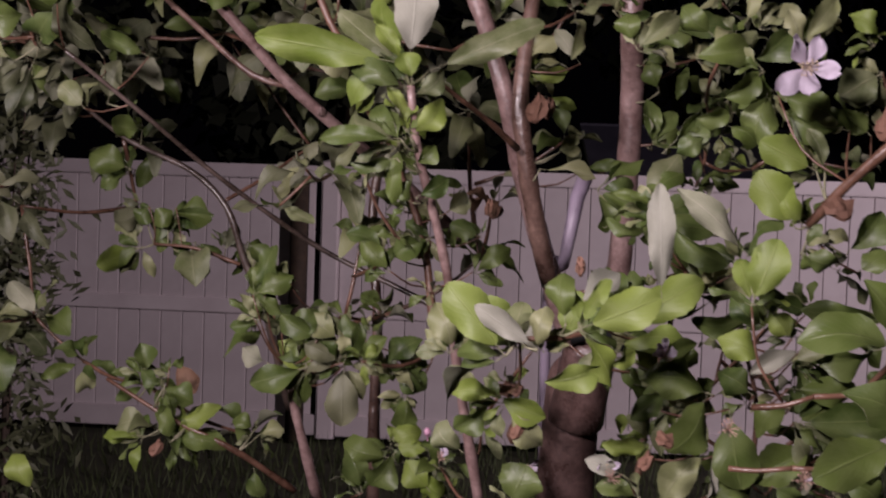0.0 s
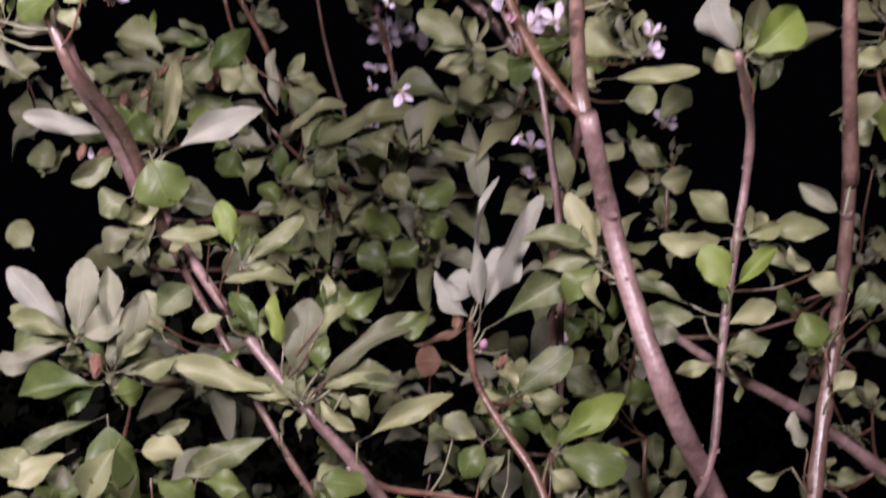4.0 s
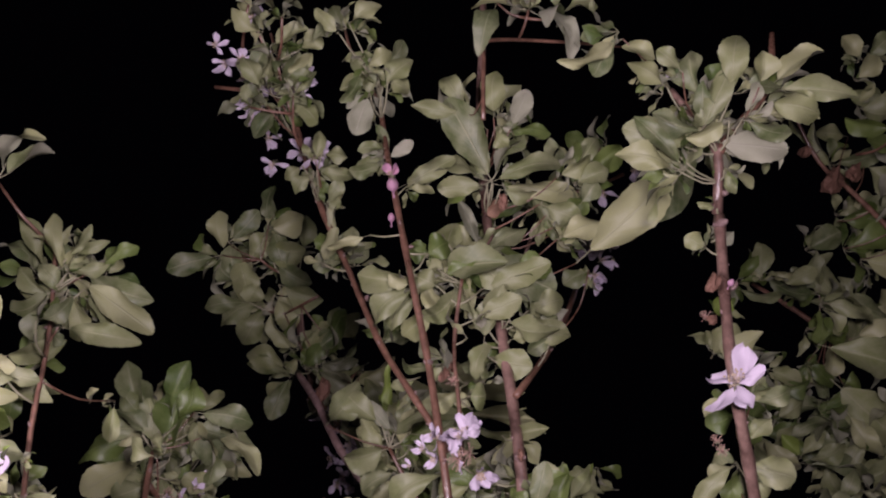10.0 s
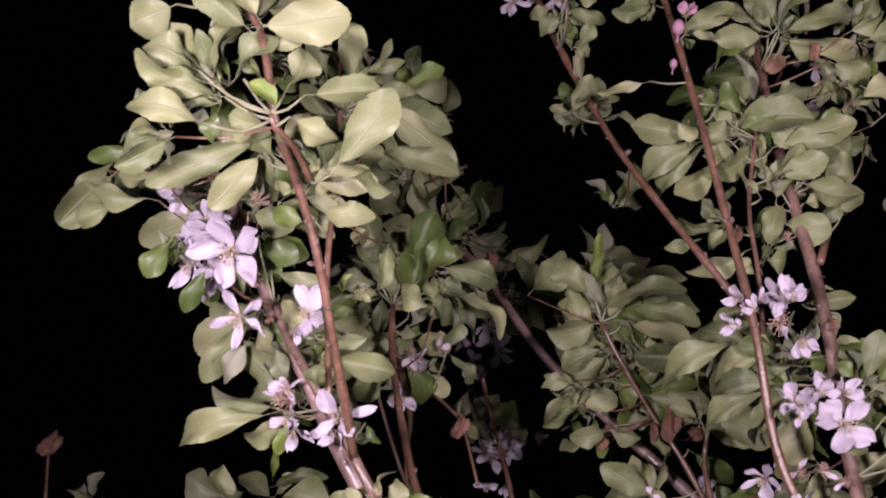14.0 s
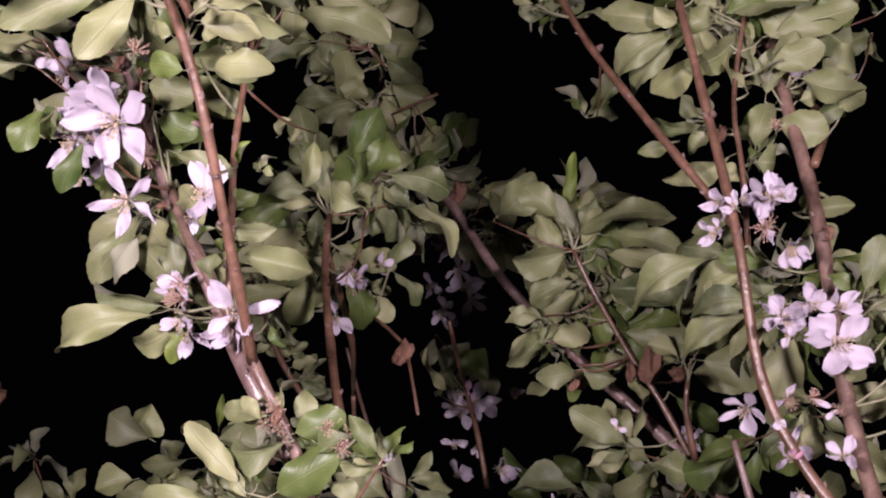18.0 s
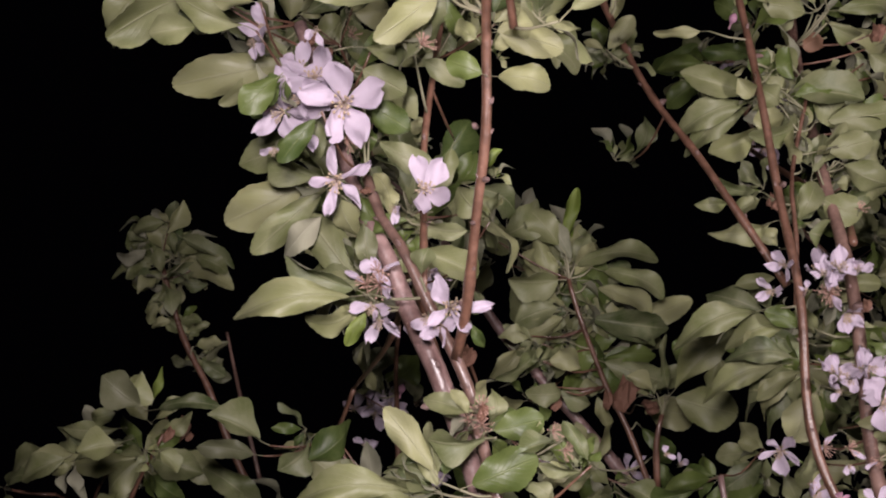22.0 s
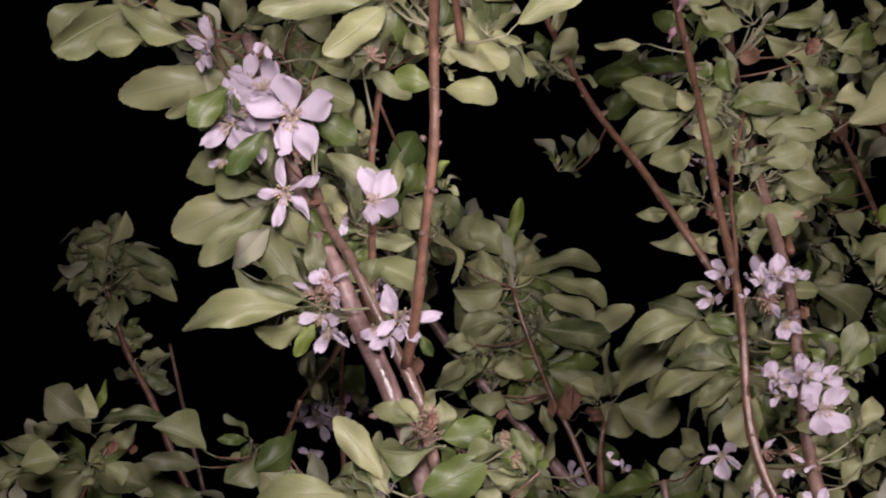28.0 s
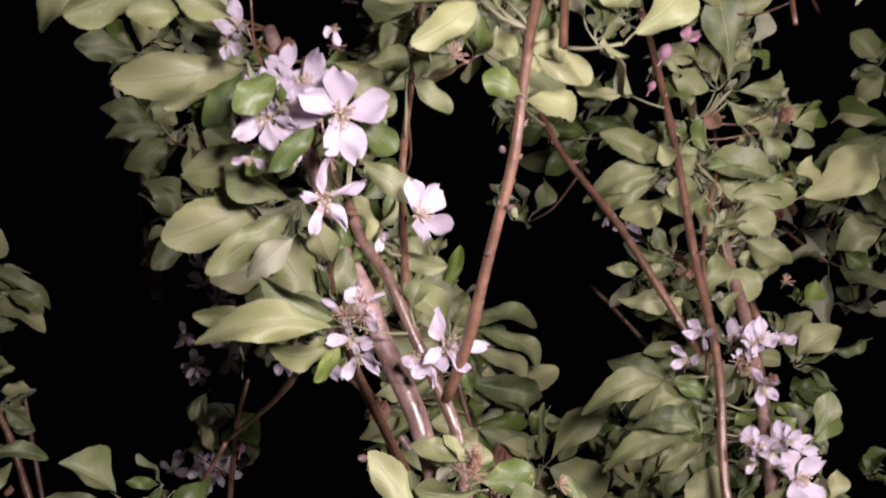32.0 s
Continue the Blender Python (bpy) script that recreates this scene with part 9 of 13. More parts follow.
leaf(tree, (-0.323, 0.955, 2.084), (-0.364, 0.953, 2.082), 0.014, (0.14, -0.99, -0.05), "o", 5)
leafy(tree, (-0.248, 0.942, 2.075), (-0.217, 0.944, 2.057), 0.018, (-0.13, -0.69, -0.71), "n", 8)
leaf(tree, (-0.257, 0.952, 2.069), (-0.280, 0.946, 2.086), 0.018, (-0.19, -0.66, -0.73), "n", 5)
leaf(tree, (-0.102, 0.942, 2.072), (-0.138, 0.941, 2.086), 0.014, (-0.18, -0.70, -0.69), "n", 1)
leafy(tree, (-0.092, 0.934, 2.069), (-0.114, 0.931, 2.075), 0.018, (0.05, -1.00, 0.08), "n", 4)
leaf(tree, (-0.081, 0.933, 2.076), (-0.099, 0.944, 2.056), 0.018, (-0.39, -0.89, -0.22), "n", 7)
leaf(tree, (-0.099, 0.948, 2.041), (-0.138, 0.950, 2.047), 0.011, (-0.10, -0.83, -0.55), "n", 4)
leaf(tree, (0.009, 0.935, 2.033), (0.033, 0.931, 2.038), 0.021, (-0.13, -0.69, -0.72), "n", 4)
leaf(tree, (0.009, 0.944, 2.042), (-0.007, 0.948, 2.032), 0.018, (-0.07, -0.78, -0.62), "n", 7)
leafy(tree, (0.023, 0.955, 2.009), (0.017, 0.946, 2.027), 0.018, (0.10, -0.95, -0.30), "n", 1)
leafy(tree, (0.017, 0.930, 2.039), (-0.010, 0.925, 2.056), 0.014, (-0.39, -0.66, -0.64), "n", 1)
leaf(tree, (0.006, 0.928, 2.071), (0.028, 0.917, 2.096), 0.018, (-0.34, -0.86, -0.38), "n", 4)
leaf(tree, (-0.028, 0.945, 2.040), (-0.014, 0.936, 2.061), 0.014, (-0.54, -0.83, -0.16), "n", 5)
leaf(tree, (-0.017, 0.987, 1.926), (-0.037, 0.993, 1.917), 0.018, (0.07, -0.71, -0.70), "n", 2)
leaf(tree, (-0.024, 0.976, 1.947), (-0.039, 0.982, 1.929), 0.018, (-0.49, -0.87, -0.02), "g", 6)
leaf(tree, (-0.010, 0.995, 1.897), (-0.033, 0.991, 1.910), 0.021, (0.02, -1.00, 0.06), "n", 0)
leaf(tree, (0.005, 0.999, 1.891), (0.024, 0.992, 1.909), 0.018, (-0.49, -0.87, 0.05), "g", 8)
leaf(tree, (-0.040, 0.976, 1.952), (-0.058, 0.973, 1.966), 0.018, (-0.36, -0.77, -0.54), "g", 4)
leaf(tree, (0.003, 0.976, 1.950), (-0.006, 0.990, 1.918), 0.014, (-0.71, -0.70, -0.08), "n", 1)
leafy(tree, (-0.240, 0.971, 2.012), (-0.217, 0.963, 2.030), 0.014, (0.32, -0.67, -0.67), "n", 6)
leafy(tree, (-0.185, 0.986, 1.948), (-0.208, 0.993, 1.930), 0.018, (-0.07, -0.97, -0.23), "g", 7)
leaf(tree, (-0.160, 0.988, 1.966), (-0.182, 0.985, 1.981), 0.021, (0.12, -0.99, -0.12), "g", 0)
leaf(tree, (-0.141, 0.975, 1.964), (-0.160, 0.967, 1.981), 0.021, (0.05, -0.96, -0.26), "g", 8)
leaf(tree, (-0.248, 0.987, 1.969), (-0.272, 0.994, 1.955), 0.021, (0.17, -0.86, -0.47), "o", 0)
leaf(tree, (-0.296, 0.990, 1.955), (-0.314, 0.987, 1.965), 0.017, (-0.03, -0.82, -0.56), "n", 4)
leaf(tree, (0.127, 0.966, 1.959), (0.103, 0.960, 1.972), 0.014, (-0.56, -0.52, -0.64), "g", 6)
leaf(tree, (0.090, 0.901, 2.122), (0.075, 0.909, 2.100), 0.014, (-0.46, -0.80, -0.38), "n", 1)
leaf(tree, (-0.402, 1.008, 1.961), (-0.420, 1.004, 1.976), 0.021, (0.08, -0.86, -0.50), "n", 0)
leafy(tree, (-0.392, 0.984, 2.011), (-0.410, 0.981, 2.026), 0.021, (0.14, -0.86, -0.49), "n", 2)
leaf(tree, (-0.407, 0.961, 2.076), (-0.431, 0.963, 2.069), 0.018, (0.06, -1.00, 0.05), "n", 7)
leaf(tree, (-0.400, 0.945, 2.093), (-0.429, 0.940, 2.105), 0.021, (0.11, -0.69, -0.72), "o", 4)
leafy(tree, (-0.388, 0.956, 2.076), (-0.374, 0.958, 2.065), 0.014, (0.37, -0.90, -0.23), "n", 7)
leaf(tree, (-0.419, 0.954, 2.096), (-0.404, 0.945, 2.116), 0.021, (0.58, -0.56, -0.59), "n", 7)
whorl(back_tree, (0.041, 1.020, 2.070), (-0.21, -0.60, 0.78), 0.021, 6, 2578, (-0.25, -0.88, -0.42), "nngu", spread=(30, 110))
whorl(back_tree, (0.017, 1.028, 2.104), (0.26, -0.81, 0.53), 0.022, 6, 2579, (-0.22, -0.87, -0.44), "nngu", spread=(30, 110))
whorl(back_tree, (0.039, 0.981, 2.009), (-0.40, -0.66, 0.64), 0.020, 6, 2580, (-0.26, -0.89, -0.37), "nngu", spread=(30, 110))
whorl(back_tree, (0.018, 1.052, 1.940), (-0.37, -0.75, 0.55), 0.021, 6, 2581, (-0.23, -0.93, -0.29), "nngg", spread=(30, 110))
whorl(back_tree, (0.032, 1.023, 1.909), (-0.35, -0.75, 0.56), 0.020, 6, 2582, (-0.25, -0.93, -0.26), "ggn", spread=(30, 110))
whorl(back_tree, (-0.011, 1.001, 1.947), (-0.26, -0.74, 0.62), 0.020, 6, 2583, (-0.21, -0.93, -0.31), "ggn", spread=(30, 110))
whorl(back_tree, (0.170, 1.064, 1.978), (-0.43, -0.78, 0.45), 0.022, 6, 2584, (-0.36, -0.88, -0.30), "ggn", spread=(30, 110))
whorl(back_tree, (0.137, 1.025, 1.989), (0.00, -0.81, 0.59), 0.019, 5, 2585, (-0.35, -0.88, -0.33), "nngu", spread=(30, 110))
whorl(back_tree, (0.200, 1.033, 2.053), (-0.10, -0.78, 0.61), 0.022, 6, 2586, (-0.39, -0.84, -0.38), "nngu", spread=(30, 110))
whorl(back_tree, (0.184, 0.979, 2.084), (0.16, -0.73, 0.67), 0.021, 6, 2587, (-0.39, -0.82, -0.42), "nngu", spread=(30, 110))
whorl(back_tree, (0.178, 0.982, 1.967), (-0.53, -0.68, 0.50), 0.020, 6, 2588, (-0.40, -0.86, -0.32), "nngg", spread=(30, 110))
whorl(back_tree, (0.202, 1.084, 1.911), (0.14, -0.86, 0.49), 0.020, 5, 2589, (-0.39, -0.89, -0.23), "nngu", spread=(30, 110))
whorl(back_tree, (0.220, 1.081, 1.882), (-0.34, -0.68, 0.65), 0.020, 5, 2590, (-0.41, -0.89, -0.21), "nngu", spread=(30, 110))
whorl(back_tree, (-0.046, 0.974, 2.065), (-0.07, -0.83, 0.55), 0.018, 6, 2591, (-0.17, -0.88, -0.44), "nngu", spread=(30, 110))
whorl(back_tree, (-0.063, 1.009, 2.052), (-0.60, -0.55, 0.58), 0.019, 6, 2592, (-0.14, -0.90, -0.41), "ggn", spread=(30, 110))
whorl(back_tree, (-0.008, 1.025, 1.897), (0.13, -0.76, 0.64), 0.018, 6, 2593, (-0.21, -0.94, -0.25), "ggn", spread=(30, 110))
whorl(back_tree, (0.028, 1.052, 1.858), (-0.17, -0.72, 0.67), 0.018, 6, 2594, (-0.24, -0.95, -0.20), "ggn", spread=(30, 110))
whorl(back_tree, (0.165, 0.935, 2.146), (-0.12, -0.71, 0.70), 0.019, 5, 2595, (-0.38, -0.78, -0.49), "nngu", spread=(30, 110))
whorl(back_tree, (-0.211, 1.028, 1.976), (-0.49, -0.68, 0.54), 0.019, 5, 2596, (0.02, -0.94, -0.34), "ggn", spread=(30, 110))
whorl(back_tree, (-0.170, 1.064, 1.998), (0.09, -0.55, 0.83), 0.019, 5, 2597, (-0.03, -0.94, -0.35), "ggn", spread=(30, 110))
whorl(back_tree, (-0.122, 1.052, 1.916), (0.03, -0.58, 0.81), 0.019, 5, 2598, (-0.08, -0.96, -0.27), "nngu", spread=(30, 110))
whorl(back_tree, (-0.143, 1.088, 1.907), (-0.12, -0.58, 0.81), 0.019, 5, 2599, (-0.06, -0.97, -0.25), "nngu", spread=(30, 110))
whorl(back_tree, (-0.376, 1.133, 1.833), (-0.36, -0.60, 0.71), 0.021, 6, 2600, (0.19, -0.97, -0.16), "ggn", spread=(30, 110))
whorl(back_tree, (-0.299, 1.095, 1.834), (-0.36, -0.47, 0.80), 0.020, 6, 2601, (0.11, -0.98, -0.17), "ggn", spread=(30, 110))

# lower crown before the fence
leafy(tree, (-0.022, 0.655, 1.721), (-0.097, 0.648, 1.732), 0.020, (0.09, -0.99, -0.11), "l", 0)
leaf(tree, (-0.019, 0.653, 1.721), (-0.016, 0.651, 1.767), 0.023, (0.03, -0.99, -0.14), "p", 0)
leaf(tree, (-0.009, 0.661, 1.718), (0.050, 0.665, 1.746), 0.017, (-0.11, -0.99, 0.05), "n", 0)
leaf(tree, (-0.021, 0.650, 1.721), (-0.036, 0.649, 1.740), 0.010, (0.14, -0.99, -0.05), "l", 1)
leafy(tree, (-0.017, 0.649, 1.712), (-0.022, 0.649, 1.726), 0.013, (0.15, -0.99, -0.06), "l", 7)
leafy(tree, (-0.019, 0.652, 1.708), (-0.049, 0.652, 1.720), 0.013, (0.10, -1.00, 0.02), "g", 6)
leafy(tree, (-0.022, 0.648, 1.682), (-0.064, 0.650, 1.682), 0.012, (0.07, -0.98, 0.20), "g", 1)
leafy(tree, (-0.017, 0.657, 1.683), (-0.029, 0.658, 1.710), 0.009, (0.41, -0.91, 0.11), "l", 1)
leafy(tree, (-0.017, 0.647, 1.683), (0.000, 0.645, 1.701), 0.013, (0.23, -0.94, -0.26), "l", 6)
leafy(tree, (-0.017, 0.656, 1.704), (-0.000, 0.656, 1.717), 0.011, (0.25, -0.89, -0.39), "n", 6)
leaf(tree, (-0.024, 0.652, 1.672), (-0.047, 0.648, 1.668), 0.010, (0.13, -0.84, -0.52), "g", 7)
leafy(tree, (-0.015, 0.659, 1.669), (-0.004, 0.659, 1.679), 0.010, (0.31, -0.88, -0.36), "g", 7)
leaf(tree, (-0.013, 0.652, 1.652), (0.003, 0.653, 1.662), 0.013, (0.15, -0.96, -0.23), "g", 1)
leafy(tree, (-0.015, 0.659, 1.649), (-0.025, 0.658, 1.658), 0.011, (0.38, -0.85, 0.37), "g", 2)
leaf(tree, (-0.051, 0.785, 1.721), (-0.081, 0.783, 1.714), 0.016, (0.02, -0.98, 0.21), "g", 4)
leafy(tree, (0.047, 0.789, 1.738), (0.069, 0.787, 1.758), 0.014, (-0.44, -0.84, 0.33), "n", 5)
leaf(tree, (0.048, 0.787, 1.740), (0.023, 0.788, 1.751), 0.016, (0.18, -0.90, 0.41), "g", 7)
leaf(tree, (0.083, 0.783, 1.738), (0.067, 0.783, 1.759), 0.010, (-0.03, -1.00, -0.07), "u", 2)
leafy(tree, (0.049, 0.791, 1.732), (0.076, 0.790, 1.733), 0.013, (-0.06, -0.88, -0.48), "l", 1)
leaf(tree, (0.062, 0.790, 1.718), (0.082, 0.788, 1.711), 0.008, (-0.07, -1.00, -0.01), "l", 8)
leaf(tree, (0.070, 0.782, 1.682), (0.083, 0.782, 1.694), 0.010, (0.02, -0.98, -0.17), "n", 1)
leaf(tree, (0.072, 0.784, 1.683), (0.085, 0.783, 1.685), 0.008, (-0.11, -0.99, 0.04), "n", 1)
leaf(tree, (0.060, 0.777, 1.672), (0.094, 0.773, 1.669), 0.008, (-0.04, -0.85, 0.53), "n", 4)
leaf(tree, (0.088, 0.791, 1.673), (0.109, 0.789, 1.678), 0.008, (-0.12, -0.99, -0.03), "g", 0)
withered(tree, (0.064, 0.781, 1.709), 0.0134, 10, 0.70)
withered(tree, (0.029, 0.779, 1.647), 0.0105, 10, 0.70)
leafy(tree, (0.017, 0.790, 1.657), (0.006, 0.788, 1.645), 0.016, (0.22, -0.95, -0.21), "n", 7)
leafy(tree, (0.025, 0.781, 1.629), (0.006, 0.782, 1.636), 0.013, (-0.06, -1.00, -0.08), "g", 0)
leafy(tree, (-0.034, 0.787, 1.619), (-0.058, 0.785, 1.630), 0.016, (0.28, -0.81, 0.52), "g", 1)
leafy(tree, (-0.006, 0.778, 1.628), (-0.029, 0.778, 1.616), 0.016, (-0.03, -0.99, 0.13), "g", 4)
leafy(tree, (-0.030, 0.774, 1.606), (-0.049, 0.774, 1.624), 0.014, (0.12, -0.99, 0.12), "g", 5)
leafy(tree, (-0.047, 0.778, 1.549), (-0.032, 0.777, 1.565), 0.013, (-0.14, -0.94, 0.30), "g", 7)
leafy(tree, (0.021, 0.783, 1.607), (0.043, 0.781, 1.623), 0.013, (-0.11, -0.98, 0.14), "g", 8)
leaf(tree, (0.090, 0.611, 1.730), (0.086, 0.611, 1.744), 0.013, (-0.32, -0.93, -0.18), "g", 8)
leafy(tree, (0.091, 0.606, 1.726), (0.111, 0.605, 1.743), 0.011, (-0.20, -0.98, -0.08), "n", 4)
leaf(tree, (0.115, 0.604, 1.723), (0.146, 0.602, 1.727), 0.015, (-0.22, -0.97, -0.00), "g", 4)
leaf(tree, (0.145, 0.605, 1.721), (0.165, 0.604, 1.737), 0.015, (0.04, -0.89, -0.45), "g", 7)
leaf(tree, (0.136, 0.611, 1.719), (0.150, 0.610, 1.737), 0.011, (0.20, -0.89, -0.41), "n", 5)
leafy(tree, (0.151, 0.599, 1.717), (0.133, 0.596, 1.704), 0.015, (0.01, -0.91, -0.40), "g", 7)
leafy(tree, (0.156, 0.609, 1.710), (0.148, 0.607, 1.683), 0.018, (-0.37, -0.93, -0.03), "g", 8)
leaf(tree, (0.158, 0.600, 1.706), (0.185, 0.601, 1.698), 0.015, (-0.25, -0.97, -0.02), "g", 8)
leafy(tree, (0.170, 0.604, 1.727), (0.163, 0.603, 1.747), 0.010, (0.30, -0.95, 0.06), "n", 0)
leafy(tree, (0.169, 0.605, 1.730), (0.186, 0.605, 1.754), 0.012, (-0.21, -0.96, -0.19), "n", 1)
leafy(tree, (0.206, 0.600, 1.734), (0.192, 0.599, 1.746), 0.010, (0.10, -0.96, 0.27), "l", 2)
leafy(tree, (0.209, 0.605, 1.719), (0.189, 0.603, 1.707), 0.020, (-0.31, -0.95, -0.10), "n", 0)
leafy(tree, (0.179, 0.604, 1.671), (0.152, 0.604, 1.684), 0.017, (-0.26, -0.96, -0.04), "l", 0)
leaf(tree, (0.169, 0.599, 1.643), (0.150, 0.598, 1.669), 0.021, (-0.26, -0.97, -0.01), "l", 0)
leafy(tree, (0.172, 0.597, 1.644), (0.161, 0.599, 1.664), 0.015, (-0.62, -0.76, -0.21), "l", 6)
leafy(tree, (0.182, 0.600, 1.671), (0.174, 0.600, 1.691), 0.010, (0.11, -0.99, 0.11), "n", 1)
leafy(tree, (0.106, 0.611, 1.677), (0.125, 0.612, 1.698), 0.013, (0.29, -0.86, -0.43), "g", 7)
leafy(tree, (0.125, 0.597, 1.686), (0.111, 0.598, 1.677), 0.010, (-0.12, -0.98, -0.16), "g", 5)
leafy(tree, (0.136, 0.608, 1.692), (0.151, 0.606, 1.684), 0.013, (0.08, -0.89, 0.45), "g", 8)
leafy(tree, (0.143, 0.608, 1.740), (0.151, 0.608, 1.761), 0.012, (-0.71, -0.70, 0.07), "n", 8)
leaf(tree, (0.129, 0.613, 1.735), (0.113, 0.612, 1.747), 0.013, (-0.31, -0.90, -0.30), "g", 8)
leafy(tree, (0.196, 0.610, 1.691), (0.166, 0.610, 1.696), 0.013, (-0.33, -0.73, -0.59), "g", 4)
leafy(tree, (0.207, 0.611, 1.689), (0.192, 0.611, 1.700), 0.015, (-0.57, -0.68, -0.47), "g", 0)
leaf(tree, (0.140, 0.608, 1.698), (0.122, 0.606, 1.694), 0.011, (-0.13, -0.91, -0.40), "g", 7)
withered(tree, (0.190, 0.599, 1.652), 0.0097, 30, 0.70)
leaf(tree, (0.195, 0.605, 1.631), (0.212, 0.604, 1.652), 0.015, (0.03, -0.97, -0.24), "g", 7)
leafy(tree, (0.182, 0.607, 1.639), (0.197, 0.606, 1.640), 0.010, (-0.28, -0.84, 0.47), "n", 2)
leaf(tree, (0.200, 0.602, 1.623), (0.214, 0.601, 1.633), 0.015, (-0.52, -0.76, 0.39), "g", 0)
leafy(tree, (0.171, 0.596, 1.631), (0.189, 0.596, 1.626), 0.012, (-0.39, -0.80, -0.45), "g", 8)
leafy(tree, (0.141, 0.594, 1.622), (0.111, 0.595, 1.639), 0.015, (-0.41, -0.85, -0.33), "g", 7)
leafy(tree, (0.103, 0.600, 1.651), (0.082, 0.599, 1.658), 0.007, (-0.02, -0.93, 0.37), "g", 1)
leafy(tree, (0.101, 0.603, 1.639), (0.080, 0.600, 1.642), 0.008, (-0.18, -0.85, -0.50), "g", 6)
leaf(tree, (0.155, 0.606, 1.606), (0.126, 0.606, 1.593), 0.015, (0.04, -0.90, -0.44), "g", 6)
leafy(tree, (0.128, 0.603, 1.605), (0.150, 0.601, 1.620), 0.012, (0.10, -0.92, -0.37), "n", 0)
leaf(tree, (0.127, 0.609, 1.616), (0.116, 0.608, 1.598), 0.011, (-0.51, -0.81, 0.27), "g", 0)
leafy(tree, (0.179, 0.607, 1.603), (0.163, 0.606, 1.609), 0.010, (-0.35, -0.91, -0.23), "g", 0)
leaf(tree, (0.094, 0.528, 1.610), (0.091, 0.525, 1.660), 0.012, (-0.17, -0.98, 0.03), "p", 0)
leaf(tree, (0.129, 0.525, 1.632), (0.100, 0.523, 1.659), 0.010, (-0.06, -0.98, 0.17), "u", 2)
leafy(tree, (0.131, 0.525, 1.611), (0.141, 0.524, 1.639), 0.017, (-0.25, -0.97, 0.05), "l", 0)
leafy(tree, (0.059, 0.518, 1.600), (0.091, 0.516, 1.614), 0.018, (-0.14, -0.99, 0.09), "l", 0)
leafy(tree, (0.029, 0.523, 1.587), (0.004, 0.525, 1.616), 0.019, (-0.03, -1.00, 0.10), "l", 0)
leaf(tree, (0.042, 0.517, 1.591), (0.016, 0.518, 1.608), 0.010, (-0.05, -0.99, 0.10), "p", 0)
leafy(tree, (0.042, 0.526, 1.589), (0.045, 0.526, 1.608), 0.010, (-0.32, -0.94, 0.14), "n", 8)
leaf(tree, (0.054, 0.527, 1.601), (0.051, 0.529, 1.622), 0.013, (-0.38, -0.93, 0.03), "g", 8)
leafy(tree, (0.074, 0.524, 1.587), (0.047, 0.519, 1.576), 0.012, (0.10, -0.93, -0.36), "l", 1)
leaf(tree, (0.072, 0.528, 1.583), (0.084, 0.528, 1.590), 0.009, (0.12, -0.93, -0.34), "l", 1)
withered(tree, (0.058, 0.518, 1.625), 0.0084, 0, 0.70)
withered(tree, (0.038, 0.575, 1.565), 0.0078, 40, 0.70)
withered(tree, (0.038, 0.575, 1.546), 0.0089, 30, 0.70)
withered(tree, (0.098, 0.574, 1.534), 0.0104, 40, 0.70)
leafy(tree, (0.008, 0.587, 1.580), (-0.000, 0.588, 1.603), 0.015, (0.13, -0.98, 0.15), "n", 2)
leafy(tree, (0.032, 0.572, 1.563), (0.007, 0.572, 1.565), 0.009, (-0.01, -0.91, 0.42), "l", 2)
leaf(tree, (0.028, 0.581, 1.562), (0.051, 0.579, 1.552), 0.012, (-0.16, -0.99, -0.05), "l", 7)
leafy(tree, (0.027, 0.586, 1.559), (0.010, 0.583, 1.544), 0.012, (0.33, -0.91, -0.25), "g", 4)
leaf(tree, (0.034, 0.579, 1.557), (0.049, 0.578, 1.538), 0.012, (-0.32, -0.95, -0.03), "n", 2)
leaf(tree, (0.014, 0.572, 1.536), (-0.000, 0.573, 1.547), 0.014, (-0.31, -0.92, -0.23), "n", 8)
leafy(tree, (0.129, 0.579, 1.565), (0.097, 0.577, 1.575), 0.019, (-0.00, -0.79, 0.61), "g", 2)
leafy(tree, (0.127, 0.582, 1.566), (0.112, 0.577, 1.537), 0.022, (0.32, -0.94, -0.08), "g", 8)
leaf(tree, (0.136, 0.578, 1.559), (0.143, 0.578, 1.522), 0.022, (-0.23, -0.96, 0.18), "g", 0)
leafy(tree, (0.101, 0.579, 1.541), (0.079, 0.577, 1.540), 0.010, (-0.13, -0.99, -0.11), "l", 2)
leaf(tree, (0.128, 0.582, 1.539), (0.106, 0.580, 1.516), 0.015, (-0.37, -0.86, 0.37), "n", 2)
leaf(tree, (0.130, 0.582, 1.536), (0.129, 0.582, 1.516), 0.006, (0.38, -0.91, 0.15), "p", 7)
leaf(tree, (0.168, 0.573, 1.589), (0.144, 0.573, 1.577), 0.009, (-0.33, -0.91, 0.25), "p", 7)
leafy(tree, (0.162, 0.573, 1.582), (0.179, 0.571, 1.593), 0.010, (-0.38, -0.88, 0.28), "n", 0)
leaf(tree, (0.152, 0.581, 1.581), (0.132, 0.582, 1.592), 0.014, (-0.09, -0.93, 0.36), "l", 2)
leafy(tree, (0.162, 0.573, 1.593), (0.153, 0.573, 1.604), 0.012, (-0.17, -0.97, 0.16), "l", 5)
leafy(tree, (0.164, 0.582, 1.569), (0.199, 0.584, 1.567), 0.014, (-0.30, -0.95, -0.06), "g", 8)
leafy(tree, (0.165, 0.575, 1.554), (0.212, 0.576, 1.557), 0.020, (-0.31, -0.94, 0.16), "g", 0)
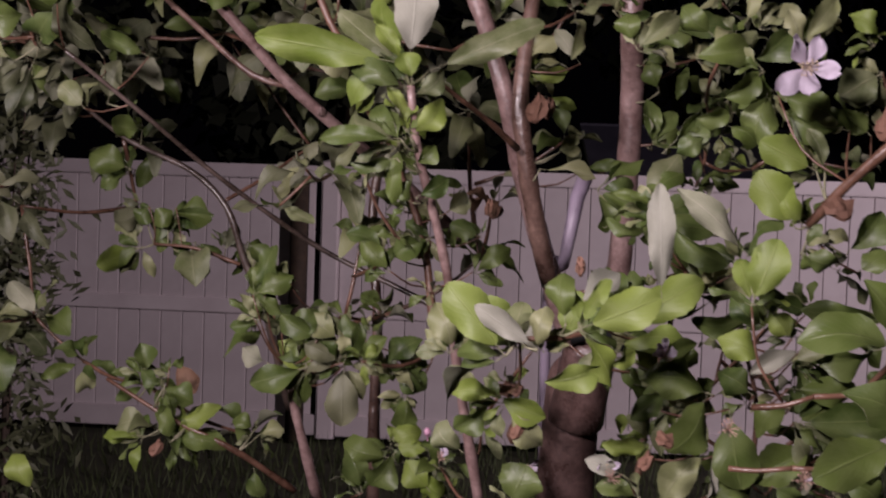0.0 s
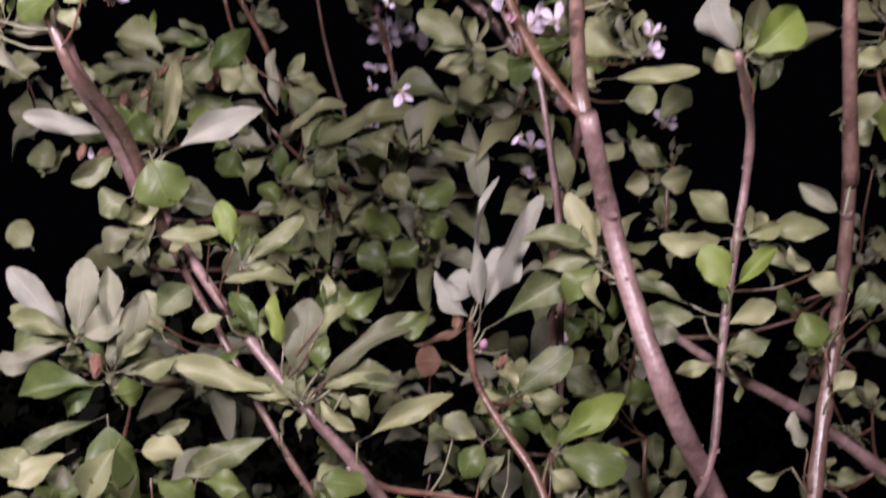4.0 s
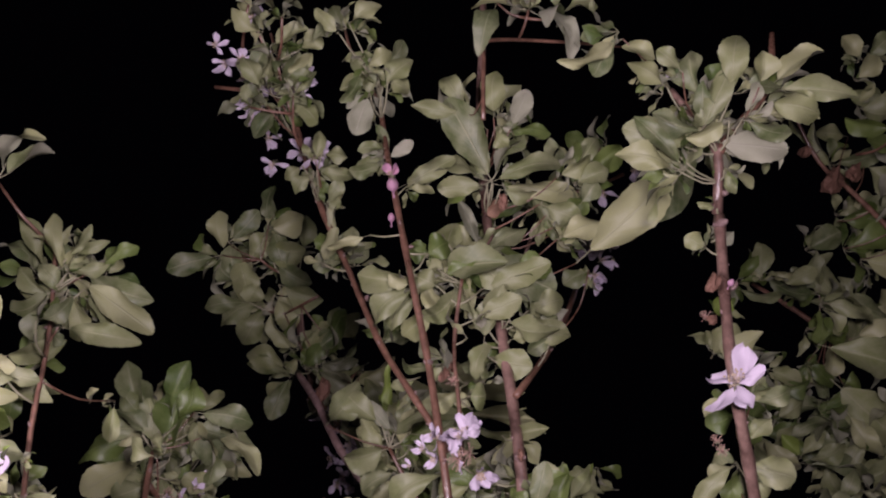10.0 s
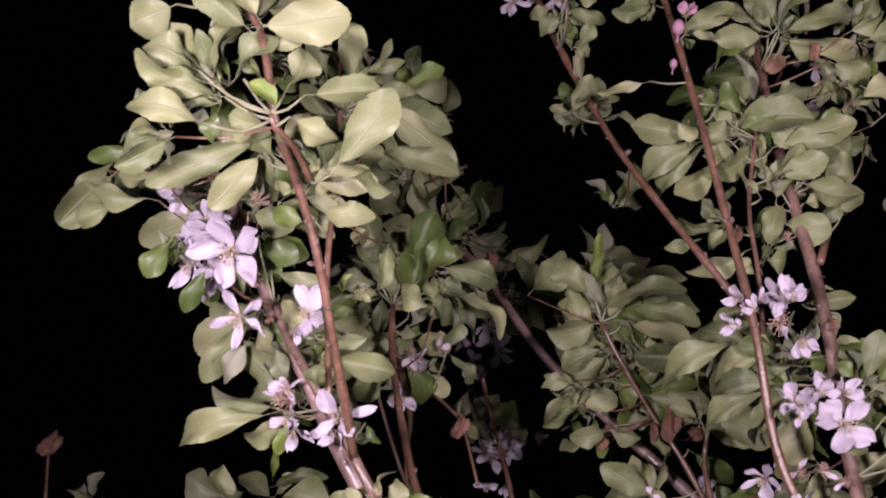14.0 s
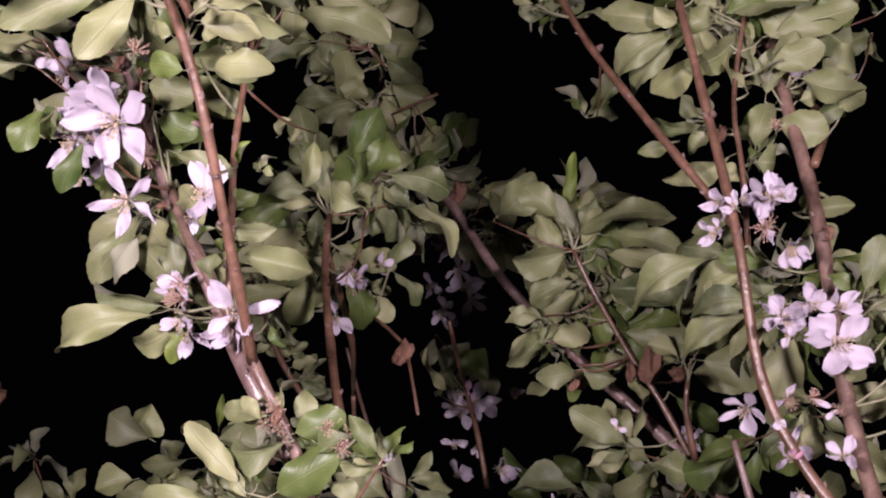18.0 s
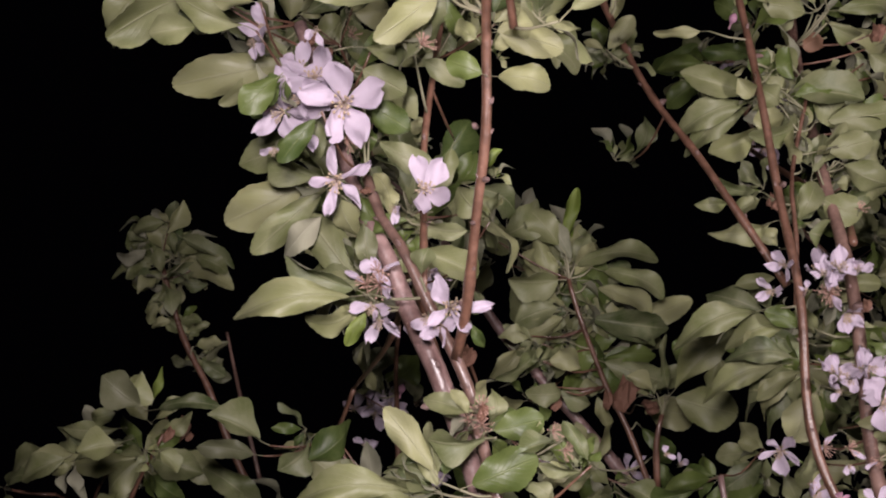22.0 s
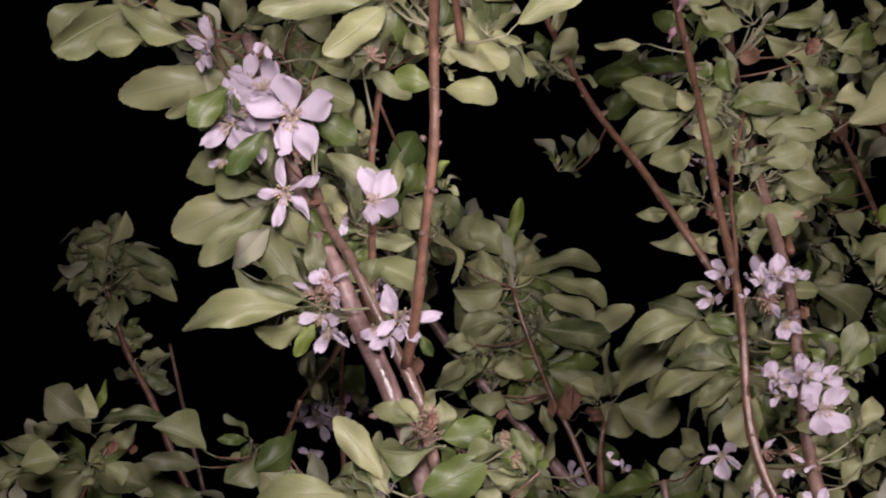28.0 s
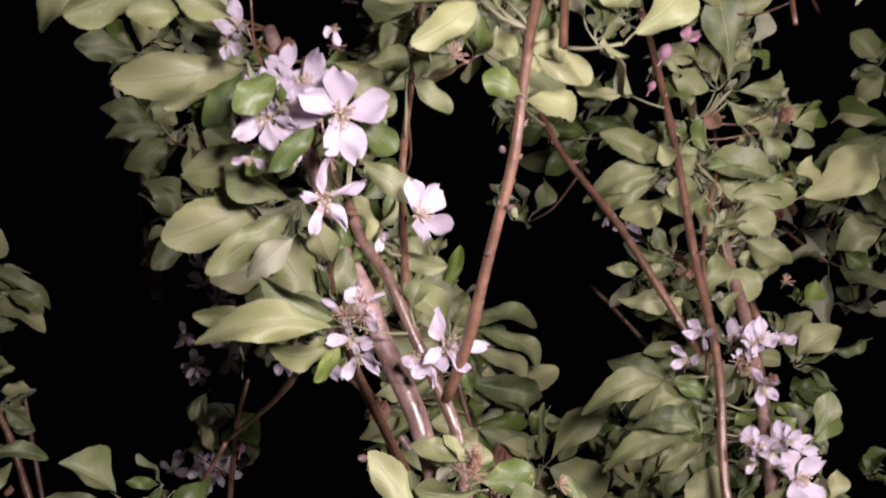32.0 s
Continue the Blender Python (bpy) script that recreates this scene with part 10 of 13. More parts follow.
leaf(tree, (0.207, 0.581, 1.589), (0.174, 0.575, 1.583), 0.014, (-0.15, -0.89, -0.44), "g", 4)
leaf(tree, (0.208, 0.577, 1.602), (0.167, 0.573, 1.606), 0.013, (-0.32, -0.95, -0.02), "g", 4)
leafy(tree, (0.179, 0.585, 1.542), (0.150, 0.583, 1.525), 0.019, (-0.31, -0.91, 0.26), "g", 7)
leaf(tree, (0.181, 0.571, 1.542), (0.206, 0.569, 1.535), 0.017, (-0.19, -0.84, 0.51), "g", 8)
leafy(tree, (0.187, 0.574, 1.529), (0.207, 0.572, 1.519), 0.017, (-0.04, -0.78, 0.62), "g", 8)
leafy(tree, (0.148, 0.583, 1.565), (0.133, 0.584, 1.576), 0.015, (-0.00, -0.91, 0.41), "g", 8)
leafy(tree, (0.109, 0.585, 1.567), (0.092, 0.583, 1.552), 0.011, (-0.08, -1.00, 0.06), "g", 1)
leaf(tree, (0.102, 0.573, 1.581), (0.118, 0.571, 1.590), 0.009, (-0.32, -0.88, 0.36), "g", 7)
leaf(tree, (0.164, 0.575, 1.562), (0.147, 0.572, 1.551), 0.014, (-0.54, -0.62, 0.58), "g", 6)
leaf(tree, (0.156, 0.573, 1.525), (0.171, 0.572, 1.518), 0.017, (-0.50, -0.80, -0.33), "g", 4)
leafy(tree, (0.109, 0.586, 1.559), (0.105, 0.582, 1.536), 0.007, (-0.45, -0.87, 0.21), "n", 2)
leafy(tree, (0.097, 0.582, 1.516), (0.077, 0.583, 1.521), 0.012, (-0.03, -0.80, 0.59), "g", 1)
leaf(tree, (0.088, 0.578, 1.527), (0.071, 0.576, 1.534), 0.010, (-0.08, -0.94, 0.33), "p", 1)
leaf(tree, (0.199, 0.574, 1.562), (0.207, 0.574, 1.580), 0.014, (-0.73, -0.60, 0.31), "g", 8)
leafy(tree, (0.150, 0.576, 1.597), (0.135, 0.576, 1.611), 0.012, (-0.39, -0.91, -0.10), "g", 6)
leafy(tree, (0.036, 0.585, 1.510), (0.044, 0.585, 1.528), 0.022, (-0.07, -0.97, 0.22), "g", 0)
leafy(tree, (0.128, 0.583, 1.517), (0.148, 0.584, 1.520), 0.015, (-0.28, -0.72, 0.64), "g", 2)
leafy(tree, (0.183, 0.585, 1.568), (0.170, 0.585, 1.579), 0.011, (-0.63, -0.71, -0.32), "g", 7)
leafy(tree, (-0.059, 0.800, 1.544), (-0.059, 0.795, 1.506), 0.022, (0.07, -0.98, 0.16), "o", 0)
leafy(tree, (-0.061, 0.794, 1.546), (-0.083, 0.792, 1.558), 0.016, (0.23, -0.88, 0.41), "o", 5)
leafy(tree, (-0.059, 0.793, 1.546), (-0.048, 0.793, 1.570), 0.014, (0.57, -0.81, -0.14), "g", 1)
leafy(tree, (-0.082, 0.799, 1.542), (-0.119, 0.799, 1.529), 0.019, (0.17, -0.99, 0.01), "g", 1)
leaf(tree, (-0.109, 0.805, 1.543), (-0.125, 0.804, 1.551), 0.015, (-0.03, -0.97, -0.24), "u", 1)
leafy(tree, (-0.062, 0.797, 1.560), (-0.082, 0.796, 1.575), 0.017, (0.05, -1.00, 0.04), "n", 1)
leafy(tree, (-0.118, 0.796, 1.587), (-0.093, 0.795, 1.600), 0.015, (0.06, -0.98, 0.21), "g", 5)
leafy(tree, (-0.113, 0.798, 1.570), (-0.132, 0.796, 1.566), 0.008, (0.19, -0.98, -0.07), "g", 4)
leaf(tree, (-0.099, 0.797, 1.563), (-0.076, 0.795, 1.577), 0.015, (0.24, -0.96, -0.12), "g", 2)
leafy(tree, (-0.111, 0.801, 1.587), (-0.107, 0.799, 1.618), 0.017, (-0.33, -0.94, 0.10), "g", 2)
leafy(tree, (-0.048, 0.797, 1.561), (-0.060, 0.798, 1.576), 0.015, (-0.36, -0.90, -0.24), "g", 7)
leafy(tree, (-0.076, 0.793, 1.560), (-0.099, 0.791, 1.575), 0.016, (-0.02, -1.00, -0.10), "g", 7)
leafy(tree, (-0.118, 0.804, 1.572), (-0.107, 0.803, 1.592), 0.015, (0.24, -0.97, 0.03), "g", 8)
leaf(tree, (-0.027, 0.803, 1.484), (-0.059, 0.805, 1.491), 0.020, (-0.00, -1.00, -0.06), "g", 8)
leafy(tree, (-0.024, 0.798, 1.490), (-0.039, 0.795, 1.467), 0.020, (0.38, -0.93, -0.01), "g", 4)
leafy(tree, (-0.029, 0.799, 1.496), (-0.009, 0.800, 1.504), 0.017, (-0.06, -0.93, 0.36), "l", 2)
leafy(tree, (-0.001, 0.794, 1.465), (-0.018, 0.796, 1.484), 0.020, (-0.19, -0.98, 0.04), "l", 5)
leafy(tree, (0.010, 0.796, 1.461), (-0.006, 0.796, 1.473), 0.017, (-0.24, -0.96, -0.14), "l", 2)
leafy(tree, (-0.002, 0.790, 1.492), (-0.022, 0.792, 1.495), 0.013, (0.05, -0.91, 0.42), "l", 0)
leafy(tree, (-0.045, 0.803, 1.461), (-0.054, 0.803, 1.489), 0.017, (0.36, -0.88, 0.30), "g", 8)
leafy(tree, (-0.034, 0.791, 1.544), (-0.011, 0.791, 1.564), 0.016, (-0.31, -0.82, 0.48), "g", 1)
leafy(tree, (-0.018, 0.801, 1.526), (-0.021, 0.800, 1.503), 0.017, (0.40, -0.91, 0.11), "g", 8)
leafy(tree, (-0.027, 0.798, 1.548), (-0.007, 0.798, 1.529), 0.017, (-0.13, -0.99, -0.03), "g", 2)
leafy(back_tree, (-0.250, 1.060, 1.636), (-0.275, 1.059, 1.622), 0.022, (0.40, -0.86, -0.32), "o", 8)
leafy(back_tree, (-0.245, 1.052, 1.638), (-0.254, 1.051, 1.623), 0.017, (-0.01, -0.99, 0.14), "g", 8)
leafy(back_tree, (-0.231, 1.060, 1.631), (-0.194, 1.058, 1.630), 0.023, (0.19, -0.79, 0.58), "g", 4)
leaf(back_tree, (-0.221, 1.047, 1.637), (-0.240, 1.045, 1.623), 0.017, (0.03, -0.96, 0.27), "g", 8)
leafy(back_tree, (-0.250, 1.053, 1.603), (-0.287, 1.055, 1.586), 0.019, (0.25, -0.97, 0.05), "g", 0)
leafy(back_tree, (-0.206, 1.056, 1.609), (-0.206, 1.055, 1.576), 0.027, (0.19, -0.98, 0.05), "g", 0)
leafy(back_tree, (-0.162, 1.053, 1.611), (-0.140, 1.048, 1.586), 0.022, (0.45, -0.84, 0.32), "g", 7)
leafy(back_tree, (-0.181, 1.059, 1.603), (-0.171, 1.059, 1.624), 0.013, (0.43, -0.90, -0.09), "o", 5)
leafy(back_tree, (-0.262, 1.060, 1.668), (-0.298, 1.058, 1.682), 0.026, (0.31, -0.94, 0.12), "g", 8)
leafy(back_tree, (-0.251, 1.049, 1.701), (-0.277, 1.049, 1.705), 0.026, (0.10, -0.78, -0.61), "g", 0)
leaf(tree, (-0.187, 0.877, 1.528), (-0.177, 0.877, 1.534), 0.007, (0.46, -0.82, -0.34), "g", 6)
leafy(tree, (-0.202, 0.875, 1.523), (-0.207, 0.876, 1.544), 0.015, (0.47, -0.86, 0.18), "g", 7)
leafy(tree, (-0.190, 0.870, 1.513), (-0.168, 0.868, 1.506), 0.016, (0.34, -0.73, 0.59), "g", 4)
leafy(tree, (-0.183, 0.877, 1.479), (-0.153, 0.877, 1.502), 0.015, (0.03, -0.93, 0.37), "l", 2)
leafy(tree, (-0.183, 0.875, 1.477), (-0.145, 0.872, 1.476), 0.018, (0.18, -0.84, 0.51), "g", 2)
leafy(tree, (-0.205, 0.878, 1.477), (-0.233, 0.878, 1.478), 0.008, (0.24, -0.84, 0.49), "l", 1)
leafy(tree, (-0.126, 0.876, 1.486), (-0.141, 0.877, 1.494), 0.012, (0.26, -0.88, 0.40), "g", 6)
leafy(tree, (-0.123, 0.878, 1.482), (-0.106, 0.877, 1.487), 0.012, (0.01, -0.84, 0.55), "n", 4)
leaf(tree, (-0.126, 0.876, 1.459), (-0.121, 0.875, 1.438), 0.016, (-0.21, -0.97, 0.13), "g", 1)
leaf(tree, (-0.184, 0.870, 1.476), (-0.189, 0.871, 1.502), 0.014, (-0.05, -0.99, 0.13), "g", 2)
leafy(tree, (-0.189, 0.872, 1.516), (-0.206, 0.871, 1.525), 0.013, (-0.04, -0.93, -0.37), "g", 1)
leaf(tree, (-0.279, 0.874, 1.437), (-0.297, 0.876, 1.462), 0.018, (0.08, -0.99, 0.06), "l", 8)
withered(tree, (-0.194, 0.872, 1.471), 0.0135, 40, 0.70)
leaf(tree, (-0.241, 0.890, 1.743), (-0.276, 0.886, 1.780), 0.022, (-0.16, -0.87, -0.47), "o", 6)
leafy(tree, (-0.268, 0.887, 1.749), (-0.305, 0.882, 1.745), 0.011, (0.21, -0.86, 0.46), "o", 8)
leafy(tree, (-0.287, 0.880, 1.739), (-0.301, 0.874, 1.696), 0.014, (0.63, -0.75, -0.19), "o", 5)
leafy(tree, (-0.253, 0.888, 1.707), (-0.271, 0.889, 1.724), 0.018, (0.15, -0.97, -0.20), "n", 0)
leaf(tree, (-0.237, 0.886, 1.711), (-0.229, 0.884, 1.741), 0.018, (-0.05, -1.00, -0.00), "o", 7)
leaf(tree, (-0.207, 0.880, 1.744), (-0.241, 0.876, 1.759), 0.014, (0.19, -0.96, -0.22), "g", 2)
whorl(tree, (0.150, 0.746, 1.664), (-0.22, -0.38, 0.90), 0.020, 6, 2765, (-0.20, -0.98, -0.02), "ggn", spread=(30, 110))
whorl(tree, (0.189, 0.771, 1.676), (0.03, -0.25, 0.97), 0.021, 6, 2766, (-0.24, -0.97, -0.03), "ggl", spread=(30, 110))
whorl(tree, (0.215, 0.760, 1.717), (-0.32, -0.51, 0.80), 0.020, 6, 2767, (-0.27, -0.96, -0.08), "ggn", spread=(30, 110))
whorl(tree, (0.242, 0.732, 1.677), (0.00, -0.10, 1.00), 0.020, 6, 2768, (-0.31, -0.95, -0.03), "ggn", spread=(30, 110))
whorl(tree, (0.241, 0.764, 1.616), (0.37, -0.13, 0.92), 0.022, 6, 2769, (-0.30, -0.95, 0.04), "ggn", spread=(30, 110))
whorl(tree, (0.162, 0.710, 1.571), (0.12, -0.26, 0.96), 0.020, 6, 2770, (-0.22, -0.97, 0.11), "ggn", spread=(30, 110))
whorl(tree, (0.188, 0.691, 1.593), (-0.15, -0.60, 0.79), 0.020, 6, 2771, (-0.26, -0.96, 0.08), "ggl", spread=(30, 110))
whorl(tree, (0.247, 0.756, 1.576), (0.18, -0.26, 0.95), 0.022, 6, 2772, (-0.31, -0.95, 0.10), "ggn", spread=(30, 110))
whorl(tree, (0.134, 0.689, 1.536), (0.47, -0.23, 0.85), 0.020, 6, 2773, (-0.19, -0.97, 0.16), "ggn", spread=(30, 110))
whorl(tree, (0.199, 0.725, 1.545), (0.27, -0.29, 0.92), 0.021, 6, 2774, (-0.26, -0.95, 0.14), "ggn", spread=(30, 110))
whorl(tree, (0.239, 0.724, 1.526), (-0.42, -0.52, 0.74), 0.021, 6, 2775, (-0.31, -0.94, 0.16), "ggn", spread=(30, 110))
whorl(tree, (0.177, 0.762, 1.489), (-0.34, -0.31, 0.89), 0.022, 6, 2776, (-0.22, -0.95, 0.20), "ggn", spread=(30, 110))
whorl(tree, (0.224, 0.757, 1.485), (-0.22, -0.56, 0.80), 0.022, 6, 2777, (-0.28, -0.94, 0.21), "ggn", spread=(30, 110))
whorl(tree, (0.252, 0.727, 1.486), (0.06, -0.58, 0.81), 0.021, 6, 2778, (-0.32, -0.92, 0.21), "ggn", spread=(30, 110))
whorl(tree, (0.103, 0.689, 1.522), (-0.23, -0.41, 0.88), 0.019, 5, 2779, (-0.15, -0.97, 0.18), "ggl", spread=(30, 110))
whorl(tree, (0.044, 0.753, 1.542), (0.02, -0.42, 0.91), 0.019, 5, 2780, (-0.06, -0.99, 0.14), "lgn", spread=(30, 110))
whorl(tree, (0.027, 0.721, 1.520), (0.20, -0.40, 0.90), 0.018, 5, 2781, (-0.04, -0.98, 0.18), "lgn", spread=(30, 110))
whorl(tree, (0.005, 0.741, 1.492), (0.25, -0.36, 0.90), 0.019, 6, 2782, (-0.00, -0.98, 0.21), "lgn", spread=(30, 110))
whorl(tree, (0.062, 0.743, 1.571), (-0.47, -0.29, 0.83), 0.017, 5, 2783, (-0.08, -0.99, 0.11), "lgn", spread=(30, 110))
whorl(tree, (-0.044, 0.741, 1.554), (0.39, -0.32, 0.86), 0.017, 5, 2784, (0.06, -0.99, 0.13), "ggl", spread=(30, 110))
whorl(tree, (-0.027, 0.768, 1.628), (0.26, -0.17, 0.95), 0.017, 5, 2785, (0.04, -1.00, 0.03), "ggn", spread=(30, 110))
whorl(tree, (-0.005, 0.741, 1.596), (-0.23, -0.51, 0.83), 0.017, 5, 2786, (0.01, -1.00, 0.08), "ggn", spread=(30, 110))
whorl(tree, (-0.049, 0.762, 1.668), (-0.04, -0.21, 0.98), 0.017, 5, 2787, (0.07, -1.00, -0.02), "ggn", spread=(30, 110))
whorl(tree, (0.154, 0.745, 1.714), (-0.07, -0.38, 0.92), 0.020, 5, 2788, (-0.20, -0.98, -0.08), "ggn", spread=(30, 110))
whorl(tree, (0.158, 0.698, 1.748), (-0.02, -0.56, 0.83), 0.019, 5, 2789, (-0.22, -0.97, -0.13), "ggn", spread=(30, 110))

# head of the near limb
leaf(tree, (-0.454, 0.520, 2.115), (-0.471, 0.527, 2.107), 0.019, (0.06, -0.89, -0.46), "n", 5)
leafy(tree, (-0.421, 0.513, 2.103), (-0.439, 0.500, 2.123), 0.014, (0.12, -0.66, -0.74), "n", 7)
leaf(tree, (-0.425, 0.517, 2.105), (-0.388, 0.510, 2.111), 0.019, (0.16, -0.71, -0.69), "n", 0)
leaf(tree, (-0.402, 0.515, 2.115), (-0.379, 0.519, 2.107), 0.010, (0.23, -0.86, -0.46), "n", 2)
leaf(tree, (-0.424, 0.514, 2.099), (-0.449, 0.504, 2.113), 0.012, (-0.02, -0.47, -0.88), "n", 7)
leaf(tree, (-0.443, 0.529, 2.090), (-0.464, 0.524, 2.097), 0.012, (0.37, -0.88, -0.30), "n", 2)
leafy(tree, (-0.437, 0.530, 2.085), (-0.468, 0.526, 2.089), 0.010, (0.12, -0.29, -0.95), "n", 6)
leafy(tree, (-0.432, 0.537, 2.088), (-0.458, 0.525, 2.108), 0.015, (-0.12, -0.46, -0.88), "n", 4)
leafy(tree, (-0.432, 0.532, 2.081), (-0.461, 0.529, 2.083), 0.010, (0.26, -0.91, -0.33), "n", 2)
leaf(tree, (-0.437, 0.535, 2.069), (-0.468, 0.532, 2.074), 0.012, (0.29, -0.88, -0.39), "n", 6)
leafy(tree, (-0.450, 0.552, 2.075), (-0.471, 0.560, 2.063), 0.011, (0.31, -0.69, -0.65), "n", 7)
leafy(tree, (-0.390, 0.541, 2.056), (-0.368, 0.521, 2.085), 0.017, (0.11, -0.76, -0.64), "n", 0)
leaf(tree, (-0.402, 0.532, 2.087), (-0.373, 0.526, 2.090), 0.012, (0.06, -0.89, -0.45), "n", 7)
leafy(tree, (-0.409, 0.535, 2.091), (-0.402, 0.524, 2.105), 0.013, (0.63, -0.43, -0.65), "n", 2)
leafy(tree, (-0.417, 0.528, 2.103), (-0.405, 0.519, 2.112), 0.013, (-0.16, -0.88, -0.45), "n", 8)
leaf(tree, (-0.426, 0.528, 2.088), (-0.413, 0.531, 2.080), 0.009, (0.35, -0.86, -0.38), "l", 7)
leaf(tree, (-0.414, 0.542, 2.077), (-0.430, 0.540, 2.078), 0.013, (0.15, -0.49, -0.86), "n", 4)
leaf(tree, (-0.407, 0.534, 2.077), (-0.389, 0.536, 2.068), 0.012, (-0.15, -0.32, -0.94), "n", 8)

# faded clusters behind the near limb
leafy(tree, (-0.412, 0.564, 2.091), (-0.460, 0.586, 2.076), 0.013, (0.01, -0.81, -0.59), "n", 0)
leafy(tree, (-0.413, 0.573, 2.091), (-0.433, 0.590, 2.070), 0.014, (0.04, -0.75, -0.66), "n", 0)
leaf(tree, (-0.397, 0.575, 2.080), (-0.367, 0.569, 2.077), 0.013, (-0.06, -0.82, -0.57), "n", 0)
leaf(tree, (-0.398, 0.568, 2.077), (-0.398, 0.559, 2.089), 0.010, (0.11, -0.72, -0.68), "n", 8)
leaf(tree, (-0.401, 0.575, 2.085), (-0.387, 0.563, 2.095), 0.009, (0.27, -0.49, -0.83), "n", 4)
leaf(tree, (-0.409, 0.572, 2.086), (-0.420, 0.567, 2.097), 0.011, (-0.11, -0.63, -0.77), "n", 1)
leaf(tree, (-0.409, 0.569, 2.089), (-0.396, 0.558, 2.099), 0.011, (0.16, -0.59, -0.79), "n", 2)
leaf(tree, (-0.416, 0.575, 2.091), (-0.432, 0.572, 2.100), 0.011, (-0.03, -0.63, -0.78), "n", 8)
leaf(tree, (-0.362, 0.619, 2.135), (-0.320, 0.614, 2.125), 0.013, (-0.10, -0.87, -0.48), "n", 6)
leaf(tree, (-0.375, 0.622, 2.140), (-0.356, 0.613, 2.147), 0.011, (0.16, -0.39, -0.91), "n", 6)
leaf(tree, (-0.411, 0.639, 2.114), (-0.395, 0.629, 2.121), 0.010, (-0.07, -0.80, -0.59), "n", 7)
leaf(tree, (-0.393, 0.634, 2.116), (-0.370, 0.633, 2.109), 0.010, (-0.02, -0.82, -0.57), "n", 0)
leaf(tree, (-0.457, 0.649, 2.114), (-0.492, 0.652, 2.120), 0.011, (0.06, -0.29, -0.96), "n", 1)
leaf(tree, (-0.476, 0.657, 2.115), (-0.495, 0.666, 2.110), 0.013, (0.05, -0.88, -0.48), "n", 4)
leaf(tree, (-0.466, 0.637, 2.133), (-0.491, 0.644, 2.131), 0.009, (0.13, -0.74, -0.66), "g", 0)
leaf(tree, (-0.457, 0.646, 2.127), (-0.477, 0.652, 2.126), 0.009, (0.23, -0.33, -0.92), "n", 8)
leafy(tree, (-0.178, 0.859, 2.150), (-0.199, 0.877, 2.127), 0.013, (0.05, -0.72, -0.70), "n", 2)
leafy(tree, (-0.125, 0.883, 2.085), (-0.163, 0.877, 2.103), 0.019, (-0.34, -0.84, -0.42), "n", 0)
leafy(tree, (-0.118, 0.893, 2.087), (-0.147, 0.903, 2.079), 0.012, (-0.17, -0.65, -0.74), "n", 5)
leaf(tree, (-0.107, 0.863, 2.113), (-0.075, 0.868, 2.093), 0.014, (-0.32, -0.89, -0.32), "g", 8)
leaf(tree, (-0.089, 0.874, 2.097), (-0.069, 0.880, 2.077), 0.014, (-0.26, -0.92, -0.29), "g", 2)
leafy(tree, (-0.109, 0.890, 2.076), (-0.129, 0.906, 2.061), 0.018, (-0.07, -0.74, -0.67), "n", 8)
leafy(tree, (-0.105, 0.884, 2.085), (-0.080, 0.894, 2.059), 0.016, (0.09, -1.00, -0.04), "n", 7)
leaf(tree, (-0.063, 0.875, 2.085), (-0.072, 0.891, 2.063), 0.016, (-0.29, -0.84, -0.45), "n", 7)
withered(tree, (-0.131, 0.860, 2.121), 0.0123, 0, 0.70)
withered(tree, (-0.163, 0.871, 2.116), 0.0103, 20, 0.70)
leaf(back_tree, (-0.099, 1.105, 2.152), (-0.146, 1.095, 2.175), 0.019, (-0.48, -0.52, -0.71), "g", 2)
leafy(back_tree, (-0.079, 1.098, 2.156), (-0.105, 1.090, 2.176), 0.019, (-0.15, -0.96, -0.23), "g", 8)
leaf(back_tree, (-0.072, 1.109, 2.152), (-0.056, 1.094, 2.168), 0.019, (-0.57, -0.82, -0.10), "g", 7)
leaf(back_tree, (-0.106, 1.114, 2.147), (-0.137, 1.112, 2.154), 0.019, (-0.13, -0.99, 0.09), "g", 4)
leaf(back_tree, (-0.199, 0.997, 2.301), (-0.166, 0.999, 2.279), 0.024, (-0.44, -0.40, -0.80), "n", 0)
leaf(back_tree, (-0.195, 0.985, 2.331), (-0.154, 0.964, 2.347), 0.020, (0.09, -0.39, -0.92), "n", 4)
leaf(back_tree, (-0.184, 0.974, 2.338), (-0.160, 0.984, 2.311), 0.018, (-0.04, -0.90, -0.44), "n", 8)
leaf(back_tree, (-0.163, 0.964, 2.330), (-0.121, 0.971, 2.305), 0.026, (-0.22, -0.84, -0.49), "n", 0)
leafy(back_tree, (-0.124, 0.968, 2.324), (-0.076, 0.948, 2.323), 0.018, (-0.23, -0.53, -0.82), "n", 7)
leafy(back_tree, (-0.118, 0.965, 2.306), (-0.044, 0.949, 2.311), 0.014, (-0.37, -0.86, -0.36), "n", 4)
leaf(back_tree, (-0.109, 0.969, 2.297), (-0.034, 0.956, 2.286), 0.013, (-0.32, -0.92, -0.23), "n", 4)
leaf(back_tree, (-0.094, 0.971, 2.291), (-0.046, 0.971, 2.277), 0.012, (-0.40, -0.53, -0.75), "n", 1)
leafy(back_tree, (-0.226, 0.976, 2.342), (-0.180, 0.980, 2.323), 0.018, (-0.31, -0.54, -0.78), "o", 4)
leafy(back_tree, (-0.188, 0.991, 2.312), (-0.194, 1.008, 2.289), 0.017, (-0.73, -0.62, -0.29), "o", 1)
leafy(back_tree, (-0.171, 0.991, 2.304), (-0.156, 1.000, 2.278), 0.016, (-0.60, -0.48, -0.64), "n", 8)
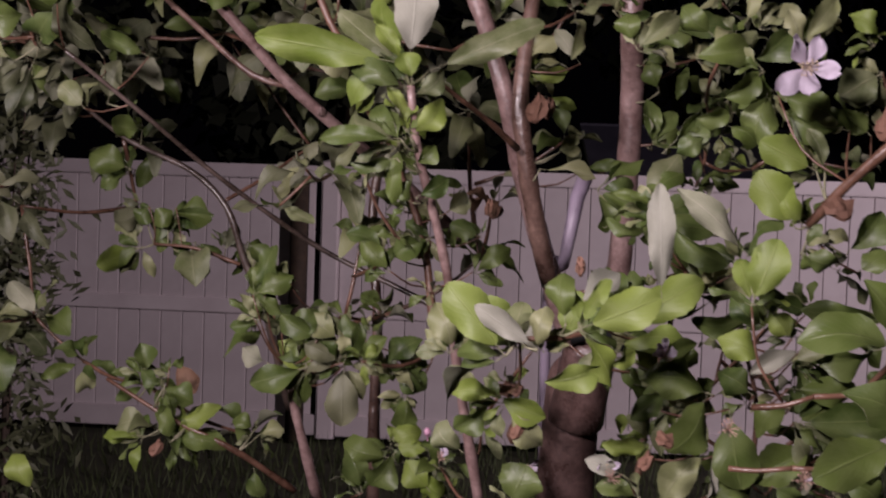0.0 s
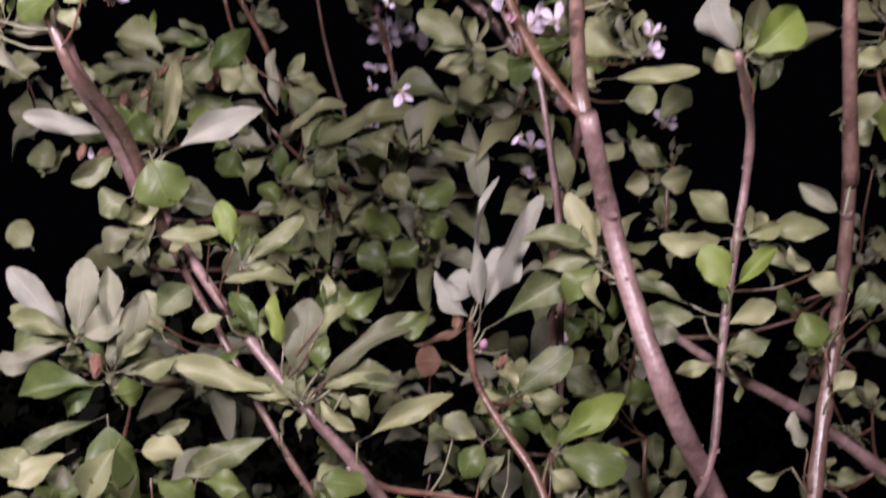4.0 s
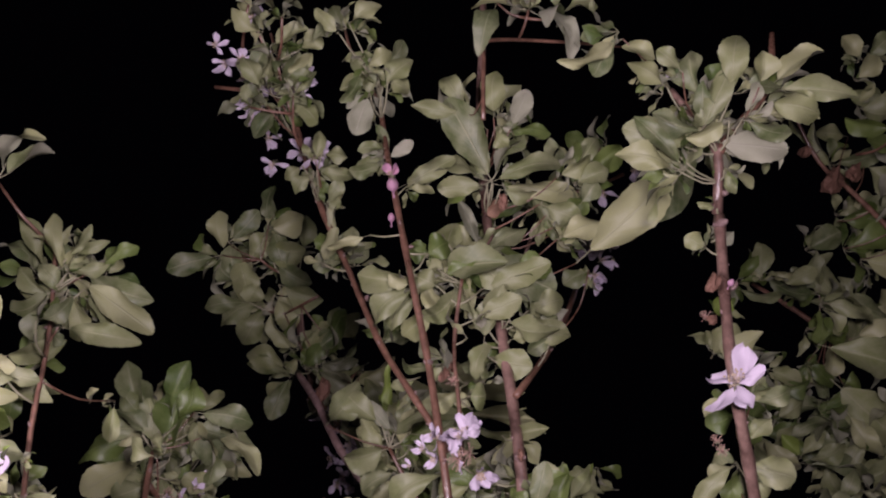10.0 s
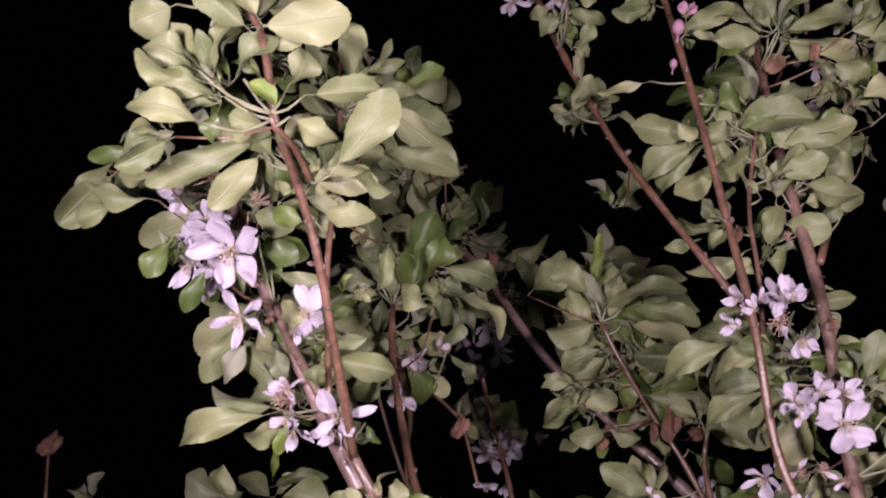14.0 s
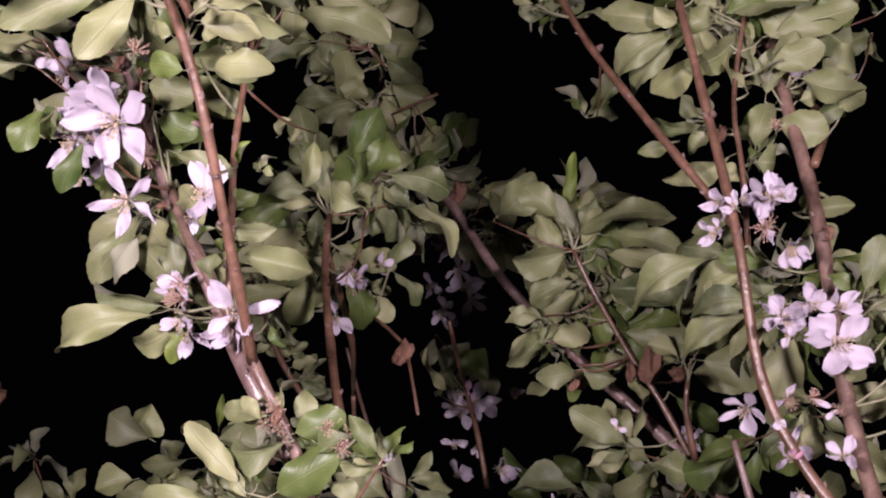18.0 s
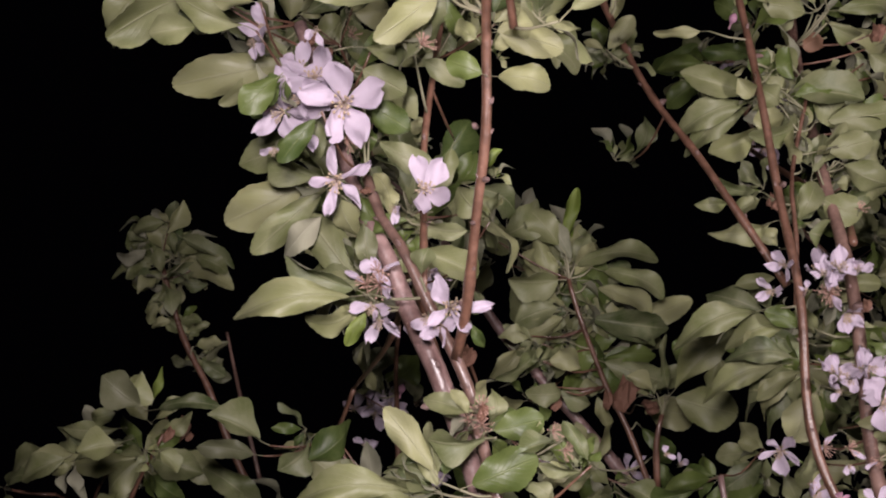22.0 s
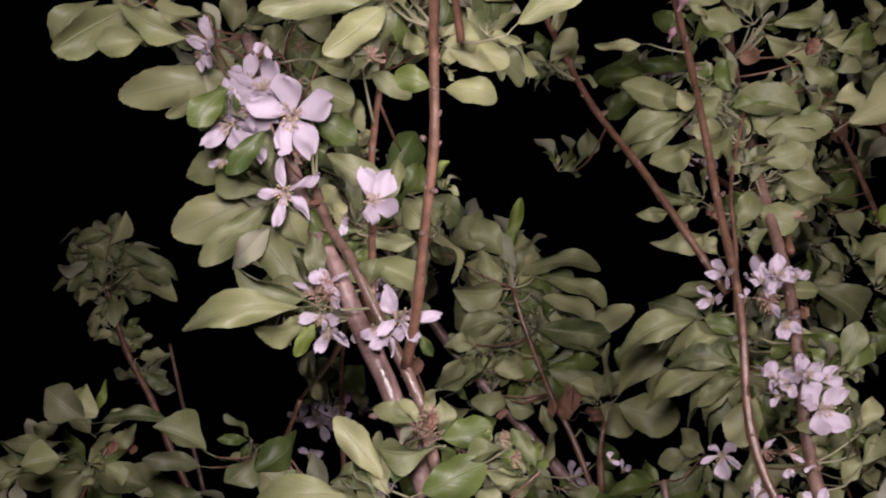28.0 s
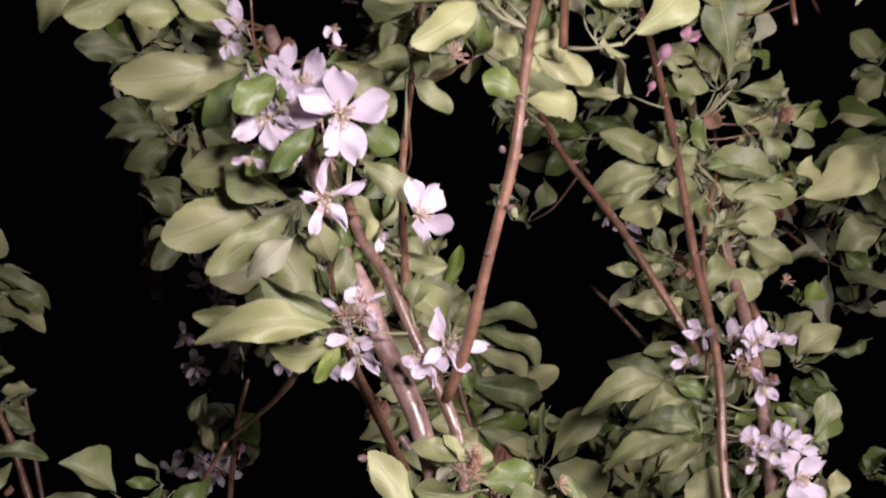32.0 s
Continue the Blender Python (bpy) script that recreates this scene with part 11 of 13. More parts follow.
leafy(back_tree, (-0.127, 0.984, 2.302), (-0.147, 1.002, 2.280), 0.023, (0.24, -0.58, -0.78), "n", 7)
leafy(back_tree, (-0.206, 0.985, 2.326), (-0.226, 1.002, 2.311), 0.016, (-0.29, -0.82, -0.49), "o", 2)
leaf(back_tree, (-0.210, 1.035, 2.240), (-0.214, 1.049, 2.221), 0.013, (-0.61, -0.73, -0.32), "o", 0)
leaf(back_tree, (-0.200, 1.068, 2.207), (-0.186, 1.041, 2.240), 0.017, (-0.71, -0.69, -0.15), "o", 4)
leaf(back_tree, (-0.180, 1.039, 2.221), (-0.161, 1.048, 2.202), 0.014, (-0.09, -0.93, -0.35), "o", 2)
whorl(back_tree, (-0.186, 1.010, 2.362), (-0.24, -0.82, 0.52), 0.023, 6, 2852, (-0.22, -0.78, -0.59), "oon", spread=(30, 110))
whorl(back_tree, (-0.208, 0.969, 2.293), (-0.26, -0.70, 0.67), 0.019, 6, 2853, (-0.21, -0.80, -0.57), "oon", spread=(30, 110))
whorl(back_tree, (-0.159, 1.026, 2.350), (-0.36, -0.77, 0.53), 0.025, 6, 2854, (-0.24, -0.78, -0.57), "noo", spread=(30, 110))
leaf(tree, (-0.188, 0.872, 2.214), (-0.165, 0.892, 2.181), 0.019, (-0.45, -0.68, -0.58), "n", 4)
leaf(tree, (-0.148, 0.871, 2.193), (-0.167, 0.890, 2.174), 0.017, (-0.58, -0.78, -0.22), "n", 5)
leaf(tree, (-0.121, 0.875, 2.176), (-0.066, 0.838, 2.203), 0.018, (-0.45, -0.79, -0.41), "n", 0)
leafy(tree, (-0.099, 0.885, 2.162), (-0.078, 0.863, 2.188), 0.017, (-0.76, -0.64, -0.06), "n", 8)
leaf(tree, (-0.099, 0.882, 2.144), (-0.050, 0.857, 2.166), 0.014, (-0.27, -0.70, -0.66), "n", 8)
leafy(tree, (-0.151, 0.877, 2.170), (-0.105, 0.873, 2.151), 0.016, (-0.44, -0.42, -0.80), "n", 6)
leaf(tree, (-0.085, 0.888, 2.142), (-0.040, 0.881, 2.140), 0.025, (-0.42, -0.84, -0.34), "n", 0)
leaf(tree, (-0.126, 0.881, 2.155), (-0.140, 0.893, 2.136), 0.014, (-0.57, -0.78, -0.26), "g", 7)
leafy(tree, (-0.160, 0.860, 2.209), (-0.132, 0.844, 2.216), 0.015, (-0.16, -0.60, -0.79), "n", 1)
leaf(tree, (-0.153, 0.857, 2.205), (-0.161, 0.874, 2.182), 0.015, (0.05, -0.77, -0.64), "g", 7)
leaf(tree, (-0.138, 0.865, 2.189), (-0.104, 0.857, 2.189), 0.015, (-0.28, -0.51, -0.81), "n", 2)
leaf(tree, (-0.176, 0.889, 2.175), (-0.144, 0.891, 2.161), 0.015, (-0.10, -0.99, -0.07), "g", 2)
leaf(tree, (-0.112, 0.874, 2.169), (-0.133, 0.888, 2.152), 0.015, (-0.39, -0.81, -0.43), "n", 1)
whorl(tree, (-0.111, 0.907, 2.179), (0.23, -0.92, 0.33), 0.022, 8, 2868, (-0.35, -0.80, -0.49), "nnog", spread=(30, 110))
blossom(tree, (-0.124, 0.664, 2.050), (-0.15, -0.85, -0.51), 0.020, 3869, "wwww-", open_angle=66)
blossom(tree, (-0.134, 0.668, 2.043), (-0.69, -0.35, -0.63), 0.017, 3870, "ws-w-", open_angle=66)
blossom(tree, (-0.161, 0.647, 2.084), (-0.74, -0.67, -0.10), 0.015, 3871, "wsw--", open_angle=66)
blossom(tree, (-0.141, 0.642, 2.090), (-0.67, -0.71, -0.22), 0.016, 3872, "www--", open_angle=58)
blossom(tree, (-0.168, 0.653, 2.077), (-0.68, -0.43, -0.59), 0.010, 3873, "ws---", open_angle=66)
blossom(tree, (-0.107, 0.692, 1.993), (-0.41, -0.87, -0.27), 0.018, 3874, "wwws-", open_angle=74)
blossom(tree, (-0.128, 0.697, 1.993), (-0.22, -0.98, -0.01), 0.010, 3875, "pp---", open_angle=74)
blossom(tree, (-0.108, 0.684, 2.012), (-0.60, -0.46, -0.65), 0.015, 3876, "s----", open_angle=58, age="old")
blossom(back_tree, (-0.179, 1.061, 2.196), (-0.11, -0.92, -0.38), 0.026, 3877, "wsw--", open_angle=58)

# far tufts at the end of the path
leaf(back_tree, (-0.022, 0.817, 2.448), (-0.047, 0.857, 2.431), 0.018, (-0.30, -0.35, -0.89), "g", 8)
leaf(back_tree, (-0.012, 0.825, 2.423), (-0.038, 0.857, 2.412), 0.018, (-0.42, -0.36, -0.83), "n", 6)
leafy(back_tree, (0.002, 0.789, 2.451), (-0.026, 0.800, 2.470), 0.018, (-0.62, -0.45, -0.64), "g", 1)
leafy(back_tree, (-0.016, 0.826, 2.438), (-0.035, 0.832, 2.452), 0.017, (-0.60, -0.51, -0.62), "n", 4)
leafy(tree, (0.052, 0.735, 2.195), (0.065, 0.699, 2.210), 0.022, (-0.94, -0.29, -0.16), "n", 1)
leafy(tree, (0.056, 0.743, 2.180), (0.081, 0.725, 2.174), 0.022, (-0.82, -0.56, -0.11), "g", 2)
leafy(tree, (0.048, 0.712, 2.227), (0.047, 0.696, 2.237), 0.014, (-0.35, -0.52, -0.78), "l", 7)
leafy(tree, (0.044, 0.734, 2.210), (0.054, 0.708, 2.219), 0.019, (-0.44, -0.36, -0.82), "n", 8)
leaf(tree, (0.061, 0.753, 2.173), (0.076, 0.753, 2.159), 0.018, (-0.57, -0.79, -0.24), "g", 4)
leafy(tree, (0.017, 0.596, 2.287), (-0.012, 0.654, 2.263), 0.028, (-0.76, -0.27, -0.59), "n", 0)
leaf(back_tree, (0.234, 0.735, 2.440), (0.200, 0.750, 2.462), 0.020, (-0.72, -0.12, -0.68), "g", 7)
leafy(back_tree, (0.251, 0.731, 2.433), (0.217, 0.757, 2.442), 0.018, (-0.54, 0.01, -0.84), "g", 8)
leafy(back_tree, (0.288, 0.720, 2.413), (0.259, 0.757, 2.403), 0.029, (-0.92, -0.33, -0.21), "n", 2)
leafy(back_tree, (0.226, 0.650, 2.521), (0.197, 0.655, 2.544), 0.025, (-0.71, -0.39, -0.59), "n", 4)
leafy(back_tree, (0.237, 0.652, 2.518), (0.223, 0.685, 2.498), 0.021, (-0.92, -0.17, -0.35), "n", 8)
leafy(back_tree, (0.286, 0.750, 2.379), (0.265, 0.756, 2.394), 0.018, (-0.78, -0.41, -0.48), "g", 7)
leafy(back_tree, (0.348, 0.845, 2.240), (0.354, 0.819, 2.254), 0.023, (-0.98, -0.12, 0.14), "g", 7)
leaf(back_tree, (0.299, 0.775, 2.328), (0.277, 0.801, 2.321), 0.016, (-0.40, -0.18, -0.90), "g", 7)

# near leaves before the trunk
leafy(tree, (0.110, 0.780, 1.752), (0.141, 0.776, 1.770), 0.013, (-0.05, -0.88, -0.46), "n", 2)
leaf(tree, (0.122, 0.767, 1.752), (0.147, 0.764, 1.756), 0.013, (-0.26, -0.94, -0.23), "g", 0)
leaf(tree, (0.125, 0.771, 1.758), (0.176, 0.764, 1.762), 0.015, (-0.31, -0.93, 0.20), "g", 1)
leaf(tree, (0.121, 0.771, 1.740), (0.135, 0.769, 1.747), 0.013, (-0.00, -0.83, -0.56), "g", 5)
leafy(tree, (0.154, 0.781, 1.743), (0.180, 0.779, 1.747), 0.013, (-0.35, -0.93, 0.11), "n", 7)
leaf(tree, (0.148, 0.766, 1.792), (0.143, 0.764, 1.817), 0.016, (-0.03, -0.99, -0.15), "l", 6)
leafy(tree, (0.100, 0.766, 1.769), (0.122, 0.764, 1.766), 0.010, (-0.26, -0.72, -0.64), "g", 1)
leaf(tree, (0.126, 0.781, 1.688), (0.146, 0.781, 1.699), 0.013, (-0.24, -0.96, -0.11), "g", 8)
leaf(tree, (0.132, 0.781, 1.722), (0.125, 0.778, 1.742), 0.013, (-0.56, -0.81, -0.19), "g", 1)
leafy(tree, (0.176, 0.782, 1.720), (0.162, 0.779, 1.695), 0.013, (0.01, -0.98, -0.22), "g", 2)
leafy(tree, (0.160, 0.768, 1.672), (0.180, 0.766, 1.663), 0.011, (-0.46, -0.81, -0.36), "g", 8)
leafy(tree, (0.171, 0.768, 1.782), (0.151, 0.769, 1.788), 0.014, (-0.34, -0.91, -0.26), "g", 7)
leaf(tree, (0.173, 0.766, 1.799), (0.152, 0.767, 1.812), 0.014, (-0.34, -0.90, -0.25), "n", 7)
leafy(tree, (0.083, 0.690, 1.660), (0.120, 0.690, 1.648), 0.010, (-0.27, -0.96, 0.01), "g", 0)
leaf(tree, (0.089, 0.690, 1.639), (0.116, 0.687, 1.646), 0.008, (-0.08, -0.85, -0.52), "g", 1)
leaf(tree, (0.117, 0.703, 1.641), (0.160, 0.699, 1.611), 0.016, (-0.32, -0.95, 0.06), "g", 0)
leafy(tree, (0.109, 0.697, 1.648), (0.155, 0.691, 1.639), 0.011, (-0.35, -0.90, -0.26), "g", 2)
leafy(tree, (0.123, 0.699, 1.627), (0.141, 0.700, 1.616), 0.010, (-0.37, -0.93, -0.04), "g", 7)
leafy(tree, (0.114, 0.690, 1.605), (0.104, 0.689, 1.613), 0.012, (-0.49, -0.85, -0.18), "g", 6)
leafy(tree, (0.038, 0.596, 1.582), (0.020, 0.598, 1.605), 0.019, (-0.18, -0.97, 0.13), "l", 0)
leaf(tree, (0.049, 0.593, 1.578), (0.039, 0.593, 1.597), 0.009, (0.10, -0.95, 0.29), "p", 0)
leaf(tree, (0.061, 0.592, 1.586), (0.066, 0.591, 1.610), 0.016, (-0.25, -0.96, 0.12), "l", 0)
leafy(tree, (0.085, 0.596, 1.593), (0.125, 0.597, 1.617), 0.020, (-0.32, -0.94, 0.11), "l", 0)
leafy(tree, (0.083, 0.596, 1.585), (0.118, 0.591, 1.590), 0.014, (-0.33, -0.72, 0.61), "l", 8)
leaf(tree, (0.065, 0.589, 1.604), (0.084, 0.586, 1.620), 0.012, (-0.34, -0.92, 0.19), "p", 4)
leaf(tree, (0.109, 0.602, 1.583), (0.126, 0.602, 1.576), 0.013, (-0.39, -0.92, -0.02), "g", 8)
leafy(tree, (-0.075, 0.814, 1.536), (-0.104, 0.813, 1.556), 0.017, (-0.04, -1.00, 0.05), "l", 5)
leaf(tree, (-0.071, 0.825, 1.538), (-0.051, 0.821, 1.557), 0.017, (0.34, -0.91, -0.24), "l", 0)
leafy(tree, (-0.080, 0.811, 1.546), (-0.076, 0.810, 1.562), 0.012, (0.31, -0.95, 0.06), "o", 7)
whorl(tree, (0.156, 0.812, 1.746), (-0.35, -0.58, 0.73), 0.019, 6, 2925, (-0.29, -0.95, -0.11), "ggn", spread=(30, 110))
whorl(tree, (0.173, 0.794, 1.717), (-0.13, -0.29, 0.95), 0.019, 6, 2926, (-0.32, -0.94, -0.07), "ggn", spread=(30, 110))
whorl(tree, (0.146, 0.807, 1.697), (0.41, -0.51, 0.76), 0.019, 5, 2927, (-0.28, -0.96, -0.05), "ggn", spread=(30, 110))
whorl(tree, (0.201, 0.851, 1.626), (-0.18, -0.65, 0.73), 0.020, 6, 2928, (-0.33, -0.94, 0.04), "ggn", spread=(30, 110))
whorl(tree, (0.181, 0.872, 1.613), (0.11, -0.30, 0.95), 0.021, 6, 2929, (-0.30, -0.95, 0.06), "ggn", spread=(30, 110))
whorl(tree, (0.109, 0.791, 1.600), (-0.00, -0.45, 0.89), 0.016, 5, 2930, (-0.24, -0.97, 0.09), "ggn", spread=(30, 110))
whorl(tree, (0.189, 0.860, 1.787), (0.40, -0.55, 0.73), 0.021, 6, 2931, (-0.31, -0.94, -0.15), "ggn", spread=(30, 110))

# far tufts beside the upper stems
leaf(back_tree, (0.219, 0.921, 2.319), (0.279, 0.946, 2.277), 0.041, (-0.33, -0.84, -0.43), "n", 0)
leaf(back_tree, (0.206, 0.903, 2.342), (0.277, 0.900, 2.321), 0.032, (-0.38, -0.82, -0.43), "n", 4)
leafy(back_tree, (0.207, 0.881, 2.372), (0.257, 0.886, 2.359), 0.018, (-0.25, -0.94, -0.21), "n", 2)
leafy(back_tree, (0.158, 0.884, 2.393), (0.159, 0.868, 2.419), 0.020, (-0.62, -0.60, -0.50), "n", 0)
leaf(back_tree, (0.174, 0.882, 2.387), (0.205, 0.869, 2.397), 0.015, (-0.28, -0.65, -0.70), "n", 0)
leafy(back_tree, (0.135, 0.889, 2.387), (0.177, 0.889, 2.379), 0.014, (-0.35, -0.37, -0.86), "n", 1)
leaf(back_tree, (0.208, 0.919, 2.342), (0.234, 0.899, 2.367), 0.017, (-0.69, -0.71, -0.16), "g", 4)
leaf(back_tree, (0.175, 0.954, 2.295), (0.201, 0.939, 2.308), 0.017, (-0.14, -0.66, -0.74), "n", 8)
leaf(back_tree, (0.183, 0.958, 2.279), (0.219, 0.944, 2.293), 0.015, (-0.52, -0.85, -0.07), "n", 2)
leaf(back_tree, (0.161, 0.959, 2.283), (0.195, 0.971, 2.254), 0.020, (-0.50, -0.63, -0.59), "n", 6)
leafy(back_tree, (0.155, 0.974, 2.259), (0.190, 0.981, 2.245), 0.018, (-0.18, -0.96, -0.19), "n", 7)
leaf(back_tree, (0.195, 0.964, 2.264), (0.215, 0.947, 2.280), 0.013, (-0.54, -0.80, -0.27), "n", 1)
leaf(back_tree, (0.197, 0.963, 2.261), (0.232, 0.947, 2.267), 0.015, (-0.20, -0.55, -0.81), "n", 2)
leaf(back_tree, (0.199, 0.974, 2.265), (0.263, 0.971, 2.258), 0.016, (-0.33, -0.94, -0.11), "n", 1)
leafy(back_tree, (0.215, 0.947, 2.301), (0.245, 0.935, 2.311), 0.015, (-0.50, -0.84, -0.21), "g", 6)
leaf(back_tree, (0.241, 0.975, 2.246), (0.291, 0.959, 2.262), 0.020, (-0.45, -0.82, -0.37), "n", 7)
leaf(back_tree, (0.248, 0.981, 2.245), (0.294, 0.984, 2.230), 0.021, (-0.52, -0.39, -0.76), "n", 8)
leafy(back_tree, (0.265, 0.960, 2.267), (0.296, 0.948, 2.281), 0.020, (-0.47, -0.80, -0.38), "n", 1)
leaf(back_tree, (0.204, 0.919, 2.318), (0.178, 0.926, 2.307), 0.016, (-0.08, -0.47, -0.88), "g", 4)
leafy(back_tree, (0.231, 0.933, 2.296), (0.261, 0.948, 2.258), 0.019, (-0.61, -0.57, -0.56), "n", 8)
leafy(back_tree, (0.165, 0.922, 2.327), (0.194, 0.924, 2.316), 0.016, (-0.29, -0.87, -0.40), "n", 7)
leaf(back_tree, (0.228, 0.965, 2.267), (0.208, 0.952, 2.291), 0.016, (-0.60, -0.58, -0.56), "n", 1)
leaf(back_tree, (0.256, 0.951, 2.285), (0.239, 0.967, 2.260), 0.016, (-0.65, -0.72, -0.24), "n", 0)
leafy(back_tree, (0.287, 0.948, 2.264), (0.263, 0.966, 2.242), 0.018, (-0.68, -0.73, -0.10), "n", 5)
leafy(back_tree, (0.197, 0.964, 2.264), (0.180, 0.955, 2.281), 0.013, (-0.24, -0.88, -0.41), "l", 7)
whorl(back_tree, (0.231, 0.961, 2.297), (0.30, -0.77, 0.56), 0.034, 7, 2957, (-0.39, -0.79, -0.49), "nnog", spread=(30, 110))
whorl(back_tree, (0.252, 0.964, 2.236), (0.04, -0.78, 0.63), 0.033, 7, 2958, (-0.41, -0.80, -0.44), "nnog", spread=(30, 110))
whorl(back_tree, (0.266, 0.916, 2.287), (-0.52, -0.76, 0.39), 0.028, 6, 2959, (-0.43, -0.76, -0.49), "nno", spread=(30, 110))
leafy(back_tree, (0.149, 0.847, 2.163), (0.133, 0.864, 2.143), 0.014, (-0.69, -0.72, -0.08), "n", 8)
leaf(back_tree, (0.152, 0.848, 2.156), (0.172, 0.839, 2.165), 0.012, (-0.44, -0.83, -0.34), "n", 4)
leaf(back_tree, (0.161, 0.858, 2.156), (0.153, 0.870, 2.134), 0.015, (-0.79, -0.60, -0.12), "n", 7)
leaf(back_tree, (0.168, 0.867, 2.140), (0.182, 0.875, 2.118), 0.015, (-0.04, -0.97, -0.23), "l", 2)
leaf(back_tree, (0.124, 0.877, 2.135), (0.074, 0.889, 2.124), 0.017, (-0.24, -0.74, -0.63), "n", 8)
leaf(back_tree, (0.119, 0.880, 2.129), (0.136, 0.889, 2.110), 0.015, (-0.24, -0.92, -0.33), "n", 4)
leaf(back_tree, (0.059, 0.896, 2.103), (0.063, 0.871, 2.147), 0.017, (-0.21, -0.88, -0.42), "n", 4)
leaf(back_tree, (0.048, 0.902, 2.105), (0.031, 0.896, 2.114), 0.011, (-0.43, -0.68, -0.59), "n", 2)
leaf(back_tree, (0.136, 0.884, 2.104), (0.150, 0.865, 2.126), 0.015, (0.11, -0.77, -0.63), "l", 5)
leaf(back_tree, (0.184, 0.864, 2.121), (0.217, 0.850, 2.131), 0.017, (-0.20, -0.61, -0.76), "n", 0)
leaf(back_tree, (0.190, 0.871, 2.116), (0.218, 0.869, 2.106), 0.017, (-0.49, -0.46, -0.74), "n", 8)
leaf(back_tree, (0.173, 0.870, 2.110), (0.155, 0.874, 2.102), 0.013, (-0.21, -0.71, -0.67), "n", 2)
leafy(back_tree, (0.211, 0.851, 2.129), (0.199, 0.835, 2.150), 0.016, (-0.71, -0.56, -0.42), "n", 8)
leafy(back_tree, (0.179, 0.859, 2.149), (0.196, 0.847, 2.164), 0.014, (-0.72, -0.69, 0.06), "n", 4)
leaf(back_tree, (0.183, 0.861, 2.147), (0.215, 0.858, 2.145), 0.014, (-0.35, -0.93, 0.13), "g", 8)
leafy(back_tree, (0.129, 0.861, 2.147), (0.111, 0.858, 2.157), 0.013, (-0.47, -0.64, -0.62), "n", 7)
whorl(back_tree, (0.142, 0.858, 2.129), (0.03, -0.93, 0.37), 0.030, 7, 2976, (-0.37, -0.84, -0.41), "nnol", spread=(30, 110))
whorl(back_tree, (0.189, 0.857, 2.132), (-0.14, -0.83, 0.53), 0.031, 8, 2977, (-0.41, -0.82, -0.40), "nnol", spread=(30, 110))
whorl(back_tree, (0.184, 0.888, 2.183), (0.12, -0.96, 0.27), 0.026, 6, 2978, (-0.39, -0.81, -0.43), "nno", spread=(30, 110))
whorl(back_tree, (0.248, 0.909, 2.140), (-0.17, -0.68, 0.71), 0.026, 6, 2979, (-0.44, -0.81, -0.38), "nno", spread=(30, 110))
leafy(tree, (-0.099, 0.664, 2.056), (-0.094, 0.646, 2.078), 0.013, (-0.28, -0.85, -0.44), "n", 0)
leafy(tree, (-0.087, 0.671, 2.060), (-0.080, 0.656, 2.077), 0.011, (-0.34, -0.85, -0.40), "g", 7)
leaf(tree, (-0.079, 0.670, 2.065), (-0.065, 0.656, 2.082), 0.010, (0.23, -0.68, -0.69), "n", 8)
leafy(tree, (-0.086, 0.674, 2.061), (-0.070, 0.683, 2.041), 0.010, (0.20, -0.96, -0.17), "n", 7)
leafy(tree, (-0.079, 0.677, 2.031), (-0.072, 0.665, 2.049), 0.009, (-0.33, -0.87, -0.37), "n", 2)
leaf(tree, (-0.072, 0.688, 2.017), (-0.064, 0.676, 2.034), 0.010, (-0.34, -0.88, -0.33), "n", 7)
leafy(tree, (-0.085, 0.673, 2.044), (-0.078, 0.687, 2.022), 0.009, (0.37, -0.89, -0.28), "g", 0)
leaf(tree, (-0.068, 0.686, 2.028), (-0.076, 0.695, 2.013), 0.010, (-0.65, -0.75, -0.09), "n", 2)
blossom(tree, (-0.134, 0.675, 2.048), (0.00, -0.94, -0.34), 0.024, 3988, "wwsw-", open_angle=58)
blossom(tree, (-0.110, 0.668, 2.052), (0.04, -1.00, -0.07), 0.022, 3989, "wwws-", open_angle=66)
blossom(tree, (-0.115, 0.695, 2.022), (-0.01, -1.00, -0.06), 0.019, 3990, "s----", open_angle=74, age="old")
blossom(tree, (-0.153, 0.656, 2.096), (-0.10, -0.96, -0.25), 0.014, 3991, "ws---", open_angle=58)
blossom(back_tree, (-0.019, 0.778, 2.337), (-0.47, -0.34, -0.81), 0.026, 3992, "wwsww", open_angle=58)
blossom(back_tree, (-0.015, 0.790, 2.310), (-0.58, -0.55, -0.61), 0.019, 3993, "www--", open_angle=66)
blossom(tree, (-0.312, 0.768, 2.111), (-0.23, -0.68, -0.70), 0.017, 3994, "wws--", open_angle=74)

# leaves round the large blossom and far tufts
leaf(tree, (-0.431, 0.641, 2.076), (-0.440, 0.658, 2.060), 0.009, (-0.25, -0.74, -0.62), "g", 0)
leafy(tree, (-0.448, 0.640, 2.088), (-0.459, 0.653, 2.074), 0.012, (-0.42, -0.76, -0.50), "g", 0)
leaf(tree, (-0.409, 0.648, 2.095), (-0.391, 0.645, 2.086), 0.013, (-0.28, -0.79, -0.55), "g", 0)
leaf(tree, (-0.415, 0.645, 2.110), (-0.394, 0.641, 2.101), 0.015, (-0.28, -0.77, -0.57), "n", 0)
whorl(back_tree, (-0.344, 1.169, 2.376), (-0.12, -0.77, 0.63), 0.036, 7, 2999, (-0.20, -0.81, -0.56), "nnu", spread=(30, 110))
whorl(back_tree, (-0.346, 1.136, 2.310), (-0.60, -0.75, 0.27), 0.027, 5, 3000, (-0.21, -0.82, -0.53), "nno", spread=(30, 110))
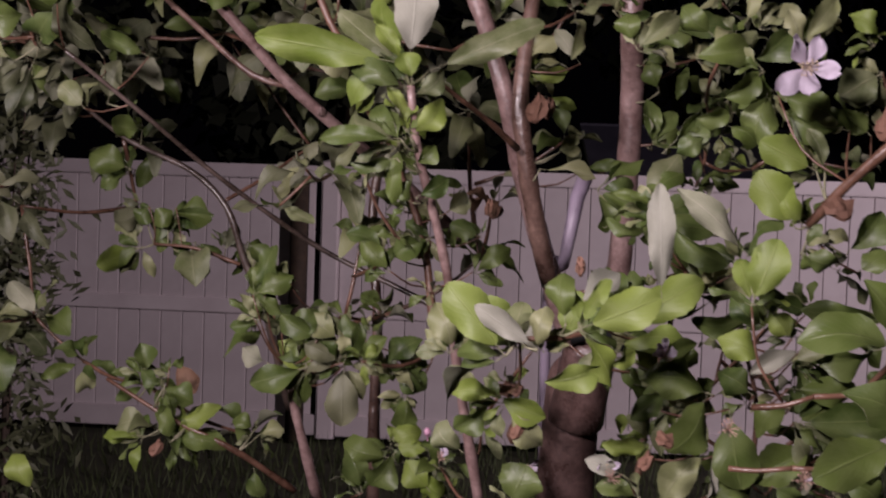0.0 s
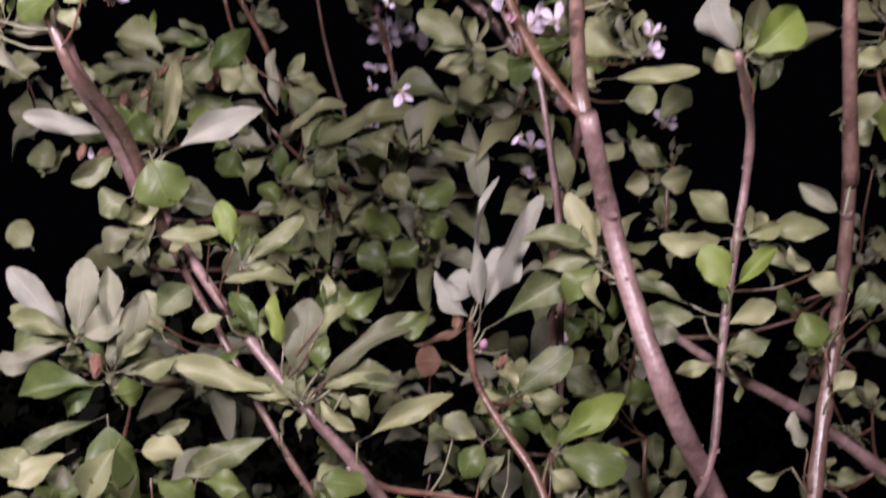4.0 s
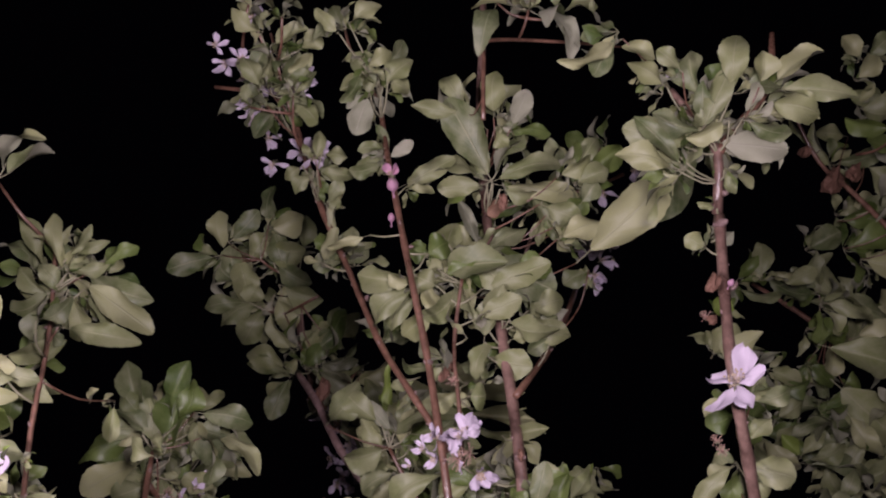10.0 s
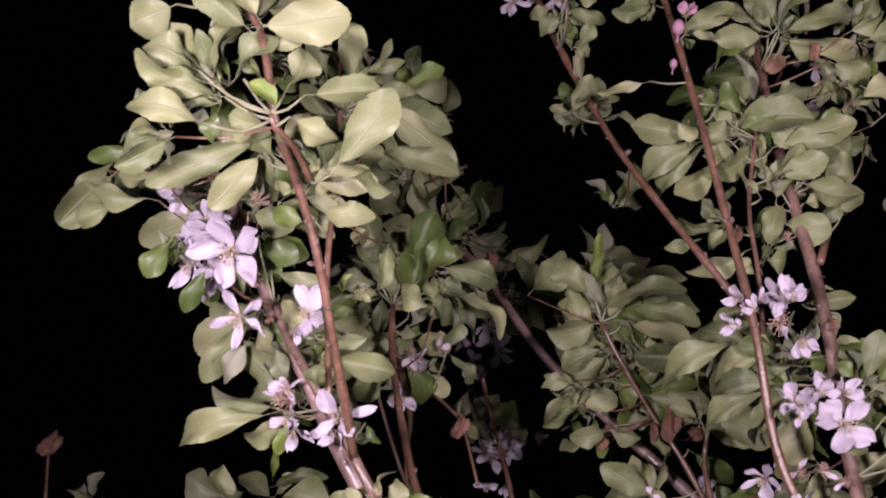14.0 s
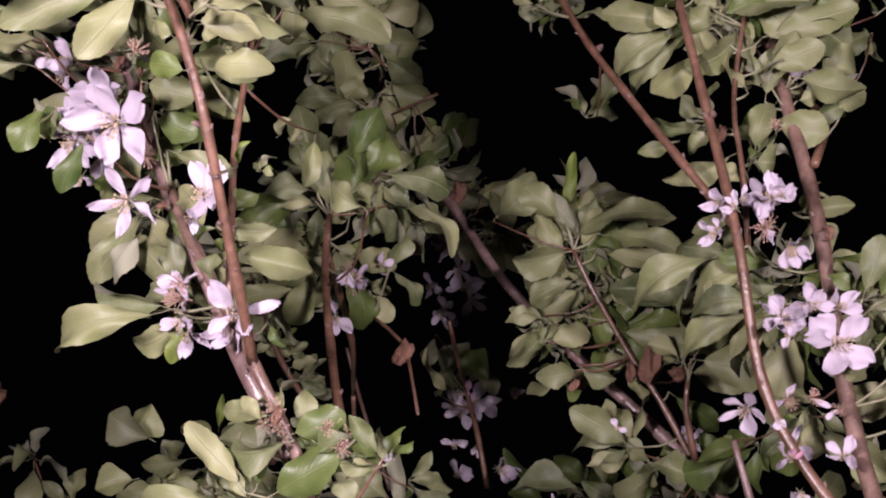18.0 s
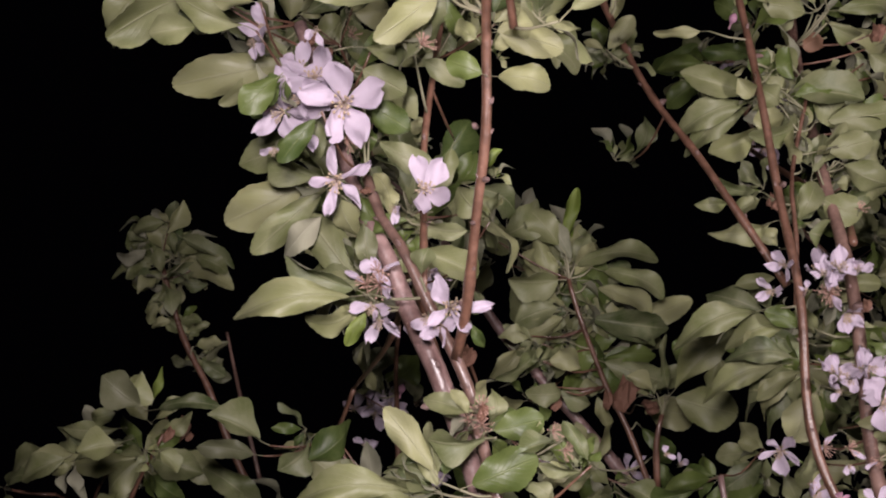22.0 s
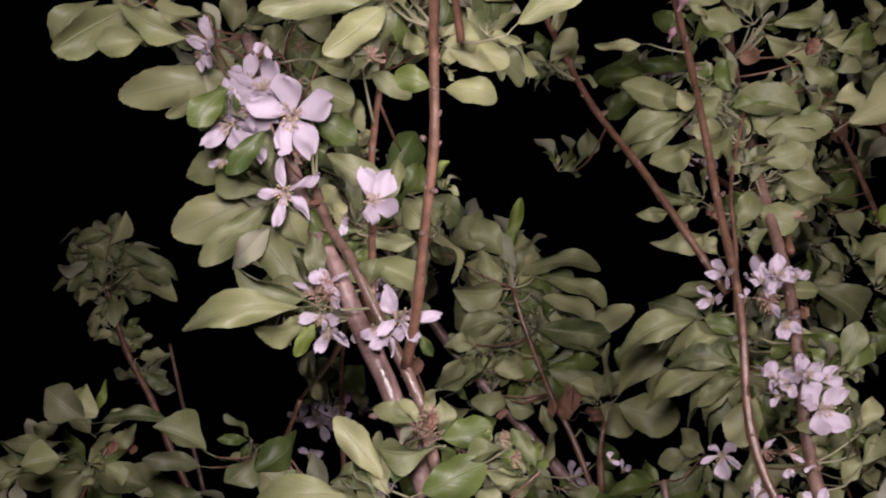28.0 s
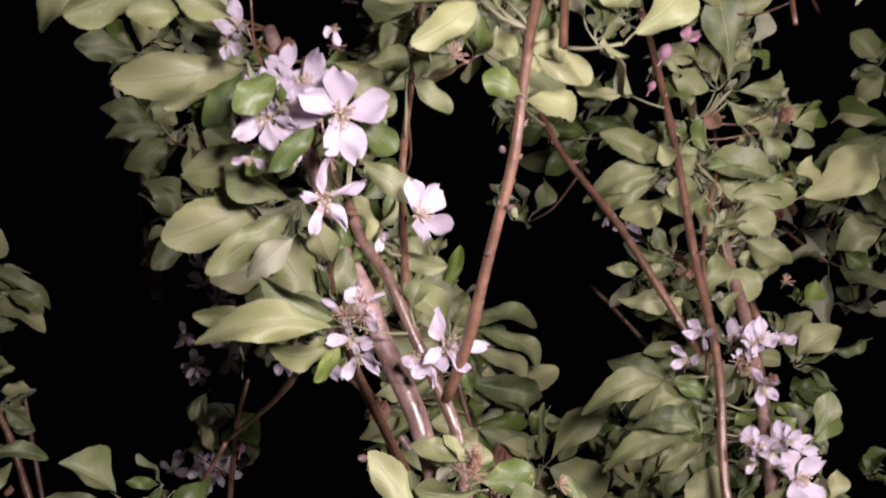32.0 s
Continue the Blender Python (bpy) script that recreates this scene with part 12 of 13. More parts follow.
leafy(back_tree, (-0.348, 1.124, 2.358), (-0.373, 1.141, 2.350), 0.015, (-0.38, -0.90, -0.22), "n", 4)
leaf(back_tree, (-0.343, 1.134, 2.355), (-0.291, 1.124, 2.330), 0.015, (-0.13, -0.96, -0.26), "n", 7)
leaf(back_tree, (-0.351, 1.131, 2.343), (-0.343, 1.106, 2.367), 0.014, (0.31, -0.68, -0.66), "n", 7)
leafy(back_tree, (-0.357, 1.136, 2.335), (-0.379, 1.152, 2.327), 0.014, (0.10, -0.54, -0.84), "u", 6)
leafy(back_tree, (-0.339, 1.165, 2.308), (-0.341, 1.179, 2.291), 0.013, (-0.72, -0.63, -0.29), "n", 5)
leaf(back_tree, (-0.328, 1.126, 2.331), (-0.299, 1.117, 2.321), 0.015, (-0.20, -0.93, -0.30), "n", 6)
leaf(back_tree, (-0.348, 1.148, 2.328), (-0.369, 1.161, 2.319), 0.014, (-0.48, -0.88, -0.00), "n", 1)
leaf(back_tree, (-0.318, 1.169, 2.292), (-0.304, 1.158, 2.295), 0.013, (-0.44, -0.90, -0.02), "n", 2)
leafy(back_tree, (-0.299, 1.171, 2.266), (-0.275, 1.169, 2.254), 0.014, (-0.32, -0.73, -0.60), "n", 1)
leaf(back_tree, (-0.307, 1.162, 2.270), (-0.288, 1.150, 2.274), 0.012, (-0.37, -0.91, -0.17), "n", 2)

# lower middle of the crown
whorl(tree, (-0.216, 1.031, 1.889), (-0.59, -0.15, 0.80), 0.027, 7, 3011, (0.10, -0.96, -0.25), "noun", spread=(30, 110))
whorl(tree, (-0.178, 1.044, 1.851), (-0.08, -0.56, 0.83), 0.028, 7, 3012, (0.06, -0.98, -0.21), "noun", spread=(30, 110))
whorl(tree, (-0.149, 1.016, 1.887), (-0.09, -0.55, 0.83), 0.025, 7, 3013, (0.03, -0.97, -0.25), "noun", spread=(30, 110))
whorl(tree, (-0.123, 1.010, 1.794), (0.35, -0.48, 0.81), 0.025, 7, 3014, (-0.00, -0.99, -0.15), "noon", spread=(30, 110))
whorl(tree, (-0.175, 1.068, 1.799), (-0.54, -0.46, 0.70), 0.028, 7, 3015, (0.06, -0.99, -0.14), "noog", spread=(30, 110))
whorl(tree, (-0.070, 1.043, 1.896), (0.06, -0.60, 0.80), 0.028, 7, 3016, (-0.06, -0.97, -0.25), "nngn", spread=(30, 110))
whorl(tree, (-0.015, 1.076, 1.858), (-0.26, -0.46, 0.85), 0.027, 7, 3017, (-0.12, -0.97, -0.20), "nnun", spread=(30, 110))
whorl(tree, (-0.233, 1.066, 1.814), (-0.53, -0.49, 0.69), 0.026, 6, 3018, (0.12, -0.98, -0.16), "noog", spread=(30, 110))
whorl(tree, (-0.099, 1.028, 1.838), (0.34, -0.57, 0.75), 0.025, 6, 3019, (-0.03, -0.98, -0.20), "noun", spread=(30, 110))
whorl(tree, (-0.149, 1.084, 1.762), (-0.52, -0.36, 0.78), 0.025, 6, 3020, (0.03, -0.99, -0.10), "noog", spread=(30, 110))
leaf(tree, (-0.066, 1.031, 1.820), (-0.064, 1.028, 1.853), 0.020, (-0.43, -0.89, -0.16), "u", 5)
leaf(tree, (-0.051, 1.027, 1.818), (-0.043, 1.024, 1.853), 0.019, (-0.33, -0.93, -0.13), "n", 8)
leaf(tree, (-0.032, 1.025, 1.822), (-0.021, 1.021, 1.848), 0.016, (-0.35, -0.93, -0.08), "n", 8)
leafy(tree, (-0.078, 1.026, 1.863), (-0.053, 1.022, 1.872), 0.018, (-0.27, -0.91, 0.30), "g", 4)
leafy(tree, (-0.088, 1.018, 1.888), (-0.060, 1.014, 1.900), 0.018, (-0.01, -0.93, -0.36), "g", 7)
leaf(tree, (-0.164, 1.017, 1.873), (-0.144, 1.013, 1.889), 0.018, (-0.28, -0.95, 0.15), "n", 8)
leaf(tree, (-0.194, 1.027, 1.885), (-0.229, 1.026, 1.895), 0.021, (-0.02, -0.79, -0.62), "n", 4)
leafy(tree, (-0.176, 1.031, 1.837), (-0.200, 1.035, 1.815), 0.018, (0.20, -0.93, -0.30), "n", 8)
whorl(tree, (0.123, 0.944, 1.843), (-0.39, -0.27, 0.88), 0.021, 7, 3029, (-0.30, -0.93, -0.21), "nnun", spread=(30, 110))
whorl(tree, (0.130, 0.915, 1.865), (-0.26, -0.32, 0.91), 0.019, 6, 3030, (-0.31, -0.92, -0.24), "nnun", spread=(30, 110))
whorl(tree, (0.157, 0.917, 1.819), (-0.05, -0.54, 0.84), 0.021, 6, 3031, (-0.35, -0.92, -0.19), "noug", spread=(30, 110))
whorl(tree, (0.139, 0.903, 1.881), (0.03, -0.65, 0.76), 0.019, 6, 3032, (-0.33, -0.91, -0.26), "nnug", spread=(30, 110))
leaf(tree, (0.108, 0.899, 1.827), (0.094, 0.898, 1.835), 0.011, (-0.04, -0.98, 0.17), "n", 7)
leaf(tree, (0.108, 0.893, 1.827), (0.121, 0.891, 1.839), 0.011, (-0.38, -0.92, -0.13), "n", 2)
whorl(tree, (0.044, 0.910, 1.744), (-0.04, -0.72, 0.70), 0.017, 5, 3035, (-0.22, -0.97, -0.10), "nng", spread=(30, 110))
whorl(tree, (0.088, 0.893, 1.792), (-0.40, -0.40, 0.82), 0.013, 5, 3036, (-0.28, -0.95, -0.16), "nng", spread=(30, 110))

# tufts behind the blossoming stems
whorl(tree, (-0.157, 0.908, 2.138), (0.05, -0.77, 0.64), 0.023, 7, 3037, (-0.04, -0.89, -0.46), "nnog", spread=(30, 110))
leafy(tree, (-0.185, 0.851, 2.132), (-0.158, 0.846, 2.138), 0.015, (-0.08, -0.95, -0.30), "n", 2)
leaf(tree, (-0.161, 0.862, 2.122), (-0.185, 0.865, 2.115), 0.015, (0.01, -0.84, -0.54), "n", 6)

# tops of the blossoming stems
whorl(tree, (-0.281, 0.672, 2.445), (0.28, -0.87, 0.40), 0.023, 6, 3040, (0.06, -0.67, -0.74), "nnog", spread=(30, 110))
whorl(tree, (-0.261, 0.665, 2.398), (-0.39, -0.78, 0.49), 0.022, 6, 3041, (0.04, -0.69, -0.72), "nnog", spread=(30, 110))
whorl(tree, (-0.248, 0.664, 2.365), (0.13, -0.96, 0.25), 0.020, 6, 3042, (0.03, -0.71, -0.70), "nnog", spread=(30, 110))
whorl(tree, (-0.278, 0.674, 2.361), (-0.52, -0.82, 0.23), 0.018, 5, 3043, (0.06, -0.72, -0.69), "nog", spread=(30, 110))
whorl(tree, (-0.258, 0.624, 2.399), (-0.25, -0.73, 0.64), 0.019, 6, 3044, (0.04, -0.67, -0.74), "nnog", spread=(30, 110))
leafy(tree, (-0.273, 0.650, 2.409), (-0.295, 0.640, 2.421), 0.013, (-0.20, -0.33, -0.92), "n", 1)
leafy(tree, (-0.266, 0.651, 2.399), (-0.241, 0.640, 2.408), 0.015, (-0.24, -0.92, -0.30), "n", 7)
leaf(tree, (-0.257, 0.662, 2.383), (-0.236, 0.651, 2.392), 0.013, (0.25, -0.40, -0.88), "n", 1)
leafy(tree, (-0.268, 0.677, 2.386), (-0.286, 0.669, 2.395), 0.012, (0.34, -0.89, -0.29), "g", 6)
leafy(tree, (-0.259, 0.685, 2.375), (-0.275, 0.700, 2.357), 0.015, (-0.17, -0.81, -0.56), "n", 4)
leaf(tree, (-0.252, 0.673, 2.369), (-0.230, 0.677, 2.356), 0.015, (0.26, -0.93, -0.26), "n", 8)
whorl(tree, (-0.215, 0.613, 2.380), (-0.18, -0.93, 0.32), 0.021, 6, 3051, (-0.01, -0.67, -0.74), "nnug", spread=(30, 110))
whorl(tree, (-0.200, 0.610, 2.346), (-0.44, -0.87, 0.22), 0.018, 6, 3052, (-0.03, -0.69, -0.72), "nnug", spread=(30, 110))
leafy(tree, (-0.218, 0.587, 2.345), (-0.235, 0.579, 2.358), 0.012, (-0.35, -0.27, -0.90), "n", 0)
leafy(tree, (-0.213, 0.589, 2.359), (-0.194, 0.578, 2.367), 0.013, (-0.33, -0.89, -0.31), "n", 1)
leaf(tree, (-0.203, 0.600, 2.327), (-0.214, 0.612, 2.310), 0.011, (0.36, -0.51, -0.79), "n", 2)
leafy(tree, (-0.201, 0.597, 2.327), (-0.186, 0.588, 2.335), 0.011, (-0.17, -0.79, -0.59), "n", 8)

# small knots and leaf buds on the stems
leaf_bud(tree, (-0.192, 0.706, 2.226), (0.16, -0.97, -0.20), 0.0047)
leaf_bud(tree, (-0.168, 0.650, 2.227), (0.38, -0.74, -0.55), 0.0034)
leaf_bud(tree, (-0.155, 0.664, 2.152), (-0.44, -0.85, -0.29), 0.0039)
leaf_bud(tree, (-0.000, 0.570, 2.148), (0.23, -0.94, -0.24), 0.0059)
leaf_bud(tree, (-0.005, 0.563, 2.198), (-0.71, -0.62, -0.31), 0.0055)
leaf_bud(tree, (0.001, 0.557, 2.204), (0.26, -0.89, -0.38), 0.0049)
leaf_bud(tree, (0.019, 0.633, 2.041), (0.26, -0.87, -0.43), 0.0047)
leaf_bud(tree, (0.019, 0.651, 2.023), (-0.72, -0.60, -0.34), 0.0042)
leaf_bud(tree, (-0.073, 0.727, 1.921), (-0.59, -0.71, -0.38), 0.0059)
leaf_bud(tree, (-0.067, 0.733, 1.915), (0.27, -0.90, -0.34), 0.0059)
leaf_bud(tree, (0.072, 0.777, 1.950), (-0.01, -1.00, -0.08), 0.0060)
leaf_bud(tree, (-0.084, 0.863, 1.708), (-0.02, -0.96, 0.30), 0.0082)
leaf_bud(tree, (0.116, 0.803, 1.741), (-0.68, -0.72, -0.14), 0.0074)
leaf_bud(tree, (-0.331, 0.702, 1.985), (-0.28, -0.93, -0.22), 0.0034)
leaf_bud(tree, (-0.325, 0.750, 2.023), (-0.89, -0.25, -0.38), 0.0041)
leaf_bud(tree, (-0.385, 0.682, 2.058), (-0.28, -0.91, -0.30), 0.0031)

# leaves filling the depth of the crown
whorl(back_tree, (-0.246, 1.231, 2.073), (-0.12, -0.77, 0.62), 0.052, 7, 571, (0.03, -0.94, -0.34), "nnu", spread=(30, 110))
whorl(back_tree, (-0.325, 1.037, 2.006), (0.08, -0.78, 0.62), 0.047, 7, 573, (0.12, -0.93, -0.34), "nnu", spread=(30, 110))
whorl(back_tree, (-0.364, 1.257, 2.043), (-0.00, -0.78, 0.63), 0.056, 7, 574, (0.13, -0.94, -0.31), "nnu", spread=(30, 110))
whorl(back_tree, (-0.056, 1.048, 1.921), (0.23, -0.76, 0.61), 0.050, 7, 580, (-0.18, -0.95, -0.25), "nnu", spread=(30, 110))
whorl(back_tree, (-0.035, 1.037, 2.000), (-0.36, -0.73, 0.58), 0.039, 7, 586, (-0.20, -0.92, -0.33), "nnu", spread=(30, 110))
whorl(back_tree, (0.035, 1.009, 1.847), (-0.42, -0.71, 0.57), 0.047, 7, 587, (-0.29, -0.94, -0.17), "nnu", spread=(30, 110))
whorl(back_tree, (0.026, 1.069, 1.915), (-0.34, -0.73, 0.59), 0.042, 7, 589, (-0.26, -0.94, -0.23), "nnu", spread=(30, 110))
whorl(back_tree, (-0.456, 1.244, 1.788), (0.04, -0.78, 0.62), 0.058, 7, 600, (0.22, -0.97, -0.08), "oou", spread=(30, 110))
whorl(back_tree, (-0.305, 1.254, 1.766), (0.02, -0.78, 0.63), 0.042, 7, 602, (0.08, -0.99, -0.06), "oou", spread=(30, 110))
whorl(back_tree, (-0.151, 1.212, 1.786), (-0.53, -0.66, 0.53), 0.051, 7, 607, (-0.07, -0.99, -0.09), "nnu", spread=(30, 110))
whorl(back_tree, (-0.128, 1.184, 1.770), (-0.52, -0.66, 0.53), 0.054, 7, 609, (-0.09, -0.99, -0.07), "nnu", spread=(30, 110))
whorl(back_tree, (-0.286, 1.243, 1.784), (-0.45, -0.69, 0.56), 0.045, 7, 612, (0.07, -0.99, -0.08), "oou", spread=(30, 110))
whorl(back_tree, (-0.091, 1.181, 1.767), (-0.31, -0.74, 0.60), 0.054, 7, 613, (-0.13, -0.99, -0.07), "nnu", spread=(30, 110))
whorl(back_tree, (0.036, 1.082, 1.845), (-0.48, -0.68, 0.55), 0.041, 7, 615, (-0.27, -0.95, -0.16), "nnu", spread=(30, 110))
whorl(back_tree, (-0.009, 1.155, 1.767), (0.32, -0.74, 0.59), 0.050, 7, 616, (-0.21, -0.97, -0.07), "nnu", spread=(30, 110))
whorl(tree, (0.023, 0.984, 1.819), (0.25, -0.76, 0.60), 0.033, 7, 619, (-0.29, -0.95, -0.14), "nnu", spread=(30, 110))
whorl(back_tree, (-0.097, 1.104, 1.779), (0.18, -0.77, 0.62), 0.041, 7, 620, (-0.13, -0.99, -0.09), "nnu", spread=(30, 110))
whorl(back_tree, (-0.113, 1.064, 1.871), (0.21, -0.76, 0.61), 0.036, 7, 621, (-0.12, -0.97, -0.19), "nnu", spread=(30, 110))
whorl(back_tree, (-0.295, 1.144, 1.912), (0.07, -0.78, 0.62), 0.054, 7, 623, (0.08, -0.97, -0.22), "oou", spread=(30, 110))
whorl(back_tree, (-0.301, 1.133, 1.914), (0.18, -0.77, 0.62), 0.044, 7, 626, (0.09, -0.97, -0.22), "oou", spread=(30, 110))
whorl(back_tree, (-0.214, 1.067, 2.042), (-0.14, -0.87, 0.47), 0.052, 7, 636, (0.02, -0.92, -0.39), "nnu", spread=(30, 110))
whorl(back_tree, (-0.254, 1.077, 2.090), (-0.43, -0.80, 0.42), 0.052, 7, 639, (0.06, -0.90, -0.42), "nnu", spread=(30, 110))
whorl(back_tree, (-0.203, 1.047, 2.022), (-0.44, -0.79, 0.42), 0.044, 7, 640, (0.01, -0.93, -0.37), "nnu", spread=(30, 110))
whorl(back_tree, (-0.128, 1.042, 2.001), (-0.44, -0.79, 0.42), 0.040, 7, 645, (-0.07, -0.93, -0.36), "nnu", spread=(30, 110))
whorl(back_tree, (0.168, 1.045, 1.939), (0.14, -0.87, 0.47), 0.046, 7, 668, (-0.37, -0.89, -0.27), "nnu", spread=(30, 110))
whorl(back_tree, (0.173, 0.984, 2.009), (-0.30, -0.84, 0.45), 0.035, 7, 669, (-0.39, -0.85, -0.36), "nnu", spread=(30, 110))
whorl(back_tree, (0.203, 0.883, 2.055), (0.12, -0.94, 0.31), 0.042, 6, 699, (-0.42, -0.85, -0.33), "nnu", spread=(30, 110))
whorl(back_tree, (0.229, 0.831, 2.163), (0.25, -0.92, 0.30), 0.036, 6, 700, (-0.44, -0.79, -0.44), "nnu", spread=(30, 110))
whorl(tree, (0.132, 0.800, 2.064), (0.04, -0.95, 0.32), 0.034, 6, 702, (-0.38, -0.85, -0.38), "nnu", spread=(30, 110))
whorl(back_tree, (0.175, 0.862, 2.086), (-0.24, -0.92, 0.32), 0.038, 6, 706, (-0.39, -0.84, -0.37), "nnu", spread=(30, 110))
whorl(back_tree, (0.221, 0.849, 2.064), (-0.28, -0.91, 0.32), 0.038, 6, 707, (-0.44, -0.83, -0.34), "nnu", spread=(30, 110))
whorl(back_tree, (-0.121, 0.955, 2.082), (0.01, -0.95, 0.32), 0.050, 6, 718, (-0.08, -0.93, -0.36), "nnu", spread=(30, 110))
whorl(back_tree, (-0.367, 0.991, 1.758), (0.33, -0.62, 0.71), 0.045, 5, 804, (0.32, -0.94, -0.10), "oogo", spread=(30, 110))
whorl(tree, (-0.339, 0.921, 1.773), (0.41, -0.59, 0.69), 0.036, 5, 811, (0.32, -0.94, -0.13), "oogo", spread=(30, 110))
whorl(tree, (-0.077, 0.851, 1.767), (0.35, -0.61, 0.71), 0.034, 5, 813, (0.02, -0.99, -0.14), "nngo", spread=(30, 110))
whorl(back_tree, (-0.128, 0.961, 1.766), (-0.33, -0.63, 0.70), 0.046, 5, 815, (0.07, -0.99, -0.12), "nngo", spread=(30, 110))
whorl(tree, (-0.100, 0.882, 1.779), (0.38, -0.60, 0.70), 0.038, 5, 816, (0.05, -0.99, -0.15), "nngo", spread=(30, 110))
whorl(tree, (0.080, 0.800, 1.772), (0.16, -0.65, 0.74), 0.033, 5, 818, (-0.20, -0.97, -0.15), "nngl", spread=(30, 110))
whorl(tree, (-0.028, 0.932, 1.641), (-0.16, -0.66, 0.74), 0.041, 5, 819, (-0.04, -1.00, 0.02), "nngo", spread=(30, 110))
whorl(tree, (-0.109, 0.839, 1.643), (-0.34, -0.63, 0.70), 0.033, 5, 821, (0.06, -1.00, 0.02), "nngo", spread=(30, 110))
whorl(tree, (-0.078, 0.875, 1.666), (0.14, -0.65, 0.74), 0.045, 5, 822, (0.02, -1.00, -0.01), "nngo", spread=(30, 110))
whorl(tree, (-0.032, 0.866, 1.678), (0.16, -0.65, 0.74), 0.032, 5, 823, (-0.04, -1.00, -0.02), "nngo", spread=(30, 110))
whorl(tree, (-0.089, 0.820, 1.668), (-0.29, -0.64, 0.71), 0.032, 5, 824, (0.04, -1.00, -0.01), "nngo", spread=(30, 110))
whorl(back_tree, (-0.357, 1.023, 1.540), (-0.19, -0.65, 0.73), 0.042, 5, 825, (0.30, -0.95, 0.12), "nngo", spread=(30, 110))
whorl(back_tree, (-0.355, 0.988, 1.542), (0.19, -0.65, 0.74), 0.048, 5, 826, (0.31, -0.94, 0.13), "nngo", spread=(30, 110))
whorl(back_tree, (-0.343, 1.027, 1.635), (-0.48, -0.59, 0.65), 0.046, 5, 828, (0.29, -0.96, 0.03), "oogo", spread=(30, 110))
whorl(back_tree, (-0.341, 0.954, 1.649), (0.06, -0.66, 0.75), 0.037, 5, 829, (0.31, -0.95, 0.01), "oogo", spread=(30, 110))
withered(tree, (0.051, 0.705, 1.703), 0.0165, 20)
blossom(back_tree, (-0.188, 1.047, 2.308), (-0.41, -0.63, -0.66), 0.033, 837, "wswss", open_angle=62)
blossom(back_tree, (-0.178, 1.057, 2.289), (0.07, -0.63, -0.77), 0.029, 838, "wwsw-", open_angle=62)
blossom(back_tree, (-0.212, 1.038, 2.332), (-0.52, -0.82, -0.26), 0.029, 839, "ssws-", open_angle=62)
blossom(back_tree, (-0.152, 1.134, 2.237), (0.01, -0.91, -0.43), 0.035, 840, "wwsw-", open_angle=62)
blossom(back_tree, (-0.171, 1.081, 2.210), (0.15, -0.96, -0.23), 0.031, 841, "wwsww", open_angle=65)
blossom(back_tree, (-0.180, 1.086, 2.204), (-0.38, -0.73, -0.57), 0.028, 842, "wsw-w", open_angle=62)
blossom(back_tree, (-0.183, 1.099, 2.183), (0.01, -0.76, -0.65), 0.022, 843, "www--", open_angle=62)
blossom(back_tree, (-0.170, 1.078, 2.116), (-0.01, -0.85, -0.53), 0.031, 844, "wwsww", open_angle=66)
blossom(back_tree, (-0.182, 1.079, 2.118), (-0.31, -0.89, -0.35), 0.026, 845, "wsww-", open_angle=62)
blossom(back_tree, (-0.162, 1.085, 2.103), (0.19, -0.74, -0.65), 0.029, 846, "wwsw-", open_angle=62)
blossom(back_tree, (-0.176, 1.087, 2.103), (-0.19, -0.77, -0.60), 0.024, 847, "ww-s-", open_angle=62)
blossom(tree, (-0.138, 0.656, 2.099), (-0.28, -0.96, -0.08), 0.024, 848, "wwsw-", open_angle=60)
blossom(tree, (-0.140, 0.663, 2.088), (-0.45, -0.76, -0.48), 0.025, 849, "s-s--", open_angle=66, age="old")
blossom(tree, (-0.114, 0.725, 2.007), (-0.12, -0.97, -0.19), 0.022, 850, "wsws-", open_angle=62)
blossom(tree, (-0.122, 0.704, 2.025), (-0.09, -0.81, -0.58), 0.019, 851, "-s-s-", open_angle=66, age="old")
blossom(tree, (-0.049, 0.737, 2.010), (0.02, -0.78, -0.62), 0.018, 852, "wws--", open_angle=62)
blossom(back_tree, (-0.204, 1.077, 2.310), (-0.53, -0.47, -0.70), 0.024, 861, "wwsw-", open_angle=62)
blossom(back_tree, (-0.193, 1.083, 2.294), (-0.20, -0.64, -0.74), 0.024, 862, "wsww-", open_angle=62)
blossom(back_tree, (-0.186, 1.085, 2.285), (-0.27, -0.43, -0.86), 0.020, 863, "ww-s-", open_angle=62)
blossom(back_tree, (-0.218, 1.035, 2.345), (-0.52, -0.78, -0.34), 0.024, 864, "wsws-", open_angle=62)
whorl(back_tree, (0.389, 0.759, 2.490), (-0.83, -0.50, 0.23), 0.063, 5, 866, (-0.79, -0.28, -0.55), "nnu", spread=(30, 110))
whorl(back_tree, (0.447, 0.839, 2.457), (-0.82, -0.52, 0.23), 0.064, 5, 867, (-0.80, -0.32, -0.50), "nnu", spread=(30, 110))
whorl(back_tree, (0.310, 0.743, 2.502), (-0.90, -0.37, 0.23), 0.050, 5, 868, (-0.76, -0.28, -0.58), "nnu", spread=(30, 110))
whorl(back_tree, (0.323, 0.788, 2.470), (-0.86, -0.45, 0.23), 0.049, 5, 869, (-0.77, -0.31, -0.56), "nnu", spread=(30, 110))
whorl(back_tree, (0.282, 0.781, 2.407), (-0.82, -0.52, 0.23), 0.053, 5, 870, (-0.78, -0.32, -0.54), "nnu", spread=(30, 110))
whorl(back_tree, (0.293, 0.803, 2.462), (-0.58, -0.79, 0.20), 0.046, 5, 871, (-0.76, -0.33, -0.56), "nnu", spread=(30, 110))
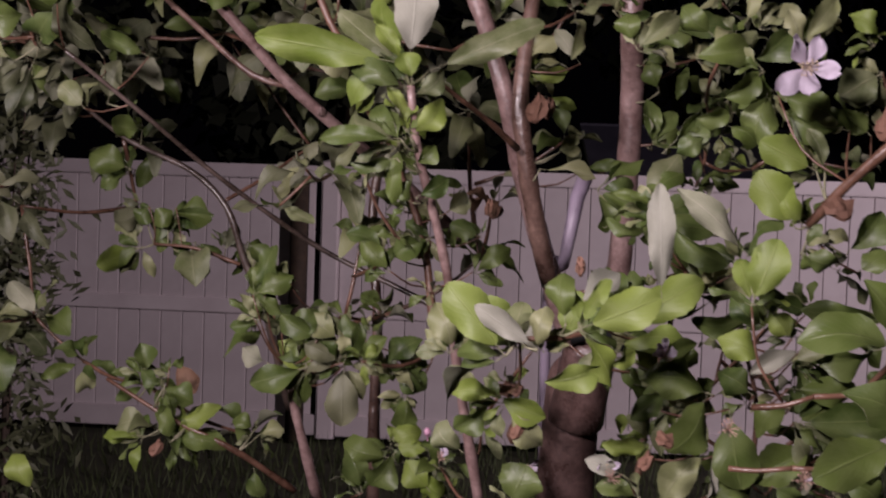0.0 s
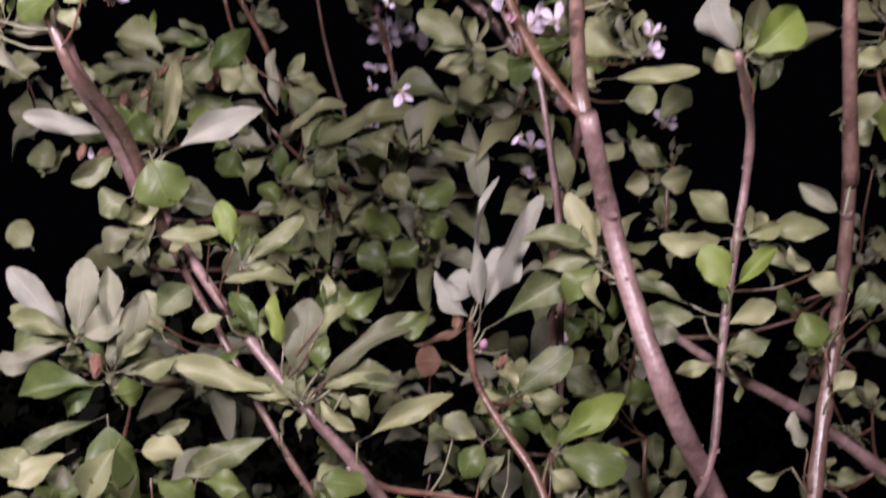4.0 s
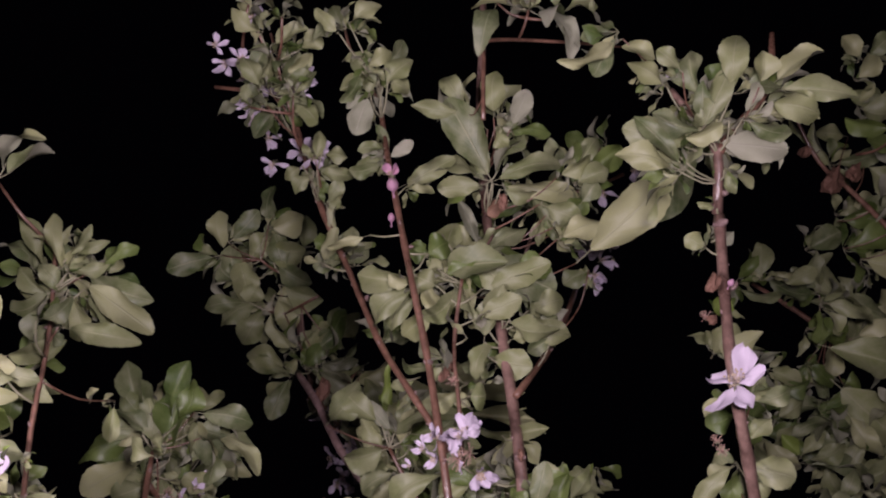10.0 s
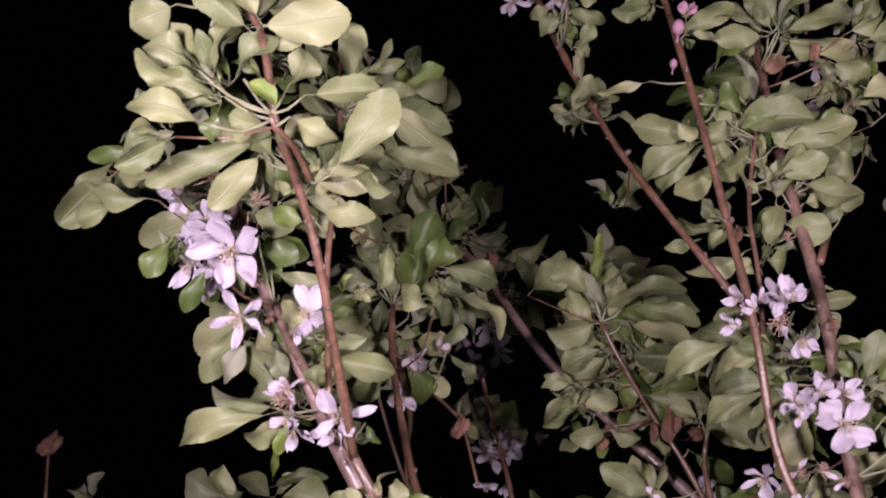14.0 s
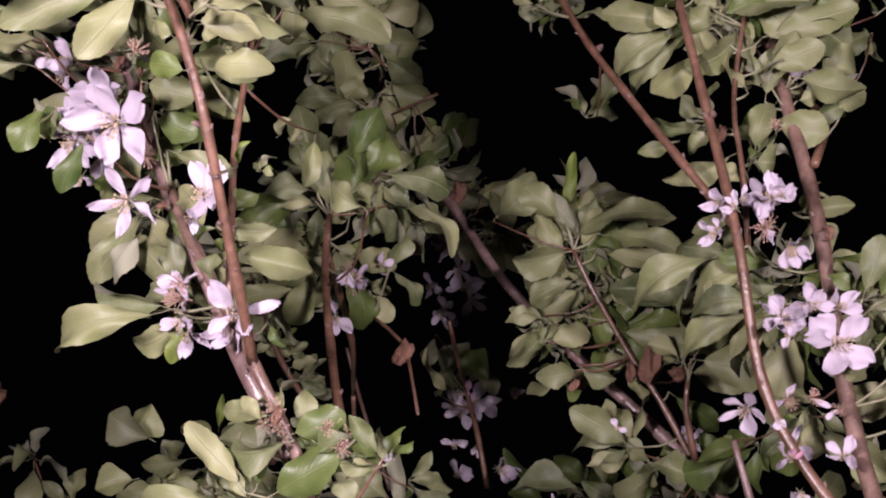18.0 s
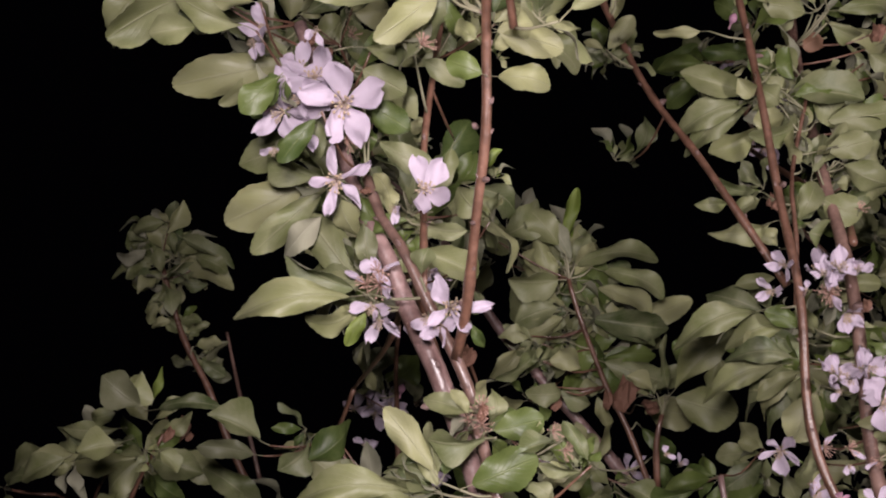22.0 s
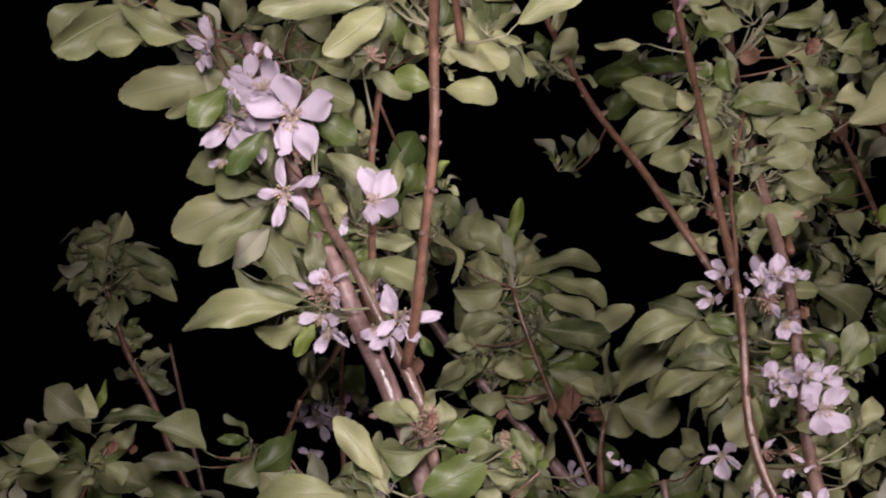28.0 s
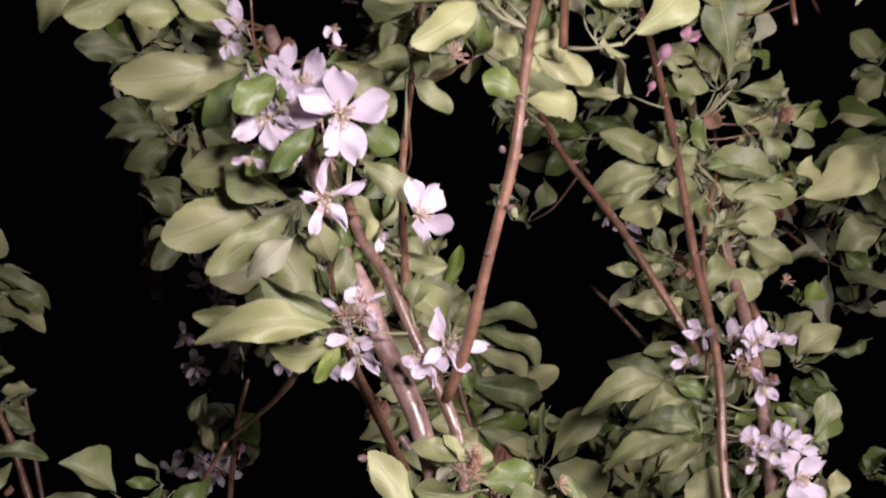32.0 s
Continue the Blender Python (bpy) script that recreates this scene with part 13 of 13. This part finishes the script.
blossom(back_tree, (-0.288, 0.680, 2.414), (0.15, -0.86, -0.48), 0.023, 881, "wwsww", open_angle=66)
blossom(back_tree, (-0.273, 0.688, 2.399), (-0.30, -0.49, -0.82), 0.023, 882, "wwsww", open_angle=66)
blossom(back_tree, (-0.243, 0.682, 2.402), (0.37, -0.78, -0.51), 0.023, 883, "wwsww", open_angle=66)
blossom(back_tree, (-0.280, 0.698, 2.388), (-0.09, -0.40, -0.91), 0.023, 884, "wwsww", open_angle=66)
blossom(back_tree, (-0.241, 0.714, 2.359), (0.09, -0.94, -0.34), 0.023, 885, "wwsww", open_angle=66)
blossom(back_tree, (-0.223, 0.713, 2.358), (0.36, -0.58, -0.73), 0.023, 886, "wwsww", open_angle=66)
whorl(tree, (-0.121, 0.560, 2.355), (-0.09, -0.93, 0.34), 0.032, 5, 887, (-0.12, -0.65, -0.75), "nnu", spread=(30, 110))
whorl(tree, (-0.101, 0.561, 2.351), (-0.09, -0.93, 0.34), 0.032, 5, 888, (-0.15, -0.65, -0.75), "nnu", spread=(30, 110))
whorl(tree, (-0.083, 0.560, 2.349), (-0.09, -0.93, 0.34), 0.032, 5, 889, (-0.17, -0.65, -0.74), "nnu", spread=(30, 110))
whorl(back_tree, (-0.285, 0.659, 2.449), (-0.09, -0.93, 0.34), 0.032, 5, 890, (0.07, -0.66, -0.75), "nnu", spread=(30, 110))
whorl(back_tree, (-0.508, 1.279, 2.225), (-0.34, -0.91, 0.26), 0.042, 6, 896, (-0.02, -0.91, -0.42), "nnu", spread=(30, 110))
whorl(back_tree, (-0.474, 1.291, 2.190), (-0.34, -0.91, 0.26), 0.042, 6, 899, (-0.05, -0.92, -0.39), "nnu", spread=(30, 110))

# twigs that carry the tufts standing off the limbs
twig(tree, (-0.054, 0.912, 1.836), (0.013, 0.961, 1.863))
twig(tree, (-0.304, 1.008, 1.758), (-0.367, 0.990, 1.778))
twig(tree, (0.125, 0.528, 1.542), (0.149, 0.518, 1.545))
twig(tree, (0.073, 0.546, 1.589), (0.062, 0.529, 1.606))
twig(tree, (-0.294, 0.892, 1.762), (-0.280, 0.865, 1.747))
twig(tree, (0.013, 0.961, 1.863), (0.023, 0.984, 1.819))
twig(tree, (0.134, 0.529, 1.568), (0.157, 0.519, 1.575))
twig(tree, (-0.323, 0.766, 2.118), (-0.289, 0.901, 2.112))
twig(tree, (0.149, 0.518, 1.545), (0.174, 0.518, 1.548))
twig(tree, (0.157, 0.519, 1.575), (0.178, 0.520, 1.578))
twig(tree, (0.068, 0.538, 1.598), (0.035, 0.529, 1.594))
twig(tree, (0.178, 0.520, 1.578), (0.187, 0.500, 1.598))
twig(tree, (-0.367, 0.990, 1.778), (-0.392, 0.963, 1.772))
twig(tree, (0.132, 0.910, 1.907), (0.094, 0.915, 1.940))
twig(tree, (0.174, 0.518, 1.548), (0.188, 0.499, 1.562))
twig(tree, (-0.367, 0.990, 1.778), (-0.400, 1.021, 1.742))
twig(tree, (-0.289, 0.901, 2.112), (-0.280, 0.944, 2.103))
twig(tree, (0.094, 0.915, 1.940), (0.130, 0.940, 1.969))
twig(tree, (0.130, 0.940, 1.969), (0.111, 0.957, 1.964))
twig(back_tree, (-0.508, 1.286, 2.197), (-0.474, 1.291, 2.190))
twig(back_tree, (0.266, 0.806, 2.456), (0.282, 0.781, 2.407))
twig(back_tree, (-0.153, 1.071, 2.065), (-0.163, 1.054, 2.055))
twig(back_tree, (-0.044, 0.951, 2.017), (-0.057, 0.995, 2.047))
twig(back_tree, (-0.239, 1.184, 2.162), (-0.246, 1.231, 2.073))
twig(back_tree, (-0.224, 0.955, 2.405), (-0.254, 0.987, 2.406))
twig(back_tree, (0.293, 0.803, 2.462), (0.323, 0.788, 2.470))
twig(back_tree, (-0.153, 1.071, 2.065), (-0.126, 1.089, 2.057))
twig(back_tree, (-0.254, 0.987, 2.406), (-0.276, 1.007, 2.424))
twig(back_tree, (-0.310, 1.104, 1.735), (-0.281, 1.160, 1.757))
twig(back_tree, (-0.246, 1.231, 2.073), (-0.251, 1.150, 2.065))
twig(back_tree, (-0.329, 1.007, 1.737), (-0.327, 1.002, 1.782))
twig(back_tree, (-0.265, 1.094, 1.636), (-0.343, 1.027, 1.635))
twig(back_tree, (-0.266, 1.007, 1.743), (-0.251, 1.005, 1.773))
twig(back_tree, (0.021, 0.934, 2.047), (0.021, 0.947, 2.014))
twig(back_tree, (-0.265, 0.997, 2.415), (-0.250, 0.985, 2.445))
twig(back_tree, (-0.163, 1.054, 2.055), (-0.152, 1.048, 2.044))
twig(back_tree, (-0.230, 1.137, 2.062), (-0.254, 1.077, 2.090))
twig(back_tree, (-0.182, 1.041, 1.643), (-0.117, 1.105, 1.694))
twig(back_tree, (-0.328, 1.005, 1.759), (-0.367, 0.991, 1.758))
twig(back_tree, (-0.117, 1.105, 1.694), (-0.158, 1.107, 1.747))
twig(back_tree, (0.208, 0.761, 2.434), (0.224, 0.733, 2.425))
twig(back_tree, (-0.163, 1.054, 2.055), (-0.214, 1.067, 2.042))
twig(back_tree, (-0.343, 1.027, 1.635), (-0.322, 0.999, 1.548))
twig(back_tree, (-0.352, 1.190, 2.170), (-0.352, 1.237, 2.154))
twig(back_tree, (-0.322, 0.999, 1.548), (-0.281, 0.998, 1.513))
twig(back_tree, (-0.126, 1.089, 2.057), (-0.149, 1.145, 2.042))
twig(back_tree, (-0.152, 1.048, 2.044), (-0.138, 1.064, 2.024))
twig(back_tree, (-0.158, 1.107, 1.747), (-0.187, 1.097, 1.781))
twig(back_tree, (-0.251, 1.005, 1.773), (-0.177, 1.008, 1.778))
twig(back_tree, (-0.250, 0.985, 2.445), (-0.278, 0.956, 2.443))
twig(back_tree, (0.323, 0.788, 2.470), (0.310, 0.743, 2.502))
twig(back_tree, (-0.215, 1.052, 2.046), (-0.203, 1.047, 2.022))
twig(back_tree, (-0.328, 1.005, 1.759), (-0.322, 0.958, 1.766))
twig(back_tree, (-0.203, 1.047, 2.022), (-0.193, 1.012, 2.032))
twig(back_tree, (-0.327, 1.002, 1.782), (-0.320, 0.985, 1.817))
twig(back_tree, (-0.322, 0.958, 1.766), (-0.284, 0.958, 1.776))
twig(back_tree, (-0.251, 1.150, 2.065), (-0.300, 1.121, 2.056))
twig(back_tree, (-0.281, 0.998, 1.513), (-0.219, 0.947, 1.504))
twig(back_tree, (-0.322, 0.999, 1.548), (-0.357, 1.023, 1.540))
twig(back_tree, (-0.246, 1.231, 2.073), (-0.295, 1.258, 2.050))
twig(back_tree, (-0.338, 1.004, 1.658), (-0.341, 0.954, 1.649))
twig(back_tree, (-0.044, 0.951, 2.017), (-0.040, 0.979, 1.945))
twig(back_tree, (-0.281, 1.160, 1.757), (-0.312, 1.205, 1.791))
twig(back_tree, (-0.352, 1.237, 2.154), (-0.377, 1.255, 2.165))
twig(back_tree, (-0.158, 1.107, 1.747), (-0.161, 1.151, 1.754))
twig(back_tree, (-0.144, 1.049, 1.550), (-0.041, 0.949, 1.562))
twig(back_tree, (0.323, 0.788, 2.470), (0.447, 0.839, 2.457))
twig(back_tree, (-0.042, 0.965, 1.981), (-0.035, 1.037, 2.000))
twig(back_tree, (-0.300, 1.121, 2.056), (-0.296, 1.107, 2.043))
twig(back_tree, (-0.340, 1.011, 1.544), (-0.355, 0.988, 1.542))
twig(back_tree, (-0.138, 1.064, 2.024), (-0.128, 1.042, 2.001))
twig(back_tree, (-0.377, 1.255, 2.165), (-0.414, 1.272, 2.170))
twig(back_tree, (-0.177, 1.008, 1.778), (-0.128, 0.961, 1.766))
twig(back_tree, (-0.296, 1.107, 2.043), (-0.277, 1.079, 2.032))
twig(back_tree, (0.385, 0.813, 2.464), (0.389, 0.759, 2.490))
twig(back_tree, (-0.173, 1.102, 1.764), (-0.128, 1.088, 1.798))
twig(back_tree, (-0.044, 0.992, 1.949), (-0.020, 1.001, 1.942))
twig(back_tree, (-0.193, 1.012, 2.032), (-0.251, 0.957, 2.048))
twig(back_tree, (-0.352, 1.154, 2.087), (-0.354, 1.061, 2.138))
twig(back_tree, (-0.032, 0.996, 1.945), (-0.045, 0.996, 1.929))
twig(back_tree, (-0.128, 0.961, 1.766), (-0.099, 0.957, 1.761))
twig(back_tree, (-0.128, 1.088, 1.798), (-0.097, 1.104, 1.779))
twig(back_tree, (-0.041, 0.949, 1.562), (-0.067, 0.900, 1.565))
twig(back_tree, (-0.219, 0.947, 1.504), (-0.133, 0.896, 1.478))
twig(back_tree, (-0.320, 0.985, 1.817), (-0.323, 1.020, 1.887))
twig(back_tree, (-0.312, 1.205, 1.791), (-0.286, 1.243, 1.784))
twig(back_tree, (-0.176, 0.922, 1.491), (-0.194, 0.896, 1.480))
twig(back_tree, (-0.299, 1.224, 1.788), (-0.373, 1.246, 1.756))
twig(back_tree, (-0.067, 0.900, 1.565), (-0.057, 0.902, 1.623))
twig(back_tree, (-0.286, 1.243, 1.784), (-0.305, 1.254, 1.766))
twig(back_tree, (-0.020, 1.001, 1.942), (0.023, 1.024, 1.949))
twig(back_tree, (-0.295, 1.258, 2.050), (-0.364, 1.257, 2.043))
twig(back_tree, (-0.161, 1.151, 1.754), (-0.128, 1.184, 1.770))
twig(back_tree, (-0.323, 1.020, 1.887), (-0.301, 1.133, 1.914))
twig(back_tree, (-0.301, 1.133, 1.914), (-0.295, 1.144, 1.912))
twig(back_tree, (-0.045, 0.996, 1.929), (-0.056, 1.048, 1.921))
twig(back_tree, (-0.067, 0.900, 1.565), (-0.113, 0.849, 1.561))
twig(back_tree, (-0.120, 0.733, 2.251), (-0.104, 0.733, 2.252))
twig(back_tree, (-0.128, 1.184, 1.770), (-0.091, 1.181, 1.767))
twig(back_tree, (-0.046, 1.056, 2.008), (-0.021, 1.093, 1.989))
twig(back_tree, (-0.128, 1.184, 1.770), (-0.151, 1.212, 1.786))
twig(back_tree, (-0.041, 0.949, 1.562), (0.030, 0.951, 1.607))
twig(back_tree, (0.128, 0.839, 2.060), (0.140, 0.863, 2.118))
twig(back_tree, (-0.104, 0.733, 2.252), (-0.062, 0.748, 2.273))
twig(back_tree, (-0.277, 1.079, 2.032), (-0.325, 1.037, 2.006))
twig(back_tree, (-0.062, 0.748, 2.273), (-0.079, 0.747, 2.293))
twig(back_tree, (0.030, 0.951, 1.607), (0.019, 1.006, 1.721))
twig(back_tree, (-0.373, 1.246, 1.756), (-0.456, 1.244, 1.788))
twig(back_tree, (0.023, 1.024, 1.949), (0.133, 0.958, 1.962))
twig(back_tree, (-0.099, 0.957, 1.761), (-0.062, 0.908, 1.776))
twig(back_tree, (-0.128, 1.088, 1.798), (-0.113, 1.064, 1.871))
twig(back_tree, (0.025, 0.808, 2.440), (-0.023, 0.841, 2.441))
twig(back_tree, (-0.069, 1.092, 1.787), (-0.046, 1.132, 1.801))
twig(back_tree, (-0.113, 1.064, 1.871), (-0.063, 1.044, 1.882))
twig(back_tree, (0.134, 0.851, 2.089), (0.156, 0.821, 2.087))
twig(back_tree, (-0.062, 0.901, 1.594), (-0.030, 0.851, 1.613))
twig(back_tree, (0.140, 0.863, 2.118), (0.162, 0.918, 2.139))
twig(back_tree, (0.023, 1.024, 1.949), (0.026, 1.069, 1.915))
twig(back_tree, (0.145, 0.836, 2.088), (0.175, 0.862, 2.086))
twig(back_tree, (-0.046, 1.132, 1.801), (-0.009, 1.155, 1.767))
twig(back_tree, (-0.088, 1.054, 1.876), (-0.072, 1.060, 1.868))
twig(back_tree, (-0.072, 1.060, 1.868), (-0.010, 1.050, 1.868))
twig(back_tree, (0.030, 0.951, 1.607), (0.036, 0.903, 1.650))
twig(back_tree, (0.162, 0.918, 2.139), (0.177, 0.885, 2.173))
twig(back_tree, (0.133, 0.958, 1.962), (0.173, 0.984, 2.009))
twig(back_tree, (-0.062, 0.908, 1.776), (0.004, 0.907, 1.758))
twig(back_tree, (-0.079, 0.747, 2.293), (-0.065, 0.721, 2.327))
twig(back_tree, (-0.010, 1.050, 1.868), (0.035, 1.009, 1.847))
twig(back_tree, (0.175, 0.862, 2.086), (0.203, 0.883, 2.055))
twig(back_tree, (0.133, 0.958, 1.962), (0.146, 1.022, 1.928))
twig(back_tree, (-0.308, 0.716, 2.420), (-0.253, 0.680, 2.399))
twig(back_tree, (0.146, 1.022, 1.928), (0.162, 1.034, 1.952))
twig(back_tree, (-0.281, 0.698, 2.410), (-0.277, 0.691, 2.417))
twig(back_tree, (0.013, 1.030, 1.857), (0.033, 1.061, 1.849))
twig(back_tree, (-0.277, 0.691, 2.417), (-0.282, 0.690, 2.417))
twig(back_tree, (0.203, 0.883, 2.055), (0.221, 0.849, 2.064))
twig(back_tree, (0.025, 0.979, 1.664), (0.092, 0.955, 1.699))
twig(back_tree, (-0.277, 0.691, 2.417), (-0.264, 0.685, 2.433))
twig(back_tree, (-0.282, 0.690, 2.417), (-0.287, 0.681, 2.421))
twig(back_tree, (0.154, 1.028, 1.940), (0.168, 1.045, 1.939))
twig(back_tree, (0.033, 1.061, 1.849), (0.036, 1.082, 1.845))
twig(back_tree, (-0.287, 0.681, 2.421), (-0.288, 0.679, 2.440))
twig(back_tree, (-0.264, 0.685, 2.433), (-0.268, 0.670, 2.432))
twig(back_tree, (0.004, 0.907, 1.758), (0.033, 0.858, 1.776))
twig(back_tree, (-0.288, 0.679, 2.440), (-0.285, 0.659, 2.449))
foliage(tree)
foliage(back_tree)
spurs(tree)
spurs(back_tree)

# rubber tie and a stake on the trunk
def tree_tie(place, radius, tilt, label):
    top = thing("tree_tie", label, "tree tie", place=place)
    verts, faces = [], []
    for i in range(24):
        a = 2 * math.pi * i / 24
        for j in range(8):
            b = 2 * math.pi * j / 8
            r = radius + 0.004 * math.cos(b)
            verts.append(Vector((r * math.cos(a), r * math.sin(a), 0.009 * math.sin(b) + 0.003 * math.sin(3 * a))))
            k, l = (i + 1) % 24, (j + 1) % 8
            faces.append((i * 8 + j, k * 8 + j, k * 8 + l, i * 8 + l))
    put("strap", mesh_of("strap", verts, faces, [RUBBER]), top, pose(0, 0, 0, tilt, 10, 0))


tree_tie((0.112, 0.866, 1.561), 0.0235, -14, "black rubber tie round the trunk")

stake = thing("plant_stake", "pale lilac tapered stake tied beside the trunk", "stake", place=(0, 0, 0))
put("rod", mesh_of("rod", *tube_data([(0.144, 0.982, -0.05, 0.004), (0.083, 0.934, 1.423, 0.0040), (0.086, 0.861, 1.617, 0.0042), (0.099, 0.874, 1.670, 0.0056), (0.099, 0.874, 1.671, 0.0020)], 0.02, 10), [STAKE]), stake)
